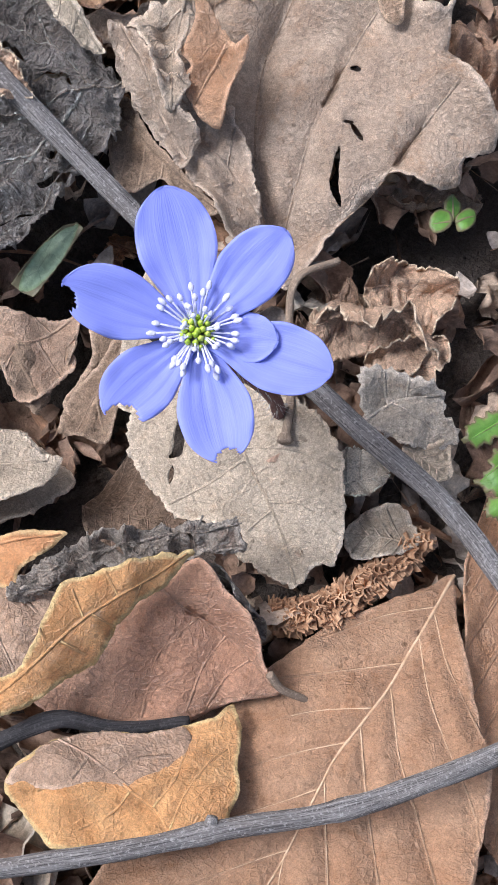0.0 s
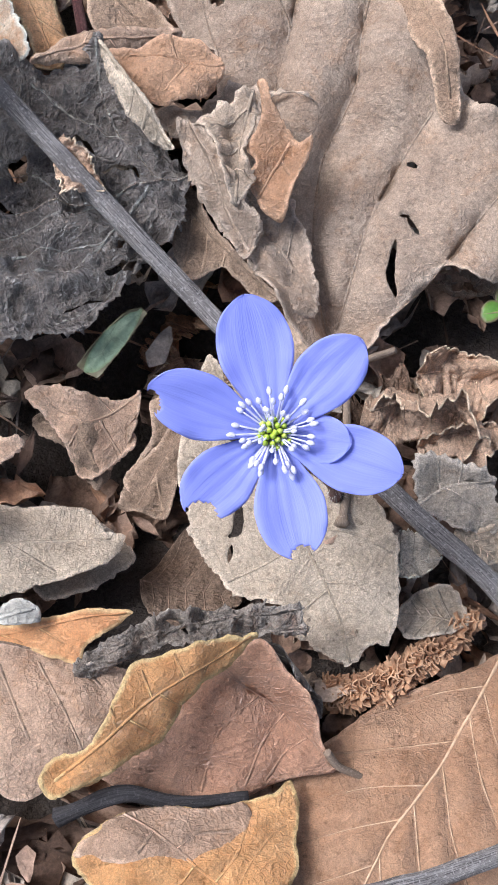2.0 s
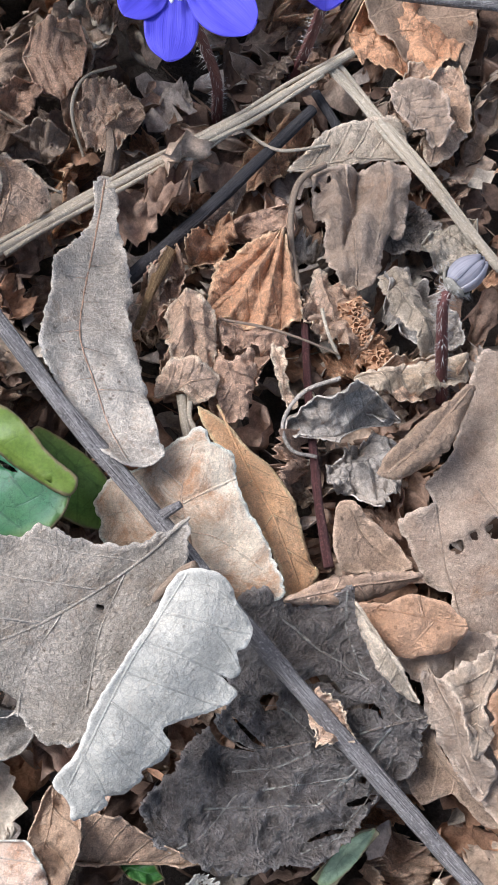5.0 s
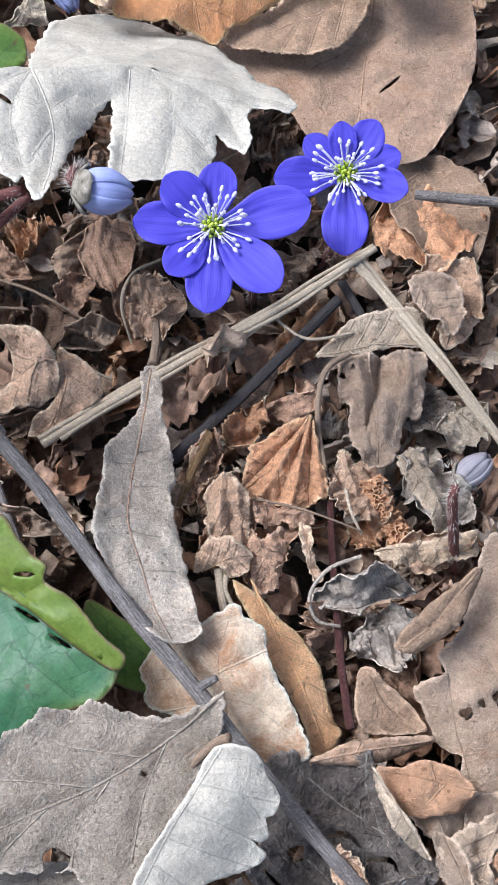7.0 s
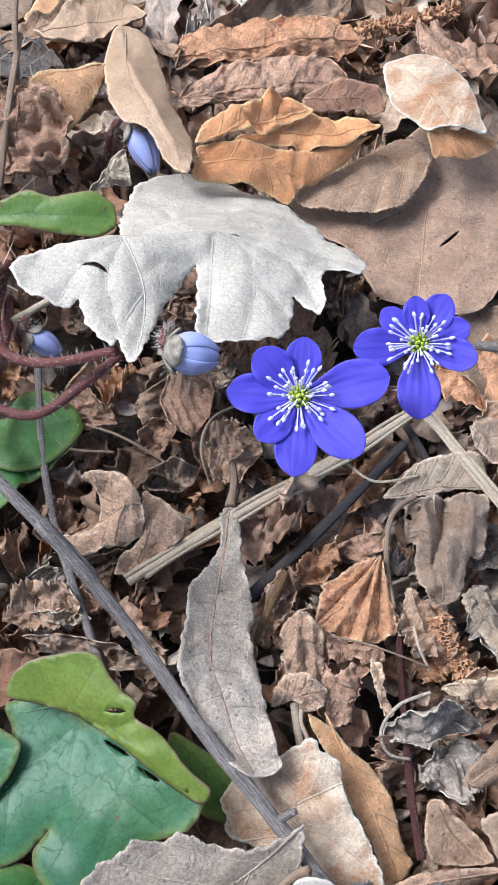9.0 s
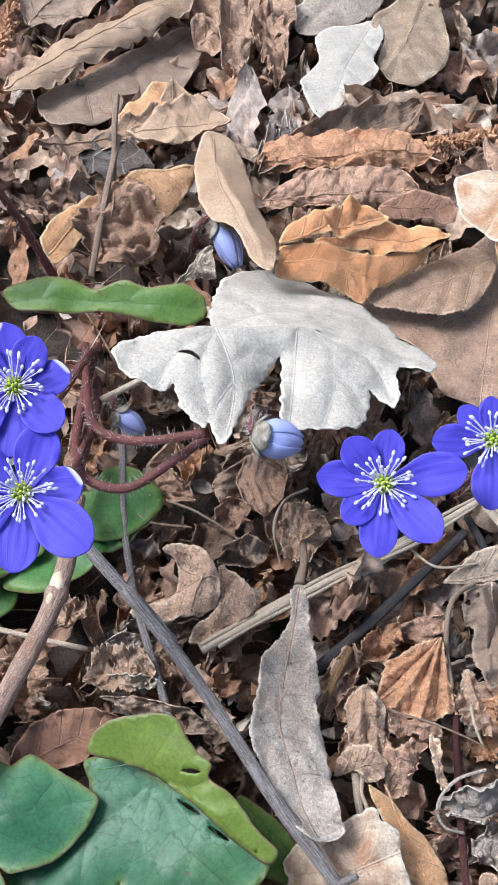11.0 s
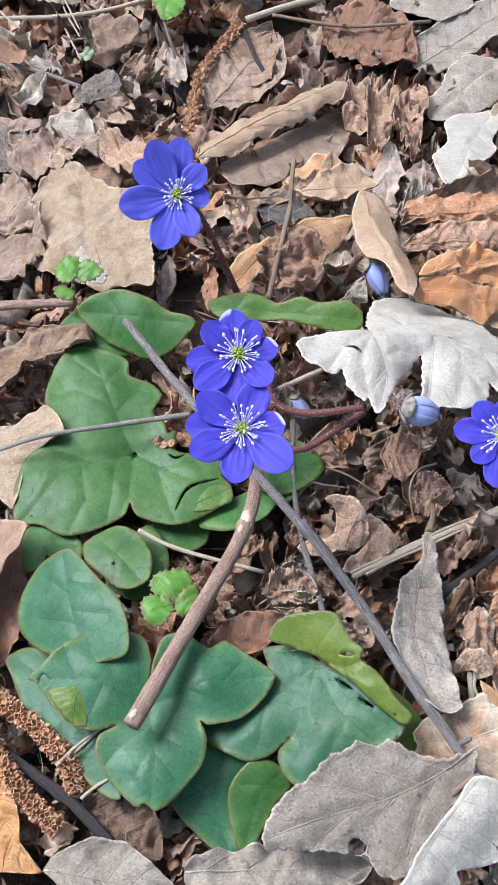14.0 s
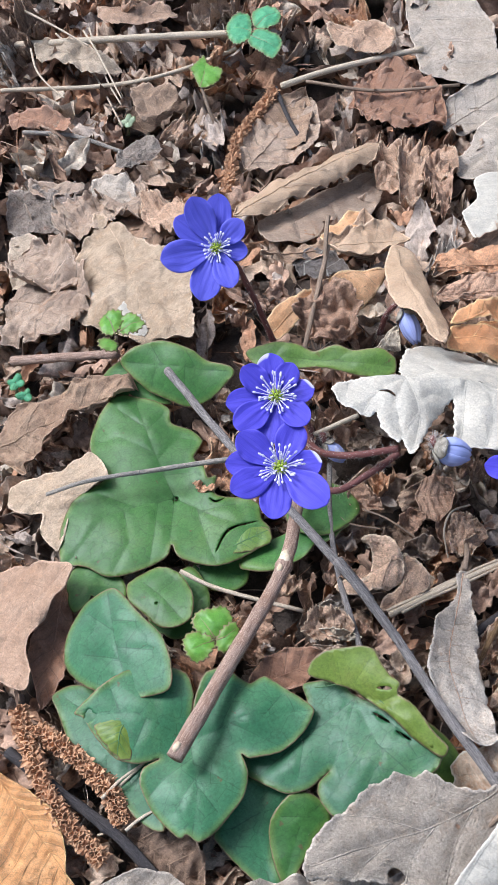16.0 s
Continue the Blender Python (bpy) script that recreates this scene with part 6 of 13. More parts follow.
# rotten and pale leaves beside the long twig
leaf("beech_leaf", "free", "tan", (-0.0705, 0.0376, -0.0012), (-0.0597, 0.0171, -0.0014), (-0.0627, 0.0376, -0.0017), (-0.0718, 0.0262, -0.0011),
     "light brown leaf beside a pale leaf", veins=5, curl=(0.2, 0.2), seed=142, nu=64,
     edge_l=((0, 0.02), (0.156, 1.007), (0.447, 0.776), (1, 0.02)),
     edge_r=((0, 0.02), (0.411, 1.007), (1, 0.02)))
leaf("beech_leaf", "free", "tan", (-0.0725, 0.0507, -0.0041), (-0.0476, 0.0527, -0.0074), (-0.0640, 0.0594, -0.0023), (-0.0608, 0.0528, -0.0059),
     "brown leaf under a rotten leaf", veins=5, curl=(0.2, 0.2), seed=143, nu=64,
     edge_l=((0, 0.02), (0.101, 0.975), (0.354, 1.007), (0.627, 0.451), (1, 0.02)),
     edge_r=((0, 0.02), (0.191, 0.01), (0.476, 1.007), (0.705, 0.01), (1, 0.02)))
stick("leaf_stalk", [(-0.0795, 0.1655, 0.0000), (-0.0789, 0.1718, 0.0000), (-0.0796, 0.1777, -0.0020)], 0.00120, 0.00080, "stalk", "dry stalk of a narrow leaf", category='stalk', rough=0.3)
leaf("dead_leaf", "free", "crisp_grey", (-0.0242, 0.1257, 0.0020), (-0.0443, 0.1212, 0.0020), (-0.0304, 0.1274, 0.0008), (-0.0358, 0.1315, 0.0050),
     "grey shrivelled leaf with a hooked curl", arch=0.003, curl=(0.7, 1.0), wave=0.0018, freq=110, veins=5, crumple=0.0008, quilt=0, lip=0.002, seed=150, nu=64,
     edge_l=((0, 0.02), (0.277, 1.108), (0.512, 0.01), (0.666, 0.01), (0.822, 0.248), (1, 0.02)),
     edge_r=((0, 0.02), (0.278, 0.863), (0.486, 1.325), (0.709, 1.002), (0.895, 0.5), (1, 0.02)))
stick("leaf_curl", [(-0.0359, 0.1298, 0.0080), (-0.0418, 0.1265, 0.0080), (-0.0444, 0.1221, 0.0050), (-0.0425, 0.1183, 0.0030), (-0.0381, 0.1178, 0.0020)], 0.00038, 0.00032, "crisp_grey", "curled grey rim of a shrivelled leaf", category='leaf scrap', rough=0.3)

# the bleached maple leaf and the leaves behind it, outlined
leaf("beech_leaf", "free", "crisp_brown", (-0.1046, 0.2645, 0.0066), (-0.0656, 0.2774, 0.0045), (-0.0819, 0.2807, 0.0083), (-0.0751, 0.2699, 0.0038),
     "dark brown leaf rolled lengthwise", arch=0.002, veins=10, wave=0.001, crumple=0.001, freq=120, curl=(-1.0, -0.8), seed=165, nu=64,
     edge_l=((0, 0.02), (0.161, 0.674), (0.401, 0.946), (0.644, 1.325), (0.91, 0.968), (1, 0.02)),
     edge_r=((0, 0.02), (0.029, 0.608), (0.33, 0.561), (0.725, 1.159), (0.931, 1.018), (1, 0.02)))
leaf("beech_leaf", "free", "crisp_rust", (-0.1090, 0.2804, 0.0014), (-0.0632, 0.2974, -0.0037), (-0.0912, 0.3012, -0.0014), (-0.0682, 0.2904, -0.0049),
     "brown curled dead leaf lying in litter", arch=0.002, veins=6, wave=0.001, crumple=0.0012, freq=120, curl=(-0.8, -0.6), seed=166, nu=64,
     edge_l=((0, 0.02), (0.111, 0.681), (0.491, 1.159), (0.879, 0.949), (1, 0.02)),
     edge_r=((0, 0.02), (0.121, 0.548), (0.413, 0.714), (0.858, 1.073), (1, 0.02)))
leaf("beech_leaf", "free", "smooth_tan", (-0.1469, 0.2907, -0.0067), (-0.1198, 0.3034, -0.0105), (-0.1304, 0.3115, -0.0123), (-0.1401, 0.2861, -0.0068),
     "tan dry leaf behind the caramel one", curl=(0.4, 0.4), veins=4, seed=167, nu=64,
     edge_l=((0, 0.02), (0.359, 0.628), (0.807, 1.029), (1, 0.02)),
     edge_r=((0, 0.02), (0.137, 1.029), (0.591, 0.845), (1, 0.02)))

# green hepatica leaves, outlined
lobed_leaf("hepatica_leaf", "green", (-0.1590, 0.1335, -0.0060), (-0.1536, 0.1418, -0.0046), (-0.0686, -0.1170, 0.9908), [(0, 0.0123, 55)],
           "green leaf half hidden under a round one", seed=16,
           edge=((10, 0.0150), (33, 0.0183), (57, 0.0128), (183, 0.0046), (265, 0.0057), (334, 0.0104)))
lobed_leaf("hepatica_leaf", "green", (-0.1885, 0.1388, -0.0040), (-0.1785, 0.1396, -0.0040), (-0.0000, -0.0000, 1.0000), [(0, 0.0121, 55)],
           "small green leaf under a broad one", seed=17,
           edge=((1, 0.0129), (67, 0.0056), (128, 0.0065), (168, 0.0053), (228, 0.0060), (266, 0.0105), (308, 0.0043), (344, 0.0135)))
lobed_leaf("hepatica_leaf", "green", (-0.1985, 0.2096, -0.0010), (-0.1888, 0.2078, -0.0019), (0.0864, -0.0142, 0.9962), [(0, 0.0124, 55)],
           "green hepatica leaf under another at the back", seed=19,
           edge=((3, 0.0180), (27, 0.0092), (118, 0.0114), (140, 0.0099), (337, 0.0029), (357, 0.0127)))
lobed_leaf("hepatica_leaf", "green", (-0.1265, 0.1719, 0.0000), (-0.1172, 0.1756, 0.0014), (-0.1573, 0.0245, 0.9872), [(0, 0.0130, 55), (204, 0.0249, 55)],
           "green hepatica leaf behind flowers", seed=9,
           edge=((13, 0.0138), (47, 0.0106), (120, 0.0042), (189, 0.0080), (195, 0.0194), (202, 0.0263), (220, 0.0215), (239, 0.0147), (269, 0.0072), (334, 0.0098), (355, 0.0137)))
lobed_leaf("hepatica_leaf", "green", (-0.1512, 0.1546, -0.0060), (-0.1414, 0.1524, -0.0060), (-0.0000, -0.0000, 1.0000), [(0, 0.0086, 55)],
           "green hepatica leaf in the shade of others", seed=20,
           edge=((39, 0.0087), (142, 0.0043), (213, 0.0085), (256, 0.0075), (310, 0.0088), (352, 0.0101)))
lobed_leaf("hepatica_leaf", "green", (-0.1287, 0.1749, 0.0020), (-0.1191, 0.1778, 0.0020), (0.0000, 0.0000, 1.0000), [(0, 0.0160, 55)],
           "small green hepatica leaf under stems", seed=10,
           edge=((7, 0.0162), (44, 0.0133), (70, 0.0096), (85, 0.0040), (260, 0.0078), (300, 0.0102), (333, 0.0129), (355, 0.0163)))

# leaves round the plant, outlined
leaf("beech_leaf", "free", "tan", (-0.2401, 0.1845, -0.0181), (-0.1932, 0.2070, 0.0038), (-0.2353, 0.1980, -0.0094), (-0.2246, 0.1779, -0.0133),
     "light brown dry leaf rolled at its margin", arch=0.003, veins=8, crumple=0.001, lip=0.003, wave=0.002, curl=(-0.8, -0.6), seed=188, nu=64,
     edge_l=((0, 0.02), (0.226, 1.159), (0.458, 1.077), (0.721, 0.942), (0.975, 0.743), (1, 0.02)),
     edge_r=((0, 0.02), (0.213, 1.073), (0.374, 0.737), (0.603, 0.027), (0.847, 0.113), (1, 0.02)))
leaf("beech_leaf", "free", "rust", (-0.1957, 0.1400, -0.0075), (-0.1894, 0.0995, -0.0090), (-0.1872, 0.1240, -0.0080), (-0.1992, 0.1143, -0.0092),
     "dark red-brown leaf under a green one", veins=6, curl=(0.2, 0.2), seed=191, nu=64,
     edge_l=((0, 0.02), (0.417, 1.007), (0.761, 0.949), (0.933, 0.467), (1, 0.02)),
     edge_r=((0, 0.02), (0.252, 0.568), (0.607, 1.007), (1, 0.02)))
leaf("beech_leaf", "free", "ochre", (-0.1942, 0.0771, -0.0003), (-0.1577, 0.0498, -0.0020), (-0.1726, 0.0698, 0.0016), (-0.1798, 0.0473, -0.0020),
     "orange-brown beech leaf with straight veins", veins=11, curl=(0.3, 0.3), seed=192, nu=64,
     edge_l=((0, 0.02), (0.277, 0.686), (0.473, 1.016), (0.656, 0.691), (0.796, 0.01), (1, 0.02)),
     edge_r=((0, 0.02), (0.268, 0.745), (0.645, 1.016), (0.859, 0.514), (1, 0.02)))
leaf("poplar_leaf", "free", "grey", (-0.1568, 0.0502, 0.0000), (-0.1210, 0.0526, -0.0000), (-0.1384, 0.0615, -0.0000), (-0.1414, 0.0420, -0.0000),
     "grey speckled leaf beside a dark twig", veins=5, wave=0.001, curl=(0.2, 0.2), seed=193, nu=64,
     edge_l=((0, 0.02), (0.034, 0.376), (0.284, 0.968), (0.53, 1.007), (0.765, 0.549), (1, 0.02)),
     edge_r=((0, 0.02), (0.413, 1.007), (0.799, 0.737), (1, 0.02)))
leaf("beech_leaf", "free", "smooth_tan", (-0.1884, 0.3088, -0.0170), (-0.1460, 0.3839, -0.0398), (-0.1622, 0.3695, -0.0356), (-0.1801, 0.3122, -0.0171),
     "cream leaf rolled lengthwise, smooth and dry", arch=0.002, veins=4, wave=0.0014, lip=0.001, curl=(-1.0, -0.9), seed=195, nu=64,
     edge_l=((0, 0.02), (0.167, 1.325), (0.414, 0.589), (0.766, 1.325), (0.986, 1.197)),
     edge_r=((0, 0.02), (0.077, 1.244), (0.334, 1.472), (0.655, 1.472), (0.872, 1.398), (1, 0.02)))
leaf("beech_leaf", "free", "tan", (-0.1706, 0.2810, -0.0068), (-0.1277, 0.3037, -0.0146), (-0.1404, 0.3196, -0.0202), (-0.1449, 0.2906, -0.0124),
     "light brown dry leaf in litter", wave=0.002, veins=5, curl=(0.3, 0.3), seed=197, nu=64,
     edge_l=((0, 0.02), (0.346, 0.206), (0.651, 0.355), (0.944, 1.016), (1.0, 0.533)),
     edge_r=((0, 0.02), (0.221, 0.886), (0.565, 1.016), (0.871, 1.092), (1, 0.02)))
leaf("poplar_leaf", "free", "grey", (-0.1552, 0.4969, -0.0440), (-0.1159, 0.4373, -0.0480), (-0.1107, 0.4753, -0.0460), (-0.1376, 0.4385, -0.0480),
     "grey flat leaf far behind the plant", veins=4, wave=0.0008, curl=(0.2, 0.2), seed=201, nu=64,
     edge_l=((0, 0.02), (0.246, 0.946), (0.596, 1.007), (0.96, 0.676), (1, 0.02)),
     edge_r=((0, 0.02), (0.296, 0.501), (0.82, 1.007), (1, 0.02)))
leaf("poplar_leaf", "free", "grey", (-0.1221, 0.4086, -0.0500), (-0.0861, 0.4578, -0.0500), (-0.1139, 0.4409, -0.0490), (-0.1008, 0.4217, -0.0510),
     "grey leaf lying flat under others", veins=4, wave=0.0008, curl=(0.2, 0.2), seed=202, nu=64,
     edge_l=((0, 0.02), (0.207, 0.924), (0.507, 1.007), (0.878, 0.835), (1, 0.02)),
     edge_r=((0, 0.02), (0.056, 0.926), (0.38, 1.007), (0.804, 0.867), (1, 0.02)))

# crumpled leaves in the rotting middle
leaf("dead_leaf", "free", "crisp_brown", (-0.0657, 0.1541, -0.0010), (-0.0712, 0.1383, -0.0040), (-0.0640, 0.1448, -0.0020), (-0.0723, 0.1427, -0.0024),
     "ochre crumpled leaf beside a black twig", wave=0.003, freq=170, ragged=0.15, veins=5, curl=(0.6, 0.6), seed=204, nu=64,
     edge_l=((0, 0.02), (0.217, 0.827), (0.489, 1.073), (0.873, 0.606), (1, 0.02)),
     edge_r=((0, 0.02), (0.393, 1.042), (0.767, 1.073), (1, 0.02)))
leaf("dead_leaf", "free", "crisp_tan", (-0.0665, 0.1374, -0.0020), (-0.0597, 0.1459, -0.0000), (-0.0682, 0.1414, -0.0004), (-0.0620, 0.1368, -0.0020),
     "tan crumpled leaf scrap", wave=0.003, freq=170, ragged=0.2, veins=4, curl=(0.2, 0.2), seed=205, nu=64,
     edge_l=((0, 0.02), (0.209, 1.007), (0.674, 0.704), (1, 0.02)),
     edge_r=((0, 0.02), (0.216, 1.007), (0.75, 0.908), (1, 0.02)))
leaf("dead_leaf", "free", "crisp_tan", (-0.0843, 0.1754, -0.0010), (-0.0789, 0.1843, 0.0010), (-0.0866, 0.1794, 0.0010), (-0.0784, 0.1763, 0.0000),
     "tan crumpled leaf tuft", wave=0.004, freq=190, ragged=0.25, veins=4, curl=(0.8, 0.8), seed=206, nu=64,
     edge_l=((0, 0.02), (0.244, 1.159), (0.761, 1.078), (1, 0.02)),
     edge_r=((0, 0.02), (0.371, 1.159), (0.821, 0.921), (1, 0.02)))
leaf("dead_leaf", "free", "oak", (-0.0980, 0.1678, -0.0010), (-0.0868, 0.1729, 0.0010), (-0.0979, 0.1716, 0.0006), (-0.0914, 0.1673, -0.0009),
     "grey-brown folded leaf lying in the litter", wave=0.0025, freq=150, ragged=0.12, veins=4, curl=(0.5, 0.7), crumple=0.0013, seed=207, nu=64,
     edge_l=((0, 0.02), (0.153, 1.047), (0.645, 0.961), (1, 0.02)),
     edge_r=((0, 0.02), (0.462, 1.108), (0.895, 0.646), (1, 0.02)))
leaf("dead_leaf", "free", "crisp_brown", (-0.1003, 0.1777, -0.0020), (-0.0942, 0.1824, 0.0010), (-0.0974, 0.1833, 0.0010), (-0.0952, 0.1757, -0.0020),
     "brown curled leaf scrap", wave=0.0025, freq=150, ragged=0.12, veins=4, curl=(0.9, 0.7), crumple=0.0013, seed=208, nu=64,
     edge_l=((0, 0.02), (0.269, 0.836), (0.781, 1.244), (1, 0.02)),
     edge_r=((0, 0.02), (0.325, 1.108), (0.921, 0.522), (1, 0.02)))
leaf("dead_leaf", "free", "pale", (-0.1165, 0.1373, 0.0010), (-0.1034, 0.1372, 0.0020), (-0.1127, 0.1387, 0.0016), (-0.1066, 0.1359, 0.0013),
     "pale torn strip of a leaf", ragged=0.3, veins=2, wave=0.001, nu=30, crumple=0.0013, curl=(0.2, 0.2), seed=209,
     edge_l=((0, 0.02), (0.29, 1.007), (0.639, 0.943), (1, 0.02)),
     edge_r=((0, 0.02), (0.398, 0.405), (0.754, 1.007), (1, 0.02)))
leaf("dead_leaf", "free", "oak", (-0.1176, 0.1325, -0.0010), (-0.0911, 0.1293, -0.0000), (-0.0984, 0.1338, 0.0009), (-0.0988, 0.1285, -0.0007),
     "grey-brown long shrivelled leaf", wave=0.002, freq=150, veins=6, curl=(0.6, 0.6), crumple=0.0013, seed=210, nu=64,
     edge_l=((0, 0.02), (0.32, 0.957), (0.708, 1.073), (1, 0.02)),
     edge_r=((0, 0.02), (0.357, 0.355), (0.716, 1.073), (1, 0.02)))
leaf("dead_leaf", "free", "crisp_grey", (-0.1188, 0.1441, -0.0010), (-0.1099, 0.1458, -0.0010), (-0.1158, 0.1472, -0.0000), (-0.1118, 0.1429, -0.0016),
     "grey shrivelled leaf in litter", wave=0.002, freq=150, veins=4, crumple=0.0013, curl=(0.2, 0.2), seed=211, nu=64,
     edge_l=((0, 0.02), (0.39, 1.007), (0.763, 0.837), (1, 0.02)),
     edge_r=((0, 0.02), (0.365, 0.967), (0.739, 1.007), (1, 0.02)))
leaf("dead_leaf", "free", "crisp_rust", (-0.0631, 0.1511, -0.0010), (-0.0567, 0.1597, 0.0020), (-0.0641, 0.1552, 0.0009), (-0.0580, 0.1514, -0.0000),
     "rust-brown crumpled leaf lying in the litter", wave=0.0035, freq=180, ragged=0.2, veins=4, curl=(0.7, 0.7), seed=212, nu=64,
     edge_l=((0, 0.02), (0.271, 1.108), (0.681, 0.915), (1, 0.02)),
     edge_r=((0, 0.02), (0.307, 1.108), (0.815, 0.943), (1, 0.02)))
leaf("dead_leaf", "free", "crisp_brown", (-0.0560, 0.1565, -0.0000), (-0.0476, 0.1638, 0.0020), (-0.0555, 0.1598, 0.0012), (-0.0469, 0.1605, 0.0007),
     "brown folded leaf under a fan-shaped one", wave=0.002, veins=4, curl=(0.6, 0.4), crumple=0.0013, seed=213, nu=64,
     edge_l=((0, 0.02), (0.242, 1.073), (0.692, 0.669), (1, 0.02)),
     edge_r=((0, 0.02), (0.286, 0.962), (0.837, 1.029), (1, 0.02)))

# more leaves far behind the plant
leaf("beech_leaf", "free", "rust", (-0.1652, 0.4132, -0.0480), (-0.1276, 0.4146, -0.0480), (-0.1522, 0.4463, -0.0470), (-0.1394, 0.4071, -0.0490),
     "red-brown dry leaf behind the plant", veins=5, wave=0.002, curl=(0.2, 0.2), seed=216, nu=64,
     edge_l=((0, 0.02), (0.103, 0.614), (0.377, 1.007), (0.742, 0.748), (0.973, 0.47), (1, 0.02)),
     edge_r=((0, 0.02), (0.287, 0.831), (0.678, 1.007), (0.927, 0.788), (1, 0.02)))
leaf("beech_leaf", "free", "tan", (-0.1934, 0.3823, -0.0496), (-0.1874, 0.4233, -0.0500), (-0.2016, 0.3948, -0.0500), (-0.1782, 0.3849, -0.0488),
     "light brown dry leaf beside catkins", veins=5, wave=0.002, curl=(0.2, 0.2), seed=217, nu=64,
     edge_l=((0, 0.02), (0.27, 1.007), (0.737, 0.895), (1, 0.02)),
     edge_r=((0.0, 0.742), (0.115, 1.007), (0.615, 0.702), (1, 0.02)))
leaf("dead_leaf", "scrap", "crisp_tan", (-0.1354, 0.3904, -0.0420), (-0.1257, 0.3443, -0.0373), (-0.1357, 0.3613, -0.0394), (-0.1227, 0.3655, -0.0406),
     "tan shrivelled upright leaf bundle", veins=5, wave=0.004, curl=(1.2, 1.2), freq=140, crumple=0.0013, seed=218)
leaf("dead_leaf", "scrap", "crisp_brown", (-0.1235, 0.3828, -0.0417), (-0.1121, 0.3419, -0.0363), (-0.1242, 0.3605, -0.0392), (-0.1112, 0.3647, -0.0404),
     "brown shrivelled leaf with folds", veins=5, wave=0.004, curl=(1.2, 1.2), freq=140, crumple=0.0013, seed=219)
leaf("rotten_leaf", "free", "dark", (-0.1593, 0.2845, -0.0102), (-0.1371, 0.2801, -0.0085), (-0.1454, 0.2904, -0.0116), (-0.1541, 0.2757, -0.0078),
     "black rotten leaf scrap in litter", veins=2, wave=0.002, curl=(0.2, 0.2), seed=221, nu=64,
     edge_l=((0, 0.02), (0.166, 0.957), (0.544, 1.007), (1, 0.02)),
     edge_r=((0, 0.02), (0.309, 1.007), (0.723, 0.639), (1, 0.02)))
leaf("dead_leaf", "scrap", "oak", (-0.2598, 0.3031, -0.0378), (-0.2474, 0.3272, -0.0405), (-0.2649, 0.3230, -0.0403), (-0.2413, 0.2988, -0.0319),
     "grey-brown leaf in litter behind the plant", veins=4, wave=0.002, crumple=0.0013, seed=222)
leaf("dead_leaf", "scrap", "oak", (-0.2581, 0.3422, -0.0465), (-0.2318, 0.3173, -0.0348), (-0.2505, 0.3226, -0.0397), (-0.2404, 0.3411, -0.0431),
     "grey-brown crinkled leaf in litter", veins=4, wave=0.002, crumple=0.0013, seed=223)
leaf("dead_leaf", "scrap", "crisp_tan", (-0.2258, 0.3131, -0.0338), (-0.2155, 0.3244, -0.0335), (-0.2296, 0.3310, -0.0387), (-0.2057, 0.2894, -0.0166),
     "tan crinkled leaf in litter", veins=4, wave=0.002, crumple=0.0013, seed=224)
leaf("dead_leaf", "scrap", "humus", (-0.2611, 0.3871, -0.0520), (-0.2382, 0.4045, -0.0500), (-0.2527, 0.4024, -0.0480), (-0.2428, 0.3778, -0.0495),
     "dark brown crumpled leaf far back", veins=4, wave=0.003, seed=225)

# stalks and wood scraps in the rotting middle
stick("leaf_stalk", [(-0.0414, 0.1710, 0.0050), (-0.0451, 0.1673, 0.0060), (-0.0464, 0.1632, 0.0050), (-0.0460, 0.1558, 0.0040), (-0.0437, 0.1470, 0.0030)], 0.00065, 0.00050, "stalk", "bent brown leaf stalk in litter", category='stalk', rough=0.2)
stick("leaf_stalk", [(-0.0570, 0.1396, 0.0040), (-0.0492, 0.1386, 0.0050), (-0.0425, 0.1372, 0.0050), (-0.0359, 0.1360, 0.0030)], 0.00025, 0.00022, "stalk", "thin brown leaf stalk crossing litter", category='stalk', sides=6)
stick("straw", [(-0.0615, 0.1258, 0.0020), (-0.0602, 0.1205, 0.0020), (-0.0584, 0.1155, 0.0010)], 0.00090, 0.00080, "straw", "short frayed stump of straw", category='straw', rough=0.3, strands=2)
stick("rotten_wood", [(-0.0666, 0.1521, 0.0020), (-0.0684, 0.1450, 0.0030), (-0.0705, 0.1373, 0.0010)], 0.00130, 0.00050, "rot", "ochre crumbling piece of rotten wood", category='wood scrap', rough=0.5)
stick("leaf_stalk", [(-0.0396, 0.1437, 0.0040), (-0.0382, 0.1393, 0.0040), (-0.0357, 0.1357, 0.0020)], 0.00035, 0.00030, "straw", "pale leaf stalk beside a catkin", category='stalk', sides=6)
stick("leaf_stalk", [(-0.0790, 0.1640, 0.0050), (-0.0793, 0.1700, 0.0040), (-0.0805, 0.1762, 0.0010)], 0.00090, 0.00070, "stalk", "dry stalk above a narrow leaf", category='stalk', rough=0.2)
stick("rootlet", [(-0.1125, 0.1801, 0.0010), (-0.1048, 0.1779, 0.0020), (-0.0959, 0.1743, 0.0010), (-0.0895, 0.1704, 0.0000)], 0.00035, 0.00030, "stalk", "thin brown rootlet in litter", category='rootlet', sides=6)
stick("rootlet", [(-0.1221, 0.1801, 0.0010), (-0.1160, 0.1739, 0.0020), (-0.1055, 0.1744, 0.0010)], 0.00035, 0.00030, "stalk", "thin pale rootlet in litter", category='rootlet', sides=6)
stick("rootlet", [(-0.0991, 0.1575, 0.0010), (-0.0940, 0.1627, 0.0020), (-0.0869, 0.1615, 0.0010)], 0.00030, 0.00030, "straw", "thin pale rootlet in litter", category='rootlet', sides=6)
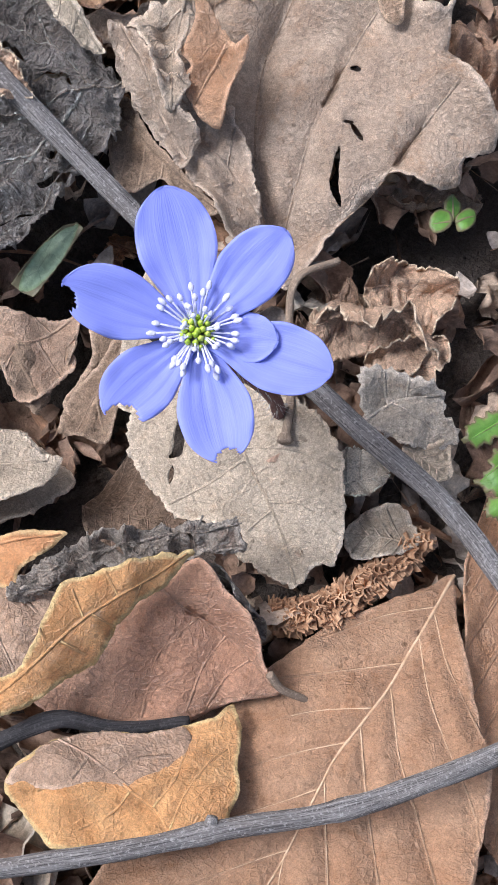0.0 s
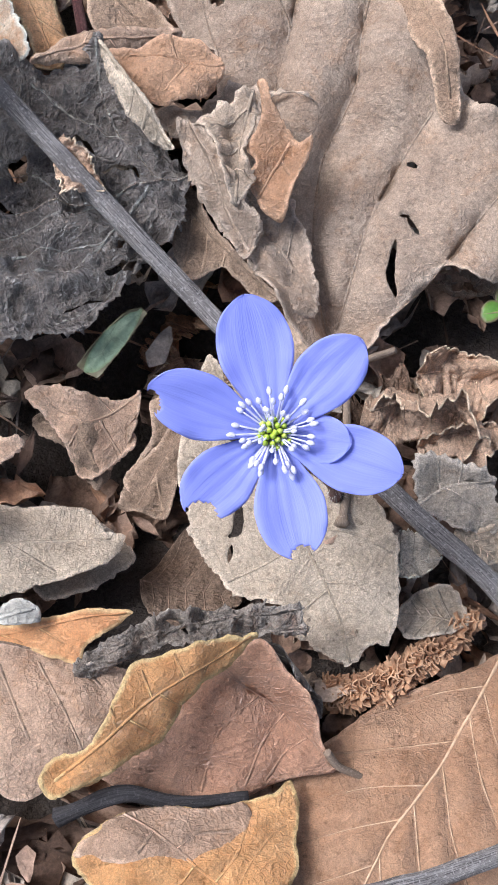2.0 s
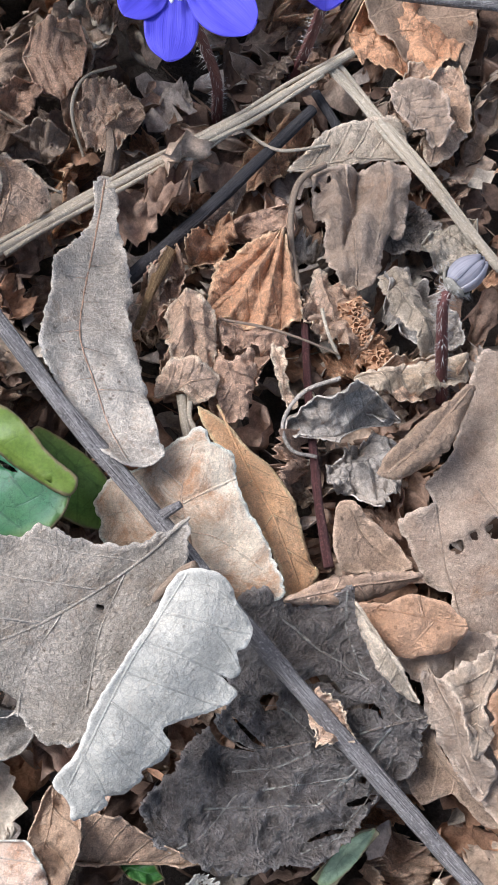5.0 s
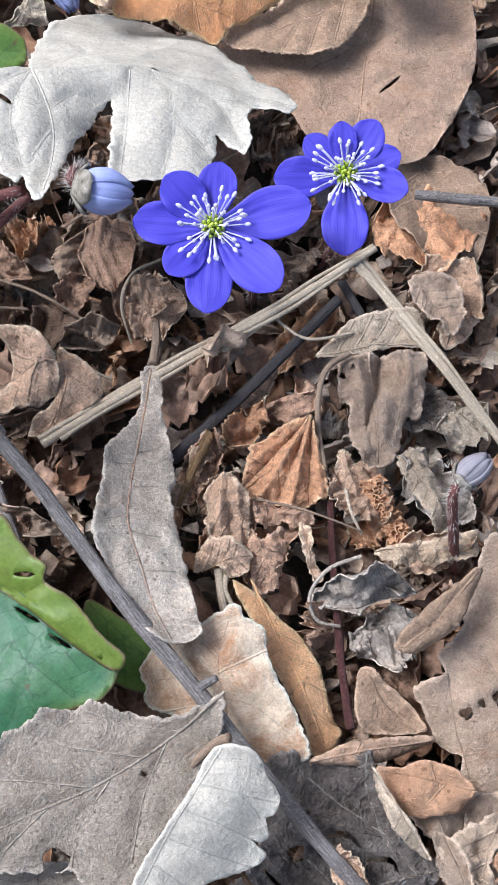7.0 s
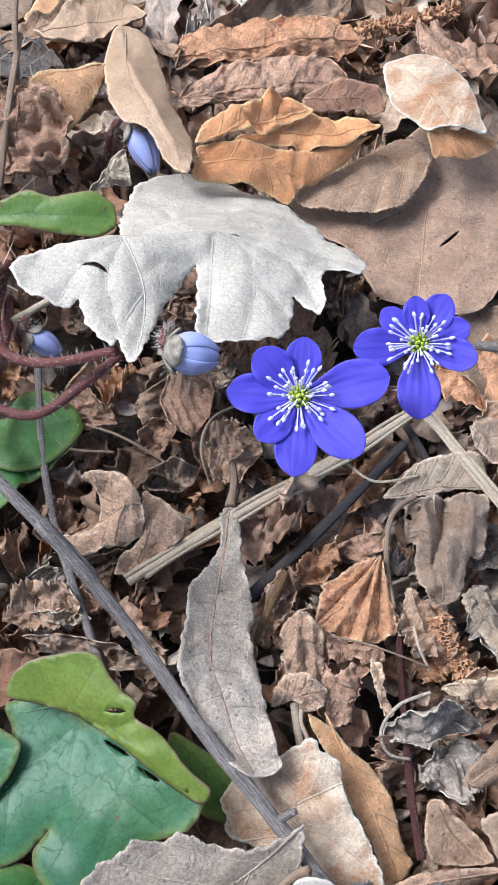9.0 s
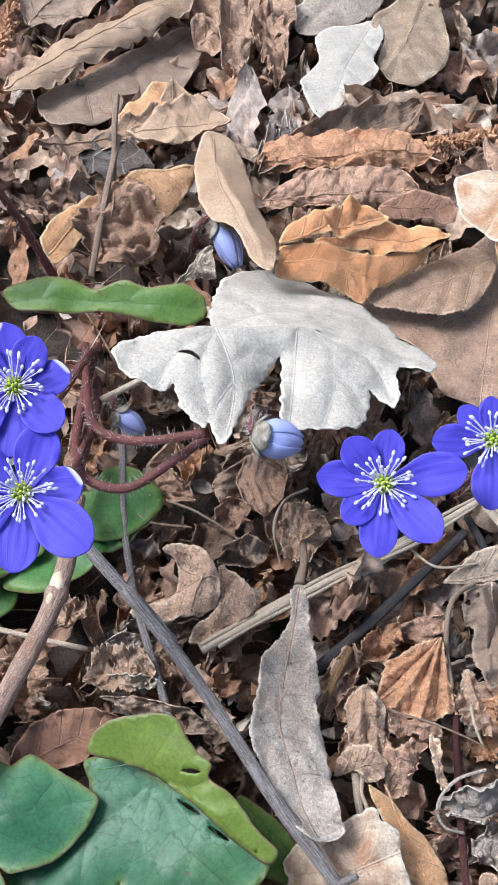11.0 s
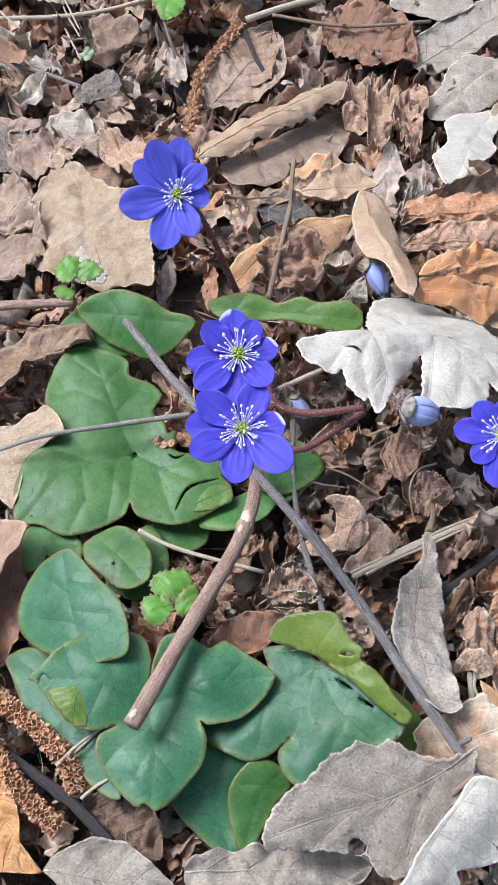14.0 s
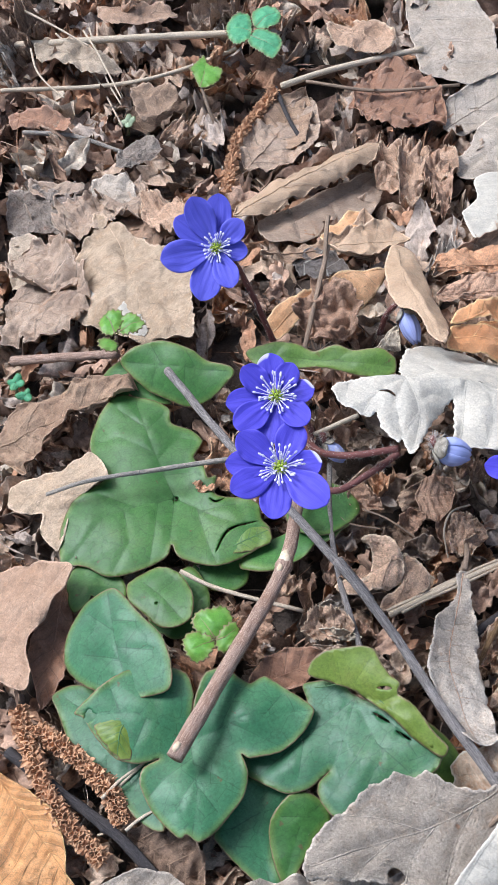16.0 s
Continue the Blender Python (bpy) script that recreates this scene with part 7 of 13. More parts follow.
stick("rootlet", [(-0.0574, 0.1787, 0.0020), (-0.0500, 0.1741, 0.0030), (-0.0408, 0.1770, 0.0020)], 0.00035, 0.00030, "straw", "thin pale rootlet beside straw", category='rootlet', sides=6)

# small leaves and seedlings between the larger ones
leaf("leaf_skeleton", "free", "off_white", (-0.0515, 0.0496, -0.0047), (-0.0460, 0.0447, -0.0072), (-0.0474, 0.0506, -0.0059), (-0.0483, 0.0446, -0.0062),
     "white lacy skeleton of a rotten leaf", ragged=0.35, veins=0, crumple=0.0004, holes=((0.3, 0.3, 0.0009), (0.6, -0.3, 0.001), (0.7, 0.4, 0.0008)), curl=(0.2, 0.2), seed=238, nu=64,
     edge_l=((0.0, 0.53), (0.342, 1.007), (0.729, 0.745), (1, 0.02)),
     edge_r=((0, 0.02), (0.277, 0.927), (0.759, 1.007), (1, 0.02)))
leaf("hepatica_leaf", "free", "green", (-0.0629, 0.0516, -0.0076), (-0.0552, 0.0499, -0.0087), (-0.0580, 0.0529, -0.0081), (-0.0574, 0.0486, -0.0084),
     "dark green leaf deep in the litter", veins=3, group='hepatica leaves', curl=(0.2, 0.2), seed=239, nu=64,
     edge_l=((0, 0.02), (0.153, 0.684), (0.574, 1.007), (1, 0.02)),
     edge_r=((0, 0.02), (0.299, 0.903), (0.76, 1.007), (1, 0.02)))
leaf("poplar_leaf", "free", "cream", (-0.0819, 0.0526, 0.0020), (-0.0743, 0.0352, 0.0019), (-0.0728, 0.0497, 0.0019), (-0.0830, 0.0448, 0.0020),
     "cream dry leaf with a rolled margin", veins=4, wave=0.0015, lip=0.003, curl=(0.2, 0.2), seed=240, nu=64,
     edge_l=((0, 0.02), (0.102, 0.846), (0.335, 1.007), (0.619, 0.919), (0.901, 0.514), (1, 0.02)),
     edge_r=((0, 0.02), (0.354, 1.007), (1, 0.02)))
leaf("beech_leaf", "free", "rust", (-0.1313, 0.1134, 0.0040), (-0.1112, 0.1274, 0.0080), (-0.1285, 0.1228, 0.0076), (-0.1163, 0.1184, 0.0048),
     "red-brown dry leaf between green leaves", veins=5, wave=0.0015, lip=0.003, curl=(0.2, 0.2), seed=241, nu=64,
     edge_l=((0, 0.02), (0.134, 0.6), (0.329, 1.007), (0.599, 0.976), (0.862, 0.589), (1, 0.02)),
     edge_r=((0, 0.02), (0.222, 0.767), (0.609, 1.007), (1, 0.02)))
leaf("dead_leaf", "free", "crisp_tan", (-0.1211, 0.1339, 0.0030), (-0.1066, 0.1402, 0.0030), (-0.1136, 0.1434, 0.0050), (-0.1156, 0.1322, 0.0017),
     "tan torn lacy leaf beside a twig", ragged=0.4, veins=4, crumple=0.0014, holes=((0.4, 0.3, 0.0009), (0.6, -0.2, 0.0008)), curl=(0.2, 0.2), seed=242, nu=64,
     edge_l=((0, 0.02), (0.299, 0.945), (0.678, 1.007), (0.943, 0.511), (1, 0.02)),
     edge_r=((0, 0.02), (0.279, 1.007), (0.759, 0.737), (1, 0.02)))
leaf("dead_leaf", "free", "crisp_brown", (-0.0977, 0.1875, 0.0020), (-0.0864, 0.1909, 0.0020), (-0.0923, 0.1949, 0.0040), (-0.0897, 0.1801, 0.0000),
     "brown dry leaf with branching pale veins", veins=5, vein_mat='crisp_tan', wave=0.0018, lip=0.002, curl=(0.2, 0.2), seed=243, nu=64,
     edge_l=((0, 0.02), (0.25, 0.867), (0.618, 1.007), (0.925, 0.612), (1, 0.02)),
     edge_r=((0, 0.02), (0.107, 0.608), (0.463, 1.007), (0.837, 0.622), (1, 0.02)))
leaf("dead_leaf", "free", "crisp_tan", (-0.0868, 0.1770, 0.0020), (-0.0737, 0.1767, 0.0020), (-0.0800, 0.1838, 0.0047), (-0.0778, 0.1717, 0.0004),
     "tan crumpled leaf below a flower", ragged=0.2, veins=5, crumple=0.0018, curl=(0.2, 0.2), seed=244, nu=64,
     edge_l=((0, 0.02), (0.122, 0.751), (0.512, 1.007), (0.861, 0.606), (1, 0.02)),
     edge_r=((0, 0.02), (0.237, 0.937), (0.695, 1.007), (1, 0.02)))
leaf("dead_leaf", "free", "crisp_brown", (-0.1066, 0.1808, 0.0010), (-0.1184, 0.1868, 0.0020), (-0.1110, 0.1781, 0.0000), (-0.1150, 0.1888, 0.0029),
     "brown crumpled leaf in a hollow", ragged=0.2, veins=4, crumple=0.0018, curl=(0.2, 0.2), seed=245, nu=64,
     edge_l=((0, 0.02), (0.198, 1.007), (0.659, 0.937), (1, 0.02)),
     edge_r=((0, 0.02), (0.281, 0.954), (0.845, 1.007), (1, 0.02)))
sprout((-0.2432, 0.2164, -0.0194), (0, -0.3, 1), 4, "moss", "tiny dark green seedling in litter", 0.0040, (-0.2448, 0.2170, -0.0280), seed=11)
sprout((-0.2372, 0.2109, -0.0178), (0, -0.3, 1), 3, "moss", "tiny dark green seedling in litter", 0.0035, (-0.2408, 0.2129, -0.0264), seed=12)

# ---- larger leaves, blade by blade ----
sheet("oak_leaf", "oak", (
    (0.0066, 0.0510, -0.0055), (0.0098, 0.0547, -0.0042), (0.0135, 0.0603, -0.0024), (0.0168, 0.0647, -0.0009), (0.0201, 0.0665, 0.0000), (0.0235, 0.0644, 0.0000), (0.0262, 0.0643, 0.0004), (0.0292, 0.0653, 0.0011), (0.0302, 0.0683, 0.0019), (0.0338, 0.0698, 0.0027), (0.0342, 0.0724, 0.0054), (0.0311, 0.0760, 0.0067), (0.0285, 0.0792, 0.0071), (0.0269, 0.0830, 0.0077), (0.0269, 0.0882, 0.0088), (0.0260, 0.0872, 0.0075), (0.0226, 0.0875, 0.0061), (0.0217, 0.0913, 0.0058), (0.0173, 0.1000, 0.0091), (0.0119, 0.1082, 0.0111), (0.0062, 0.1166, 0.0122), (0.0020, 0.1250, 0.0134), (-0.0018, 0.1317, 0.0144), (-0.0044, 0.1352, 0.0128), (-0.0078, 0.1348, 0.0122), (-0.0113, 0.1356, 0.0119), (-0.0145, 0.1344, 0.0101), (-0.0155, 0.1269, 0.0083), (-0.0168, 0.1193, 0.0064), (-0.0206, 0.1139, 0.0046), (-0.0191, 0.1109, 0.0052), (-0.0215, 0.1096, 0.0055), (-0.0243, 0.1078, 0.0037), (-0.0221, 0.1041, 0.0022), (-0.0185, 0.0985, 0.0015), (-0.0151, 0.0969, 0.0016), (-0.0140, 0.0892, 0.0000), (-0.0123, 0.0782, -0.0022), (-0.0089, 0.0694, -0.0036), (-0.0066, 0.0650, -0.0043), (-0.0020, 0.0585, -0.0051), (0.0029, 0.0545, -0.0052)),
    "large light brown oak leaf with torn lobes and small holes",
    inner=((-0.0079, 0.1110, 0.0073), (-0.0037, 0.1272, 0.0106), (0.0059, 0.0941, 0.0061), (0.0113, 0.0711, 0.0007), (0.0036, 0.0718, -0.0018), (0.0157, 0.0713, 0.0024), (0.0220, 0.0700, 0.0026), (0.0200, 0.0810, 0.0042), (0.0008, 0.0780, -0.0008)),
    veins=(((0.0063, 0.0568), (0.0045, 0.0596), (0.0018, 0.0695), (0.0021, 0.0829), (0.0060, 0.0924), (0.0065, 0.1018), (0.0082, 0.1095), (0.0087, 0.1207)), ((0.0062, 0.0584), (-0.0019, 0.0744), (-0.0056, 0.0895), (-0.0039, 0.1015), (-0.0025, 0.1136), (0.0002, 0.1215), (0.0024, 0.1259)), ((0.0065, 0.0607), (0.0084, 0.0700), (0.0104, 0.0762), (0.0139, 0.0832), (0.0172, 0.0886)), ((0.0042, 0.0603), (0.0019, 0.0677), (-0.0007, 0.0724)), ((0.0074, 0.0584), (0.0135, 0.0603), (0.0201, 0.0669), (0.0244, 0.0730), (0.0281, 0.0773)), ((-0.0024, 0.0661), (0.0009, 0.0630), (0.0050, 0.0599)), ((-0.0131, 0.0935), (-0.0161, 0.1012), (-0.0188, 0.1107)), ((-0.0039, 0.1015), (-0.0083, 0.1083), (-0.0121, 0.1143)), ((-0.0025, 0.1136), (-0.0067, 0.1222), (-0.0099, 0.1301))),
    creases=((((0.0065, 0.0607), (0.0084, 0.0700), (0.0104, 0.0762), (0.0139, 0.0832)), -0.0026, 0.0022), (((0.0063, 0.0568), (0.0045, 0.0596), (0.0018, 0.0695), (0.0021, 0.0829), (0.0060, 0.0924), (0.0065, 0.1018)), -0.0024, 0.0024), (((0.0062, 0.0584), (-0.0019, 0.0744), (-0.0056, 0.0895), (-0.0039, 0.1015), (-0.0025, 0.1136)), -0.0022, 0.0022), (((0.0074, 0.0584), (0.0135, 0.0603), (0.0201, 0.0669), (0.0244, 0.0730)), -0.002, 0.002), (((-0.0023, 0.0653), (0.0019, 0.0677), (-0.0007, 0.0724)), 0.0008, 0.001)),
    tears=((((0.0129, 0.0704), (0.0125, 0.0653), (0.0136, 0.0623)), 0.0011), (((0.0140, 0.0818), (0.0153, 0.0802)), 0.0008), (((0.0142, 0.0737), (0.0161, 0.0707)), 0.0007), (((0.0132, 0.0737), (0.0148, 0.0735)), 0.0005)),
    holes=((-0.0090, 0.1074, 0.0016), (-0.0148, 0.1042, 0.0011), (-0.0124, 0.1060, 0.0007)), wave=0.0019, freq=70, lip=0.0026, ragged=0.0005, quilt=0.0007, seed=1, vein_mat='brown', cell=0.0009)
sheet("oak_leaf", "oak", (
    (-0.0196, 0.0837, 0.0053), (-0.0160, 0.0826, 0.0062), (-0.0134, 0.0783, 0.0061), (-0.0104, 0.0743, 0.0042), (-0.0082, 0.0716, 0.0025), (-0.0065, 0.0703, 0.0012), (-0.0067, 0.0684, -0.0003), (-0.0086, 0.0658, -0.0011), (-0.0110, 0.0685, -0.0005), (-0.0131, 0.0718, 0.0003), (-0.0156, 0.0741, 0.0008), (-0.0178, 0.0780, 0.0028), (-0.0190, 0.0813, 0.0037)),
    "light brown ridge of a torn oak leaf lobe",
    inner=((-0.0152, 0.0780, 0.0059), (-0.0114, 0.0721, 0.0035)),
    veins=(((-0.0080, 0.0670), (-0.0114, 0.0717), (-0.0153, 0.0794), (-0.0179, 0.0837)),), wave=0.0012, freq=150, lip=0.0015, seed=2, ragged=0.0005)
sheet("oak_leaf", "oak_pale", (
    (-0.0162, 0.0835, 0.0069), (-0.0115, 0.0866, 0.0076), (-0.0091, 0.0878, 0.0079), (-0.0082, 0.0841, 0.0081), (-0.0089, 0.0822, 0.0067), (-0.0097, 0.0789, 0.0070), (-0.0082, 0.0763, 0.0055), (-0.0086, 0.0738, 0.0039), (-0.0105, 0.0715, 0.0054), (-0.0127, 0.0750, 0.0071), (-0.0143, 0.0798, 0.0071), (-0.0167, 0.0821, 0.0066)),
    "pale torn lobe of a dead oak leaf",
    inner=((-0.0111, 0.0805, 0.0053),), wave=0.0015, freq=180, crumple=0.0006, lip=0.0012, ragged=0.0006, seed=3)
sheet("oak_leaf", "beech", (
    (-0.0068, 0.0843, 0.0125), (-0.0051, 0.0826, 0.0098), (-0.0027, 0.0802, 0.0079), (-0.0006, 0.0795, 0.0108), (-0.0012, 0.0769, 0.0083), (-0.0028, 0.0741, 0.0057), (-0.0037, 0.0705, 0.0028), (-0.0068, 0.0723, 0.0028), (-0.0092, 0.0760, 0.0044), (-0.0081, 0.0776, 0.0059), (-0.0094, 0.0798, 0.0063), (-0.0078, 0.0834, 0.0089), (-0.0087, 0.0874, 0.0108), (-0.0077, 0.0871, 0.0128)),
    "small golden-brown folded leaf on an oak leaf",
    inner=((-0.0049, 0.0776, 0.0052),),
    veins=(((-0.0035, 0.0802), (-0.0056, 0.0769), (-0.0073, 0.0736)), ((-0.0046, 0.0789), (-0.0032, 0.0763))),
    creases=((((-0.0005, 0.0811), (-0.0015, 0.0782), (-0.0035, 0.0715)), 0.0014, 0.0007), (((-0.0068, 0.0860), (-0.0049, 0.0834), (-0.0026, 0.0808)), 0.0014, 0.0007)), wave=0.0007, lip=0.0004, seed=4)
sheet("oak_leaf", "oak", (
    (-0.0235, 0.0867, 0.0009), (-0.0186, 0.0872, 0.0023), (-0.0154, 0.0888, 0.0029), (-0.0106, 0.0914, 0.0039), (-0.0046, 0.0907, 0.0040), (0.0019, 0.0883, 0.0026), (-0.0070, 0.0900, 0.0027), (-0.0063, 0.0775, -0.0008), (-0.0016, 0.0746, -0.0013), (0.0028, 0.0615, -0.0048), (0.0005, 0.0594, -0.0054), (-0.0029, 0.0616, -0.0040), (-0.0081, 0.0670, -0.0023), (-0.0123, 0.0701, -0.0011), (-0.0150, 0.0746, 0.0000), (-0.0175, 0.0792, 0.0011), (-0.0192, 0.0837, 0.0023), (-0.0137, 0.0731, 0.0007), (-0.0161, 0.0775, 0.0012), (-0.0189, 0.0821, 0.0009)),
    "light brown torn lobe of an oak leaf",
    inner=((-0.0084, 0.0730, -0.0026), (-0.0093, 0.0825, 0.0000), (-0.0132, 0.0848, -0.0001)),
    veins=(((0.0028, 0.0615), (-0.0024, 0.0675), (-0.0084, 0.0727), (-0.0137, 0.0796), (-0.0052, 0.0745), (-0.0129, 0.0829)), ((-0.0024, 0.0675), (-0.0015, 0.0730)), ((-0.0084, 0.0727), (-0.0116, 0.0718)), ((-0.0128, 0.0788), (-0.0088, 0.0798)), ((-0.0071, 0.0768), (-0.0025, 0.0814)), ((-0.0100, 0.0799), (-0.0141, 0.0787))),
    creases=((((-0.0185, 0.0856), (-0.0144, 0.0772), (-0.0099, 0.0703), (-0.0030, 0.0644)), 0.0014, 0.001), (((-0.0133, 0.0870), (-0.0093, 0.0816), (-0.0052, 0.0745)), -0.0012, 0.001)), wave=0.0012, freq=120, crumple=0.0004, lip=0.0014, ragged=0.0006, seed=118)
sheet("oak_leaf", "brown", (
    (-0.0196, 0.0781, -0.0061), (-0.0165, 0.0781, -0.0048), (-0.0137, 0.0735, -0.0044), (-0.0098, 0.0691, -0.0049), (-0.0055, 0.0655, -0.0061), (-0.0028, 0.0627, -0.0074), (-0.0061, 0.0630, -0.0076), (-0.0113, 0.0669, -0.0074), (-0.0161, 0.0650, -0.0080), (-0.0188, 0.0689, -0.0076)),
    "shaded brown leaf under an oak leaf",
    inner=((-0.0148, 0.0706, -0.0060),), wave=0.0009, freq=130, seed=119)
sheet("oak_leaf", "beech", (
    (-0.0302, 0.0929, 0.0066), (-0.0268, 0.0932, 0.0069), (-0.0223, 0.0949, 0.0087), (-0.0172, 0.0940, 0.0088), (-0.0133, 0.0909, 0.0082), (-0.0145, 0.0885, 0.0064), (-0.0167, 0.0867, 0.0058), (-0.0195, 0.0861, 0.0054), (-0.0236, 0.0856, 0.0050), (-0.0277, 0.0889, 0.0057)),
    "orange-brown torn leaf under an oak leaf",
    inner=((-0.0212, 0.0902, 0.0085),),
    veins=(((-0.0135, 0.0910), (-0.0202, 0.0916), (-0.0268, 0.0926)), ((-0.0185, 0.0913), (-0.0213, 0.0875)), ((-0.0202, 0.0916), (-0.0213, 0.0947))), wave=0.0012, freq=130, crumple=0.0003, seed=5)
sheet("oak_leaf", "pale_tan", (
    (-0.0312, 0.0927, 0.0099), (-0.0301, 0.0913, 0.0105), (-0.0284, 0.0878, 0.0097), (-0.0246, 0.0851, 0.0090), (-0.0221, 0.0822, 0.0083), (-0.0196, 0.0789, 0.0054), (-0.0231, 0.0807, 0.0050), (-0.0267, 0.0835, 0.0057), (-0.0291, 0.0876, 0.0067), (-0.0304, 0.0903, 0.0073)),
    "narrow pale rolled-up leaf margin", wave=0.0004, lip=0.0012, seed=6)
sheet("beech_leaf", "beech", (
    (0.0318, 0.0135, -0.0115), (0.0314, 0.0061, -0.0096), (0.0327, -0.0007, -0.0075), (0.0335, -0.0072, -0.0056), (0.0344, -0.0111, -0.0044), (0.0338, -0.0163, -0.0030), (0.0323, -0.0216, -0.0018), (0.0311, -0.0262, -0.0007), (0.0276, -0.0343, 0.0010), (0.0182, -0.0407, 0.0013), (0.0053, -0.0430, 0.0000), (-0.0080, -0.0390, -0.0031), (-0.0160, -0.0320, -0.0062), (-0.0131, -0.0248, -0.0077), (-0.0058, -0.0164, -0.0089), (0.0010, -0.0062, -0.0107), (0.0061, -0.0008, -0.0114), (0.0106, 0.0028, -0.0118), (0.0153, 0.0064, -0.0121), (0.0197, 0.0081, -0.0119), (0.0239, 0.0100, -0.0117), (0.0282, 0.0116, -0.0115)),
    "copper-brown dry beech leaf with straight side veins",
    inner=((0.0183, -0.0078, -0.0062), (0.0269, -0.0082, -0.0053), (0.0127, -0.0014, -0.0093), (0.0110, -0.0224, -0.0033), (0.0220, -0.0220, -0.0022), (0.0048, -0.0160, -0.0070)),
    veins=(((0.0318, 0.0135), (0.0263, 0.0044), (0.0223, -0.0022), (0.0185, -0.0070), (0.0148, -0.0118), (0.0125, -0.0161), (0.0085, -0.0239), (0.0057, -0.0285), (0.0019, -0.0367)), ((0.0286, 0.0080), (0.0298, 0.0007), (0.0336, -0.0083)), ((0.0264, 0.0046), (0.0274, -0.0046), (0.0315, -0.0164), (0.0323, -0.0213)), ((0.0223, -0.0022), (0.0228, -0.0105), (0.0251, -0.0186), (0.0270, -0.0270)), ((0.0181, -0.0078), (0.0189, -0.0182), (0.0205, -0.0310)), ((0.0135, -0.0146), (0.0137, -0.0250), (0.0141, -0.0337)), ((0.0086, -0.0236), (0.0078, -0.0278), (0.0080, -0.0364)), ((0.0291, 0.0088), (0.0219, 0.0073), (0.0136, 0.0040)), ((0.0241, 0.0009), (0.0158, -0.0005), (0.0069, -0.0018)), ((0.0200, -0.0052), (0.0117, -0.0060), (0.0026, -0.0087)), ((0.0167, -0.0096), (0.0098, -0.0113), (0.0013, -0.0142)), ((0.0130, -0.0154), (0.0063, -0.0180), (-0.0035, -0.0211)), ((0.0090, -0.0229), (0.0036, -0.0248), (-0.0052, -0.0284))), wave=0.0009, freq=60, quilt=0.0013, lip=0.001, vein_w=0.00028, vein_mat='vein_tan', seed=7, cell=0.0009, ragged=0.0002)
sheet("beech_leaf", "rust", (
    (-0.0025, 0.0113, 0.0000), (0.0003, 0.0078, -0.0001), (0.0029, 0.0056, -0.0008), (0.0045, 0.0027, -0.0022), (0.0054, -0.0007, -0.0043), (0.0074, -0.0031, -0.0065), (0.0073, -0.0041, -0.0078), (0.0030, -0.0049, -0.0080), (-0.0005, -0.0060, -0.0093), (-0.0041, -0.0079, -0.0098), (-0.0084, -0.0085, -0.0100), (-0.0149, -0.0088, -0.0090), (-0.0215, -0.0074, -0.0084), (-0.0237, -0.0059, -0.0080), (-0.0203, -0.0033, -0.0072), (-0.0142, 0.0039, -0.0051), (-0.0073, 0.0100, -0.0023), (-0.0042, 0.0120, -0.0008)),
    "reddish-brown glossy beech leaf with a curled margin",
    inner=((-0.0063, 0.0059, -0.0036), (-0.0011, 0.0040, -0.0048), (0.0026, 0.0007, -0.0053), (-0.0102, -0.0025, -0.0071), (-0.0015, -0.0021, -0.0076), (0.0005, 0.0053, -0.0024)),
    veins=(((0.0066, -0.0029), (0.0035, 0.0005), (-0.0008, 0.0040), (-0.0056, 0.0064), (-0.0079, 0.0080)), ((0.0004, 0.0032), (-0.0023, -0.0008), (-0.0042, -0.0065)), ((-0.0034, 0.0051), (-0.0082, 0.0003), (-0.0099, -0.0074)), ((0.0035, 0.0001), (0.0007, -0.0021), (-0.0013, -0.0053))),
    creases=((((0.0066, -0.0025), (0.0034, 0.0009), (-0.0008, 0.0040), (-0.0056, 0.0064)), -0.0012, 0.0012),), wave=0.0014, freq=95, lip=0.0008, seed=8, ragged=0.00015)
sheet("beech_leaf", "ochre", (
    (-0.0044, 0.0119, 0.0056), (-0.0059, 0.0105, 0.0035), (-0.0079, 0.0079, 0.0022), (-0.0111, 0.0055, 0.0020), (-0.0133, 0.0028, 0.0017), (-0.0156, -0.0015, 0.0010), (-0.0190, -0.0036, 0.0009), (-0.0229, -0.0068, 0.0007), (-0.0261, -0.0082, 0.0007), (-0.0287, -0.0096, 0.0006), (-0.0307, -0.0074, 0.0022), (-0.0289, -0.0044, 0.0027), (-0.0252, -0.0033, 0.0036), (-0.0230, 0.0000, 0.0050), (-0.0214, 0.0040, 0.0056), (-0.0200, 0.0074, 0.0062), (-0.0168, 0.0084, 0.0061), (-0.0115, 0.0105, 0.0060), (-0.0075, 0.0115, 0.0058)),
    "golden ochre beech leaf folded over into a narrow strip",
    inner=((-0.0172, 0.0038, 0.0062), (-0.0215, -0.0025, 0.0044), (-0.0120, 0.0075, 0.0060)),
    veins=(((-0.0287, -0.0073), (-0.0230, -0.0024), (-0.0173, 0.0032), (-0.0107, 0.0079), (-0.0054, 0.0117)), ((-0.0230, -0.0024), (-0.0215, -0.0004), (-0.0223, 0.0016)), ((-0.0198, 0.0004), (-0.0170, -0.0008)), ((-0.0173, 0.0032), (-0.0188, 0.0064)), ((-0.0166, 0.0039), (-0.0138, 0.0027)), ((-0.0134, 0.0061), (-0.0149, 0.0087)), ((-0.0107, 0.0079), (-0.0113, 0.0062))), wave=0.0008, freq=110, lip=0.0008, seed=9, quilt=0.0006, ragged=0.0003)
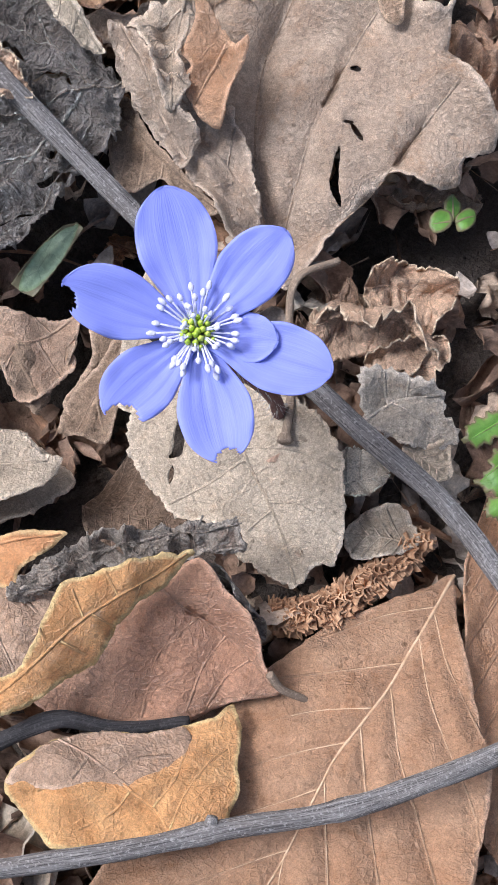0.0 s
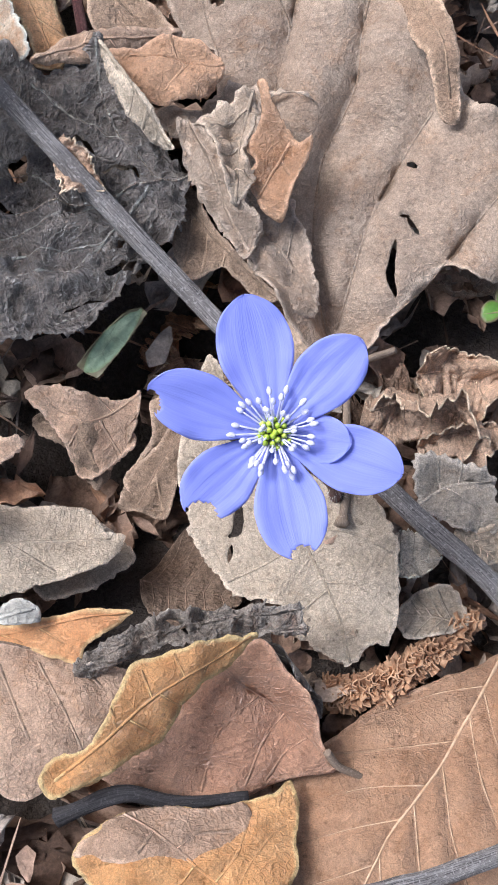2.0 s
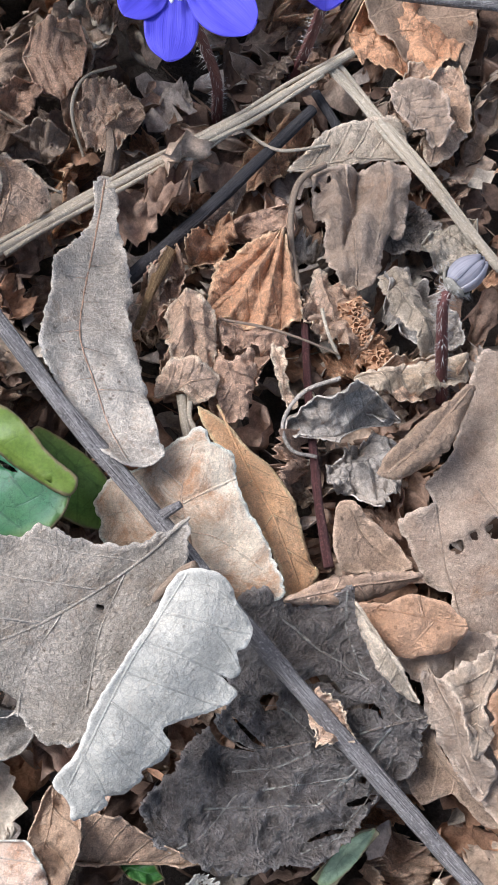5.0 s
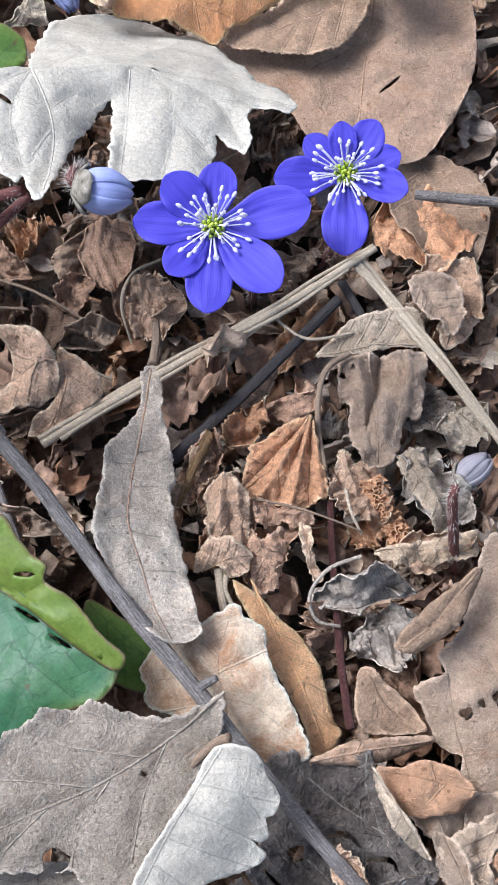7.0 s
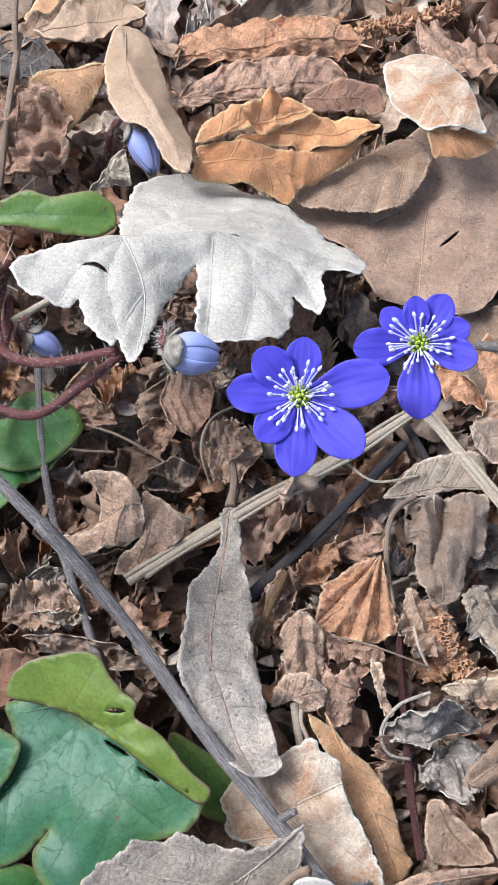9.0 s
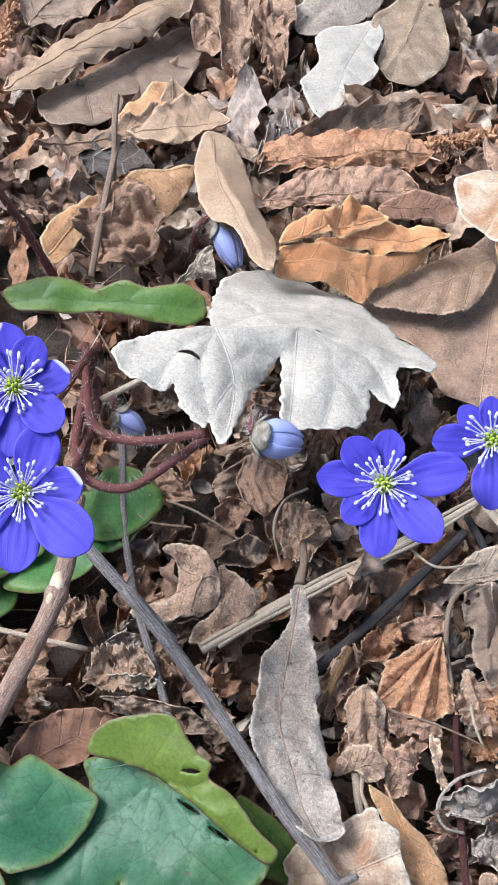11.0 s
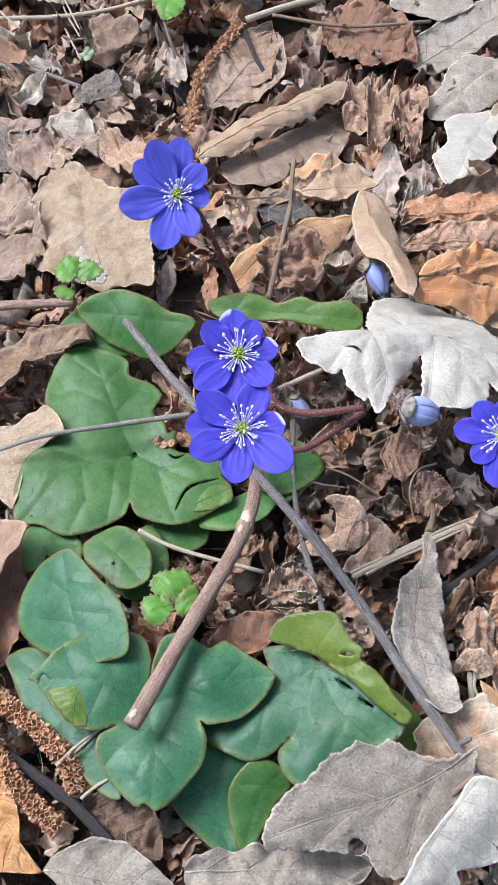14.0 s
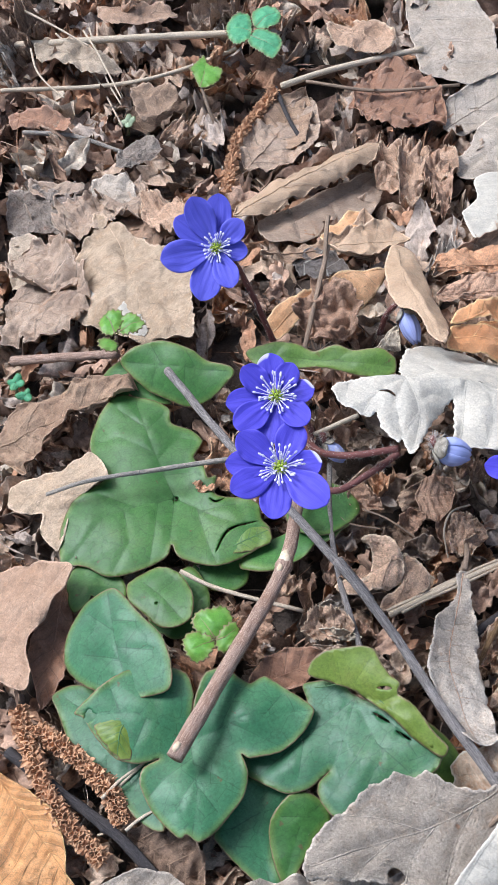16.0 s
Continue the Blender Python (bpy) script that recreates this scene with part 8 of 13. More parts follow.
sheen_leaf = sheet("beech_leaf", "ochre", (
    (0.0019, -0.0055, -0.0075), (0.0029, -0.0098, -0.0060), (0.0024, -0.0127, -0.0051), (0.0027, -0.0160, -0.0039), (0.0016, -0.0188, -0.0029), (0.0005, -0.0207, -0.0022), (-0.0056, -0.0224, -0.0014), (-0.0123, -0.0233, -0.0008), (-0.0181, -0.0236, -0.0005), (-0.0204, -0.0227, -0.0007), (-0.0241, -0.0190, -0.0019), (-0.0258, -0.0174, -0.0023), (-0.0257, -0.0154, -0.0030), (-0.0241, -0.0133, -0.0038), (-0.0202, -0.0109, -0.0048), (-0.0147, -0.0096, -0.0055), (-0.0091, -0.0096, -0.0057), (-0.0041, -0.0084, -0.0063), (-0.0006, -0.0071, -0.0068)),
    "ochre-brown beech leaf with a wavy margin and sheen painted on its upper half",
    inner=((-0.0185, -0.0135, -0.0025), (-0.0107, -0.0165, -0.0012), (-0.0025, -0.0162, -0.0011), (-0.0179, -0.0194, -0.0005), (-0.0061, -0.0123, -0.0038)),
    veins=(((-0.0199, -0.0108), (-0.0159, -0.0127), (-0.0106, -0.0165), (-0.0075, -0.0187), (-0.0053, -0.0216)), ((-0.0159, -0.0127), (-0.0177, -0.0154), (-0.0217, -0.0169)), ((-0.0106, -0.0165), (-0.0126, -0.0192), (-0.0165, -0.0213)), ((-0.0129, -0.0146), (-0.0103, -0.0128), (-0.0061, -0.0123)), ((-0.0078, -0.0184), (-0.0053, -0.0150), (-0.0040, -0.0115)), ((-0.0057, -0.0209), (-0.0038, -0.0163), (-0.0011, -0.0128), (0.0010, -0.0113))),
    creases=((((-0.0251, -0.0163), (-0.0183, -0.0169), (-0.0100, -0.0166), (-0.0053, -0.0149), (-0.0029, -0.0115)), 0.001, 0.0012),), wave=0.001, freq=110, lip=0.0012, seed=10, quilt=0.0006)
# the gloss on the leaf's upper half, painted as a paler blade over it
sheet("beech_leaf", "tan_pink", (
    (-0.0256, -0.0163, -0.0017), (-0.0256, -0.0154, -0.0022), (-0.0240, -0.0133, -0.0030), (-0.0202, -0.0109, -0.0040), (-0.0147, -0.0096, -0.0047), (-0.0091, -0.0097, -0.0046), (-0.0045, -0.0086, -0.0052), (-0.0033, -0.0108, -0.0042), (-0.0048, -0.0142, -0.0020), (-0.0100, -0.0164, -0.0005), (-0.0181, -0.0168, -0.0004)),
    "",
    inner=((-0.0184, -0.0135, -0.0017), (-0.0108, -0.0145, -0.0016)),
    veins=(((-0.0199, -0.0108), (-0.0159, -0.0127), (-0.0106, -0.0162)), ((-0.0159, -0.0127), (-0.0177, -0.0154)), ((-0.0129, -0.0146), (-0.0103, -0.0128), (-0.0061, -0.0123))), seed=10, wave=0.001, freq=110, lip=0.0002, quilt=0.0004, part='bleached_blade', vein_w=0.0002, parent=sheen_leaf)
sheet("poplar_leaf", "pale_tan", (
    (-0.0142, 0.0310, -0.0122), (-0.0128, 0.0264, -0.0130), (-0.0088, 0.0219, -0.0129), (-0.0069, 0.0196, -0.0129), (0.0000, 0.0182, -0.0111), (0.0025, 0.0172, -0.0106), (0.0014, 0.0146, -0.0117), (0.0041, 0.0130, -0.0112), (0.0080, 0.0108, -0.0106), (0.0102, 0.0104, -0.0100), (0.0117, 0.0130, -0.0089), (0.0144, 0.0134, -0.0079), (0.0154, 0.0164, -0.0068), (0.0154, 0.0222, -0.0053), (0.0145, 0.0280, -0.0041), (0.0112, 0.0329, -0.0038), (0.0051, 0.0364, -0.0048), (-0.0010, 0.0373, -0.0065), (-0.0063, 0.0368, -0.0083), (-0.0125, 0.0362, -0.0103)),
    "pale tan speckled leaf lying under the flower",
    inner=((0.0012, 0.0244, -0.0082), (0.0102, 0.0222, -0.0064), (-0.0058, 0.0261, -0.0104)),
    veins=(((0.0013, 0.0306), (0.0022, 0.0272), (0.0051, 0.0223), (0.0080, 0.0164), (0.0096, 0.0109)), ((0.0017, 0.0287), (0.0085, 0.0282), (0.0145, 0.0255)), ((0.0023, 0.0272), (-0.0026, 0.0239), (-0.0078, 0.0214)), ((0.0055, 0.0216), (0.0104, 0.0208), (0.0150, 0.0171)), ((0.0059, 0.0205), (0.0031, 0.0179))),
    tears=((((-0.0070, 0.0330), (-0.0070, 0.0285), (-0.0081, 0.0274)), 0.0015), (((-0.0076, 0.0266), (-0.0079, 0.0240)), 0.0007)), wave=0.0006, freq=100, lip=0.0008, ragged=0.0005, seed=11, teeth=(0.0025, 0.0003))
sheet("poplar_leaf", "pale_tan", (
    (-0.0324, 0.0300, -0.0187), (-0.0294, 0.0313, -0.0197), (-0.0260, 0.0298, -0.0198), (-0.0239, 0.0280, -0.0196), (-0.0216, 0.0265, -0.0196), (-0.0215, 0.0243, -0.0189), (-0.0239, 0.0225, -0.0179), (-0.0266, 0.0198, -0.0165), (-0.0295, 0.0187, -0.0156), (-0.0339, 0.0176, -0.0145), (-0.0376, 0.0232, -0.0156), (-0.0353, 0.0288, -0.0178)),
    "pale tan torn leaf lying flat",
    inner=((-0.0286, 0.0248, -0.0167),),
    veins=(((-0.0362, 0.0234), (-0.0287, 0.0250), (-0.0225, 0.0257)), ((-0.0302, 0.0247), (-0.0283, 0.0286)), ((-0.0294, 0.0248), (-0.0267, 0.0208))), wave=0.0006, seed=12, ragged=0.0004)
sheet("beech_leaf", "brown", (
    (-0.0345, 0.0468, -0.0178), (-0.0290, 0.0485, -0.0183), (-0.0237, 0.0480, -0.0194), (-0.0226, 0.0455, -0.0204), (-0.0239, 0.0431, -0.0208), (-0.0257, 0.0395, -0.0216), (-0.0275, 0.0357, -0.0224), (-0.0302, 0.0376, -0.0213), (-0.0328, 0.0413, -0.0197), (-0.0367, 0.0425, -0.0187), (-0.0384, 0.0454, -0.0175)),
    "brown dry leaf with a torn drooping tip",
    inner=((-0.0294, 0.0442, -0.0175), (-0.0269, 0.0402, -0.0206)),
    veins=(((-0.0368, 0.0448), (-0.0304, 0.0447), (-0.0233, 0.0475)), ((-0.0320, 0.0447), (-0.0285, 0.0394)), ((-0.0288, 0.0451), (-0.0247, 0.0438))),
    creases=((((-0.0313, 0.0462), (-0.0271, 0.0360)), 0.001, 0.001),), wave=0.001, freq=130, lip=0.001, seed=13, ragged=0.0004)
sheet("beech_leaf", "brown", (
    (-0.0169, 0.0467, -0.0173), (-0.0147, 0.0475, -0.0162), (-0.0126, 0.0433, -0.0169), (-0.0154, 0.0386, -0.0187), (-0.0171, 0.0319, -0.0203), (-0.0207, 0.0326, -0.0217), (-0.0247, 0.0337, -0.0223), (-0.0227, 0.0388, -0.0207), (-0.0192, 0.0427, -0.0187)),
    "brown curled leaf leaning under the flower",
    inner=((-0.0184, 0.0377, -0.0191),),
    veins=(((-0.0149, 0.0468), (-0.0186, 0.0396), (-0.0216, 0.0336)), ((-0.0178, 0.0404), (-0.0157, 0.0394)), ((-0.0193, 0.0380), (-0.0178, 0.0330))),
    creases=((((-0.0140, 0.0468), (-0.0178, 0.0396), (-0.0207, 0.0331)), 0.001, 0.001),), wave=0.0008, freq=130, seed=14)
sheet("poplar_leaf", "grey", (
    (0.0167, 0.0387, -0.0028), (0.0185, 0.0397, -0.0025), (0.0210, 0.0394, -0.0026), (0.0233, 0.0388, -0.0027), (0.0265, 0.0379, -0.0030), (0.0287, 0.0364, -0.0034), (0.0285, 0.0343, -0.0040), (0.0307, 0.0322, -0.0046), (0.0301, 0.0299, -0.0053), (0.0239, 0.0295, -0.0055), (0.0214, 0.0309, -0.0051), (0.0183, 0.0315, -0.0050), (0.0173, 0.0345, -0.0041)),
    "grey shrivelled leaf with a scalloped margin",
    inner=((0.0220, 0.0352, -0.0043),),
    veins=(((0.0175, 0.0323), (0.0219, 0.0355), (0.0280, 0.0365)), ((0.0211, 0.0351), (0.0201, 0.0390)), ((0.0234, 0.0359), (0.0236, 0.0385)), ((0.0219, 0.0353), (0.0275, 0.0321))),
    creases=((((0.0172, 0.0363), (0.0218, 0.0362), (0.0288, 0.0362)), -0.0008, 0.001),), wave=0.0009, freq=160, teeth=(0.0022, 0.0007), seed=15, crumple=0.0003)
sheet("poplar_leaf", "pale_tan", (
    (0.0234, 0.0298, -0.0061), (0.0270, 0.0302, -0.0061), (0.0293, 0.0306, -0.0060), (0.0301, 0.0266, -0.0060), (0.0297, 0.0254, -0.0060), (0.0262, 0.0244, -0.0060), (0.0251, 0.0252, -0.0060), (0.0231, 0.0268, -0.0061)),
    "small pale scrap of a dead leaf", wave=0.0006, freq=160, ragged=0.0004, seed=16)
sheet("rotten_leaf", "grey_brown", (
    (-0.0201, 0.0133, -0.0020), (-0.0179, 0.0143, -0.0003), (-0.0149, 0.0149, 0.0005), (-0.0117, 0.0153, 0.0012), (-0.0089, 0.0156, 0.0029), (-0.0066, 0.0155, 0.0023), (-0.0043, 0.0161, 0.0040), (-0.0014, 0.0156, 0.0034), (0.0003, 0.0159, 0.0059), (0.0014, 0.0137, 0.0046), (0.0018, 0.0128, 0.0034), (0.0000, 0.0122, 0.0009), (-0.0027, 0.0127, 0.0005), (-0.0048, 0.0119, 0.0009), (-0.0064, 0.0128, 0.0007), (-0.0083, 0.0118, -0.0009), (-0.0119, 0.0109, -0.0019), (-0.0144, 0.0107, -0.0034), (-0.0170, 0.0112, -0.0038), (-0.0166, 0.0104, -0.0050), (-0.0199, 0.0096, -0.0058), (-0.0235, 0.0074, -0.0071), (-0.0277, 0.0063, -0.0082), (-0.0281, 0.0081, -0.0079), (-0.0258, 0.0101, -0.0059), (-0.0225, 0.0118, -0.0038)),
    "grey-brown rotten leaf, cracked and rolled along its margin",
    inner=((-0.0148, 0.0126, 0.0000), (-0.0078, 0.0137, 0.0022), (-0.0014, 0.0139, 0.0030), (-0.0213, 0.0098, -0.0046)),
    veins=(((-0.0264, 0.0080), (-0.0185, 0.0120), (-0.0078, 0.0143), (0.0011, 0.0154)), ((-0.0179, 0.0146), (-0.0175, 0.0127), (-0.0170, 0.0113)), ((-0.0132, 0.0154), (-0.0133, 0.0135), (-0.0125, 0.0110)), ((-0.0086, 0.0162), (-0.0100, 0.0139), (-0.0094, 0.0118)), ((-0.0036, 0.0166), (-0.0045, 0.0143), (-0.0041, 0.0126))),
    creases=((((-0.0178, 0.0148), (-0.0174, 0.0127), (-0.0170, 0.0113)), 0.0014, 0.0005), (((-0.0130, 0.0155), (-0.0133, 0.0135), (-0.0123, 0.0110)), 0.0012, 0.0005), (((0.0005, 0.0165), (-0.0005, 0.0144), (-0.0025, 0.0130)), 0.0016, 0.0006), (((-0.0079, 0.0160), (-0.0105, 0.0137), (-0.0112, 0.0114)), 0.0012, 0.0005), (((-0.0242, 0.0084), (-0.0199, 0.0109), (-0.0174, 0.0120)), 0.0008, 0.0006)),
    tears=((((-0.0164, 0.0138), (-0.0146, 0.0134), (-0.0131, 0.0121)), 0.0007), (((-0.0056, 0.0150), (-0.0045, 0.0136), (-0.0048, 0.0126)), 0.0006)), wave=0.0011, freq=150, crumple=0.0014, lip=0.0014, seed=17, ragged=0.0006, cell=0.00055)
sheet("beech_leaf", "orange", (
    (-0.0501, 0.0130, -0.0116), (-0.0468, 0.0129, -0.0109), (-0.0436, 0.0125, -0.0102), (-0.0391, 0.0128, -0.0092), (-0.0333, 0.0138, -0.0077), (-0.0286, 0.0150, -0.0055), (-0.0239, 0.0154, -0.0044), (-0.0206, 0.0150, -0.0038), (-0.0230, 0.0132, -0.0055), (-0.0270, 0.0102, -0.0069), (-0.0276, 0.0081, -0.0083), (-0.0329, 0.0093, -0.0083), (-0.0377, 0.0102, -0.0093), (-0.0430, 0.0107, -0.0104), (-0.0466, 0.0101, -0.0112), (-0.0497, 0.0093, -0.0121)),
    "orange-brown leaf with a pale rim under a rotten leaf",
    veins=(((-0.0491, 0.0113), (-0.0386, 0.0117), (-0.0285, 0.0140), (-0.0216, 0.0150)), ((-0.0386, 0.0117), (-0.0354, 0.0106)), ((-0.0332, 0.0127), (-0.0298, 0.0109))), wave=0.0005, seed=117, lip=0.0008)
sheet("beech_leaf", "tan_pink", (
    (-0.0427, 0.0104, -0.0077), (-0.0384, 0.0104, -0.0082), (-0.0329, 0.0096, -0.0087), (-0.0280, 0.0086, -0.0090), (-0.0210, 0.0081, -0.0107), (-0.0189, 0.0065, -0.0107), (-0.0214, 0.0029, -0.0098), (-0.0227, -0.0002, -0.0091), (-0.0249, -0.0034, -0.0083), (-0.0267, -0.0054, -0.0077), (-0.0290, -0.0073, -0.0072), (-0.0314, -0.0093, -0.0066), (-0.0332, -0.0100, -0.0062), (-0.0355, -0.0095, -0.0061), (-0.0379, -0.0076, -0.0061), (-0.0398, -0.0055, -0.0063), (-0.0407, -0.0032, -0.0066), (-0.0415, 0.0012, -0.0073), (-0.0427, 0.0064, -0.0080)),
    "broad pinkish-tan beech leaf with dark side veins",
    inner=((-0.0336, 0.0016, -0.0062), (-0.0286, 0.0050, -0.0079), (-0.0359, -0.0044, -0.0054)),
    veins=(((-0.0430, 0.0105), (-0.0369, 0.0104), (-0.0277, 0.0086)), ((-0.0420, 0.0088), (-0.0400, 0.0013), (-0.0391, -0.0009)), ((-0.0385, 0.0083), (-0.0354, 0.0023), (-0.0331, -0.0020)), ((-0.0329, 0.0080), (-0.0289, 0.0020), (-0.0259, -0.0034)), ((-0.0273, 0.0083), (-0.0243, 0.0054))), wave=0.0008, freq=100, quilt=0.0007, lip=0.0008, seed=120, ragged=0.0002, vein_mat='brown', vein_w=0.00022)
sheet("dead_leaf", "off_white", (
    (-0.0392, 0.0140, -0.0050), (-0.0364, 0.0161, -0.0040), (-0.0335, 0.0151, -0.0040), (-0.0329, 0.0132, -0.0050), (-0.0361, 0.0126, -0.0050), (-0.0384, 0.0126, -0.0050)),
    "pale whitish crumb of a leaf",
    inner=((-0.0360, 0.0142, -0.0035),),
    veins=(((-0.0385, 0.0133), (-0.0340, 0.0147)),), wave=0.0004, seed=121)
sheet("oak_leaf", "tan", (
    (0.0062, 0.1173, 0.0133), (0.0104, 0.1164, 0.0157), (0.0134, 0.1094, 0.0146), (0.0164, 0.1020, 0.0134), (0.0183, 0.0969, 0.0125), (0.0203, 0.0856, 0.0083), (0.0173, 0.0864, 0.0080), (0.0139, 0.0948, 0.0094), (0.0100, 0.1047, 0.0111)),
    "light brown rolled-up margin of an oak leaf",
    inner=((0.0099, 0.1076, 0.0167), (0.0146, 0.0946, 0.0145)),
    veins=(((0.0092, 0.1164), (0.0130, 0.1064), (0.0186, 0.0882)),), wave=0.0006, lip=0.0006, seed=122)
sheet("poplar_leaf", "pale_tan", (
    (0.0186, 0.0211, -0.0112), (0.0233, 0.0228, -0.0111), (0.0263, 0.0196, -0.0110), (0.0266, 0.0173, -0.0110), (0.0226, 0.0154, -0.0110), (0.0172, 0.0147, -0.0111), (0.0162, 0.0181, -0.0112)),
    "pale grey scrap of a leaf beside a catkin",
    creases=((((0.0190, 0.0209), (0.0226, 0.0183), (0.0261, 0.0176)), -0.0009, 0.001),), wave=0.0008, freq=170, seed=18, ragged=0.0004)
sheet("rotten_leaf", "dark", (
    (-0.0498, 0.0879, 0.0014), (-0.0483, 0.0930, 0.0034), (-0.0451, 0.0944, 0.0036), (-0.0416, 0.0936, 0.0023), (-0.0373, 0.0933, 0.0021), (-0.0341, 0.0943, 0.0032), (-0.0322, 0.0957, 0.0045), (-0.0302, 0.0941, 0.0031), (-0.0283, 0.0903, 0.0012), (-0.0236, 0.0852, -0.0001), (-0.0189, 0.0806, -0.0012), (-0.0164, 0.0781, -0.0018), (-0.0175, 0.0759, -0.0023), (-0.0177, 0.0711, -0.0033), (-0.0216, 0.0664, -0.0042), (-0.0245, 0.0637, -0.0047), (-0.0274, 0.0587, -0.0056), (-0.0320, 0.0541, -0.0065), (-0.0378, 0.0535, -0.0064), (-0.0432, 0.0513, -0.0067), (-0.0492, 0.0520, -0.0064), (-0.0535, 0.0534, -0.0059), (-0.0576, 0.0546, -0.0055), (-0.0591, 0.0576, -0.0048), (-0.0603, 0.0603, -0.0042), (-0.0580, 0.0633, -0.0036), (-0.0557, 0.0659, -0.0031), (-0.0538, 0.0703, -0.0023), (-0.0509, 0.0731, -0.0018), (-0.0488, 0.0765, -0.0011)),
    "large dark grey rotten leaf with a puckered surface",
    inner=((-0.0371, 0.0844, 0.0002), (-0.0306, 0.0879, -0.0003), (-0.0413, 0.0611, -0.0032), (-0.0352, 0.0657, -0.0019), (-0.0496, 0.0618, -0.0032), (-0.0262, 0.0747, -0.0002), (-0.0359, 0.0715, -0.0001), (-0.0428, 0.0759, -0.0029), (-0.0366, 0.0569, -0.0052)),
    veins=(((-0.0164, 0.0781), (-0.0259, 0.0747), (-0.0357, 0.0718), (-0.0447, 0.0700), (-0.0483, 0.0724), (-0.0503, 0.0747)), ((-0.0292, 0.0737), (-0.0395, 0.0679), (-0.0464, 0.0667)), ((-0.0226, 0.0758), (-0.0285, 0.0675), (-0.0330, 0.0629), (-0.0503, 0.0607)), ((-0.0341, 0.0724), (-0.0396, 0.0768), (-0.0430, 0.0772), (-0.0445, 0.0754)), ((-0.0210, 0.0764), (-0.0276, 0.0831), (-0.0310, 0.0901), (-0.0319, 0.0950)), ((-0.0267, 0.0823), (-0.0357, 0.0871), (-0.0412, 0.0905)), ((-0.0285, 0.0675), (-0.0350, 0.0659), (-0.0416, 0.0644)), ((-0.0221, 0.0706), (-0.0292, 0.0585), (-0.0347, 0.0556)), ((-0.0456, 0.0632), (-0.0498, 0.0571), (-0.0536, 0.0544))),
    creases=((((-0.0164, 0.0781), (-0.0259, 0.0747), (-0.0357, 0.0718), (-0.0447, 0.0700), (-0.0483, 0.0724)), 0.0016, 0.001), (((-0.0216, 0.0666), (-0.0281, 0.0635), (-0.0313, 0.0623), (-0.0388, 0.0623)), 0.0013, 0.0008), (((-0.0404, 0.0759), (-0.0426, 0.0732), (-0.0469, 0.0739)), 0.0012, 0.0008)),
    tears=((((-0.0518, 0.0747), (-0.0491, 0.0713), (-0.0434, 0.0697)), 0.0013), (((-0.0478, 0.0747), (-0.0441, 0.0719), (-0.0417, 0.0707)), 0.0008), (((-0.0378, 0.0808), (-0.0341, 0.0818), (-0.0308, 0.0797)), 0.0012), (((-0.0301, 0.0778), (-0.0260, 0.0784), (-0.0241, 0.0765)), 0.001), (((-0.0340, 0.0574), (-0.0308, 0.0591), (-0.0275, 0.0599)), 0.0009), (((-0.0286, 0.0634), (-0.0259, 0.0643), (-0.0238, 0.0654)), 0.0012)),
    holes=((-0.0419, 0.0777, 0.0013), (-0.0264, 0.0673, 0.0006)), wave=0.0012, freq=105, crumple=0.0016, quilt=0.0007, lip=0.0022, ragged=0.0008, seed=19, vein_mat='grey_brown', vein_w=0.00022, cell=0.00055)
sheet("poplar_leaf", "white", (
    (-0.0581, 0.0913, 0.0220), (-0.0556, 0.0921, 0.0222), (-0.0519, 0.0917, 0.0222), (-0.0502, 0.0901, 0.0209), (-0.0494, 0.0882, 0.0206), (-0.0467, 0.0852, 0.0192), (-0.0472, 0.0825, 0.0188), (-0.0486, 0.0815, 0.0186), (-0.0477, 0.0791, 0.0172), (-0.0492, 0.0779, 0.0170), (-0.0511, 0.0783, 0.0171), (-0.0479, 0.0764, 0.0158), (-0.0484, 0.0749, 0.0156), (-0.0518, 0.0730, 0.0152), (-0.0577, 0.0702, 0.0147), (-0.0565, 0.0682, 0.0134), (-0.0574, 0.0659, 0.0131), (-0.0602, 0.0641, 0.0127), (-0.0597, 0.0633, 0.0126), (-0.0624, 0.0609, 0.0122), (-0.0650, 0.0602, 0.0121), (-0.0644, 0.0590, 0.0119), (-0.0689, 0.0565, 0.0115), (-0.0699, 0.0589, 0.0128), (-0.0724, 0.0612, 0.0142), (-0.0695, 0.0655, 0.0169), (-0.0674, 0.0724, 0.0190), (-0.0654, 0.0761, 0.0196), (-0.0608, 0.0852, 0.0211), (-0.0595, 0.0891, 0.0217)),
    "bleached white toothed leaf folded along its midrib",
    inner=((-0.0590, 0.0771, 0.0210), (-0.0538, 0.0836, 0.0219), (-0.0636, 0.0667, 0.0176), (-0.0527, 0.0869, 0.0218)),
    veins=(((-0.0570, 0.0912), (-0.0597, 0.0855), (-0.0641, 0.0764), (-0.0679, 0.0662), (-0.0701, 0.0609)), ((-0.0597, 0.0853), (-0.0540, 0.0847), (-0.0471, 0.0842)), ((-0.0618, 0.0811), (-0.0564, 0.0799), (-0.0486, 0.0776)), ((-0.0638, 0.0768), (-0.0573, 0.0753), (-0.0497, 0.0740)), ((-0.0655, 0.0726), (-0.0603, 0.0699), (-0.0571, 0.0677)), ((-0.0668, 0.0688), (-0.0634, 0.0652), (-0.0598, 0.0631)), ((-0.0579, 0.0894), (-0.0538, 0.0899), (-0.0503, 0.0884)), ((-0.0540, 0.0847), (-0.0507, 0.0827), (-0.0481, 0.0797)), ((-0.0686, 0.0654), (-0.0659, 0.0621), (-0.0645, 0.0597))), wave=0.0006, freq=90, quilt=0.0005, lip=0.0007, ragged=0.0002, seed=20, vein_mat='white', vein_w=0.00016)
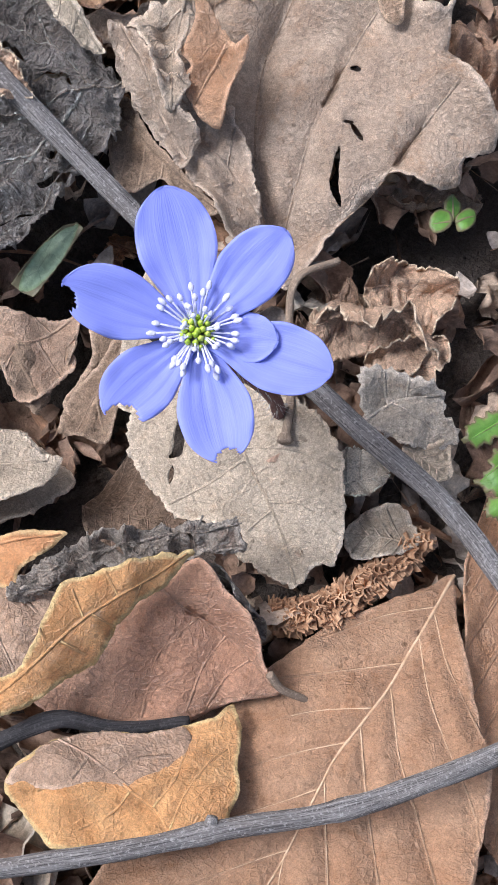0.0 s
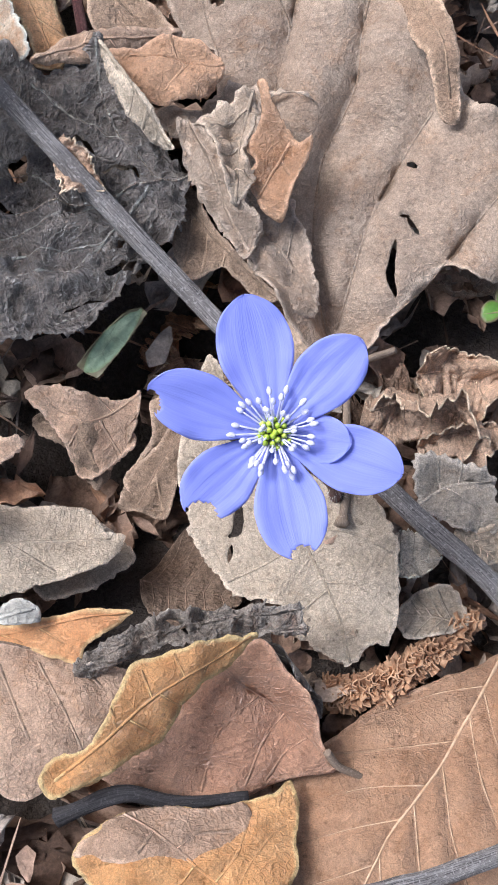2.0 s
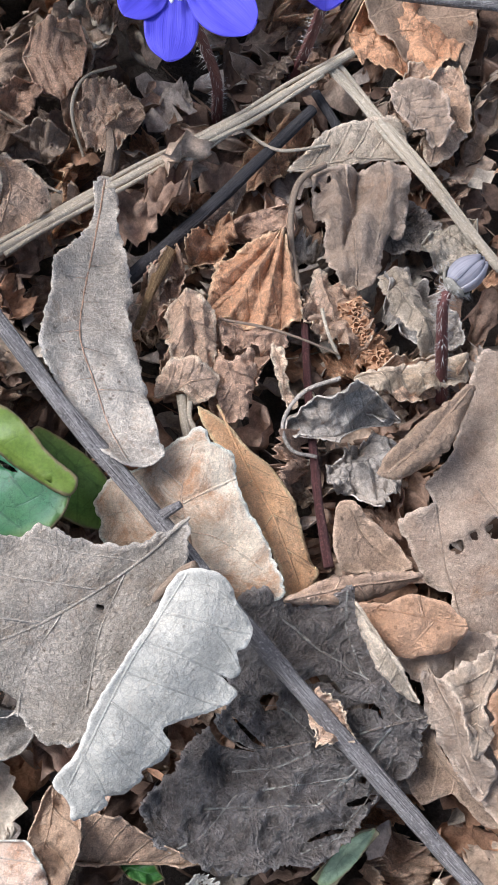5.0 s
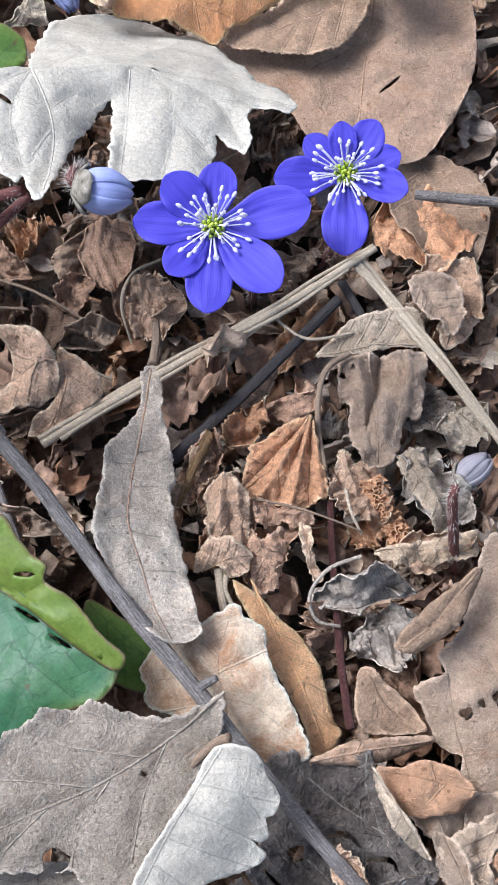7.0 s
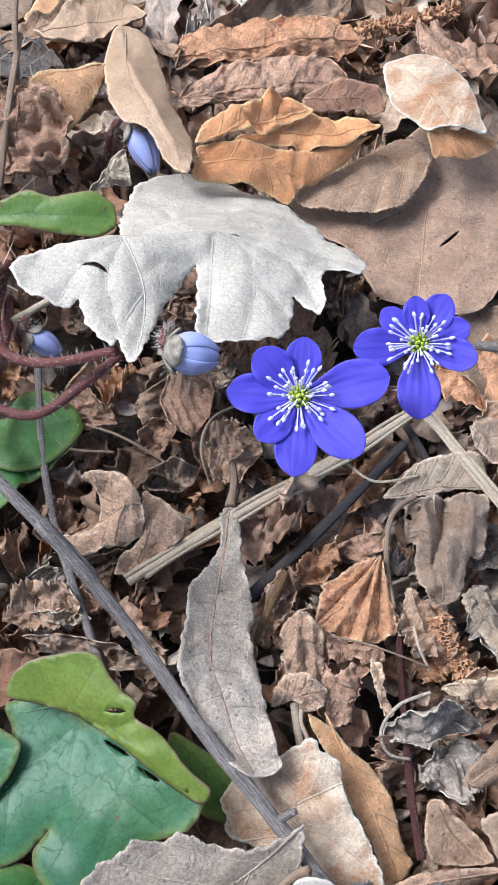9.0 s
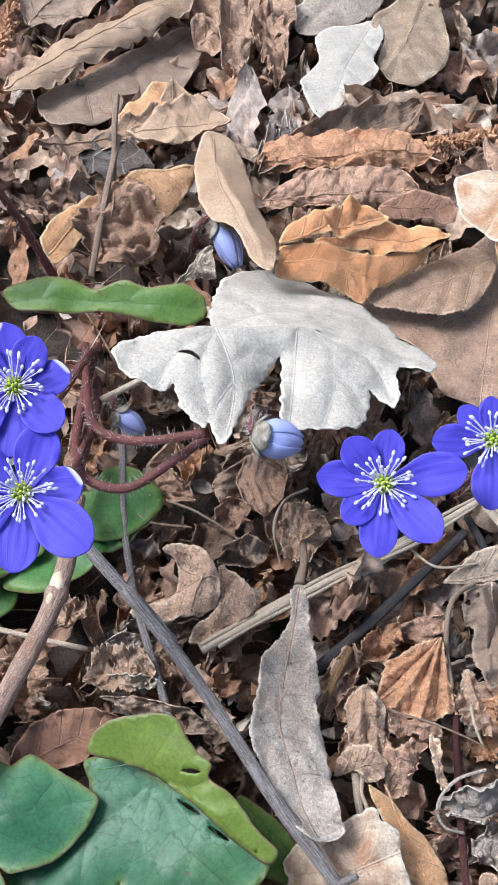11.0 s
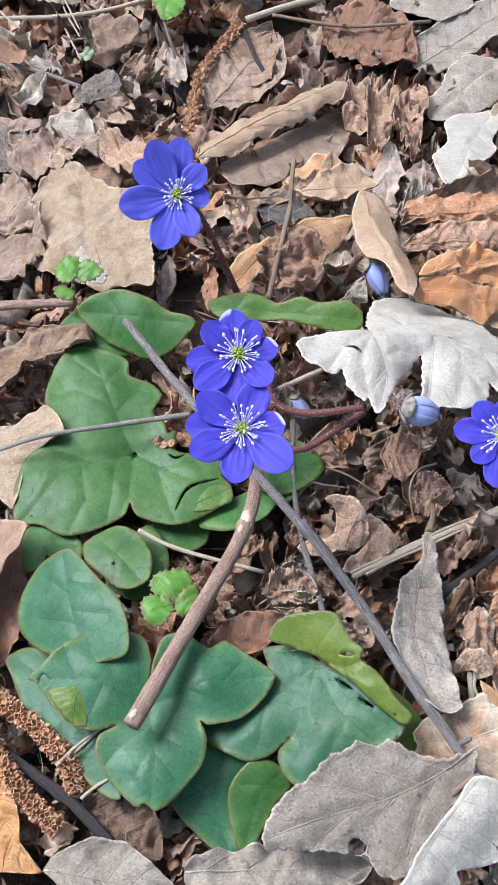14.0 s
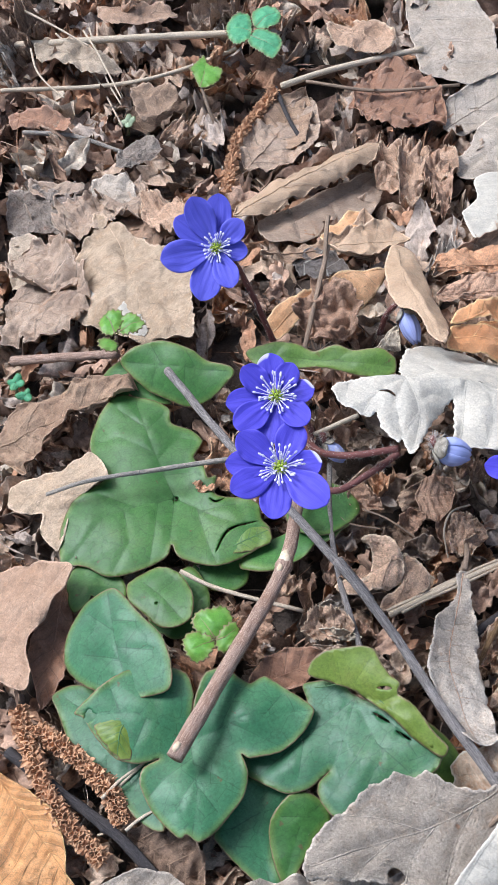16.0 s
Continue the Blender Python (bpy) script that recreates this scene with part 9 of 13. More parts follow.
sheet("poplar_leaf", "stained_cream", (
    (-0.0576, 0.1179, 0.0090), (-0.0559, 0.1162, 0.0086), (-0.0520, 0.1142, 0.0085), (-0.0505, 0.1090, 0.0069), (-0.0461, 0.1029, 0.0054), (-0.0425, 0.0968, 0.0038), (-0.0416, 0.0935, 0.0028), (-0.0457, 0.0926, 0.0018), (-0.0506, 0.0914, 0.0007), (-0.0566, 0.0918, -0.0001), (-0.0608, 0.0956, 0.0006), (-0.0648, 0.0977, 0.0008), (-0.0668, 0.0986, 0.0008), (-0.0712, 0.0996, 0.0005), (-0.0721, 0.1029, 0.0015), (-0.0733, 0.1056, 0.0023), (-0.0715, 0.1092, 0.0038), (-0.0674, 0.1112, 0.0052), (-0.0635, 0.1139, 0.0067), (-0.0612, 0.1160, 0.0078)),
    "cream leaf with brown stains under the twig",
    inner=((-0.0591, 0.1062, 0.0066), (-0.0527, 0.1020, 0.0056), (-0.0674, 0.1045, 0.0038), (-0.0504, 0.0969, 0.0032)),
    veins=(((-0.0564, 0.0979), (-0.0576, 0.1022), (-0.0595, 0.1077), (-0.0585, 0.1149)), ((-0.0576, 0.1022), (-0.0517, 0.1010), (-0.0454, 0.0974)), ((-0.0590, 0.1061), (-0.0544, 0.1088), (-0.0512, 0.1106)), ((-0.0582, 0.1038), (-0.0641, 0.1050), (-0.0708, 0.1038)), ((-0.0594, 0.1085), (-0.0632, 0.1115)), ((-0.0571, 0.1002), (-0.0627, 0.1003), (-0.0677, 0.0991))), wave=0.0009, freq=85, lip=0.0014, ragged=0.0005, seed=21, vein_mat='crisp_tan')
sheet("beech_leaf", "caramel", (
    (-0.0586, 0.1238, 0.0030), (-0.0546, 0.1221, 0.0027), (-0.0520, 0.1205, 0.0020), (-0.0492, 0.1180, 0.0011), (-0.0454, 0.1159, -0.0002), (-0.0413, 0.1108, -0.0008), (-0.0393, 0.1061, -0.0014), (-0.0373, 0.1012, -0.0020), (-0.0358, 0.0994, -0.0022), (-0.0377, 0.0954, -0.0026), (-0.0412, 0.0950, -0.0026), (-0.0426, 0.0992, -0.0011), (-0.0472, 0.1058, -0.0003), (-0.0519, 0.1121, 0.0015), (-0.0547, 0.1173, 0.0022), (-0.0573, 0.1207, 0.0026)),
    "caramel-brown beech leaf lying in the litter",
    inner=((-0.0445, 0.1064, 0.0012),),
    veins=(((-0.0554, 0.1245), (-0.0498, 0.1156), (-0.0445, 0.1073), (-0.0390, 0.0973)), ((-0.0498, 0.1156), (-0.0457, 0.1143)), ((-0.0471, 0.1114), (-0.0422, 0.1107)), ((-0.0445, 0.1073), (-0.0395, 0.1061)), ((-0.0417, 0.1023), (-0.0367, 0.1002)), ((-0.0482, 0.1131), (-0.0502, 0.1111)), ((-0.0445, 0.1073), (-0.0463, 0.1039))), wave=0.0005, freq=80, lip=0.0006, seed=22, quilt=0.0006)
sheet("lance_leaf", "grey_stained", (
    (-0.0783, 0.1642, 0.0039), (-0.0764, 0.1588, 0.0045), (-0.0754, 0.1528, 0.0055), (-0.0729, 0.1458, 0.0064), (-0.0713, 0.1400, 0.0072), (-0.0719, 0.1373, 0.0079), (-0.0694, 0.1295, 0.0099), (-0.0668, 0.1222, 0.0108), (-0.0647, 0.1164, 0.0124), (-0.0627, 0.1117, 0.0129), (-0.0642, 0.1098, 0.0117), (-0.0683, 0.1086, 0.0130), (-0.0736, 0.1114, 0.0139), (-0.0800, 0.1199, 0.0138), (-0.0840, 0.1260, 0.0155), (-0.0843, 0.1310, 0.0135), (-0.0842, 0.1372, 0.0112), (-0.0843, 0.1444, 0.0097), (-0.0815, 0.1500, 0.0078), (-0.0800, 0.1555, 0.0062), (-0.0809, 0.1619, 0.0051)),
    "long grey narrow leaf with rusty stains and a pale rim",
    inner=((-0.0778, 0.1433, 0.0087), (-0.0758, 0.1261, 0.0118)),
    veins=(((-0.0793, 0.1630), (-0.0790, 0.1532), (-0.0792, 0.1389), (-0.0785, 0.1302), (-0.0754, 0.1230), (-0.0716, 0.1150), (-0.0678, 0.1093)), ((-0.0791, 0.1444), (-0.0750, 0.1466)), ((-0.0791, 0.1371), (-0.0744, 0.1382)), ((-0.0777, 0.1281), (-0.0725, 0.1281)), ((-0.0742, 0.1210), (-0.0690, 0.1220)), ((-0.0792, 0.1419), (-0.0828, 0.1411)), ((-0.0787, 0.1314), (-0.0825, 0.1294)), ((-0.0754, 0.1230), (-0.0792, 0.1211))), wave=0.001, freq=110, lip=0.0016, ragged=0.0005, seed=23, vein_mat='crisp_brown', vein_w=0.00022)
sheet("poplar_leaf", "grey", (
    (-0.0894, 0.0917, 0.0176), (-0.0865, 0.0948, 0.0181), (-0.0826, 0.0950, 0.0174), (-0.0789, 0.0969, 0.0174), (-0.0743, 0.0959, 0.0162), (-0.0670, 0.0958, 0.0149), (-0.0604, 0.0989, 0.0147), (-0.0577, 0.1012, 0.0159), (-0.0578, 0.0932, 0.0124), (-0.0623, 0.0827, 0.0098), (-0.0659, 0.0720, 0.0070), (-0.0699, 0.0674, 0.0062), (-0.0756, 0.0672, 0.0072), (-0.0790, 0.0701, 0.0087), (-0.0846, 0.0694, 0.0095), (-0.0901, 0.0685, 0.0102), (-0.0983, 0.0669, 0.0112), (-0.1036, 0.0655, 0.0117), (-0.1047, 0.0699, 0.0133), (-0.1031, 0.0755, 0.0149), (-0.0996, 0.0804, 0.0158), (-0.0964, 0.0839, 0.0164), (-0.0920, 0.0902, 0.0176)),
    "large grey speckled poplar leaf lying on its back",
    inner=((-0.0841, 0.0803, 0.0145), (-0.0711, 0.0868, 0.0132), (-0.0941, 0.0738, 0.0137)),
    veins=(((-0.0576, 0.1013), (-0.0663, 0.0922), (-0.0763, 0.0842), (-0.0890, 0.0767), (-0.1029, 0.0684)), ((-0.0638, 0.0942), (-0.0725, 0.0939), (-0.0800, 0.0951)), ((-0.0701, 0.0892), (-0.0817, 0.0893), (-0.0892, 0.0906)), ((-0.0776, 0.0835), (-0.0904, 0.0829), (-0.0973, 0.0817)), ((-0.0663, 0.0919), (-0.0689, 0.0835), (-0.0696, 0.0729)), ((-0.0749, 0.0848), (-0.0790, 0.0768), (-0.0792, 0.0709)), ((-0.0839, 0.0797), (-0.0896, 0.0727), (-0.0915, 0.0685))),
    holes=((-0.0819, 0.0716, 0.0022), (-0.0693, 0.0867, 0.0006)),
    stalk=((-0.0617, 0.0891, 0.0117), (-0.0599, 0.0912, 0.0131), (-0.0577, 0.0931, 0.0153), (-0.0560, 0.0937, 0.0172)), teeth=(0.004, 0.0006), wave=0.0008, freq=80, lip=0.0012, ragged=0.0003, seed=24)
sheet("beech_leaf", "tan_pink", (
    (-0.0586, 0.0475, -0.0014), (-0.0565, 0.0475, -0.0017), (-0.0523, 0.0473, -0.0035), (-0.0484, 0.0454, -0.0048), (-0.0463, 0.0425, -0.0071), (-0.0429, 0.0405, -0.0083), (-0.0410, 0.0391, -0.0091), (-0.0389, 0.0398, -0.0092), (-0.0380, 0.0382, -0.0099), (-0.0407, 0.0359, -0.0101), (-0.0461, 0.0328, -0.0101), (-0.0556, 0.0312, -0.0089), (-0.0614, 0.0322, -0.0075), (-0.0630, 0.0408, -0.0036), (-0.0610, 0.0440, -0.0020)),
    "light brown leaf with raised folds and torn edge",
    inner=((-0.0528, 0.0411, -0.0064), (-0.0442, 0.0373, -0.0101)),
    veins=(((-0.0575, 0.0471), (-0.0528, 0.0411), (-0.0470, 0.0339)), ((-0.0556, 0.0446), (-0.0508, 0.0451)), ((-0.0528, 0.0411), (-0.0472, 0.0416)), ((-0.0542, 0.0429), (-0.0565, 0.0392))),
    creases=((((-0.0567, 0.0468), (-0.0567, 0.0407), (-0.0557, 0.0323)), 0.002, 0.0008), (((-0.0502, 0.0452), (-0.0497, 0.0398), (-0.0473, 0.0331)), 0.002, 0.0008), (((-0.0621, 0.0409), (-0.0614, 0.0326)), 0.0018, 0.0008), (((-0.0603, 0.0441), (-0.0596, 0.0320)), 0.0012, 0.0008)),
    tears=((((-0.0494, 0.0403), (-0.0471, 0.0409)), 0.0008),), wave=0.0009, freq=140, crumple=0.0004, lip=0.0012, ragged=0.0006, seed=25)
sheet("beech_leaf", "tan_pink", (
    (-0.0712, 0.0428, -0.0002), (-0.0664, 0.0449, 0.0000), (-0.0592, 0.0475, -0.0012), (-0.0620, 0.0415, -0.0025), (-0.0621, 0.0341, -0.0046), (-0.0620, 0.0274, -0.0056), (-0.0687, 0.0269, -0.0042), (-0.0732, 0.0375, -0.0015)),
    "light brown leaf folded in the litter",
    inner=((-0.0664, 0.0382, -0.0020),),
    veins=(((-0.0599, 0.0471), (-0.0660, 0.0405), (-0.0696, 0.0334)), ((-0.0639, 0.0422), (-0.0678, 0.0426)), ((-0.0659, 0.0397), (-0.0636, 0.0340))),
    creases=((((-0.0599, 0.0471), (-0.0654, 0.0417), (-0.0687, 0.0380)), 0.001, 0.001),), wave=0.0009, freq=120, seed=26)
sheet("beech_leaf", "tan_pink", (
    (-0.0395, 0.0480, -0.0149), (-0.0369, 0.0496, -0.0141), (-0.0307, 0.0491, -0.0157), (-0.0253, 0.0492, -0.0181), (-0.0226, 0.0508, -0.0183), (-0.0224, 0.0475, -0.0192), (-0.0235, 0.0456, -0.0195), (-0.0224, 0.0432, -0.0204), (-0.0246, 0.0406, -0.0205), (-0.0290, 0.0367, -0.0204), (-0.0311, 0.0379, -0.0196), (-0.0341, 0.0428, -0.0175), (-0.0373, 0.0458, -0.0160)),
    "light brown leaf with a torn pointed corner",
    inner=((-0.0303, 0.0450, -0.0169),),
    veins=(((-0.0225, 0.0507), (-0.0264, 0.0471), (-0.0309, 0.0441), (-0.0324, 0.0415)), ((-0.0264, 0.0471), (-0.0288, 0.0489)), ((-0.0284, 0.0456), (-0.0248, 0.0414)), ((-0.0301, 0.0446), (-0.0357, 0.0469)), ((-0.0309, 0.0440), (-0.0294, 0.0385))), wave=0.0008, freq=130, lip=0.001, ragged=0.0005, seed=27, quilt=0.0006)
sheet("beech_leaf", "brown", (
    (-0.0209, 0.0493, -0.0180), (-0.0168, 0.0514, -0.0173), (-0.0135, 0.0484, -0.0185), (-0.0143, 0.0433, -0.0195), (-0.0143, 0.0383, -0.0205), (-0.0210, 0.0350, -0.0217), (-0.0242, 0.0372, -0.0216), (-0.0203, 0.0435, -0.0191)),
    "brown leaf leaning in a hollow",
    inner=((-0.0177, 0.0438, -0.0188),),
    veins=(((-0.0166, 0.0510), (-0.0176, 0.0438), (-0.0203, 0.0365)), ((-0.0174, 0.0463), (-0.0147, 0.0449)), ((-0.0182, 0.0413), (-0.0154, 0.0390))), wave=0.0008, freq=130, seed=28)
sheet("poplar_leaf", "pale_tan", (
    (-0.0128, 0.0541, -0.0092), (-0.0101, 0.0518, -0.0088), (-0.0072, 0.0543, -0.0075), (-0.0055, 0.0482, -0.0081), (-0.0018, 0.0430, -0.0079), (0.0009, 0.0400, -0.0076), (-0.0019, 0.0333, -0.0097), (-0.0080, 0.0325, -0.0117), (-0.0156, 0.0351, -0.0135), (-0.0158, 0.0432, -0.0121), (-0.0149, 0.0473, -0.0111)),
    "grey-tan speckled leaf with a dark crack",
    inner=((-0.0114, 0.0420, -0.0100),),
    tears=((((-0.0104, 0.0517), (-0.0078, 0.0456), (-0.0057, 0.0371)), 0.0009),), wave=0.0006, freq=110, seed=29)
seedling = sheet("seedling", "sprout", (
    (0.0298, 0.0665, -0.0040), (0.0310, 0.0653, -0.0040), (0.0309, 0.0636, -0.0040), (0.0298, 0.0623, -0.0040), (0.0287, 0.0634, -0.0040), (0.0286, 0.0652, -0.0040)),
    "small green three-leaved seedling under an oak leaf",
    inner=((0.0296, 0.0638, -0.0032),),
    veins=(((0.0298, 0.0623), (0.0298, 0.0661)),), seed=101, part='leaflet', category='seedling', group='seedlings', wave=0.0003, freq=200, lip=0.0003, ragged=0.0001, cell=0.0005, thick=0.0003)
sheet("seedling", "sprout", (
    (0.0267, 0.0629, -0.0040), (0.0280, 0.0639, -0.0040), (0.0294, 0.0635, -0.0040), (0.0297, 0.0619, -0.0040), (0.0285, 0.0606, -0.0040), (0.0272, 0.0604, -0.0040), (0.0265, 0.0615, -0.0040)),
    "",
    inner=((0.0280, 0.0617, -0.0032),),
    veins=(((0.0296, 0.0621), (0.0269, 0.0617)),), seed=102, part='leaflet', category='seedling', group='seedlings', wave=0.0003, freq=200, lip=0.0003, ragged=0.0001, cell=0.0005, thick=0.0003, parent=seedling)
sheet("seedling", "sprout", (
    (0.0302, 0.0628, -0.0040), (0.0317, 0.0643, -0.0040), (0.0330, 0.0642, -0.0040), (0.0331, 0.0625, -0.0040), (0.0320, 0.0611, -0.0040), (0.0306, 0.0608, -0.0040)),
    "",
    inner=((0.0315, 0.0622, -0.0032),),
    veins=(((0.0302, 0.0620), (0.0328, 0.0633)),), seed=103, part='leaflet', category='seedling', group='seedlings', wave=0.0003, freq=200, lip=0.0003, ragged=0.0001, cell=0.0005, thick=0.0003, parent=seedling)
seedling = sheet("seedling", "sprout", (
    (0.0308, 0.0298, -0.0018), (0.0315, 0.0321, -0.0017), (0.0337, 0.0335, -0.0015), (0.0363, 0.0342, -0.0014), (0.0371, 0.0319, -0.0014), (0.0352, 0.0303, -0.0016), (0.0329, 0.0292, -0.0017)),
    "bright green toothed seedling beside a twig",
    inner=((0.0334, 0.0313, -0.0006),),
    veins=(((0.0367, 0.0333), (0.0314, 0.0299)),), seed=104, part='leaflet', category='seedling', group='seedlings', wave=0.0003, freq=200, lip=0.0003, ragged=0.0001, cell=0.0005, thick=0.0003, teeth=(0.0022, 0.0009))
sheet("seedling", "sprout", (
    (0.0324, 0.0245, -0.0019), (0.0338, 0.0256, -0.0018), (0.0346, 0.0285, -0.0016), (0.0367, 0.0282, -0.0015), (0.0370, 0.0248, -0.0016), (0.0359, 0.0225, -0.0018), (0.0338, 0.0230, -0.0019)),
    "",
    inner=((0.0349, 0.0249, -0.0007),),
    veins=(((0.0367, 0.0279), (0.0329, 0.0243)),), seed=105, part='leaflet', category='seedling', group='seedlings', wave=0.0003, freq=200, lip=0.0003, ragged=0.0001, cell=0.0005, thick=0.0003, teeth=(0.0022, 0.0009), parent=seedling)
sheet("seedling", "sprout", (
    (0.0333, 0.0205, -0.0020), (0.0344, 0.0221, -0.0019), (0.0366, 0.0225, -0.0017), (0.0370, 0.0199, -0.0018), (0.0351, 0.0193, -0.0019)),
    "",
    inner=((0.0349, 0.0207, -0.0009),), seed=106, part='leaflet', category='seedling', group='seedlings', wave=0.0003, freq=200, lip=0.0003, ragged=0.0001, cell=0.0005, thick=0.0003, teeth=(0.0022, 0.0009), parent=seedling)
sheet("maple_leaf", "white", (
    (-0.1250, 0.1942, 0.0408), (-0.1215, 0.1879, 0.0418), (-0.1171, 0.1867, 0.0414), (-0.1145, 0.1860, 0.0411), (-0.1129, 0.1858, 0.0409), (-0.1112, 0.1880, 0.0400), (-0.1087, 0.1828, 0.0410), (-0.1067, 0.1811, 0.0411), (-0.1034, 0.1787, 0.0412), (-0.1024, 0.1806, 0.0405), (-0.0999, 0.1761, 0.0412), (-0.0979, 0.1767, 0.0407), (-0.0971, 0.1826, 0.0391), (-0.0958, 0.1901, 0.0369), (-0.0941, 0.1958, 0.0351), (-0.0912, 0.2037, 0.0325), (-0.0893, 0.1919, 0.0353), (-0.0881, 0.1847, 0.0370), (-0.0852, 0.1845, 0.0365), (-0.0782, 0.1868, 0.0347), (-0.0743, 0.1886, 0.0336), (-0.0717, 0.1900, 0.0328), (-0.0708, 0.1971, 0.0308), (-0.0713, 0.1999, 0.0301), (-0.0656, 0.1969, 0.0299), (-0.0648, 0.2010, 0.0287), (-0.0660, 0.2052, 0.0278), (-0.0656, 0.2086, 0.0269), (-0.0633, 0.2100, 0.0261), (-0.0584, 0.2100, 0.0253), (-0.0573, 0.2134, 0.0232), (-0.0606, 0.2182, 0.0205), (-0.0656, 0.2226, 0.0172), (-0.0696, 0.2283, 0.0134), (-0.0753, 0.2355, 0.0085), (-0.0808, 0.2400, 0.0052), (-0.0876, 0.2429, 0.0026), (-0.0947, 0.2470, -0.0002), (-0.1011, 0.2470, 0.0008), (-0.1065, 0.2424, 0.0050), (-0.1092, 0.2354, 0.0113), (-0.1099, 0.2251, 0.0191), (-0.1089, 0.2147, 0.0266), (-0.1073, 0.2066, 0.0335), (-0.1147, 0.2026, 0.0368)),
    "bleached white maple leaf, lobed and folded over",
    inner=((-0.1120, 0.2009, 0.0383), (-0.1051, 0.2035, 0.0369), (-0.0980, 0.2053, 0.0352), (-0.0910, 0.2084, 0.0332), (-0.0848, 0.2110, 0.0310), (-0.0771, 0.2107, 0.0293), (-0.0966, 0.2252, 0.0188), (-0.0825, 0.2252, 0.0184), (-0.1051, 0.2207, 0.0224), (-0.0996, 0.1908, 0.0388), (-0.0795, 0.1965, 0.0339), (-0.0711, 0.2073, 0.0286)),
    veins=(((-0.1057, 0.2053), (-0.1007, 0.1960), (-0.0988, 0.1892), (-0.0983, 0.1781)), ((-0.1057, 0.2053), (-0.1068, 0.1928), (-0.1031, 0.1831)), ((-0.1057, 0.2053), (-0.1121, 0.1957), (-0.1144, 0.1877)), ((-0.1007, 0.1960), (-0.0975, 0.2015), (-0.0938, 0.2019)), ((-0.0996, 0.1919), (-0.1018, 0.1855)), ((-0.0848, 0.2120), (-0.0808, 0.2073), (-0.0787, 0.1978), (-0.0794, 0.1877)), ((-0.0848, 0.2120), (-0.0724, 0.2090), (-0.0655, 0.1985)), ((-0.0887, 0.2105), (-0.0872, 0.1954), (-0.0866, 0.1854)), ((-0.0795, 0.2022), (-0.0731, 0.1964)), ((-0.0724, 0.2090), (-0.0636, 0.2107)), ((-0.1057, 0.2056), (-0.0981, 0.2171), (-0.0873, 0.2277)), ((-0.1055, 0.2057), (-0.0938, 0.2114), (-0.0849, 0.2123), (-0.0731, 0.2152), (-0.0592, 0.2128)), ((-0.0981, 0.2171), (-0.1014, 0.2232)), ((-0.0938, 0.2114), (-0.0809, 0.2229))),
    creases=((((-0.1220, 0.1985), (-0.1125, 0.2023), (-0.1057, 0.2053), (-0.0985, 0.2072), (-0.0914, 0.2103), (-0.0845, 0.2124)), 0.0012, 0.0015),),
    tears=((((-0.1120, 0.1961), (-0.1096, 0.1962), (-0.1068, 0.1950)), 0.0012),), wave=0.0008, freq=80, quilt=0.0007, lip=0.001, ragged=0.0003, seed=41, vein_mat='white', cell=0.0008, teeth=(0.004, 0.0005))
sheet("alder_leaf", "tan_pink", (
    (-0.0445, 0.2718, -0.0027), (-0.0322, 0.2677, -0.0027), (-0.0217, 0.2659, -0.0028), (-0.0194, 0.2511, -0.0019), (-0.0199, 0.2425, -0.0013), (-0.0229, 0.2326, -0.0005), (-0.0263, 0.2244, 0.0001), (-0.0298, 0.2193, 0.0006), (-0.0359, 0.2169, 0.0009), (-0.0433, 0.2173, 0.0011), (-0.0535, 0.2203, 0.0011), (-0.0599, 0.2300, 0.0006), (-0.0675, 0.2352, 0.0004), (-0.0759, 0.2422, 0.0002), (-0.0666, 0.2519, -0.0007), (-0.0543, 0.2607, -0.0017)),
    "large light brown leaf lying flat under flowers",
    inner=((-0.0352, 0.2458, 0.0004), (-0.0526, 0.2387, 0.0008), (-0.0414, 0.2251, 0.0010)),
    veins=(((-0.0434, 0.2676), (-0.0430, 0.2540), (-0.0437, 0.2408), (-0.0437, 0.2266), (-0.0438, 0.2172)), ((-0.0435, 0.2376), (-0.0493, 0.2304), (-0.0541, 0.2281)), ((-0.0430, 0.2490), (-0.0551, 0.2390)), ((-0.0435, 0.2344), (-0.0373, 0.2402), (-0.0298, 0.2445)), ((-0.0437, 0.2297), (-0.0483, 0.2337)), ((-0.0431, 0.2474), (-0.0330, 0.2573), (-0.0239, 0.2587)), ((-0.0437, 0.2266), (-0.0354, 0.2294), (-0.0265, 0.2277))),
    tears=((((-0.0401, 0.2342), (-0.0357, 0.2396)), 0.0008),), wave=0.0009, freq=80, lip=0.0012, seed=42, cell=0.0009)
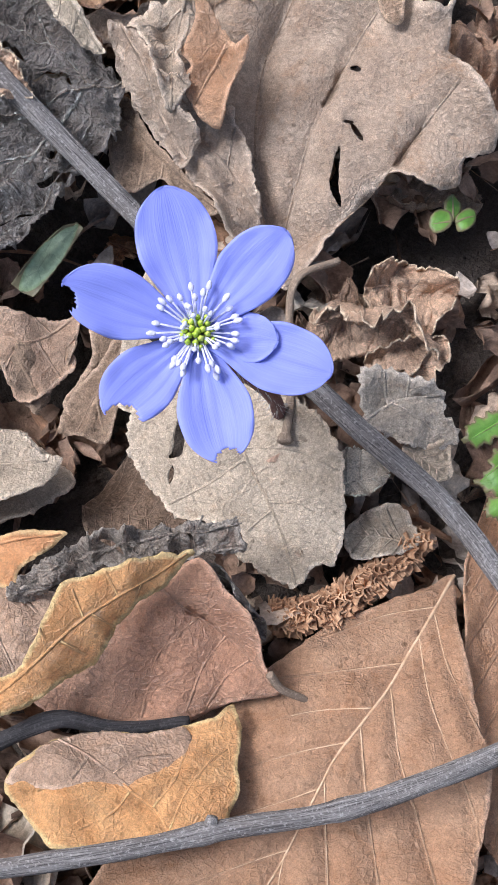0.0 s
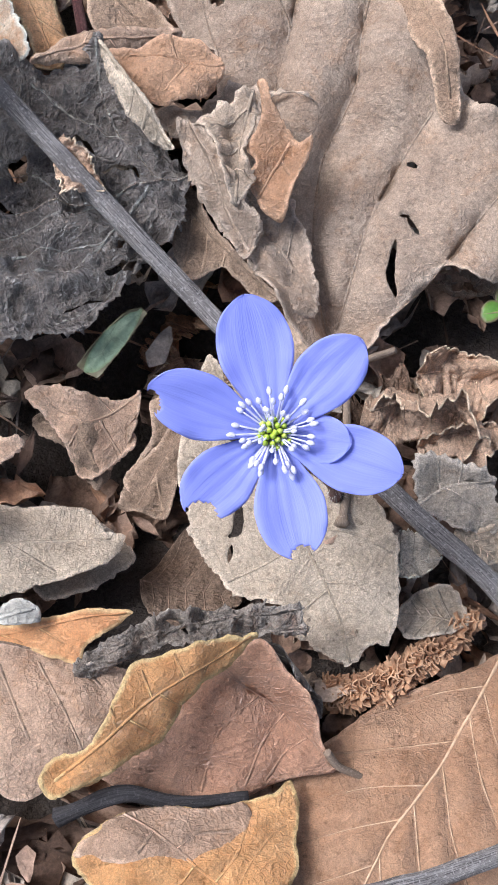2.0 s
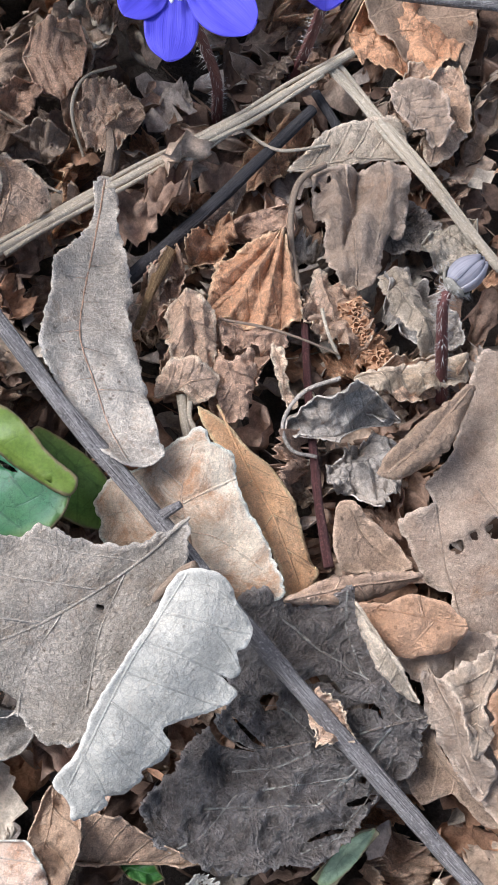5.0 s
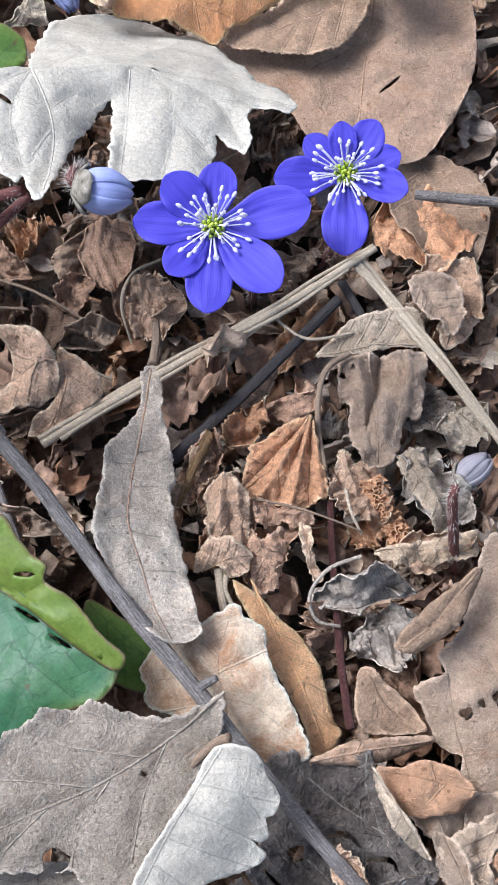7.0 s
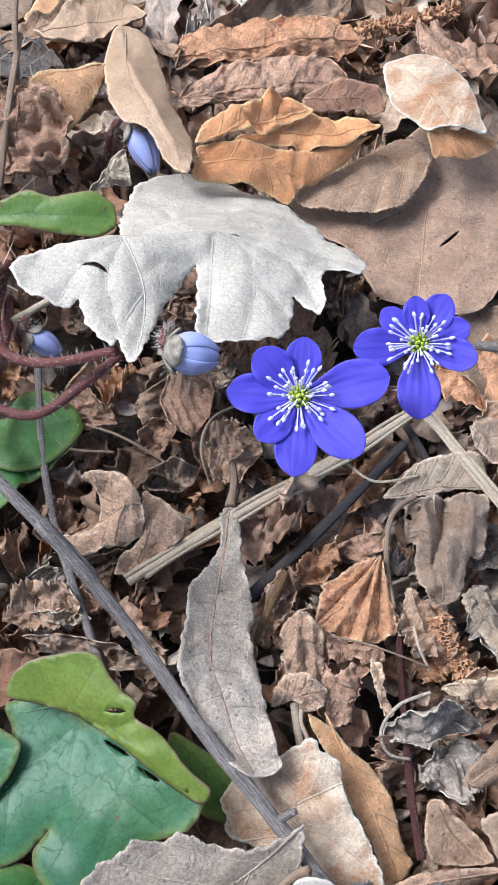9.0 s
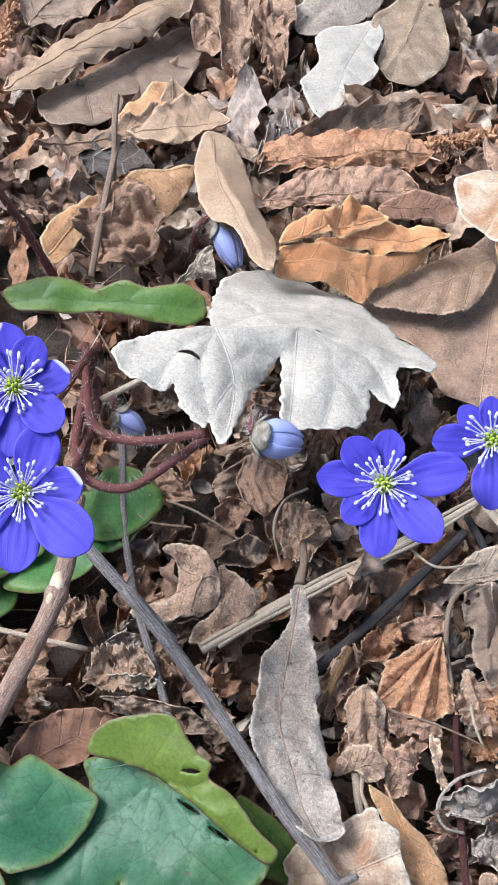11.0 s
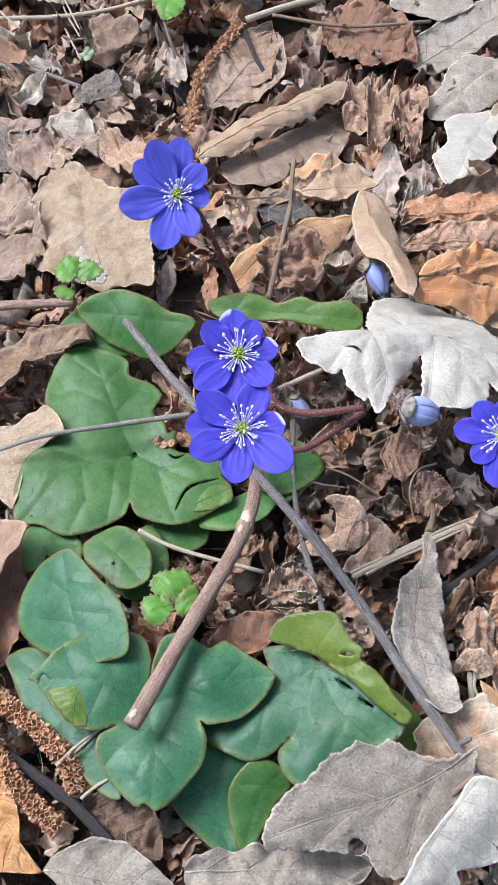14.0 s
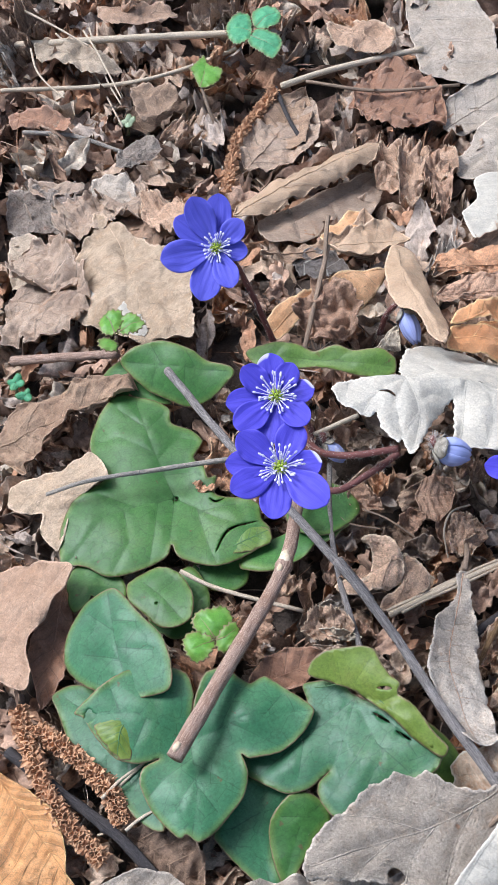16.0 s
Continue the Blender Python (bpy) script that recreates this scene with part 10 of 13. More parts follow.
sheet("alder_leaf", "tan", (
    (-0.0458, 0.2614, 0.0038), (-0.0440, 0.2561, 0.0048), (-0.0456, 0.2488, 0.0059), (-0.0494, 0.2415, 0.0069), (-0.0544, 0.2385, 0.0071), (-0.0605, 0.2379, 0.0068), (-0.0668, 0.2380, 0.0064), (-0.0728, 0.2384, 0.0060), (-0.0743, 0.2408, 0.0055), (-0.0725, 0.2445, 0.0050), (-0.0666, 0.2495, 0.0045), (-0.0595, 0.2556, 0.0040), (-0.0522, 0.2608, 0.0035)),
    "brown finely toothed leaf lying flat",
    inner=((-0.0564, 0.2482, 0.0058),),
    veins=(((-0.0451, 0.2602), (-0.0564, 0.2490), (-0.0726, 0.2398)), ((-0.0493, 0.2562), (-0.0509, 0.2422)), ((-0.0541, 0.2516), (-0.0562, 0.2386)), ((-0.0588, 0.2470), (-0.0618, 0.2381)), ((-0.0636, 0.2441), (-0.0662, 0.2384)), ((-0.0517, 0.2536), (-0.0570, 0.2567)), ((-0.0577, 0.2486), (-0.0630, 0.2520)), ((-0.0624, 0.2449), (-0.0677, 0.2476))), wave=0.0006, seed=43, teeth=(0.0017, 0.0007), quilt=0.0006)
sheet("beech_leaf", "orange", (
    (-0.0969, 0.2440, 0.0170), (-0.0902, 0.2466, 0.0159), (-0.0818, 0.2478, 0.0139), (-0.0756, 0.2480, 0.0123), (-0.0672, 0.2516, 0.0120), (-0.0612, 0.2548, 0.0112), (-0.0585, 0.2561, 0.0108), (-0.0619, 0.2529, 0.0089), (-0.0642, 0.2489, 0.0085), (-0.0688, 0.2445, 0.0086), (-0.0734, 0.2408, 0.0079), (-0.0754, 0.2368, 0.0074), (-0.0805, 0.2379, 0.0101), (-0.0891, 0.2376, 0.0123), (-0.0970, 0.2366, 0.0142), (-0.0969, 0.2416, 0.0154)),
    "orange-brown beech leaf with a broad torn margin",
    inner=((-0.0835, 0.2419, 0.0144), (-0.0728, 0.2459, 0.0110)),
    veins=(((-0.0956, 0.2407), (-0.0849, 0.2431), (-0.0737, 0.2431)), ((-0.0897, 0.2420), (-0.0878, 0.2467)), ((-0.0837, 0.2433), (-0.0791, 0.2467)), ((-0.0812, 0.2435), (-0.0794, 0.2390))),
    creases=((((-0.0762, 0.2481), (-0.0762, 0.2431), (-0.0744, 0.2385)), 0.0014, 0.001),), wave=0.001, freq=110, lip=0.0006, seed=44)
sheet("beech_leaf", "orange", (
    (-0.0975, 0.2434, 0.0186), (-0.0959, 0.2487, 0.0194), (-0.0908, 0.2518, 0.0201), (-0.0860, 0.2541, 0.0207), (-0.0830, 0.2577, 0.0209), (-0.0794, 0.2586, 0.0194), (-0.0728, 0.2570, 0.0179), (-0.0737, 0.2550, 0.0167), (-0.0798, 0.2516, 0.0161), (-0.0824, 0.2483, 0.0169), (-0.0855, 0.2485, 0.0185), (-0.0903, 0.2472, 0.0171), (-0.0948, 0.2445, 0.0174)),
    "orange leaf with a curled wavy margin",
    inner=((-0.0848, 0.2523, 0.0181), (-0.0916, 0.2484, 0.0191)),
    creases=((((-0.0922, 0.2529), (-0.0883, 0.2509), (-0.0856, 0.2489)), 0.0016, 0.0008), (((-0.0832, 0.2594), (-0.0821, 0.2557), (-0.0777, 0.2554)), 0.0014, 0.0008), (((-0.0795, 0.2596), (-0.0802, 0.2548), (-0.0833, 0.2501)), -0.0012, 0.001)), wave=0.0012, freq=140, lip=0.0006, seed=45)
sheet("beech_leaf", "orange", (
    (-0.0895, 0.2499, 0.0135), (-0.0823, 0.2519, 0.0141), (-0.0776, 0.2545, 0.0139), (-0.0729, 0.2574, 0.0138), (-0.0630, 0.2588, 0.0130), (-0.0568, 0.2570, 0.0131), (-0.0598, 0.2545, 0.0130), (-0.0642, 0.2523, 0.0122), (-0.0696, 0.2498, 0.0134), (-0.0744, 0.2488, 0.0118), (-0.0757, 0.2493, 0.0140), (-0.0794, 0.2487, 0.0123), (-0.0854, 0.2475, 0.0137)),
    "orange-brown leaf with a frilled edge",
    inner=((-0.0700, 0.2546, 0.0121),), wave=0.0012, freq=140, lip=0.0006, seed=46)
sheet("beech_leaf", "rust", (
    (-0.0753, 0.2631, 0.0130), (-0.0690, 0.2679, 0.0140), (-0.0589, 0.2688, 0.0130), (-0.0562, 0.2659, 0.0113), (-0.0566, 0.2619, 0.0117), (-0.0632, 0.2622, 0.0115), (-0.0682, 0.2612, 0.0119), (-0.0733, 0.2608, 0.0124)),
    "rust-brown beech leaf in a stack",
    inner=((-0.0661, 0.2638, 0.0140),), wave=0.001, freq=120, seed=47)
sheet("beech_leaf", "stained_cream", (
    (-0.0572, 0.2771, 0.0112), (-0.0469, 0.2806, 0.0117), (-0.0391, 0.2734, 0.0144), (-0.0360, 0.2663, 0.0157), (-0.0345, 0.2593, 0.0168), (-0.0330, 0.2558, 0.0164), (-0.0381, 0.2563, 0.0169), (-0.0429, 0.2560, 0.0165), (-0.0461, 0.2549, 0.0163), (-0.0493, 0.2583, 0.0146), (-0.0552, 0.2643, 0.0132)),
    "pale folded leaf with an orange underside",
    inner=((-0.0452, 0.2656, 0.0169), (-0.0410, 0.2579, 0.0174)),
    veins=(((-0.0544, 0.2773), (-0.0473, 0.2666), (-0.0407, 0.2572)), ((-0.0487, 0.2683), (-0.0413, 0.2706)), ((-0.0459, 0.2640), (-0.0481, 0.2585))), wave=0.0007, freq=90, lip=0.0006, seed=48)
sheet("beech_leaf", "orange", (
    (-0.0462, 0.2551, 0.0160), (-0.0428, 0.2568, 0.0153), (-0.0368, 0.2587, 0.0141), (-0.0297, 0.2589, 0.0103), (-0.0320, 0.2547, 0.0104), (-0.0370, 0.2518, 0.0113), (-0.0420, 0.2509, 0.0125), (-0.0440, 0.2503, 0.0129)),
    "orange underside of a folded leaf",
    inner=((-0.0384, 0.2542, 0.0139),), wave=0.0008, freq=120, seed=49)
sheet("beech_leaf", "smooth_tan", (
    (-0.1242, 0.2869, 0.0029), (-0.1238, 0.2716, 0.0078), (-0.1198, 0.2574, 0.0122), (-0.1152, 0.2505, 0.0143), (-0.1090, 0.2462, 0.0166), (-0.1036, 0.2377, 0.0182), (-0.0976, 0.2334, 0.0185), (-0.0985, 0.2452, 0.0148), (-0.1053, 0.2589, 0.0106), (-0.1106, 0.2740, 0.0058), (-0.1159, 0.2856, 0.0022), (-0.1209, 0.2883, 0.0024)),
    "tan leaf rolled lengthwise, smooth and thin",
    inner=((-0.1161, 0.2658, 0.0130), (-0.1094, 0.2529, 0.0170), (-0.1019, 0.2404, 0.0204)),
    veins=(((-0.1214, 0.2854), (-0.1163, 0.2643), (-0.1077, 0.2482), (-0.0983, 0.2323)),),
    creases=((((-0.1220, 0.2843), (-0.1168, 0.2670), (-0.1073, 0.2509), (-0.0984, 0.2335)), 0.0015, 0.0018),), wave=0.0008, freq=80, lip=0.0006, seed=50)
sheet("beech_leaf", "caramel", (
    (-0.1495, 0.2564, 0.0060), (-0.1405, 0.2626, 0.0085), (-0.1299, 0.2675, 0.0095), (-0.1233, 0.2699, 0.0089), (-0.1231, 0.2657, 0.0074), (-0.1247, 0.2607, 0.0048), (-0.1274, 0.2561, 0.0035), (-0.1304, 0.2534, 0.0018), (-0.1341, 0.2563, 0.0030), (-0.1395, 0.2581, 0.0039), (-0.1463, 0.2506, 0.0008), (-0.1538, 0.2408, -0.0020), (-0.1589, 0.2457, 0.0010), (-0.1550, 0.2525, 0.0040)),
    "caramel dry leaf arched over litter",
    inner=((-0.1366, 0.2599, 0.0083), (-0.1271, 0.2624, 0.0091), (-0.1494, 0.2501, 0.0039)),
    veins=(((-0.1561, 0.2427), (-0.1458, 0.2564), (-0.1342, 0.2647), (-0.1243, 0.2694)), ((-0.1372, 0.2629), (-0.1311, 0.2580)), ((-0.1312, 0.2662), (-0.1255, 0.2633))), wave=0.0008, freq=90, lip=0.0012, seed=51)
sheet("dead_leaf", "crisp_tan", (
    (-0.0970, 0.1633, 0.0079), (-0.0924, 0.1620, 0.0066), (-0.0885, 0.1595, 0.0049), (-0.0880, 0.1558, 0.0041), (-0.0921, 0.1514, 0.0031), (-0.0941, 0.1493, 0.0016), (-0.1008, 0.1474, 0.0012), (-0.0999, 0.1507, 0.0030), (-0.0963, 0.1551, 0.0050)),
    "brown crinkled leaf curled beside a twig",
    inner=((-0.0937, 0.1562, 0.0062),),
    veins=(((-0.0966, 0.1632), (-0.0945, 0.1568), (-0.0973, 0.1488)), ((-0.0952, 0.1590), (-0.0907, 0.1573)), ((-0.0949, 0.1557), (-0.0913, 0.1539))), wave=0.001, freq=170, crumple=0.0005, lip=0.0012, seed=52)
sheet("dead_leaf", "crisp_tan", (
    (-0.1098, 0.1644, 0.0102), (-0.1047, 0.1652, 0.0120), (-0.1000, 0.1641, 0.0120), (-0.0967, 0.1604, 0.0098), (-0.0957, 0.1565, 0.0074), (-0.0979, 0.1535, 0.0050), (-0.1033, 0.1515, 0.0036), (-0.1090, 0.1499, 0.0014), (-0.1149, 0.1519, 0.0006), (-0.1120, 0.1541, 0.0028), (-0.1062, 0.1546, 0.0045), (-0.1052, 0.1589, 0.0044), (-0.1065, 0.1625, 0.0077)),
    "brown leaf curled into a spiral",
    inner=((-0.1011, 0.1592, 0.0099), (-0.1012, 0.1545, 0.0065)),
    creases=((((-0.1096, 0.1648), (-0.1038, 0.1642), (-0.0998, 0.1598), (-0.1014, 0.1545), (-0.1102, 0.1518)), 0.0014, 0.0008), (((-0.1051, 0.1659), (-0.0990, 0.1620), (-0.0976, 0.1558)), 0.001, 0.0008)), wave=0.0008, freq=190, crumple=0.0004, lip=0.001, seed=53)
sheet("dead_leaf", "crisp_rust", (
    (-0.0478, 0.1564, 0.0058), (-0.0446, 0.1494, 0.0025), (-0.0426, 0.1429, 0.0012), (-0.0472, 0.1400, 0.0004), (-0.0505, 0.1399, 0.0003), (-0.0549, 0.1405, 0.0002), (-0.0597, 0.1411, 0.0002), (-0.0590, 0.1447, 0.0010), (-0.0583, 0.1502, 0.0021), (-0.0542, 0.1535, 0.0030), (-0.0511, 0.1555, 0.0045)),
    "rust-brown crumpled leaf with deep fan-like folds",
    inner=((-0.0514, 0.1472, 0.0033),),
    creases=((((-0.0479, 0.1566), (-0.0579, 0.1470)), 0.0014, 0.0006), (((-0.0479, 0.1566), (-0.0591, 0.1425)), -0.0012, 0.0006), (((-0.0478, 0.1564), (-0.0550, 0.1413)), 0.0016, 0.0006), (((-0.0478, 0.1564), (-0.0521, 0.1402)), -0.0012, 0.0006), (((-0.0476, 0.1564), (-0.0494, 0.1402)), 0.0016, 0.0006), (((-0.0474, 0.1564), (-0.0461, 0.1408)), -0.0012, 0.0006), (((-0.0472, 0.1564), (-0.0440, 0.1435)), 0.0012, 0.0006)), wave=0.0008, freq=200, crumple=0.0005, lip=0.001, ragged=0.0006, seed=54, cell=0.0005)
sheet("dead_leaf", "oak", (
    (-0.0433, 0.1689, 0.0019), (-0.0417, 0.1711, 0.0031), (-0.0378, 0.1723, 0.0031), (-0.0350, 0.1728, 0.0010), (-0.0315, 0.1734, 0.0029), (-0.0275, 0.1741, 0.0028), (-0.0259, 0.1733, 0.0016), (-0.0258, 0.1648, -0.0005), (-0.0262, 0.1610, -0.0009), (-0.0289, 0.1609, -0.0008), (-0.0296, 0.1550, -0.0015), (-0.0304, 0.1519, -0.0018), (-0.0333, 0.1506, -0.0018), (-0.0368, 0.1517, -0.0015), (-0.0395, 0.1565, -0.0008), (-0.0402, 0.1617, -0.0001), (-0.0425, 0.1635, 0.0002)),
    "grey-tan crumpled leaf with deep lengthwise folds",
    inner=((-0.0383, 0.1641, 0.0036), (-0.0299, 0.1653, 0.0033), (-0.0345, 0.1672, 0.0003), (-0.0357, 0.1556, 0.0014), (-0.0325, 0.1572, 0.0014)),
    veins=(((-0.0375, 0.1724), (-0.0360, 0.1658), (-0.0345, 0.1578), (-0.0334, 0.1516)), ((-0.0312, 0.1736), (-0.0296, 0.1678), (-0.0306, 0.1595))),
    creases=((((-0.0350, 0.1724), (-0.0349, 0.1659), (-0.0363, 0.1587)), -0.003, 0.0011), (((-0.0396, 0.1700), (-0.0378, 0.1632), (-0.0358, 0.1530)), 0.0012, 0.0008), (((-0.0300, 0.1731), (-0.0292, 0.1667), (-0.0308, 0.1548)), 0.0012, 0.0008), (((-0.0401, 0.1629), (-0.0376, 0.1609), (-0.0351, 0.1606)), -0.0014, 0.0007)),
    holes=((-0.0421, 0.1670, 0.0006), (-0.0404, 0.1687, 0.0004)), wave=0.0014, freq=130, crumple=0.0007, lip=0.0016, ragged=0.0005, seed=55, cell=0.0006)
sheet("dead_leaf", "pale_tan", (
    (-0.0478, 0.1717, 0.0001), (-0.0442, 0.1763, 0.0011), (-0.0406, 0.1801, 0.0030), (-0.0292, 0.1832, 0.0027), (-0.0260, 0.1764, 0.0012), (-0.0331, 0.1751, 0.0009), (-0.0398, 0.1732, 0.0004)),
    "pale brown three-cornered leaf scrap",
    creases=((((-0.0394, 0.1803), (-0.0375, 0.1735)), -0.0006, 0.0008),), wave=0.0006, freq=130, seed=56, ragged=0.0004)
sheet("dead_leaf", "crisp_tan", (
    (-0.0270, 0.1909, 0.0007), (-0.0216, 0.1955, 0.0023), (-0.0177, 0.1971, 0.0014), (-0.0148, 0.1878, -0.0004), (-0.0172, 0.1808, -0.0016), (-0.0217, 0.1773, -0.0020), (-0.0238, 0.1817, -0.0011), (-0.0225, 0.1867, -0.0003)),
    "tan torn leaf beside a straw", wave=0.001, freq=150, crumple=0.0004, ragged=0.0006, seed=57)
sheet("oak_leaf", "brown", (
    (-0.0292, 0.1137, 0.0106), (-0.0276, 0.1164, 0.0121), (-0.0240, 0.1208, 0.0130), (-0.0200, 0.1245, 0.0140), (-0.0165, 0.1279, 0.0159), (-0.0151, 0.1278, 0.0143), (-0.0165, 0.1232, 0.0138), (-0.0186, 0.1178, 0.0132), (-0.0233, 0.1139, 0.0120), (-0.0265, 0.1124, 0.0112)),
    "brown leaf rolled into a tube at its margin",
    veins=(((-0.0274, 0.1135), (-0.0228, 0.1176), (-0.0161, 0.1273)),),
    creases=((((-0.0274, 0.1139), (-0.0228, 0.1176), (-0.0161, 0.1278)), -0.0012, 0.0008),), roll=(0.0022, 0.004), wave=0.0007, freq=150, crumple=0.0003, lip=0.001, seed=58, ragged=0.0004)
sheet("dead_leaf", "brown", (
    (-0.0339, 0.1105, 0.0006), (-0.0317, 0.1110, 0.0016), (-0.0298, 0.1091, 0.0015), (-0.0243, 0.1055, 0.0003), (-0.0211, 0.1012, 0.0001), (-0.0281, 0.0995, 0.0001), (-0.0325, 0.1000, 0.0002), (-0.0343, 0.1043, 0.0004)),
    "dark brown leaf in a hollow beside an oak leaf",
    inner=((-0.0294, 0.1052, -0.0007),),
    veins=(((-0.0326, 0.1104), (-0.0286, 0.1050), (-0.0222, 0.1013)),), wave=0.0008, freq=150, seed=59)
sheet("dead_leaf", "tan_pink", (
    (-0.0415, 0.0931, 0.0018), (-0.0376, 0.0956, 0.0032), (-0.0351, 0.0971, 0.0043), (-0.0320, 0.0978, 0.0045), (-0.0218, 0.0998, 0.0038), (-0.0197, 0.0993, 0.0028), (-0.0263, 0.0957, 0.0013), (-0.0297, 0.0942, 0.0021), (-0.0347, 0.0932, 0.0019)),
    "light brown leaf rolled lengthwise beside a rotten leaf", roll=(0.0015, 0.0025), wave=0.0006, freq=150, lip=0.0008, seed=60)
sheet("poplar_leaf", "pale_tan", (
    (-0.0635, 0.0231, -0.0055), (-0.0608, 0.0305, -0.0082), (-0.0569, 0.0312, -0.0090), (-0.0505, 0.0315, -0.0100), (-0.0410, 0.0300, -0.0110), (-0.0290, 0.0308, -0.0131), (-0.0257, 0.0275, -0.0126), (-0.0228, 0.0271, -0.0129), (-0.0243, 0.0233, -0.0115), (-0.0306, 0.0199, -0.0095), (-0.0439, 0.0145, -0.0060), (-0.0524, 0.0117, -0.0038), (-0.0584, 0.0105, -0.0026)),
    "pale tan leaf with a black mould patch",
    inner=((-0.0428, 0.0224, -0.0070),),
    veins=(((-0.0615, 0.0201), (-0.0508, 0.0218), (-0.0390, 0.0244), (-0.0250, 0.0264)), ((-0.0539, 0.0213), (-0.0485, 0.0165)), ((-0.0461, 0.0228), (-0.0399, 0.0179)), ((-0.0390, 0.0244), (-0.0321, 0.0209))), wave=0.0006, freq=90, seed=61, ragged=0.0004)
sheet("mould_patch", "mould", (
    (-0.0589, 0.0295, -0.0006), (-0.0555, 0.0310, -0.0016), (-0.0499, 0.0306, -0.0031), (-0.0451, 0.0301, -0.0043), (-0.0407, 0.0293, -0.0054), (-0.0413, 0.0259, -0.0049), (-0.0458, 0.0237, -0.0035), (-0.0494, 0.0259, -0.0028), (-0.0515, 0.0246, -0.0021), (-0.0537, 0.0251, -0.0015), (-0.0562, 0.0276, -0.0011)),
    "black mould scab on a pale leaf",
    holes=((-0.0525, 0.0267, 0.0008), (-0.0511, 0.0281, 0.0007), (-0.0471, 0.0272, 0.0009), (-0.0446, 0.0260, 0.0008), (-0.0488, 0.0288, 0.0005), (-0.0432, 0.0276, 0.0006), (-0.0543, 0.0294, 0.0006), (-0.0566, 0.0289, 0.0006), (-0.0461, 0.0290, 0.0004)), wave=0.0006, freq=300, crumple=0.0004, ragged=0.0014, seed=62, cell=0.0004, category='mould')
pale_back = sheet("poplar_leaf", "pale_cream", (
    (-0.2499, 0.3165, -0.0373), (-0.2377, 0.3074, -0.0309), (-0.2249, 0.2957, -0.0240), (-0.2096, 0.2849, -0.0160), (-0.1967, 0.2812, -0.0101), (-0.1875, 0.2530, -0.0024), (-0.1811, 0.2313, 0.0032), (-0.2029, 0.2333, -0.0063), (-0.2161, 0.2399, -0.0127), (-0.2311, 0.2481, -0.0202), (-0.2429, 0.2757, -0.0289), (-0.2474, 0.2895, -0.0326), (-0.2459, 0.2996, -0.0334)),
    "large pale tan leaf lying flat behind the plant",
    inner=((-0.2126, 0.2615, -0.0121), (-0.1990, 0.2600, -0.0072)),
    veins=(((-0.2425, 0.3103), (-0.2210, 0.2780), (-0.1991, 0.2345)), ((-0.2261, 0.2857), (-0.2039, 0.2746)), ((-0.2173, 0.2708), (-0.2335, 0.2674)), ((-0.2101, 0.2569), (-0.1898, 0.2445))),
    creases=((((-0.2416, 0.2821), (-0.2125, 0.2604), (-0.1906, 0.2535)), 0.0016, 0.0015), (((-0.2288, 0.2931), (-0.2149, 0.2608), (-0.2115, 0.2392)), -0.0014, 0.0015), (((-0.2086, 0.2820), (-0.2019, 0.2555), (-0.1908, 0.2347)), 0.0014, 0.0015)), wave=0.002, freq=70, lip=0.0025, ragged=0.0006, seed=63, cell=0.001)
sheet("poplar_leaf", "off_white", (
    (-0.2392, 0.2648, -0.0251), (-0.2310, 0.2649, -0.0214), (-0.2189, 0.2575, -0.0152), (-0.2079, 0.2489, -0.0095), (-0.1994, 0.2382, -0.0047), (-0.2035, 0.2360, -0.0062), (-0.2139, 0.2405, -0.0112), (-0.2308, 0.2550, -0.0203)),
    "bleached patch",
    veins=(((-0.2330, 0.2606), (-0.2074, 0.2409)),), wave=0.002, freq=70, lip=0.0, ragged=0.0009, seed=63, part='bleached_patch', parent=pale_back)
sheet("poplar_leaf", "pale_cream", (
    (-0.2265, 0.1721, -0.0137), (-0.2109, 0.1760, -0.0058), (-0.2002, 0.1815, 0.0001), (-0.1913, 0.1727, 0.0027), (-0.2006, 0.1652, -0.0026), (-0.1994, 0.1533, -0.0025), (-0.2001, 0.1470, -0.0031), (-0.2085, 0.1532, -0.0065), (-0.2103, 0.1598, -0.0070), (-0.2235, 0.1624, -0.0127)),
    "pale tan leaf lying under a green one",
    inner=((-0.2043, 0.1697, -0.0021),),
    creases=((((-0.2199, 0.1665), (-0.2068, 0.1700), (-0.1948, 0.1757)), 0.001, 0.001),), wave=0.001, freq=90, lip=0.0012, seed=65)
sheet("beech_leaf", "tan_pink", (
    (-0.2208, 0.1315, -0.0081), (-0.2080, 0.1396, -0.0017), (-0.1963, 0.1399, 0.0039), (-0.1904, 0.1381, 0.0061), (-0.1922, 0.1289, 0.0049), (-0.1956, 0.1185, 0.0021), (-0.1965, 0.1118, 0.0003), (-0.1926, 0.1054, 0.0015), (-0.1926, 0.1000, 0.0012), (-0.2055, 0.1043, -0.0036)),
    "pinkish tan beech leaf lying flat",
    inner=((-0.2019, 0.1240, -0.0001),),
    veins=(((-0.1925, 0.1386), (-0.2016, 0.1227), (-0.2060, 0.1099)), ((-0.1972, 0.1311), (-0.2059, 0.1337)), ((-0.1992, 0.1264), (-0.1974, 0.1193))), wave=0.0012, freq=80, lip=0.0018, seed=66)
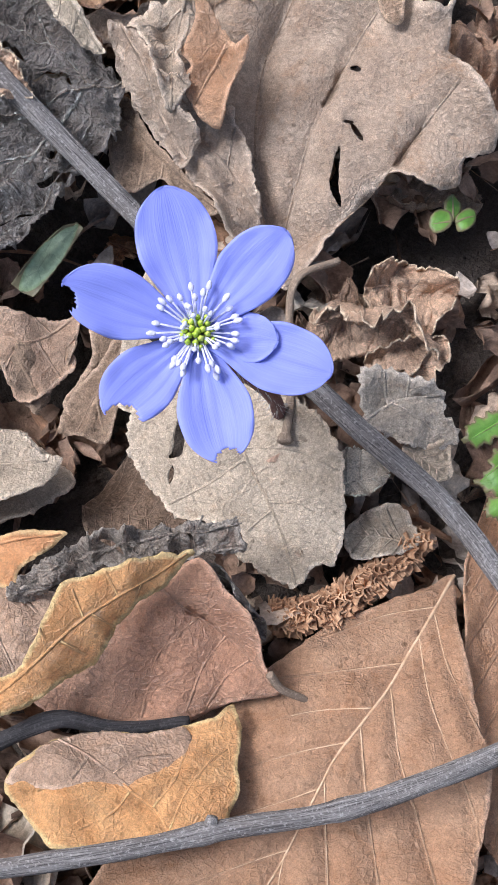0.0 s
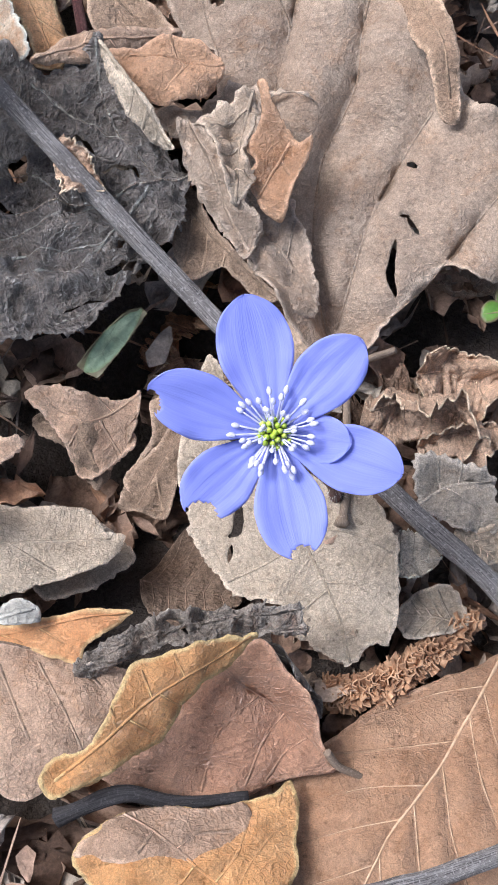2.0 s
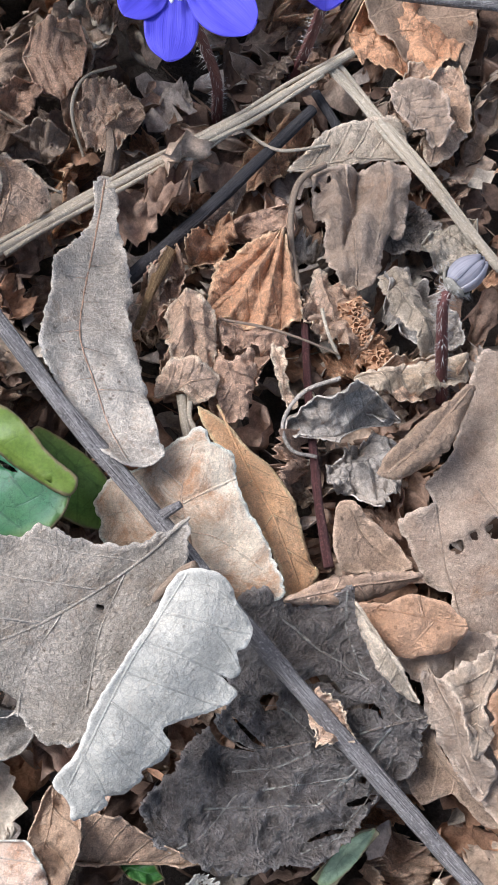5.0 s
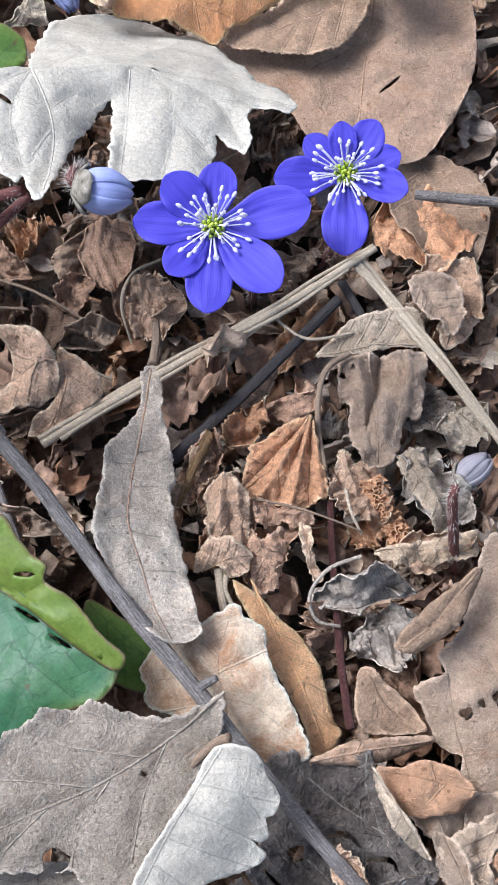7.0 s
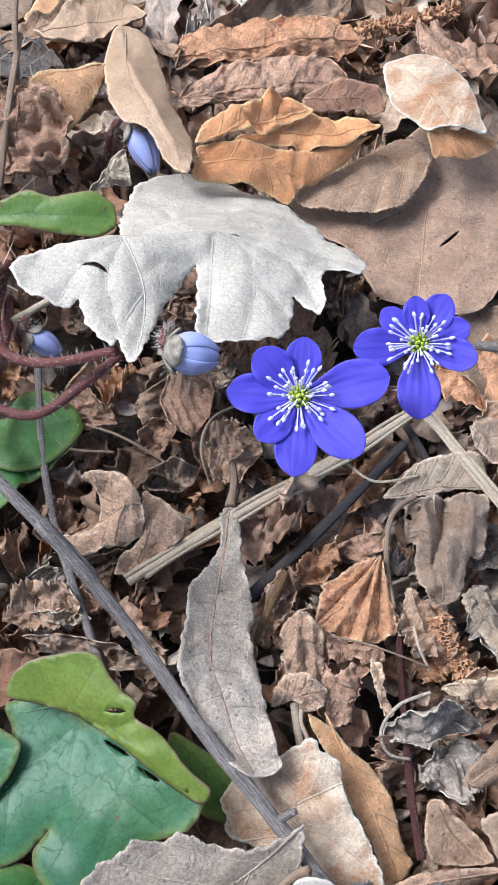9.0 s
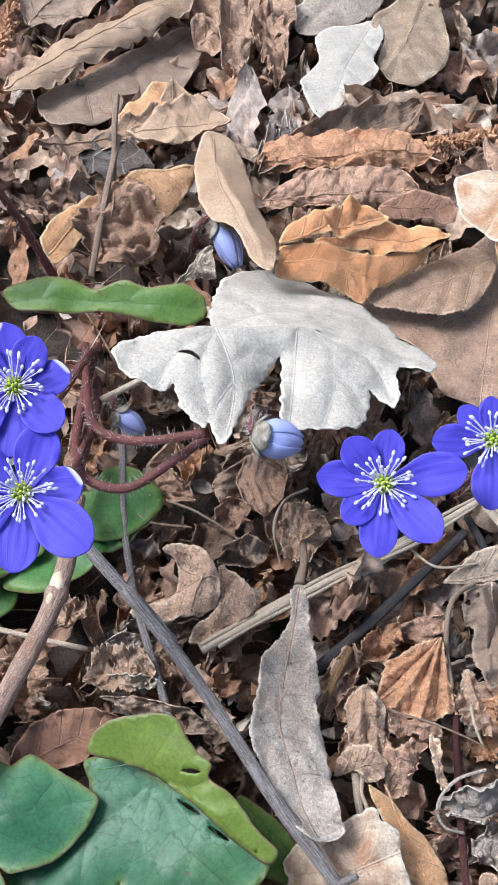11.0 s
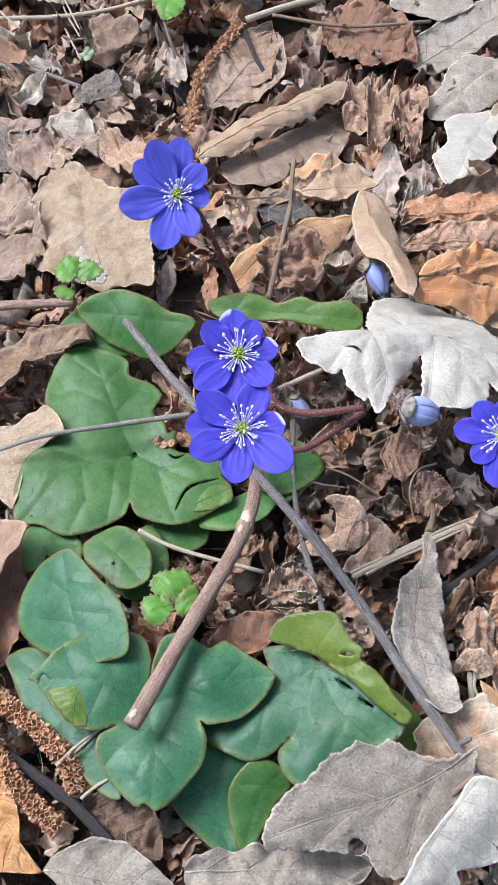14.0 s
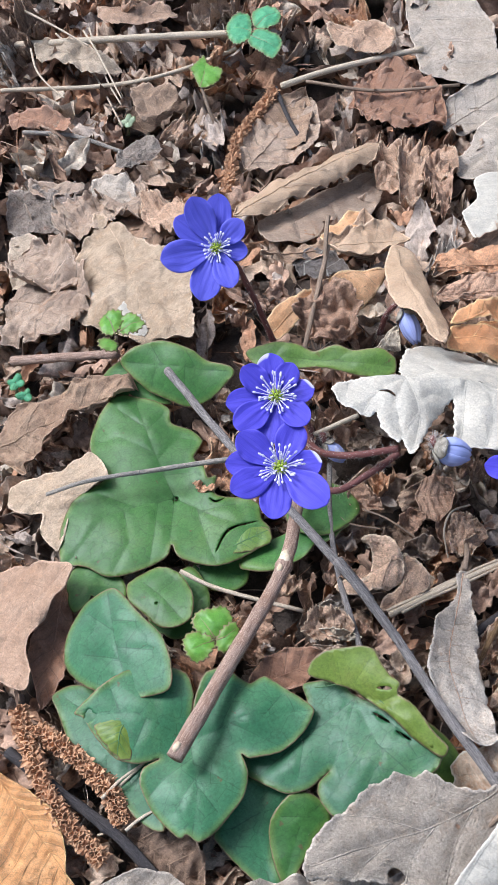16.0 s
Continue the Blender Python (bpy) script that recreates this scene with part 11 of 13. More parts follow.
sheet("poplar_leaf", "oak", (
    (-0.1809, 0.3167, -0.0270), (-0.1708, 0.3349, -0.0341), (-0.1580, 0.3594, -0.0435), (-0.1416, 0.3844, -0.0534), (-0.1394, 0.3547, -0.0430), (-0.1420, 0.3336, -0.0354), (-0.1532, 0.3191, -0.0296), (-0.1635, 0.3055, -0.0241), (-0.1750, 0.3044, -0.0230)),
    "grey-brown flat leaf under a rolled one",
    inner=((-0.1601, 0.3324, -0.0328),),
    veins=(((-0.1770, 0.3061), (-0.1609, 0.3355), (-0.1422, 0.3818)), ((-0.1678, 0.3229), (-0.1627, 0.3101)), ((-0.1580, 0.3407), (-0.1490, 0.3268)), ((-0.1525, 0.3533), (-0.1415, 0.3497))), wave=0.001, freq=70, seed=68, cell=0.0009)
sheet("beech_leaf", "caramel", (
    (-0.1534, 0.3034, -0.0164), (-0.1459, 0.3211, -0.0200), (-0.1405, 0.3224, -0.0201), (-0.1338, 0.3195, -0.0197), (-0.1276, 0.3060, -0.0155), (-0.1422, 0.3032, -0.0156)),
    "light caramel torn leaf in litter",
    inner=((-0.1399, 0.3099, -0.0157),), wave=0.0012, freq=90, lip=0.0015, seed=69)
sheet("poplar_leaf", "grey", (
    (-0.1073, 0.4083, -0.0466), (-0.1001, 0.4178, -0.0463), (-0.0888, 0.4184, -0.0472), (-0.0840, 0.4074, -0.0487), (-0.0857, 0.3956, -0.0498), (-0.0945, 0.3857, -0.0500), (-0.1027, 0.3808, -0.0498), (-0.1112, 0.3805, -0.0491), (-0.1142, 0.3880, -0.0480), (-0.1094, 0.3974, -0.0475)),
    "grey flat leaf behind the plant",
    inner=((-0.0994, 0.3989, -0.0467),),
    veins=(((-0.0890, 0.4169), (-0.0992, 0.3990), (-0.1102, 0.3813)), ((-0.0959, 0.4053), (-0.1070, 0.4062)), ((-0.1009, 0.3958), (-0.0951, 0.3869))), wave=0.001, freq=70, seed=70, cell=0.0009, ragged=0.0006)
sheet("poplar_leaf", "white", (
    (-0.1050, 0.3423, -0.0319), (-0.1007, 0.3549, -0.0356), (-0.1037, 0.3691, -0.0396), (-0.0985, 0.3775, -0.0420), (-0.0867, 0.3846, -0.0442), (-0.0820, 0.3782, -0.0425), (-0.0839, 0.3623, -0.0379), (-0.0817, 0.3538, -0.0355), (-0.0901, 0.3352, -0.0301), (-0.0948, 0.3229, -0.0265), (-0.0989, 0.3283, -0.0280)),
    "bleached white leaf lying flat in litter",
    inner=((-0.0933, 0.3535, -0.0338),), wave=0.0008, freq=60, lip=0.001, seed=71, cell=0.0009)
sheet("poplar_leaf", "pale_cream", (
    (-0.0870, 0.3833, -0.0436), (-0.0801, 0.3944, -0.0439), (-0.0681, 0.4036, -0.0445), (-0.0598, 0.3747, -0.0452), (-0.0675, 0.3612, -0.0449), (-0.0771, 0.3591, -0.0444), (-0.0824, 0.3652, -0.0440), (-0.0816, 0.3770, -0.0440)),
    "cream flat leaf beside a bleached one",
    inner=((-0.0740, 0.3776, -0.0429),),
    creases=((((-0.0719, 0.3967), (-0.0739, 0.3791), (-0.0800, 0.3623)), 0.001, 0.001),), wave=0.001, freq=60, lip=0.0015, seed=72, cell=0.0009)
sheet("hepatica_leaf", "green", (
    (-0.1931, 0.2056, 0.0012), (-0.1860, 0.2049, 0.0015), (-0.1804, 0.2025, 0.0016), (-0.1782, 0.1975, 0.0013), (-0.1715, 0.1966, 0.0015), (-0.1667, 0.1931, 0.0015), (-0.1677, 0.1868, 0.0010), (-0.1636, 0.1841, 0.0010), (-0.1613, 0.1805, 0.0009), (-0.1588, 0.1814, 0.0011), (-0.1573, 0.1752, 0.0007), (-0.1476, 0.1755, 0.0011), (-0.1434, 0.1744, 0.0012), (-0.1414, 0.1696, 0.0010), (-0.1384, 0.1675, 0.0010), (-0.1373, 0.1629, 0.0007), (-0.1427, 0.1571, 0.0001), (-0.1508, 0.1515, -0.0006), (-0.1623, 0.1519, -0.0011), (-0.1658, 0.1554, -0.0010), (-0.1665, 0.1513, -0.0013), (-0.1743, 0.1448, -0.0020), (-0.1821, 0.1417, -0.0026), (-0.1889, 0.1433, -0.0027), (-0.1933, 0.1430, -0.0029), (-0.1965, 0.1402, -0.0033), (-0.2013, 0.1530, -0.0026), (-0.2012, 0.1637, -0.0019), (-0.1968, 0.1698, -0.0013), (-0.1925, 0.1748, -0.0008), (-0.1976, 0.1779, -0.0008), (-0.2022, 0.1854, -0.0005), (-0.2026, 0.1961, 0.0002), (-0.1994, 0.2042, 0.0009)),
    "broad green three-lobed hepatica leaf lying flat",
    inner=((-0.1704, 0.1729, -0.0015), (-0.1861, 0.1896, 0.0020), (-0.1869, 0.1569, -0.0002), (-0.1516, 0.1643, 0.0012), (-0.1713, 0.1587, -0.0005), (-0.1688, 0.1873, 0.0015)),
    veins=(((-0.1700, 0.1721), (-0.1815, 0.1873), (-0.1919, 0.2029)), ((-0.1700, 0.1721), (-0.1885, 0.1614), (-0.1956, 0.1435)), ((-0.1700, 0.1721), (-0.1542, 0.1673), (-0.1395, 0.1650)), ((-0.1789, 0.1836), (-0.1742, 0.1929), (-0.1686, 0.1929)), ((-0.1804, 0.1854), (-0.1937, 0.1892), (-0.1993, 0.1860)), ((-0.1757, 0.1791), (-0.1673, 0.1817)), ((-0.1808, 0.1659), (-0.1944, 0.1683), (-0.1993, 0.1633)), ((-0.1839, 0.1639), (-0.1788, 0.1536), (-0.1810, 0.1436)), ((-0.1620, 0.1697), (-0.1553, 0.1583), (-0.1511, 0.1525)), ((-0.1601, 0.1691), (-0.1504, 0.1730)), ((-0.1700, 0.1721), (-0.1667, 0.1560)), ((-0.1851, 0.1930), (-0.1819, 0.2000)), ((-0.1857, 0.1939), (-0.1969, 0.1993)), ((-0.1745, 0.1692), (-0.1723, 0.1588), (-0.1710, 0.1485))),
    tears=((((-0.1522, 0.1555), (-0.1501, 0.1636), (-0.1419, 0.1688)), 0.0009), (((-0.1592, 0.1736), (-0.1566, 0.1727), (-0.1541, 0.1746)), 0.0008)),
    holes=((-0.1696, 0.1720, 0.0008),), seed=81, group='hepatica leaves', thick=0.0004, ragged=0.00012, lip=0.0005, wave=0.0005, freq=60, quilt=0.0002, vein_w=0.00014, cell=0.0008)
sheet("torn_rim", "olive", (
    (-0.1508, 0.1563, 0.0002), (-0.1488, 0.1628, 0.0007), (-0.1439, 0.1669, 0.0012), (-0.1382, 0.1665, 0.0014), (-0.1367, 0.1626, 0.0012), (-0.1399, 0.1596, 0.0009), (-0.1451, 0.1570, 0.0005)),
    "brown torn dead rim of a green leaf",
    inner=((-0.1439, 0.1615, 0.0015),), seed=93, lip=0.0, quilt=0.0, wave=0.0003, freq=150, ragged=0.0004)
trefoil = sheet("hepatica_leaf", "blue_green", (
    (-0.1432, 0.1013, 0.0088), (-0.1439, 0.1060, 0.0109), (-0.1474, 0.1112, 0.0117), (-0.1556, 0.1118, 0.0120), (-0.1641, 0.1082, 0.0117), (-0.1700, 0.1014, 0.0109), (-0.1743, 0.0942, 0.0091), (-0.1716, 0.0933, 0.0089), (-0.1662, 0.0887, 0.0081), (-0.1595, 0.0849, 0.0075), (-0.1534, 0.0852, 0.0074), (-0.1485, 0.0880, 0.0071), (-0.1521, 0.0844, 0.0073), (-0.1517, 0.0800, 0.0067), (-0.1462, 0.0740, 0.0057), (-0.1381, 0.0694, 0.0050), (-0.1361, 0.0706, 0.0051), (-0.1325, 0.0696, 0.0049), (-0.1287, 0.0738, 0.0053), (-0.1243, 0.0829, 0.0064), (-0.1245, 0.0895, 0.0073), (-0.1274, 0.0940, 0.0074), (-0.1248, 0.0933, 0.0078), (-0.1173, 0.0972, 0.0081), (-0.1127, 0.1036, 0.0089), (-0.1115, 0.1101, 0.0097), (-0.1198, 0.1137, 0.0104), (-0.1266, 0.1160, 0.0108), (-0.1299, 0.1132, 0.0105), (-0.1327, 0.1138, 0.0107), (-0.1376, 0.1155, 0.0110), (-0.1425, 0.1131, 0.0108), (-0.1434, 0.1073, 0.0101)),
    "blue-green three-lobed hepatica leaf with a yellow patch",
    inner=((-0.1423, 0.0949, 0.0069), (-0.1576, 0.0976, 0.0111), (-0.1281, 0.1038, 0.0113), (-0.1363, 0.0801, 0.0083), (-0.1497, 0.0939, 0.0090), (-0.1335, 0.0887, 0.0079)),
    veins=(((-0.1420, 0.0944), (-0.1363, 0.0822), (-0.1347, 0.0709)), ((-0.1420, 0.0944), (-0.1579, 0.0976), (-0.1727, 0.0941)), ((-0.1420, 0.0944), (-0.1282, 0.1038), (-0.1123, 0.1096)), ((-0.1401, 0.0903), (-0.1457, 0.0829), (-0.1486, 0.0778)), ((-0.1394, 0.0889), (-0.1314, 0.0864), (-0.1256, 0.0848)), ((-0.1511, 0.0961), (-0.1554, 0.1053), (-0.1614, 0.1095)), ((-0.1545, 0.0969), (-0.1558, 0.0881)), ((-0.1626, 0.0976), (-0.1678, 0.1040)), ((-0.1348, 0.0992), (-0.1327, 0.1090), (-0.1305, 0.1127)), ((-0.1322, 0.1010), (-0.1224, 0.0991), (-0.1160, 0.0983)), ((-0.1239, 0.1052), (-0.1209, 0.1118)), ((-0.1377, 0.0849), (-0.1405, 0.0753)), ((-0.1373, 0.0835), (-0.1298, 0.0779))),
    holes=((-0.1701, 0.0941, 0.0015),), seed=82, group='hepatica leaves', thick=0.0004, ragged=0.00012, lip=0.0005, wave=0.0005, freq=60, quilt=0.0002, vein_w=0.00014, cell=0.0008)
sheet("hepatica_leaf", "lime", (
    (-0.1680, 0.0918, 0.0095), (-0.1647, 0.0945, 0.0098), (-0.1591, 0.1001, 0.0104), (-0.1572, 0.0917, 0.0092), (-0.1558, 0.0859, 0.0084), (-0.1595, 0.0852, 0.0084), (-0.1652, 0.0889, 0.0090)),
    "yellowed part of the blade",
    inner=((-0.1608, 0.0902, 0.0107),), part='yellow_patch', seed=94, wave=0.0003, freq=70, lip=0.0, ragged=0.0006, thick=0.0002, parent=trefoil)
sheet("hepatica_leaf", "blue_green", (
    (-0.1161, 0.1175, 0.0075), (-0.1071, 0.1197, 0.0097), (-0.1015, 0.1164, 0.0104), (-0.0938, 0.1143, 0.0117), (-0.0842, 0.1111, 0.0132), (-0.0764, 0.1057, 0.0140), (-0.0761, 0.1017, 0.0134), (-0.0784, 0.0979, 0.0123), (-0.0867, 0.0946, 0.0100), (-0.0941, 0.0876, 0.0073), (-0.0991, 0.0838, 0.0056), (-0.1043, 0.0871, 0.0050), (-0.1062, 0.0915, 0.0053), (-0.1039, 0.0957, 0.0065), (-0.1081, 0.0903, 0.0047), (-0.1136, 0.0878, 0.0032), (-0.1200, 0.0890, 0.0020), (-0.1260, 0.0914, 0.0011), (-0.1284, 0.0971, 0.0015), (-0.1200, 0.1014, 0.0040), (-0.1137, 0.1077, 0.0064), (-0.1142, 0.1131, 0.0072)),
    "blue-green hepatica leaf with a browned rim",
    inner=((-0.1015, 0.1150, 0.0097), (-0.1139, 0.0957, 0.0059), (-0.0961, 0.0970, 0.0099), (-0.0845, 0.1048, 0.0131)),
    veins=(((-0.1013, 0.1156), (-0.1026, 0.0995), (-0.1036, 0.0956)), ((-0.1013, 0.1156), (-0.1125, 0.1025), (-0.1222, 0.0913)), ((-0.1013, 0.1156), (-0.0910, 0.1012), (-0.0955, 0.0874)), ((-0.1013, 0.1156), (-0.0870, 0.1107), (-0.0771, 0.1048)), ((-0.1089, 0.1069), (-0.1170, 0.1019)), ((-0.1125, 0.1025), (-0.1116, 0.0922)), ((-0.0951, 0.1066), (-0.0999, 0.0940)), ((-0.0931, 0.1039), (-0.0831, 0.0980)), ((-0.0934, 0.1129), (-0.0825, 0.1025))),
    tears=((((-0.0961, 0.1125), (-0.0906, 0.1099)), 0.0008), (((-0.0892, 0.1082), (-0.0843, 0.1058)), 0.0008)), seed=83, group='hepatica leaves', thick=0.0004, ragged=0.00012, lip=0.0005, wave=0.0005, freq=60, quilt=0.0002, vein_w=0.00014, cell=0.0008)
sheet("hepatica_leaf", "lime", (
    (-0.1148, 0.1175, 0.0138), (-0.1144, 0.1212, 0.0158), (-0.1106, 0.1242, 0.0180), (-0.1026, 0.1261, 0.0205), (-0.0985, 0.1256, 0.0209), (-0.0958, 0.1224, 0.0205), (-0.0928, 0.1198, 0.0202), (-0.0901, 0.1181, 0.0200), (-0.0902, 0.1157, 0.0194), (-0.0849, 0.1132, 0.0185), (-0.0792, 0.1079, 0.0178), (-0.0749, 0.1051, 0.0166), (-0.0765, 0.1026, 0.0147), (-0.0849, 0.1066, 0.0147), (-0.0934, 0.1117, 0.0150), (-0.1014, 0.1157, 0.0150), (-0.1085, 0.1170, 0.0134)),
    "yellow-green upturned lobe of a hepatica leaf with browned rim",
    inner=((-0.1015, 0.1211, 0.0184), (-0.0857, 0.1096, 0.0179)),
    veins=(((-0.1123, 0.1151), (-0.1007, 0.1170), (-0.0855, 0.1080), (-0.0758, 0.1024)), ((-0.1022, 0.1171), (-0.0990, 0.1231)), ((-0.0940, 0.1137), (-0.0907, 0.1157)), ((-0.1050, 0.1163), (-0.1078, 0.1218))),
    creases=((((-0.1017, 0.1151), (-0.0940, 0.1137), (-0.0902, 0.1152)), -0.0012, 0.001), (((-0.0921, 0.1119), (-0.0840, 0.1076), (-0.0765, 0.1025)), 0.001, 0.0012)),
    tears=((((-0.0917, 0.1167), (-0.0961, 0.1166)), 0.0008),), seed=84, group='hepatica leaves', thick=0.0004, ragged=0.00012, lip=0.0005, wave=0.0005, freq=60, quilt=0.0002, vein_w=0.00014, cell=0.0008)
sheet("hepatica_leaf", "olive", (
    (-0.0846, 0.1163, 0.0046), (-0.0801, 0.1154, 0.0041), (-0.0742, 0.1123, 0.0026), (-0.0685, 0.1069, 0.0003), (-0.0618, 0.1036, -0.0012), (-0.0664, 0.1023, -0.0015), (-0.0755, 0.1025, -0.0010), (-0.0840, 0.1065, 0.0008)),
    "bright green hepatica leaf edge under a twig",
    inner=((-0.0751, 0.1074, 0.0018),), seed=85, group='hepatica leaves', thick=0.0004, ragged=0.00012, lip=0.0005, wave=0.0005, freq=60, quilt=0.0002, vein_w=0.00014, cell=0.0008)
sheet("hepatica_leaf", "blue_green", (
    (-0.1804, 0.1298, 0.0077), (-0.1765, 0.1316, 0.0109), (-0.1734, 0.1314, 0.0112), (-0.1637, 0.1240, 0.0137), (-0.1564, 0.1191, 0.0158), (-0.1514, 0.1115, 0.0162), (-0.1501, 0.1043, 0.0151), (-0.1621, 0.1008, 0.0090), (-0.1723, 0.1031, 0.0051), (-0.1791, 0.1060, 0.0027), (-0.1843, 0.1106, 0.0016), (-0.1857, 0.1189, 0.0029), (-0.1832, 0.1271, 0.0059)),
    "blue-green pointed hepatica lobe partly under another",
    inner=((-0.1689, 0.1152, 0.0114),),
    veins=(((-0.1609, 0.1024), (-0.1694, 0.1160), (-0.1769, 0.1313)), ((-0.1668, 0.1114), (-0.1781, 0.1127)), ((-0.1681, 0.1145), (-0.1578, 0.1147)), ((-0.1708, 0.1192), (-0.1800, 0.1239)), ((-0.1723, 0.1224), (-0.1644, 0.1224))), seed=86, group='hepatica leaves', thick=0.0004, ragged=0.00012, lip=0.0005, wave=0.0005, freq=60, quilt=0.0002, vein_w=0.00014, cell=0.0008)
sheet("hepatica_leaf", "blue_green", (
    (-0.1863, 0.1024, -0.0049), (-0.1826, 0.1066, -0.0043), (-0.1775, 0.1071, -0.0034), (-0.1695, 0.1038, -0.0020), (-0.1522, 0.0916, 0.0011), (-0.1482, 0.0842, 0.0019), (-0.1425, 0.0709, 0.0030), (-0.1508, 0.0724, 0.0015), (-0.1619, 0.0814, -0.0005), (-0.1740, 0.0874, -0.0026), (-0.1828, 0.0978, -0.0042)),
    "dark blue-green hepatica leaf half hidden under others",
    inner=((-0.1707, 0.0929, -0.0011),),
    veins=(((-0.1501, 0.0903), (-0.1668, 0.0957), (-0.1820, 0.1026)), ((-0.1611, 0.0937), (-0.1553, 0.0813))), seed=87, group='hepatica leaves', thick=0.0004, ragged=0.00012, lip=0.0005, wave=0.0005, freq=60, quilt=0.0002, vein_w=0.00014, cell=0.0008)
sheet("hepatica_leaf", "green", (
    (-0.1750, 0.1406, -0.0014), (-0.1677, 0.1471, -0.0002), (-0.1603, 0.1458, 0.0010), (-0.1545, 0.1398, 0.0020), (-0.1529, 0.1325, 0.0022), (-0.1568, 0.1285, 0.0016), (-0.1619, 0.1282, 0.0007), (-0.1682, 0.1319, -0.0003), (-0.1733, 0.1351, -0.0012)),
    "small round green hepatica leaf",
    inner=((-0.1636, 0.1369, 0.0014),),
    veins=(((-0.1704, 0.1413), (-0.1627, 0.1367), (-0.1551, 0.1313)), ((-0.1650, 0.1382), (-0.1613, 0.1435)), ((-0.1637, 0.1369), (-0.1630, 0.1292))),
    holes=((-0.1643, 0.1349, 0.0004),), seed=88, group='hepatica leaves', thick=0.0004, ragged=0.00012, lip=0.0005, wave=0.0005, freq=60, quilt=0.0002, vein_w=0.00014, cell=0.0008)
sheet("hepatica_leaf", "green", (
    (-0.2012, 0.2164, 0.0045), (-0.1972, 0.2208, 0.0076), (-0.1881, 0.2234, 0.0099), (-0.1783, 0.2222, 0.0097), (-0.1718, 0.2199, 0.0085), (-0.1643, 0.2192, 0.0086), (-0.1623, 0.2170, 0.0072), (-0.1662, 0.2113, 0.0033), (-0.1711, 0.2076, 0.0006), (-0.1774, 0.2064, -0.0006), (-0.1885, 0.2086, 0.0002), (-0.1963, 0.2123, 0.0021)),
    "green hepatica leaf at the plant's back",
    inner=((-0.1820, 0.2145, 0.0064),),
    veins=(((-0.1649, 0.2176), (-0.1826, 0.2163), (-0.1990, 0.2164)), ((-0.1751, 0.2169), (-0.1801, 0.2220)), ((-0.1789, 0.2166), (-0.1769, 0.2084)), ((-0.1864, 0.2161), (-0.1915, 0.2215)), ((-0.1883, 0.2161), (-0.1888, 0.2101))), seed=89, group='hepatica leaves', thick=0.0004, ragged=0.00012, lip=0.0005, wave=0.0005, freq=60, quilt=0.0002, vein_w=0.00014, cell=0.0008)
sheet("hepatica_leaf", "olive", (
    (-0.1568, 0.2142, 0.0220), (-0.1563, 0.2159, 0.0233), (-0.1489, 0.2190, 0.0252), (-0.1419, 0.2196, 0.0256), (-0.1360, 0.2182, 0.0246), (-0.1298, 0.2206, 0.0263), (-0.1240, 0.2197, 0.0263), (-0.1161, 0.2216, 0.0270), (-0.1110, 0.2197, 0.0258), (-0.1103, 0.2156, 0.0240), (-0.1142, 0.2130, 0.0234), (-0.1211, 0.2128, 0.0230), (-0.1318, 0.2138, 0.0228), (-0.1420, 0.2121, 0.0221), (-0.1524, 0.2112, 0.0216)),
    "yellow-green hepatica leaf folded upright",
    inner=((-0.1443, 0.2147, 0.0240), (-0.1218, 0.2160, 0.0252)),
    veins=(((-0.1555, 0.2128), (-0.1393, 0.2156), (-0.1218, 0.2163), (-0.1117, 0.2174)), ((-0.1479, 0.2145), (-0.1455, 0.2194)), ((-0.1288, 0.2160), (-0.1245, 0.2204))), seed=90, group='hepatica leaves', thick=0.0004, ragged=0.00012, lip=0.0005, wave=0.0005, freq=60, quilt=0.0002, vein_w=0.00014, cell=0.0008)
sheet("hepatica_leaf", "blue_green", (
    (-0.1258, 0.0915, -0.0010), (-0.1207, 0.0913, -0.0015), (-0.1133, 0.0925, -0.0021), (-0.1130, 0.0850, -0.0031), (-0.1145, 0.0787, -0.0038), (-0.1139, 0.0730, -0.0045), (-0.1098, 0.0666, -0.0058), (-0.1141, 0.0647, -0.0056), (-0.1209, 0.0679, -0.0045), (-0.1280, 0.0719, -0.0033), (-0.1308, 0.0755, -0.0026), (-0.1271, 0.0858, -0.0016)),
    "dark green hepatica leaf under others",
    inner=((-0.1201, 0.0769, -0.0024),),
    veins=(((-0.1206, 0.0905), (-0.1195, 0.0773), (-0.1129, 0.0660)), ((-0.1199, 0.0832), (-0.1263, 0.0770))), seed=91, group='hepatica leaves', thick=0.0004, ragged=0.00012, lip=0.0005, wave=0.0005, freq=60, quilt=0.0002, vein_w=0.00014, cell=0.0008)
sheet("hepatica_leaf", "green", (
    (-0.1165, 0.0812, 0.0012), (-0.1135, 0.0874, 0.0031), (-0.1092, 0.0897, 0.0033), (-0.1043, 0.0885, 0.0018), (-0.1012, 0.0853, 0.0001), (-0.1039, 0.0802, -0.0006), (-0.1055, 0.0741, -0.0016), (-0.1084, 0.0661, -0.0029), (-0.1122, 0.0694, -0.0021), (-0.1157, 0.0759, -0.0007)),
    "dark green hepatica lobe with a folded rim",
    inner=((-0.1090, 0.0814, 0.0013),),
    veins=(((-0.1045, 0.0881), (-0.1088, 0.0805), (-0.1095, 0.0675)), ((-0.1073, 0.0837), (-0.1138, 0.0822))), seed=92, group='hepatica leaves', thick=0.0004, ragged=0.00012, lip=0.0005, wave=0.0005, freq=60, quilt=0.0002, vein_w=0.00014, cell=0.0008)
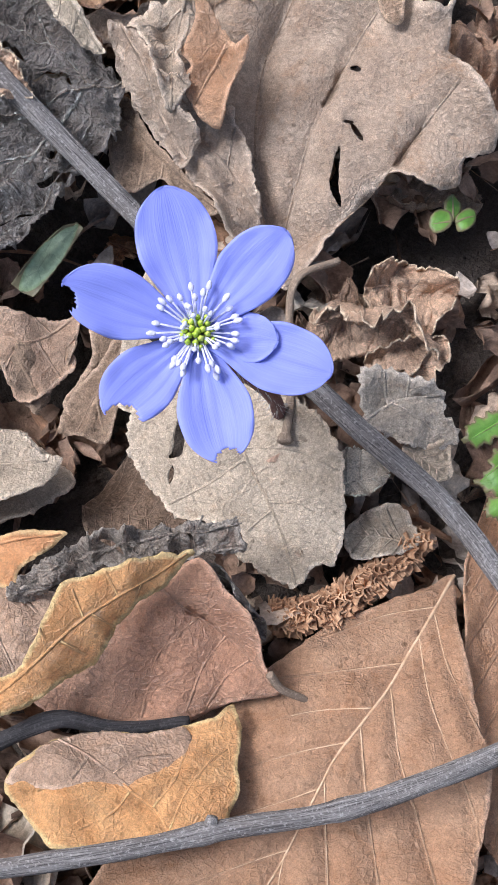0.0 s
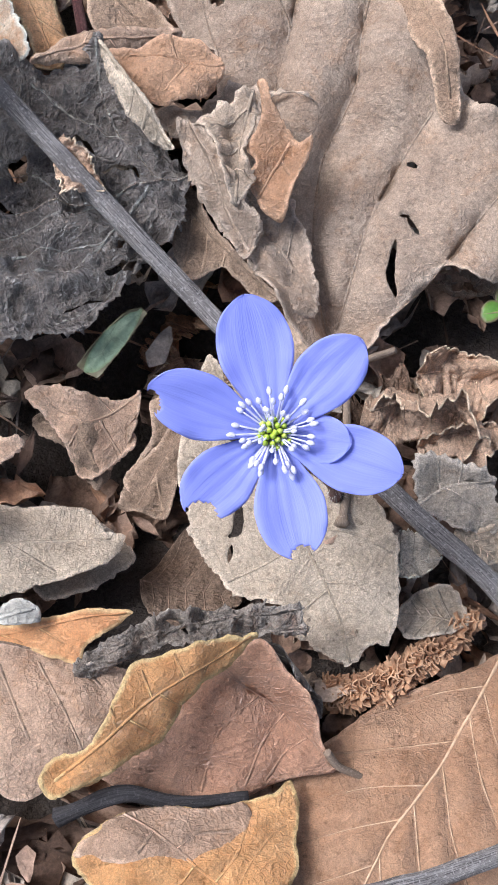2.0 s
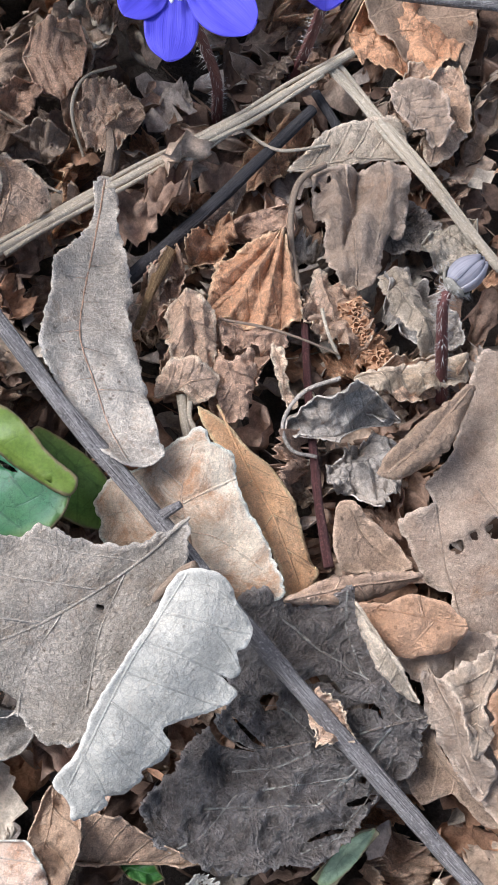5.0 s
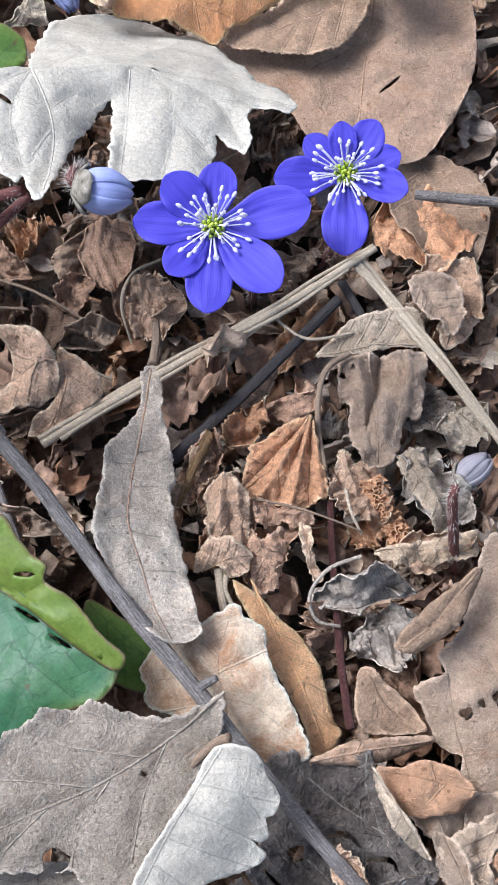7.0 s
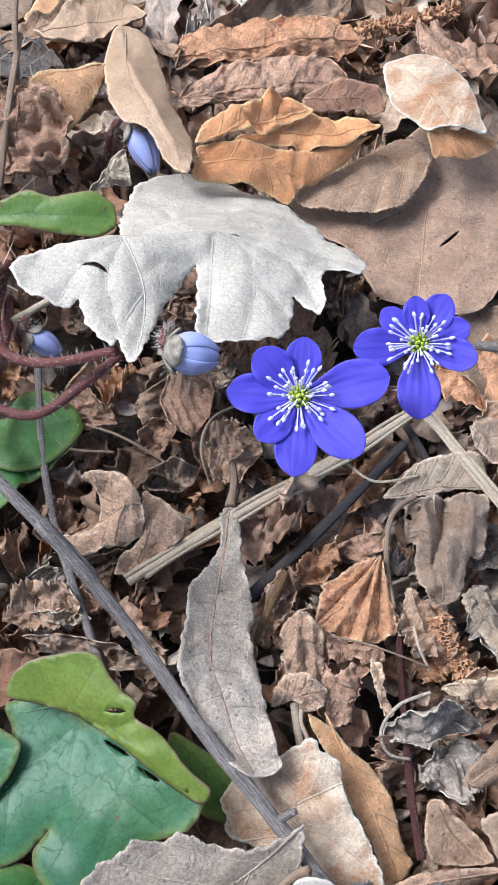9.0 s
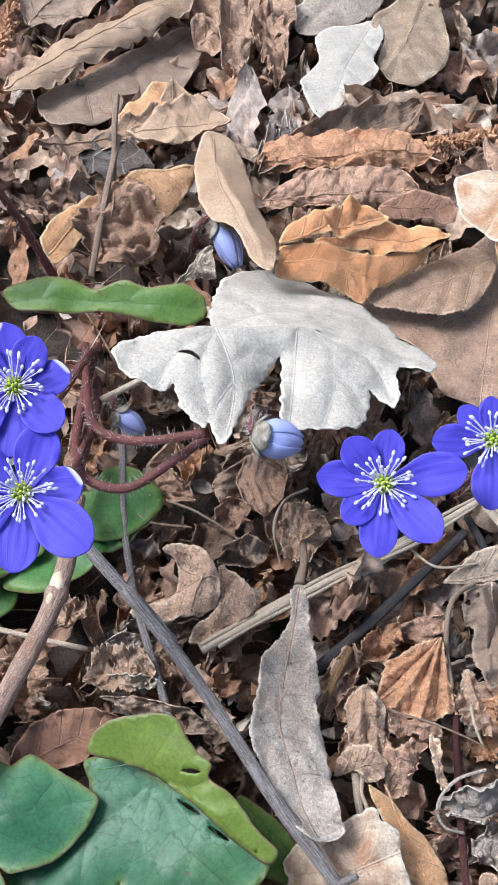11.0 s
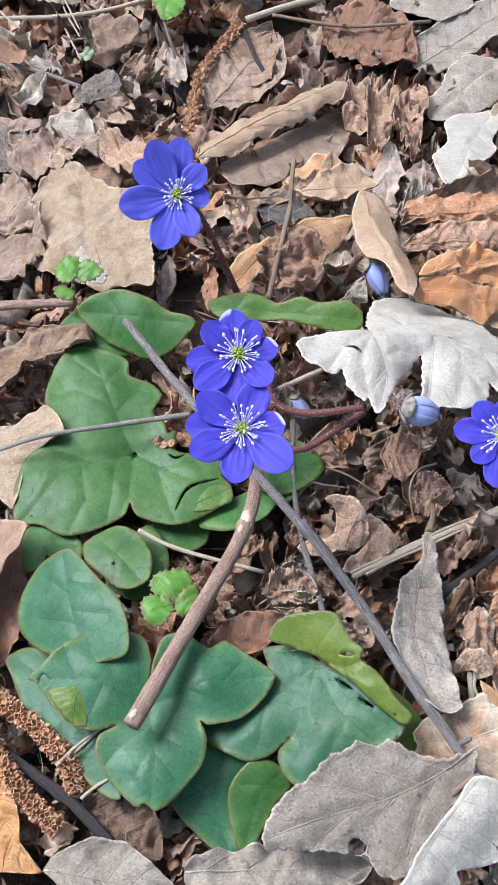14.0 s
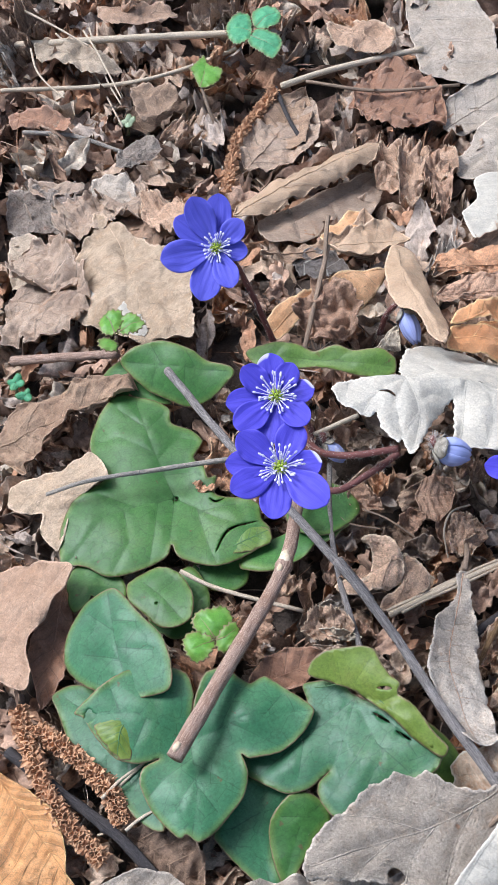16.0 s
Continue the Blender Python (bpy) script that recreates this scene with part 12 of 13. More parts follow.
sheet("dead_leaf", "crisp_tan", (
    (-0.0641, 0.1422, 0.0050), (-0.0609, 0.1434, 0.0050), (-0.0596, 0.1407, 0.0060), (-0.0577, 0.1399, 0.0050), (-0.0568, 0.1360, 0.0040), (-0.0565, 0.1319, 0.0030), (-0.0561, 0.1297, 0.0020), (-0.0592, 0.1287, 0.0030), (-0.0626, 0.1298, 0.0040), (-0.0651, 0.1328, 0.0040), (-0.0646, 0.1359, 0.0050), (-0.0660, 0.1385, 0.0040)),
    "ochre-tan crumpled leaf standing in the litter",
    inner=((-0.0617, 0.1357, 0.0070),),
    creases=((((-0.0628, 0.1430), (-0.0625, 0.1367), (-0.0621, 0.1301)), 0.0014, 0.0006), (((-0.0603, 0.1427), (-0.0590, 0.1360), (-0.0577, 0.1295)), 0.0012, 0.0006), (((-0.0615, 0.1414), (-0.0602, 0.1303)), -0.001, 0.0006)), seed=201, wave=0.0012, freq=170, crumple=0.0008, lip=0.0014, ragged=0.0006, cell=0.0006, vein_w=0.00018)
sheet("dead_leaf", "crisp_tan", (
    (-0.0660, 0.1241, 0.0040), (-0.0656, 0.1275, 0.0050), (-0.0642, 0.1296, 0.0060), (-0.0617, 0.1307, 0.0060), (-0.0572, 0.1293, 0.0060), (-0.0558, 0.1281, 0.0050), (-0.0560, 0.1249, 0.0040), (-0.0587, 0.1239, 0.0030), (-0.0621, 0.1259, 0.0030), (-0.0646, 0.1243, 0.0040)),
    "light tan folded lip of a leaf",
    inner=((-0.0614, 0.1278, 0.0070),), seed=202, crumple=0.0004, wave=0.0012, freq=170, lip=0.0014, ragged=0.0006, cell=0.0006, vein_w=0.00018)
sheet("dead_leaf", "crisp_brown", (
    (-0.0566, 0.1341, 0.0030), (-0.0542, 0.1313, 0.0040), (-0.0514, 0.1340, 0.0040), (-0.0499, 0.1327, 0.0030), (-0.0498, 0.1263, 0.0020), (-0.0510, 0.1229, 0.0010), (-0.0542, 0.1225, 0.0010), (-0.0559, 0.1267, 0.0020)),
    "brown leaf in stepped folds",
    inner=((-0.0528, 0.1285, 0.0050),),
    creases=((((-0.0562, 0.1311), (-0.0529, 0.1301), (-0.0500, 0.1318)), 0.0013, 0.0006), (((-0.0558, 0.1278), (-0.0525, 0.1271), (-0.0499, 0.1285)), 0.0013, 0.0006), (((-0.0550, 0.1246), (-0.0522, 0.1243), (-0.0502, 0.1257)), 0.001, 0.0006)), seed=203, wave=0.0012, freq=170, crumple=0.0008, lip=0.0014, ragged=0.0006, cell=0.0006, vein_w=0.00018)
sheet("dead_leaf", "crisp_tan", (
    (-0.0474, 0.1360, 0.0050), (-0.0453, 0.1340, 0.0050), (-0.0441, 0.1293, 0.0040), (-0.0420, 0.1260, 0.0030), (-0.0438, 0.1251, 0.0030), (-0.0460, 0.1296, 0.0040), (-0.0475, 0.1330, 0.0050)),
    "narrow light brown leaf strip in the litter",
    inner=((-0.0457, 0.1313, 0.0060),), seed=204, crumple=0.0004, wave=0.0012, freq=170, lip=0.0014, ragged=0.0006, cell=0.0006, vein_w=0.00018)
sheet("dead_leaf", "crisp_tan", (
    (-0.0416, 0.1459, -0.0030), (-0.0414, 0.1522, -0.0010), (-0.0386, 0.1512, 0.0000), (-0.0354, 0.1503, -0.0010), (-0.0345, 0.1457, -0.0020), (-0.0351, 0.1407, -0.0030), (-0.0384, 0.1424, -0.0030), (-0.0406, 0.1444, -0.0030)),
    "light brown rolled leaf beside a catkin",
    inner=((-0.0384, 0.1466, 0.0010),),
    creases=((((-0.0406, 0.1523), (-0.0388, 0.1472), (-0.0359, 0.1417)), 0.0014, 0.0007),), seed=205, crumple=0.0005, wave=0.0012, freq=170, lip=0.0014, ragged=0.0006, cell=0.0006, vein_w=0.00018)
sheet("dead_leaf", "pale_tan", (
    (-0.0302, 0.1523, 0.0010), (-0.0263, 0.1530, 0.0030), (-0.0236, 0.1484, 0.0030), (-0.0200, 0.1431, 0.0030), (-0.0190, 0.1390, 0.0010), (-0.0222, 0.1377, 0.0010), (-0.0254, 0.1430, 0.0010), (-0.0285, 0.1472, 0.0010)),
    "grey-tan rolled leaf lying over a hollow",
    inner=((-0.0265, 0.1477, 0.0060), (-0.0228, 0.1408, 0.0060)),
    creases=((((-0.0279, 0.1520), (-0.0245, 0.1466), (-0.0210, 0.1390)), 0.0012, 0.0008),), seed=206, crumple=0.0004, wave=0.0012, freq=170, lip=0.0014, ragged=0.0006, cell=0.0006, vein_w=0.00018)
sheet("dead_leaf", "pale_cream", (
    (-0.0329, 0.1328, 0.0010), (-0.0263, 0.1345, 0.0030), (-0.0199, 0.1368, 0.0030), (-0.0144, 0.1386, 0.0020), (-0.0135, 0.1345, 0.0010), (-0.0183, 0.1324, 0.0010), (-0.0257, 0.1304, 0.0010), (-0.0306, 0.1309, 0.0010)),
    "pale tan leaf rolled up lengthwise in the litter",
    inner=((-0.0285, 0.1315, 0.0050), (-0.0201, 0.1338, 0.0050)), seed=207, crumple=0.0003, wave=0.0012, freq=170, lip=0.0014, ragged=0.0006, cell=0.0006, vein_w=0.00018)
sheet("dead_leaf", "grey_brown", (
    (-0.0313, 0.1651, -0.0030), (-0.0252, 0.1696, -0.0030), (-0.0194, 0.1666, -0.0030), (-0.0187, 0.1617, -0.0030), (-0.0246, 0.1595, -0.0030), (-0.0306, 0.1607, -0.0030)),
    "dark grey-brown leaf deep in the litter", seed=208, wave=0.0012, freq=170, crumple=0.0008, lip=0.0014, ragged=0.0006, cell=0.0006, vein_w=0.00018)
sheet("dead_leaf", "crisp_rust", (
    (-0.0545, 0.1789, -0.0040), (-0.0497, 0.1833, -0.0030), (-0.0452, 0.1849, -0.0020), (-0.0435, 0.1827, -0.0030), (-0.0465, 0.1773, -0.0040), (-0.0480, 0.1725, -0.0040), (-0.0520, 0.1702, -0.0040), (-0.0548, 0.1686, -0.0040), (-0.0569, 0.1704, -0.0040)),
    "orange-brown shredded leaf beside a black twig",
    inner=((-0.0498, 0.1769, -0.0020),),
    creases=((((-0.0450, 0.1850), (-0.0503, 0.1771), (-0.0549, 0.1695)), 0.0014, 0.0006), (((-0.0479, 0.1840), (-0.0526, 0.1768)), 0.0012, 0.0006)), seed=209, crumple=0.0016, wave=0.0012, freq=170, lip=0.0014, ragged=0.0006, cell=0.0006, vein_w=0.00018)
sheet("dead_leaf", "crisp_tan", (
    (-0.0617, 0.1618, -0.0030), (-0.0597, 0.1649, -0.0020), (-0.0566, 0.1674, -0.0010), (-0.0546, 0.1691, -0.0010), (-0.0556, 0.1652, -0.0020), (-0.0566, 0.1595, -0.0030), (-0.0580, 0.1560, -0.0040), (-0.0600, 0.1576, -0.0030)),
    "light tan torn leaf strip under a black twig",
    inner=((-0.0577, 0.1617, -0.0010),), seed=210, crumple=0.0009, wave=0.0012, freq=170, lip=0.0014, ragged=0.0006, cell=0.0006, vein_w=0.00018)
sheet("dead_leaf", "crisp_tan", (
    (-0.0702, 0.1433, -0.0010), (-0.0694, 0.1492, 0.0010), (-0.0670, 0.1529, 0.0010), (-0.0650, 0.1520, 0.0000), (-0.0652, 0.1481, -0.0010), (-0.0670, 0.1449, 0.0000), (-0.0682, 0.1418, -0.0010), (-0.0695, 0.1379, -0.0010), (-0.0718, 0.1365, -0.0010), (-0.0726, 0.1398, 0.0000)),
    "orange-tan splintered leaf scrap",
    inner=((-0.0679, 0.1467, 0.0020),),
    creases=((((-0.0670, 0.1532), (-0.0689, 0.1458), (-0.0713, 0.1379)), 0.0016, 0.0006),), seed=211, crumple=0.0012, wave=0.0012, freq=170, lip=0.0014, ragged=0.0006, cell=0.0006, vein_w=0.00018)
sheet("dead_leaf", "crisp_brown", (
    (-0.0567, 0.1409, 0.0020), (-0.0527, 0.1394, 0.0020), (-0.0461, 0.1385, 0.0030), (-0.0449, 0.1360, 0.0020), (-0.0490, 0.1351, 0.0020), (-0.0502, 0.1358, 0.0030), (-0.0545, 0.1351, 0.0020), (-0.0564, 0.1366, 0.0020)),
    "brown wrinkled leaf edge in the litter",
    creases=((((-0.0564, 0.1383), (-0.0514, 0.1375), (-0.0460, 0.1377)), 0.0012, 0.0006),), seed=212, wave=0.0012, freq=170, crumple=0.0008, lip=0.0014, ragged=0.0006, cell=0.0006, vein_w=0.00018)
sheet("dead_leaf", "oak", (
    (-0.0309, 0.1888, 0.0040), (-0.0277, 0.1907, 0.0050), (-0.0218, 0.1895, 0.0050), (-0.0192, 0.1826, 0.0040), (-0.0210, 0.1779, 0.0040), (-0.0234, 0.1795, 0.0040), (-0.0270, 0.1816, 0.0040), (-0.0301, 0.1848, 0.0040)),
    "tan torn leaf under a straw", seed=213, crumple=0.0006, wave=0.0012, freq=170, lip=0.0014, ragged=0.0006, cell=0.0006, vein_w=0.00018)
sheet("dead_leaf", "grey_brown", (
    (-0.2914, 0.3250, -0.0430), (-0.2752, 0.3297, -0.0410), (-0.2582, 0.3234, -0.0410), (-0.2505, 0.3156, -0.0430), (-0.2577, 0.3070, -0.0430), (-0.2692, 0.3051, -0.0430), (-0.2832, 0.3034, -0.0430)),
    "grey-brown flat leaf deep in the litter", seed=220, wave=0.0018, freq=90, crumple=0.0006, lip=0.002, ragged=0.0008, cell=0.0012, vein_w=0.0003)
sheet("dead_leaf", "grey", (
    (-0.2586, 0.3387, -0.0420), (-0.2447, 0.3426, -0.0400), (-0.2373, 0.3318, -0.0400), (-0.2363, 0.3203, -0.0420), (-0.2484, 0.3229, -0.0420), (-0.2561, 0.3298, -0.0420)),
    "dull grey leaf lying among brown ones", seed=221, wave=0.0018, freq=90, crumple=0.0006, lip=0.002, ragged=0.0008, cell=0.0012, vein_w=0.0003)
sheet("dead_leaf", "tan_pink", (
    (-0.2386, 0.3328, -0.0400), (-0.2299, 0.3353, -0.0380), (-0.2188, 0.3239, -0.0380), (-0.2146, 0.3134, -0.0400), (-0.2238, 0.3070, -0.0400), (-0.2389, 0.3113, -0.0400), (-0.2390, 0.3190, -0.0400)),
    "pinkish-tan leaf with an upturned margin", seed=222, wave=0.0018, freq=90, crumple=0.0006, lip=0.002, ragged=0.0008, cell=0.0012, vein_w=0.0003)
sheet("dead_leaf", "pale_tan", (
    (-0.2784, 0.2935, -0.0380), (-0.2701, 0.2981, -0.0360), (-0.2588, 0.2882, -0.0360), (-0.2487, 0.2763, -0.0370), (-0.2519, 0.2665, -0.0380), (-0.2649, 0.2692, -0.0380), (-0.2714, 0.2752, -0.0380)),
    "grey-tan leaf rolled lengthwise",
    inner=((-0.2596, 0.2776, -0.0330),), seed=223, wave=0.0018, freq=90, crumple=0.0006, lip=0.002, ragged=0.0008, cell=0.0012, vein_w=0.0003)
sheet("dead_leaf", "brown", (
    (-0.2654, 0.3030, -0.0400), (-0.2562, 0.3018, -0.0380), (-0.2488, 0.2922, -0.0380), (-0.2478, 0.2816, -0.0400), (-0.2571, 0.2877, -0.0400)),
    "brown crumpled leaf in the litter", seed=224, crumple=0.0012, wave=0.0018, freq=90, lip=0.002, ragged=0.0008, cell=0.0012, vein_w=0.0003)
sheet("dead_leaf", "pale_tan", (
    (-0.3140, 0.4206, -0.0430), (-0.2984, 0.4244, -0.0410), (-0.2795, 0.4170, -0.0410), (-0.2695, 0.4116, -0.0430), (-0.2810, 0.4045, -0.0430), (-0.2987, 0.4088, -0.0430), (-0.3097, 0.4105, -0.0430)),
    "pale grey-tan leaf lying far back", seed=225, wave=0.0018, freq=90, crumple=0.0006, lip=0.002, ragged=0.0008, cell=0.0012, vein_w=0.0003)
sheet("dead_leaf", "rust", (
    (-0.3084, 0.3729, -0.0430), (-0.2914, 0.3751, -0.0400), (-0.2808, 0.3726, -0.0410), (-0.2802, 0.3655, -0.0430), (-0.2945, 0.3676, -0.0430), (-0.3050, 0.3639, -0.0430)),
    "red-brown curled leaf far back", seed=226, wave=0.0018, freq=90, crumple=0.0006, lip=0.002, ragged=0.0008, cell=0.0012, vein_w=0.0003)
sheet("dead_leaf", "brown", (
    (-0.2603, 0.3968, -0.0420), (-0.2473, 0.4000, -0.0390), (-0.2377, 0.3952, -0.0400), (-0.2407, 0.3873, -0.0420), (-0.2504, 0.3794, -0.0420)),
    "brown leaf leaning under a straw", seed=227, wave=0.0018, freq=90, crumple=0.0006, lip=0.002, ragged=0.0008, cell=0.0012, vein_w=0.0003)
sheet("dead_leaf", "grey_brown", (
    (-0.2533, 0.3625, -0.0430), (-0.2430, 0.3688, -0.0400), (-0.2350, 0.3606, -0.0410), (-0.2435, 0.3533, -0.0430), (-0.2525, 0.3500, -0.0430)),
    "dark grey-brown leaf scrap far back", seed=228, crumple=0.001, wave=0.0018, freq=90, lip=0.002, ragged=0.0008, cell=0.0012, vein_w=0.0003)
sheet("dead_leaf", "oak", (
    (-0.2837, 0.3309, -0.0410), (-0.2643, 0.3350, -0.0390), (-0.2594, 0.3304, -0.0400), (-0.2733, 0.3244, -0.0410), (-0.2805, 0.3249, -0.0410)),
    "light brown leaf strip in the litter", seed=229, wave=0.0018, freq=90, crumple=0.0006, lip=0.002, ragged=0.0008, cell=0.0012, vein_w=0.0003)
sheet("dead_leaf", "crisp_tan", (
    (-0.1841, 0.4580, -0.0420), (-0.1641, 0.4621, -0.0390), (-0.1520, 0.4537, -0.0400), (-0.1551, 0.4437, -0.0420), (-0.1703, 0.4426, -0.0420), (-0.1807, 0.4485, -0.0420)),
    "tan torn leaf far back", seed=230, crumple=0.001, wave=0.0018, freq=90, lip=0.002, ragged=0.0008, cell=0.0012, vein_w=0.0003)
sheet("dead_leaf", "tan_pink", (
    (-0.2937, 0.4506, -0.0420), (-0.2696, 0.4544, -0.0400), (-0.2549, 0.4514, -0.0400), (-0.2587, 0.4450, -0.0420), (-0.2762, 0.4398, -0.0420), (-0.2879, 0.4416, -0.0420)),
    "pinkish-brown leaf with a torn margin", seed=231, wave=0.0018, freq=90, crumple=0.0006, lip=0.002, ragged=0.0008, cell=0.0012, vein_w=0.0003)
stick("straw", [(-0.3237, 0.4342, -0.0360), (-0.3064, 0.4264, -0.0360), (-0.2860, 0.4160, -0.0360)], 0.0006, 0.00042, "straw", "thin pale straw lying across the litter")
stick("straw", [(-0.2909, 0.4236, -0.0340), (-0.2782, 0.4082, -0.0340), (-0.2594, 0.3827, -0.0340)], 0.0005, 0.00035, "straw", "thin pale straw lying across the litter")
stick("straw", [(-0.3116, 0.4091, -0.0360), (-0.3040, 0.3957, -0.0360), (-0.2949, 0.3868, -0.0360), (-0.2853, 0.3805, -0.0360)], 0.0005, 0.00035, "straw", "bent pale straw in the litter")
stick("straw", [(-0.1610, 0.0750, 0.0040), (-0.1575, 0.0813, 0.0040), (-0.1528, 0.0871, 0.0040)], 0.0005, 0.00035, "straw", "short whitish straw under a green leaf")
stick("straw", [(-0.1525, 0.0686, 0.0030), (-0.1499, 0.0723, 0.0030), (-0.1464, 0.0759, 0.0030)], 0.0005, 0.00035, "straw", "short whitish straw under a green leaf")
bright_seedling = sheet("seedling", "sprout", (
    (-0.1500, 0.1261, 0.0130), (-0.1492, 0.1291, 0.0130), (-0.1463, 0.1307, 0.0140), (-0.1424, 0.1323, 0.0140), (-0.1398, 0.1306, 0.0130), (-0.1387, 0.1280, 0.0130), (-0.1405, 0.1247, 0.0130), (-0.1424, 0.1225, 0.0130), (-0.1460, 0.1225, 0.0130), (-0.1487, 0.1239, 0.0130)),
    "bright green toothed seedling between green leaves",
    inner=((-0.1443, 0.1267, 0.0140),),
    veins=(((-0.1421, 0.1226), (-0.1458, 0.1259), (-0.1486, 0.1282)),),
    stalk=((-0.1420, 0.1222, 0.0130), (-0.1417, 0.1231, 0.0070), (-0.1420, 0.1248, -0.0010)), category='seedling', group='seedlings', wave=0.0003, freq=200, lip=0.0006, ragged=0.0001, cell=0.0005, thick=0.0003, teeth=(0.0022, 0.0009), seed=240)
sheet("seedling", "sprout", (
    (-0.1508, 0.1198, 0.0130), (-0.1491, 0.1229, 0.0130), (-0.1459, 0.1231, 0.0130), (-0.1427, 0.1224, 0.0130), (-0.1416, 0.1201, 0.0130), (-0.1430, 0.1163, 0.0130), (-0.1457, 0.1144, 0.0130), (-0.1485, 0.1158, 0.0130)),
    "",
    inner=((-0.1457, 0.1190, 0.0140),),
    veins=(((-0.1423, 0.1222), (-0.1456, 0.1195), (-0.1483, 0.1169)),), part='leaflet', category='seedling', group='seedlings', wave=0.0003, freq=200, lip=0.0006, ragged=0.0001, cell=0.0005, thick=0.0003, teeth=(0.0022, 0.0009), seed=241, parent=bright_seedling)
sheet("seedling", "sprout", (
    (-0.1418, 0.1230, 0.0130), (-0.1405, 0.1263, 0.0140), (-0.1382, 0.1281, 0.0140), (-0.1364, 0.1267, 0.0130), (-0.1365, 0.1239, 0.0130), (-0.1376, 0.1201, 0.0130), (-0.1394, 0.1187, 0.0130), (-0.1415, 0.1203, 0.0130)),
    "",
    inner=((-0.1390, 0.1232, 0.0140),),
    veins=(((-0.1417, 0.1223), (-0.1395, 0.1235), (-0.1374, 0.1265)),), part='leaflet', category='seedling', group='seedlings', wave=0.0003, freq=200, lip=0.0006, ragged=0.0001, cell=0.0005, thick=0.0003, teeth=(0.0022, 0.0009), seed=242, parent=bright_seedling)
small_seedling = sheet("seedling", "sprout", (
    (-0.2129, 0.2297, 0.0060), (-0.2107, 0.2339, 0.0070), (-0.2067, 0.2350, 0.0070), (-0.2047, 0.2310, 0.0060), (-0.2059, 0.2252, 0.0060), (-0.2099, 0.2248, 0.0060)),
    "small green three-leaved seedling on a thin stem",
    inner=((-0.2083, 0.2296, 0.0070),),
    veins=(((-0.2054, 0.2249), (-0.2090, 0.2301), (-0.2118, 0.2325)),),
    stalk=((-0.2052, 0.2249, 0.0060), (-0.2055, 0.2242, 0.0020), (-0.2067, 0.2245, -0.0030)), category='seedling', group='seedlings', wave=0.0003, freq=200, lip=0.0006, ragged=0.0001, cell=0.0005, thick=0.0003, teeth=(0.0022, 0.0009), seed=250)
sheet("seedling", "sprout", (
    (-0.2059, 0.2322, 0.0060), (-0.2026, 0.2346, 0.0070), (-0.1970, 0.2313, 0.0070), (-0.1988, 0.2278, 0.0060), (-0.2038, 0.2257, 0.0060)),
    "",
    inner=((-0.2015, 0.2298, 0.0070),),
    veins=(((-0.2051, 0.2259), (-0.2017, 0.2301), (-0.1983, 0.2319)),), part='leaflet', category='seedling', group='seedlings', wave=0.0003, freq=200, lip=0.0006, ragged=0.0001, cell=0.0005, thick=0.0003, teeth=(0.0022, 0.0009), seed=251, parent=small_seedling)
sheet("seedling", "sprout", (
    (-0.2103, 0.2213, 0.0060), (-0.2075, 0.2234, 0.0060), (-0.2039, 0.2222, 0.0060), (-0.2031, 0.2185, 0.0060), (-0.2080, 0.2179, 0.0060)),
    "",
    inner=((-0.2062, 0.2199, 0.0070),),
    veins=(((-0.2049, 0.2240), (-0.2066, 0.2206), (-0.2086, 0.2197)),), part='leaflet', category='seedling', group='seedlings', wave=0.0003, freq=200, lip=0.0006, ragged=0.0001, cell=0.0005, thick=0.0003, teeth=(0.0022, 0.0009), seed=252, parent=small_seedling)
round_seedling = sheet("seedling", "moss", (
    (-0.2275, 0.4397, -0.0340), (-0.2243, 0.4480, -0.0330), (-0.2184, 0.4473, -0.0340), (-0.2142, 0.4332, -0.0340), (-0.2195, 0.4277, -0.0340), (-0.2242, 0.4307, -0.0340)),
    "blue-green seedling with rounded leaves",
    inner=((-0.2211, 0.4368, -0.0330),),
    veins=(((-0.2158, 0.4372), (-0.2211, 0.4378), (-0.2246, 0.4371)),),
    stalk=((-0.2156, 0.4365, -0.0340), (-0.2151, 0.4348, -0.0400), (-0.2161, 0.4369, -0.0480)), category='seedling', group='seedlings', wave=0.0003, freq=200, lip=0.0006, ragged=0.0001, cell=0.0005, thick=0.0003, teeth=(0.0022, 0.0009), seed=260)
sheet("seedling", "moss", (
    (-0.2159, 0.4340, -0.0340), (-0.2122, 0.4396, -0.0340), (-0.2024, 0.4362, -0.0330), (-0.1992, 0.4303, -0.0340), (-0.2012, 0.4209, -0.0340), (-0.2071, 0.4239, -0.0340), (-0.2134, 0.4274, -0.0340)),
    "",
    inner=((-0.2072, 0.4293, -0.0330),),
    veins=(((-0.2157, 0.4349), (-0.2074, 0.4310), (-0.2015, 0.4282)),), part='leaflet', category='seedling', group='seedlings', wave=0.0003, freq=200, lip=0.0006, ragged=0.0001, cell=0.0005, thick=0.0003, teeth=(0.0022, 0.0009), seed=261, parent=round_seedling)
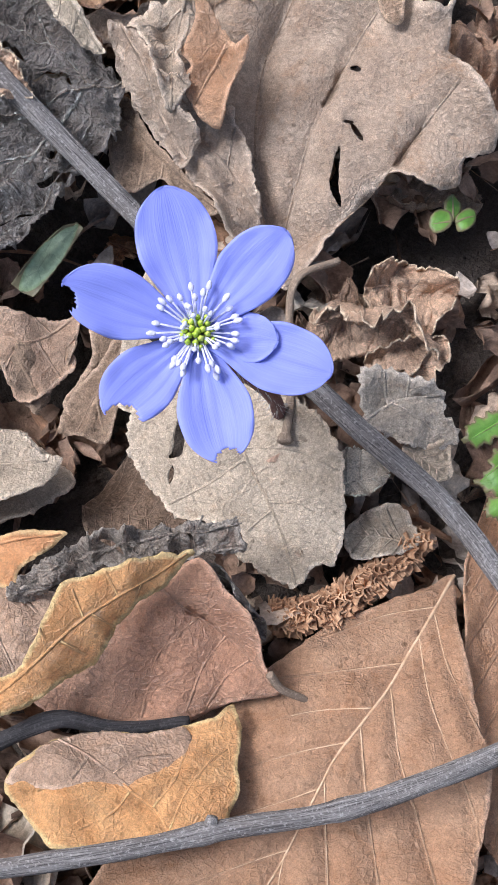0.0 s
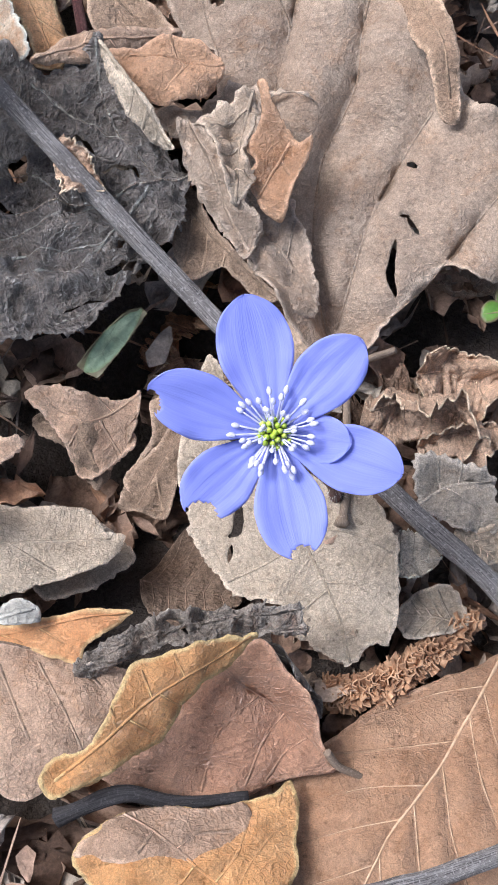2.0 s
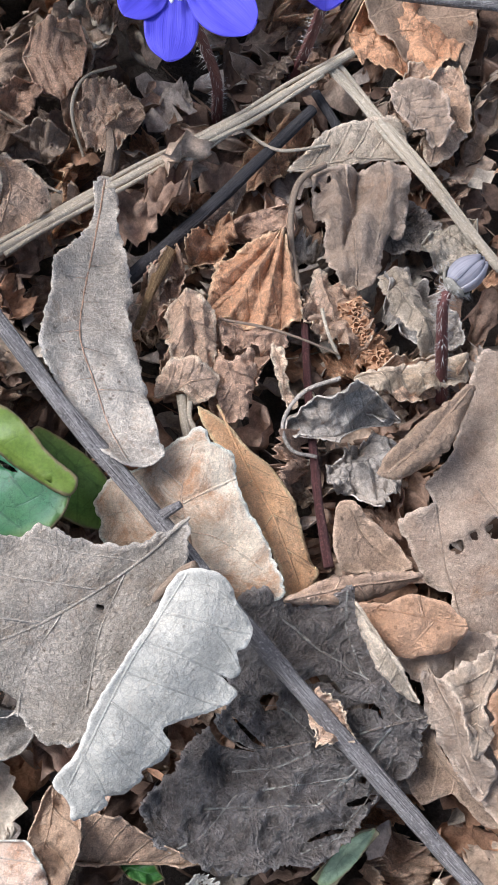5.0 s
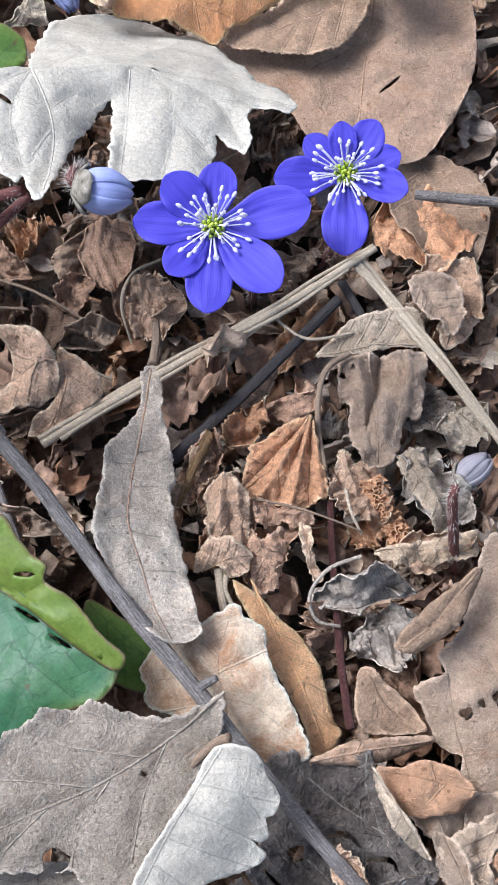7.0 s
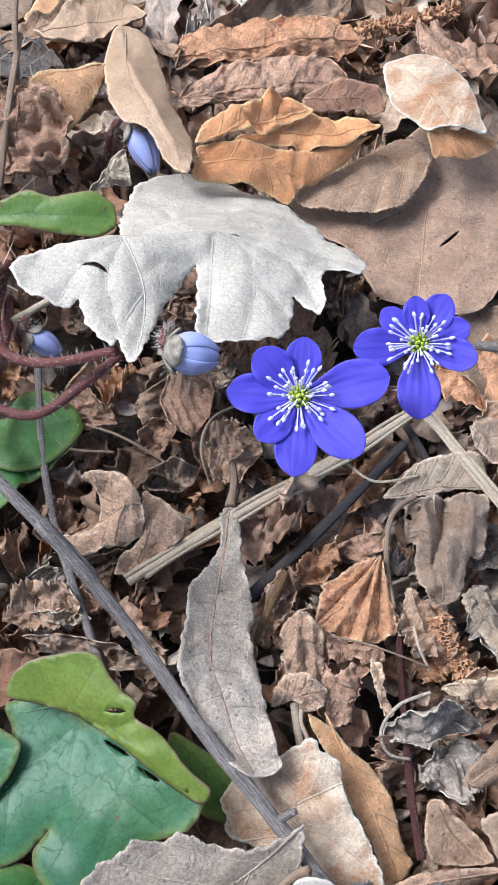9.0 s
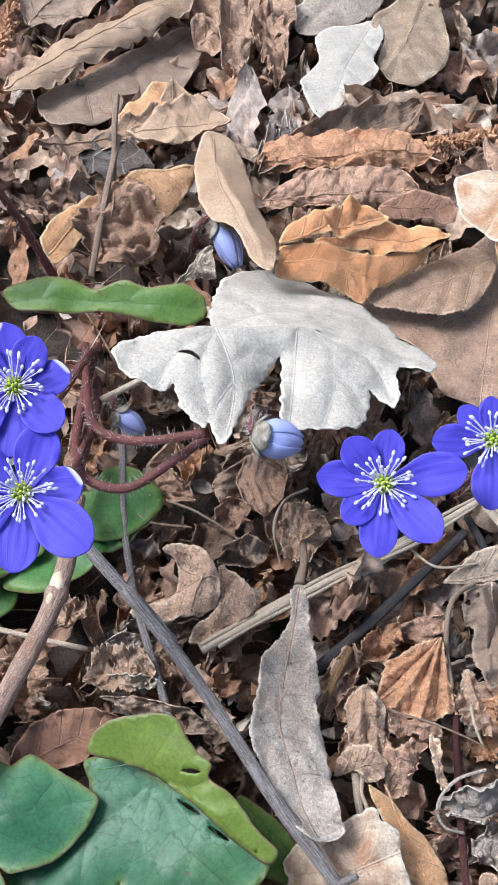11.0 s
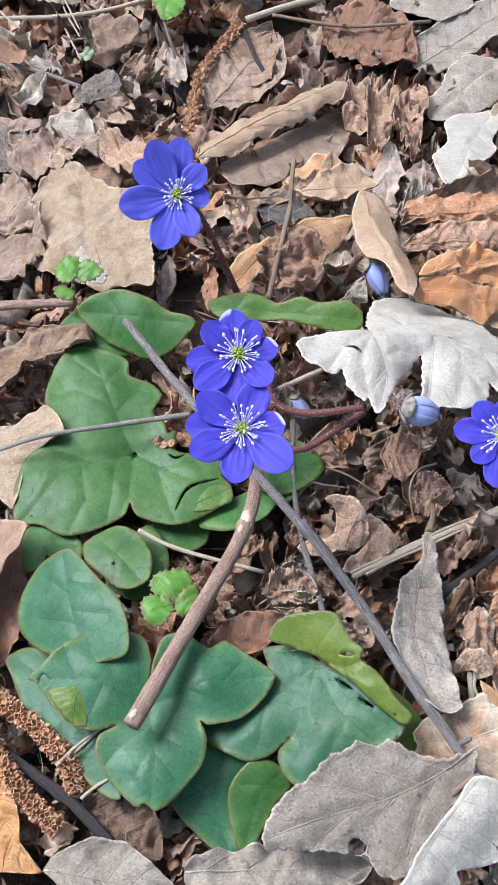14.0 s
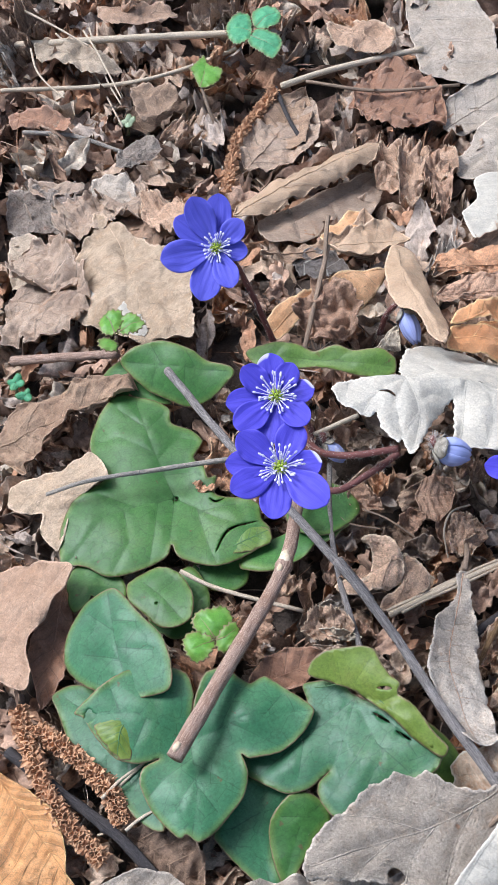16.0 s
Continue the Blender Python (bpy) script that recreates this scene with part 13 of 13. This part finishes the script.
sheet("seedling", "moss", (
    (-0.2180, 0.4498, -0.0340), (-0.2129, 0.4567, -0.0340), (-0.2053, 0.4518, -0.0330), (-0.2047, 0.4451, -0.0340), (-0.2111, 0.4394, -0.0340), (-0.2157, 0.4421, -0.0340)),
    "",
    inner=((-0.2110, 0.4466, -0.0330),),
    veins=(((-0.2155, 0.4381), (-0.2115, 0.4470), (-0.2074, 0.4519)),), part='leaflet', category='seedling', group='seedlings', wave=0.0003, freq=200, lip=0.0006, ragged=0.0001, cell=0.0005, thick=0.0003, teeth=(0.0022, 0.0009), seed=262, parent=round_seedling)
far_seedling = sheet("seedling", "sprout", (
    (-0.2362, 0.4097, -0.0360), (-0.2345, 0.4147, -0.0360), (-0.2323, 0.4181, -0.0350), (-0.2285, 0.4136, -0.0360), (-0.2212, 0.4099, -0.0350), (-0.2225, 0.4025, -0.0360), (-0.2283, 0.3983, -0.0360), (-0.2325, 0.4043, -0.0360)),
    "bright green seedling in litter",
    inner=((-0.2295, 0.4082, -0.0350),),
    veins=(((-0.2285, 0.3990), (-0.2290, 0.4073), (-0.2304, 0.4139)),),
    stalk=((-0.2284, 0.3998, -0.0360), (-0.2233, 0.3920, -0.0410), (-0.2183, 0.3879, -0.0480)), category='seedling', group='seedlings', wave=0.0003, freq=200, lip=0.0006, ragged=0.0001, cell=0.0005, thick=0.0003, teeth=(0.0022, 0.0009), seed=270)

# ---- the finer litter ----
def exposed(x, y):
    """How far the loose litter is heaped up where few large leaves cover it."""
    mid = math.exp(-(((x + 0.065) / 0.055) ** 2 + ((y - 0.165) / 0.05) ** 2))
    back = smooth((y - 0.25) / 0.08) * 0.7
    return min(1.0, mid + back)


COVER = BVHTree.FromPolygons(COVER_VERTS, COVER_FACES)


def under_cover(x, y, z, reach):
    """z, or so far below it that a scrap of that reach stays under the blades that lie above."""
    for a in range(7):
        q = a * math.pi / 3
        r = reach if a else 0.0
        at = Vector((x + r * math.cos(q), y + r * math.sin(q), 0.3))
        hit = COVER.ray_cast(at, Vector((0, 0, -1)))[0]
        while hit is not None:
            low = hit.z
            hit = COVER.ray_cast(hit - Vector((0, 0, 0.0005)), Vector((0, 0, -1)))[0]
            if low > ground_z(x, y) + 0.016 and hit is None:
                break
            z = min(z, low - 0.003 - 0.75 * reach)
    return z


def litter():
    """Crumpled leaf fragments, shared shapes, strewn over the ground where nothing larger hides it."""
    rnd = random.Random(11)
    kinds = []
    tones = ("crisp_brown", "humus", "crisp_tan", "crisp_rust", "crisp_brown", "oak", "crisp_brown", "crisp_grey", "crisp_tan", "crisp_rust")
    for k in range(10):
        w = rnd.uniform(0.004, 0.009)
        ob = leaf("leaf_fragment", "scrap" if k % 2 else "beech", tones[k], (-0.010, 0, 0), (0.010, 0, rnd.uniform(-0.004, 0.004)), (0, w, rnd.uniform(0, 0.006)), (0, -w, rnd.uniform(0, 0.006)),
                  "crumpled brown fragment of a dead leaf in the litter", curl=(rnd.uniform(0.4, 1.8), rnd.uniform(0.4, 1.6)), wave=0.003, crumple=0.0022, ragged=0.35, veins=5, nu=30, nv=8, seed=k * 7 + 1, freq=170, group="leaf fragments")
        kinds.append(ob)
    n = 0
    for i in range(16):
        for j in range(24):
            x, y = -0.36 + 0.0285 * i + rnd.uniform(-0.011, 0.011), -0.06 + 0.0255 * j + rnd.uniform(-0.011, 0.011)
            if x > 0.06 - max(0, y - 0.1) * 0.35 or x < -0.06 - 0.62 * (y + 0.05) - 0.06:
                continue
            if n >= 10 and hollow(x, y) > 0.45:
                continue
            src = kinds[rnd.randrange(10)]
            big = rnd.uniform(0.65, 1.35) * (1 + 0.45 * smooth((y - 0.26) / 0.08))
            z = ground_z(x, y) - rnd.uniform(0.002, 0.008) + 0.010 * exposed(x, y) * rnd.random()
            z = under_cover(x, y, z, 0.014 * big)
            m = pose(x, y, z, rnd.uniform(-30, 30), rnd.uniform(-30, 30), rnd.uniform(0, 360)) @ Matrix.Scale(big, 4)
            if n < 10:
                src = kinds[n]
                src.matrix_basis = m
            else:
                c = copy_thing(src, m)
                c.matrix_basis = m
            n += 1
    for i in range(9):
        for j in range(8):
            x, y = -0.13 + 0.0155 * i + rnd.uniform(-0.008, 0.008), 0.115 + 0.0155 * j + rnd.uniform(-0.008, 0.008)
            big = rnd.uniform(0.4, 0.85)
            z = under_cover(x, y, ground_z(x, y) + 0.001 + 0.008 * exposed(x, y) * rnd.random(), 0.013 * big)
            m = pose(x, y, z, rnd.uniform(-40, 40), rnd.uniform(-40, 40), rnd.uniform(0, 360)) @ Matrix.Scale(big, 4)
            c = copy_thing(kinds[rnd.randrange(10)], m)
            c.matrix_basis = m


litter()


def loose_litter():
    """Crumpled scraps and crumbs of rotten leaves and stalks, too many to count."""
    rnd = random.Random(5)
    vs, fs, uv = [], [], []
    for k in range(7000):
        y = rnd.uniform(-0.08, 0.60)
        x = rnd.uniform(-0.14 - 0.55 * (y + 0.05), 0.07 + 0.02 * smooth(y / 0.2) - max(0, y - 0.15) * 0.25)
        open_ = exposed(x, y)
        big = k < 3600
        if rnd.random() < 0.8 * hollow(x, y):
            continue
        c = Vector((x, y, ground_z(x, y) - rnd.uniform(0.003, 0.014) + open_ * (0.004 + 0.009 * rnd.random()) + (0.002 if not big else 0)))
        far = smooth((y - 0.26) / 0.08)
        if rnd.random() < (0.35 if big else 0.75) * far:
            continue
        lean = 0.45 - 0.2 * far
        R = Euler([rnd.gauss(0, lean), rnd.gauss(0, lean), rnd.uniform(0, 6.3)]).to_matrix()
        if big:
            long, wide, bend, nu, nv = rnd.uniform(0.0035, 0.011), rnd.uniform(0.002, 0.006), rnd.uniform(-1.6, 3.0), 12, 8
        elif rnd.random() < 0.42:
            long, wide, bend, nu, nv = rnd.uniform(0.006, 0.022), rnd.uniform(0.0002, 0.0004), 1.5, 10, 1
        else:
            long, wide, bend, nu, nv = rnd.uniform(0.0012, 0.004), rnd.uniform(0.0006, 0.0022), rnd.uniform(-1, 2), 4, 3
        long, wide = long * (1 + 0.8 * far * big), wide * (1 + 0.8 * far * big)
        if nv == 1:
            c.z += 0.004 * open_
        c.z = under_cover(c.x, c.y, c.z, max(long, wide) * 0.9)
        o, sd = len(vs), rnd.uniform(0, 99)
        arc = rnd.gauss(0, 0.25)
        for i in range(nu + 1):
            u = i / nu * 2 - 1
            w = wide * (max(0.02, 1 - u * u) ** 0.5) * (1 + 0.5 * noise.noise(Vector((u * 3, sd, 0))) + 0.6 * noise.noise(Vector((u * 9, sd, 4))))
            for j in range(nv + 1):
                v = j / nv * 2 - 1
                a = bend * v * 0.9
                z = wide * (1 - math.cos(a)) / (abs(bend) + 0.3) + (1 if nv > 1 else 0.15) * arc * long * u * u + wide * (0.8 * noise.noise(Vector((u * 1.8, v * 1.6, sd))) + 0.9 * abs(noise.noise(Vector((u * 2.6, v * 2.2, sd)))) + 0.45 * abs(noise.noise(Vector((u * 6, v * 4.5, sd)))))
                vs.append(c + R @ Vector((long * u, w * math.sin(a) / (bend * 0.9 + 1e-6) + (0.2 if nv > 1 else 1.0) * arc * long * u * u, z)))
                uv.append((i / nu, 0.5))
        m = nv + 1
        fs += [(o + i * m + j, o + i * m + j + 1, o + i * m + m + j + 1, o + i * m + m + j) for i in range(nu) for j in range(nv)]
    for k in range(6500):
        far, way = 0.30 + abs(rnd.gauss(0, 0.75)), rnd.uniform(0, 6.2832)
        x, y = -0.15 + far * math.cos(way), 0.25 + far * math.sin(way)
        if -0.16 - 0.55 * (y + 0.05) < x < 0.07 - max(0, y - 0.15) * 0.25 and -0.08 < y < 0.60:
            continue
        c = Vector((x, y, ground_z(x, y) - rnd.uniform(0.0, 0.010)))
        R = Euler([rnd.gauss(0, 0.3), rnd.gauss(0, 0.3), rnd.uniform(0, 6.3)]).to_matrix()
        long, wide, o, sd, nu, nv = rnd.uniform(0.012, 0.036), rnd.uniform(0.006, 0.018), len(vs), rnd.uniform(0, 99), 8, 6
        for i in range(nu + 1):
            u = i / nu * 2 - 1
            w = wide * max(0.03, 1 - u * u) ** 0.6 * (1 + 0.3 * noise.noise(Vector((u * 4, sd, 0))))
            for j in range(nv + 1):
                v = j / nv * 2 - 1
                vs.append(c + R @ Vector((long * u, w * v, wide * (0.5 * v * v + 0.7 * noise.noise(Vector((u * 2, v * 2, sd)))))))
        m = nv + 1
        fs += [(o + i * m + j, o + i * m + j + 1, o + i * m + m + j + 1, o + i * m + m + j) for i in range(nu) for j in range(nv)]
    me = bpy.data.meshes.new("loose_litter")
    me.from_pydata(vs, [], fs)
    me.materials.append(M["crumb"])
    me.polygons.foreach_set("use_smooth", [True] * len(me.polygons))
    tagged(new("loose_litter", me), "loose brown crumpled scraps of rotten leaves and stalks", "litter", kind="stuff")


loose_litter()
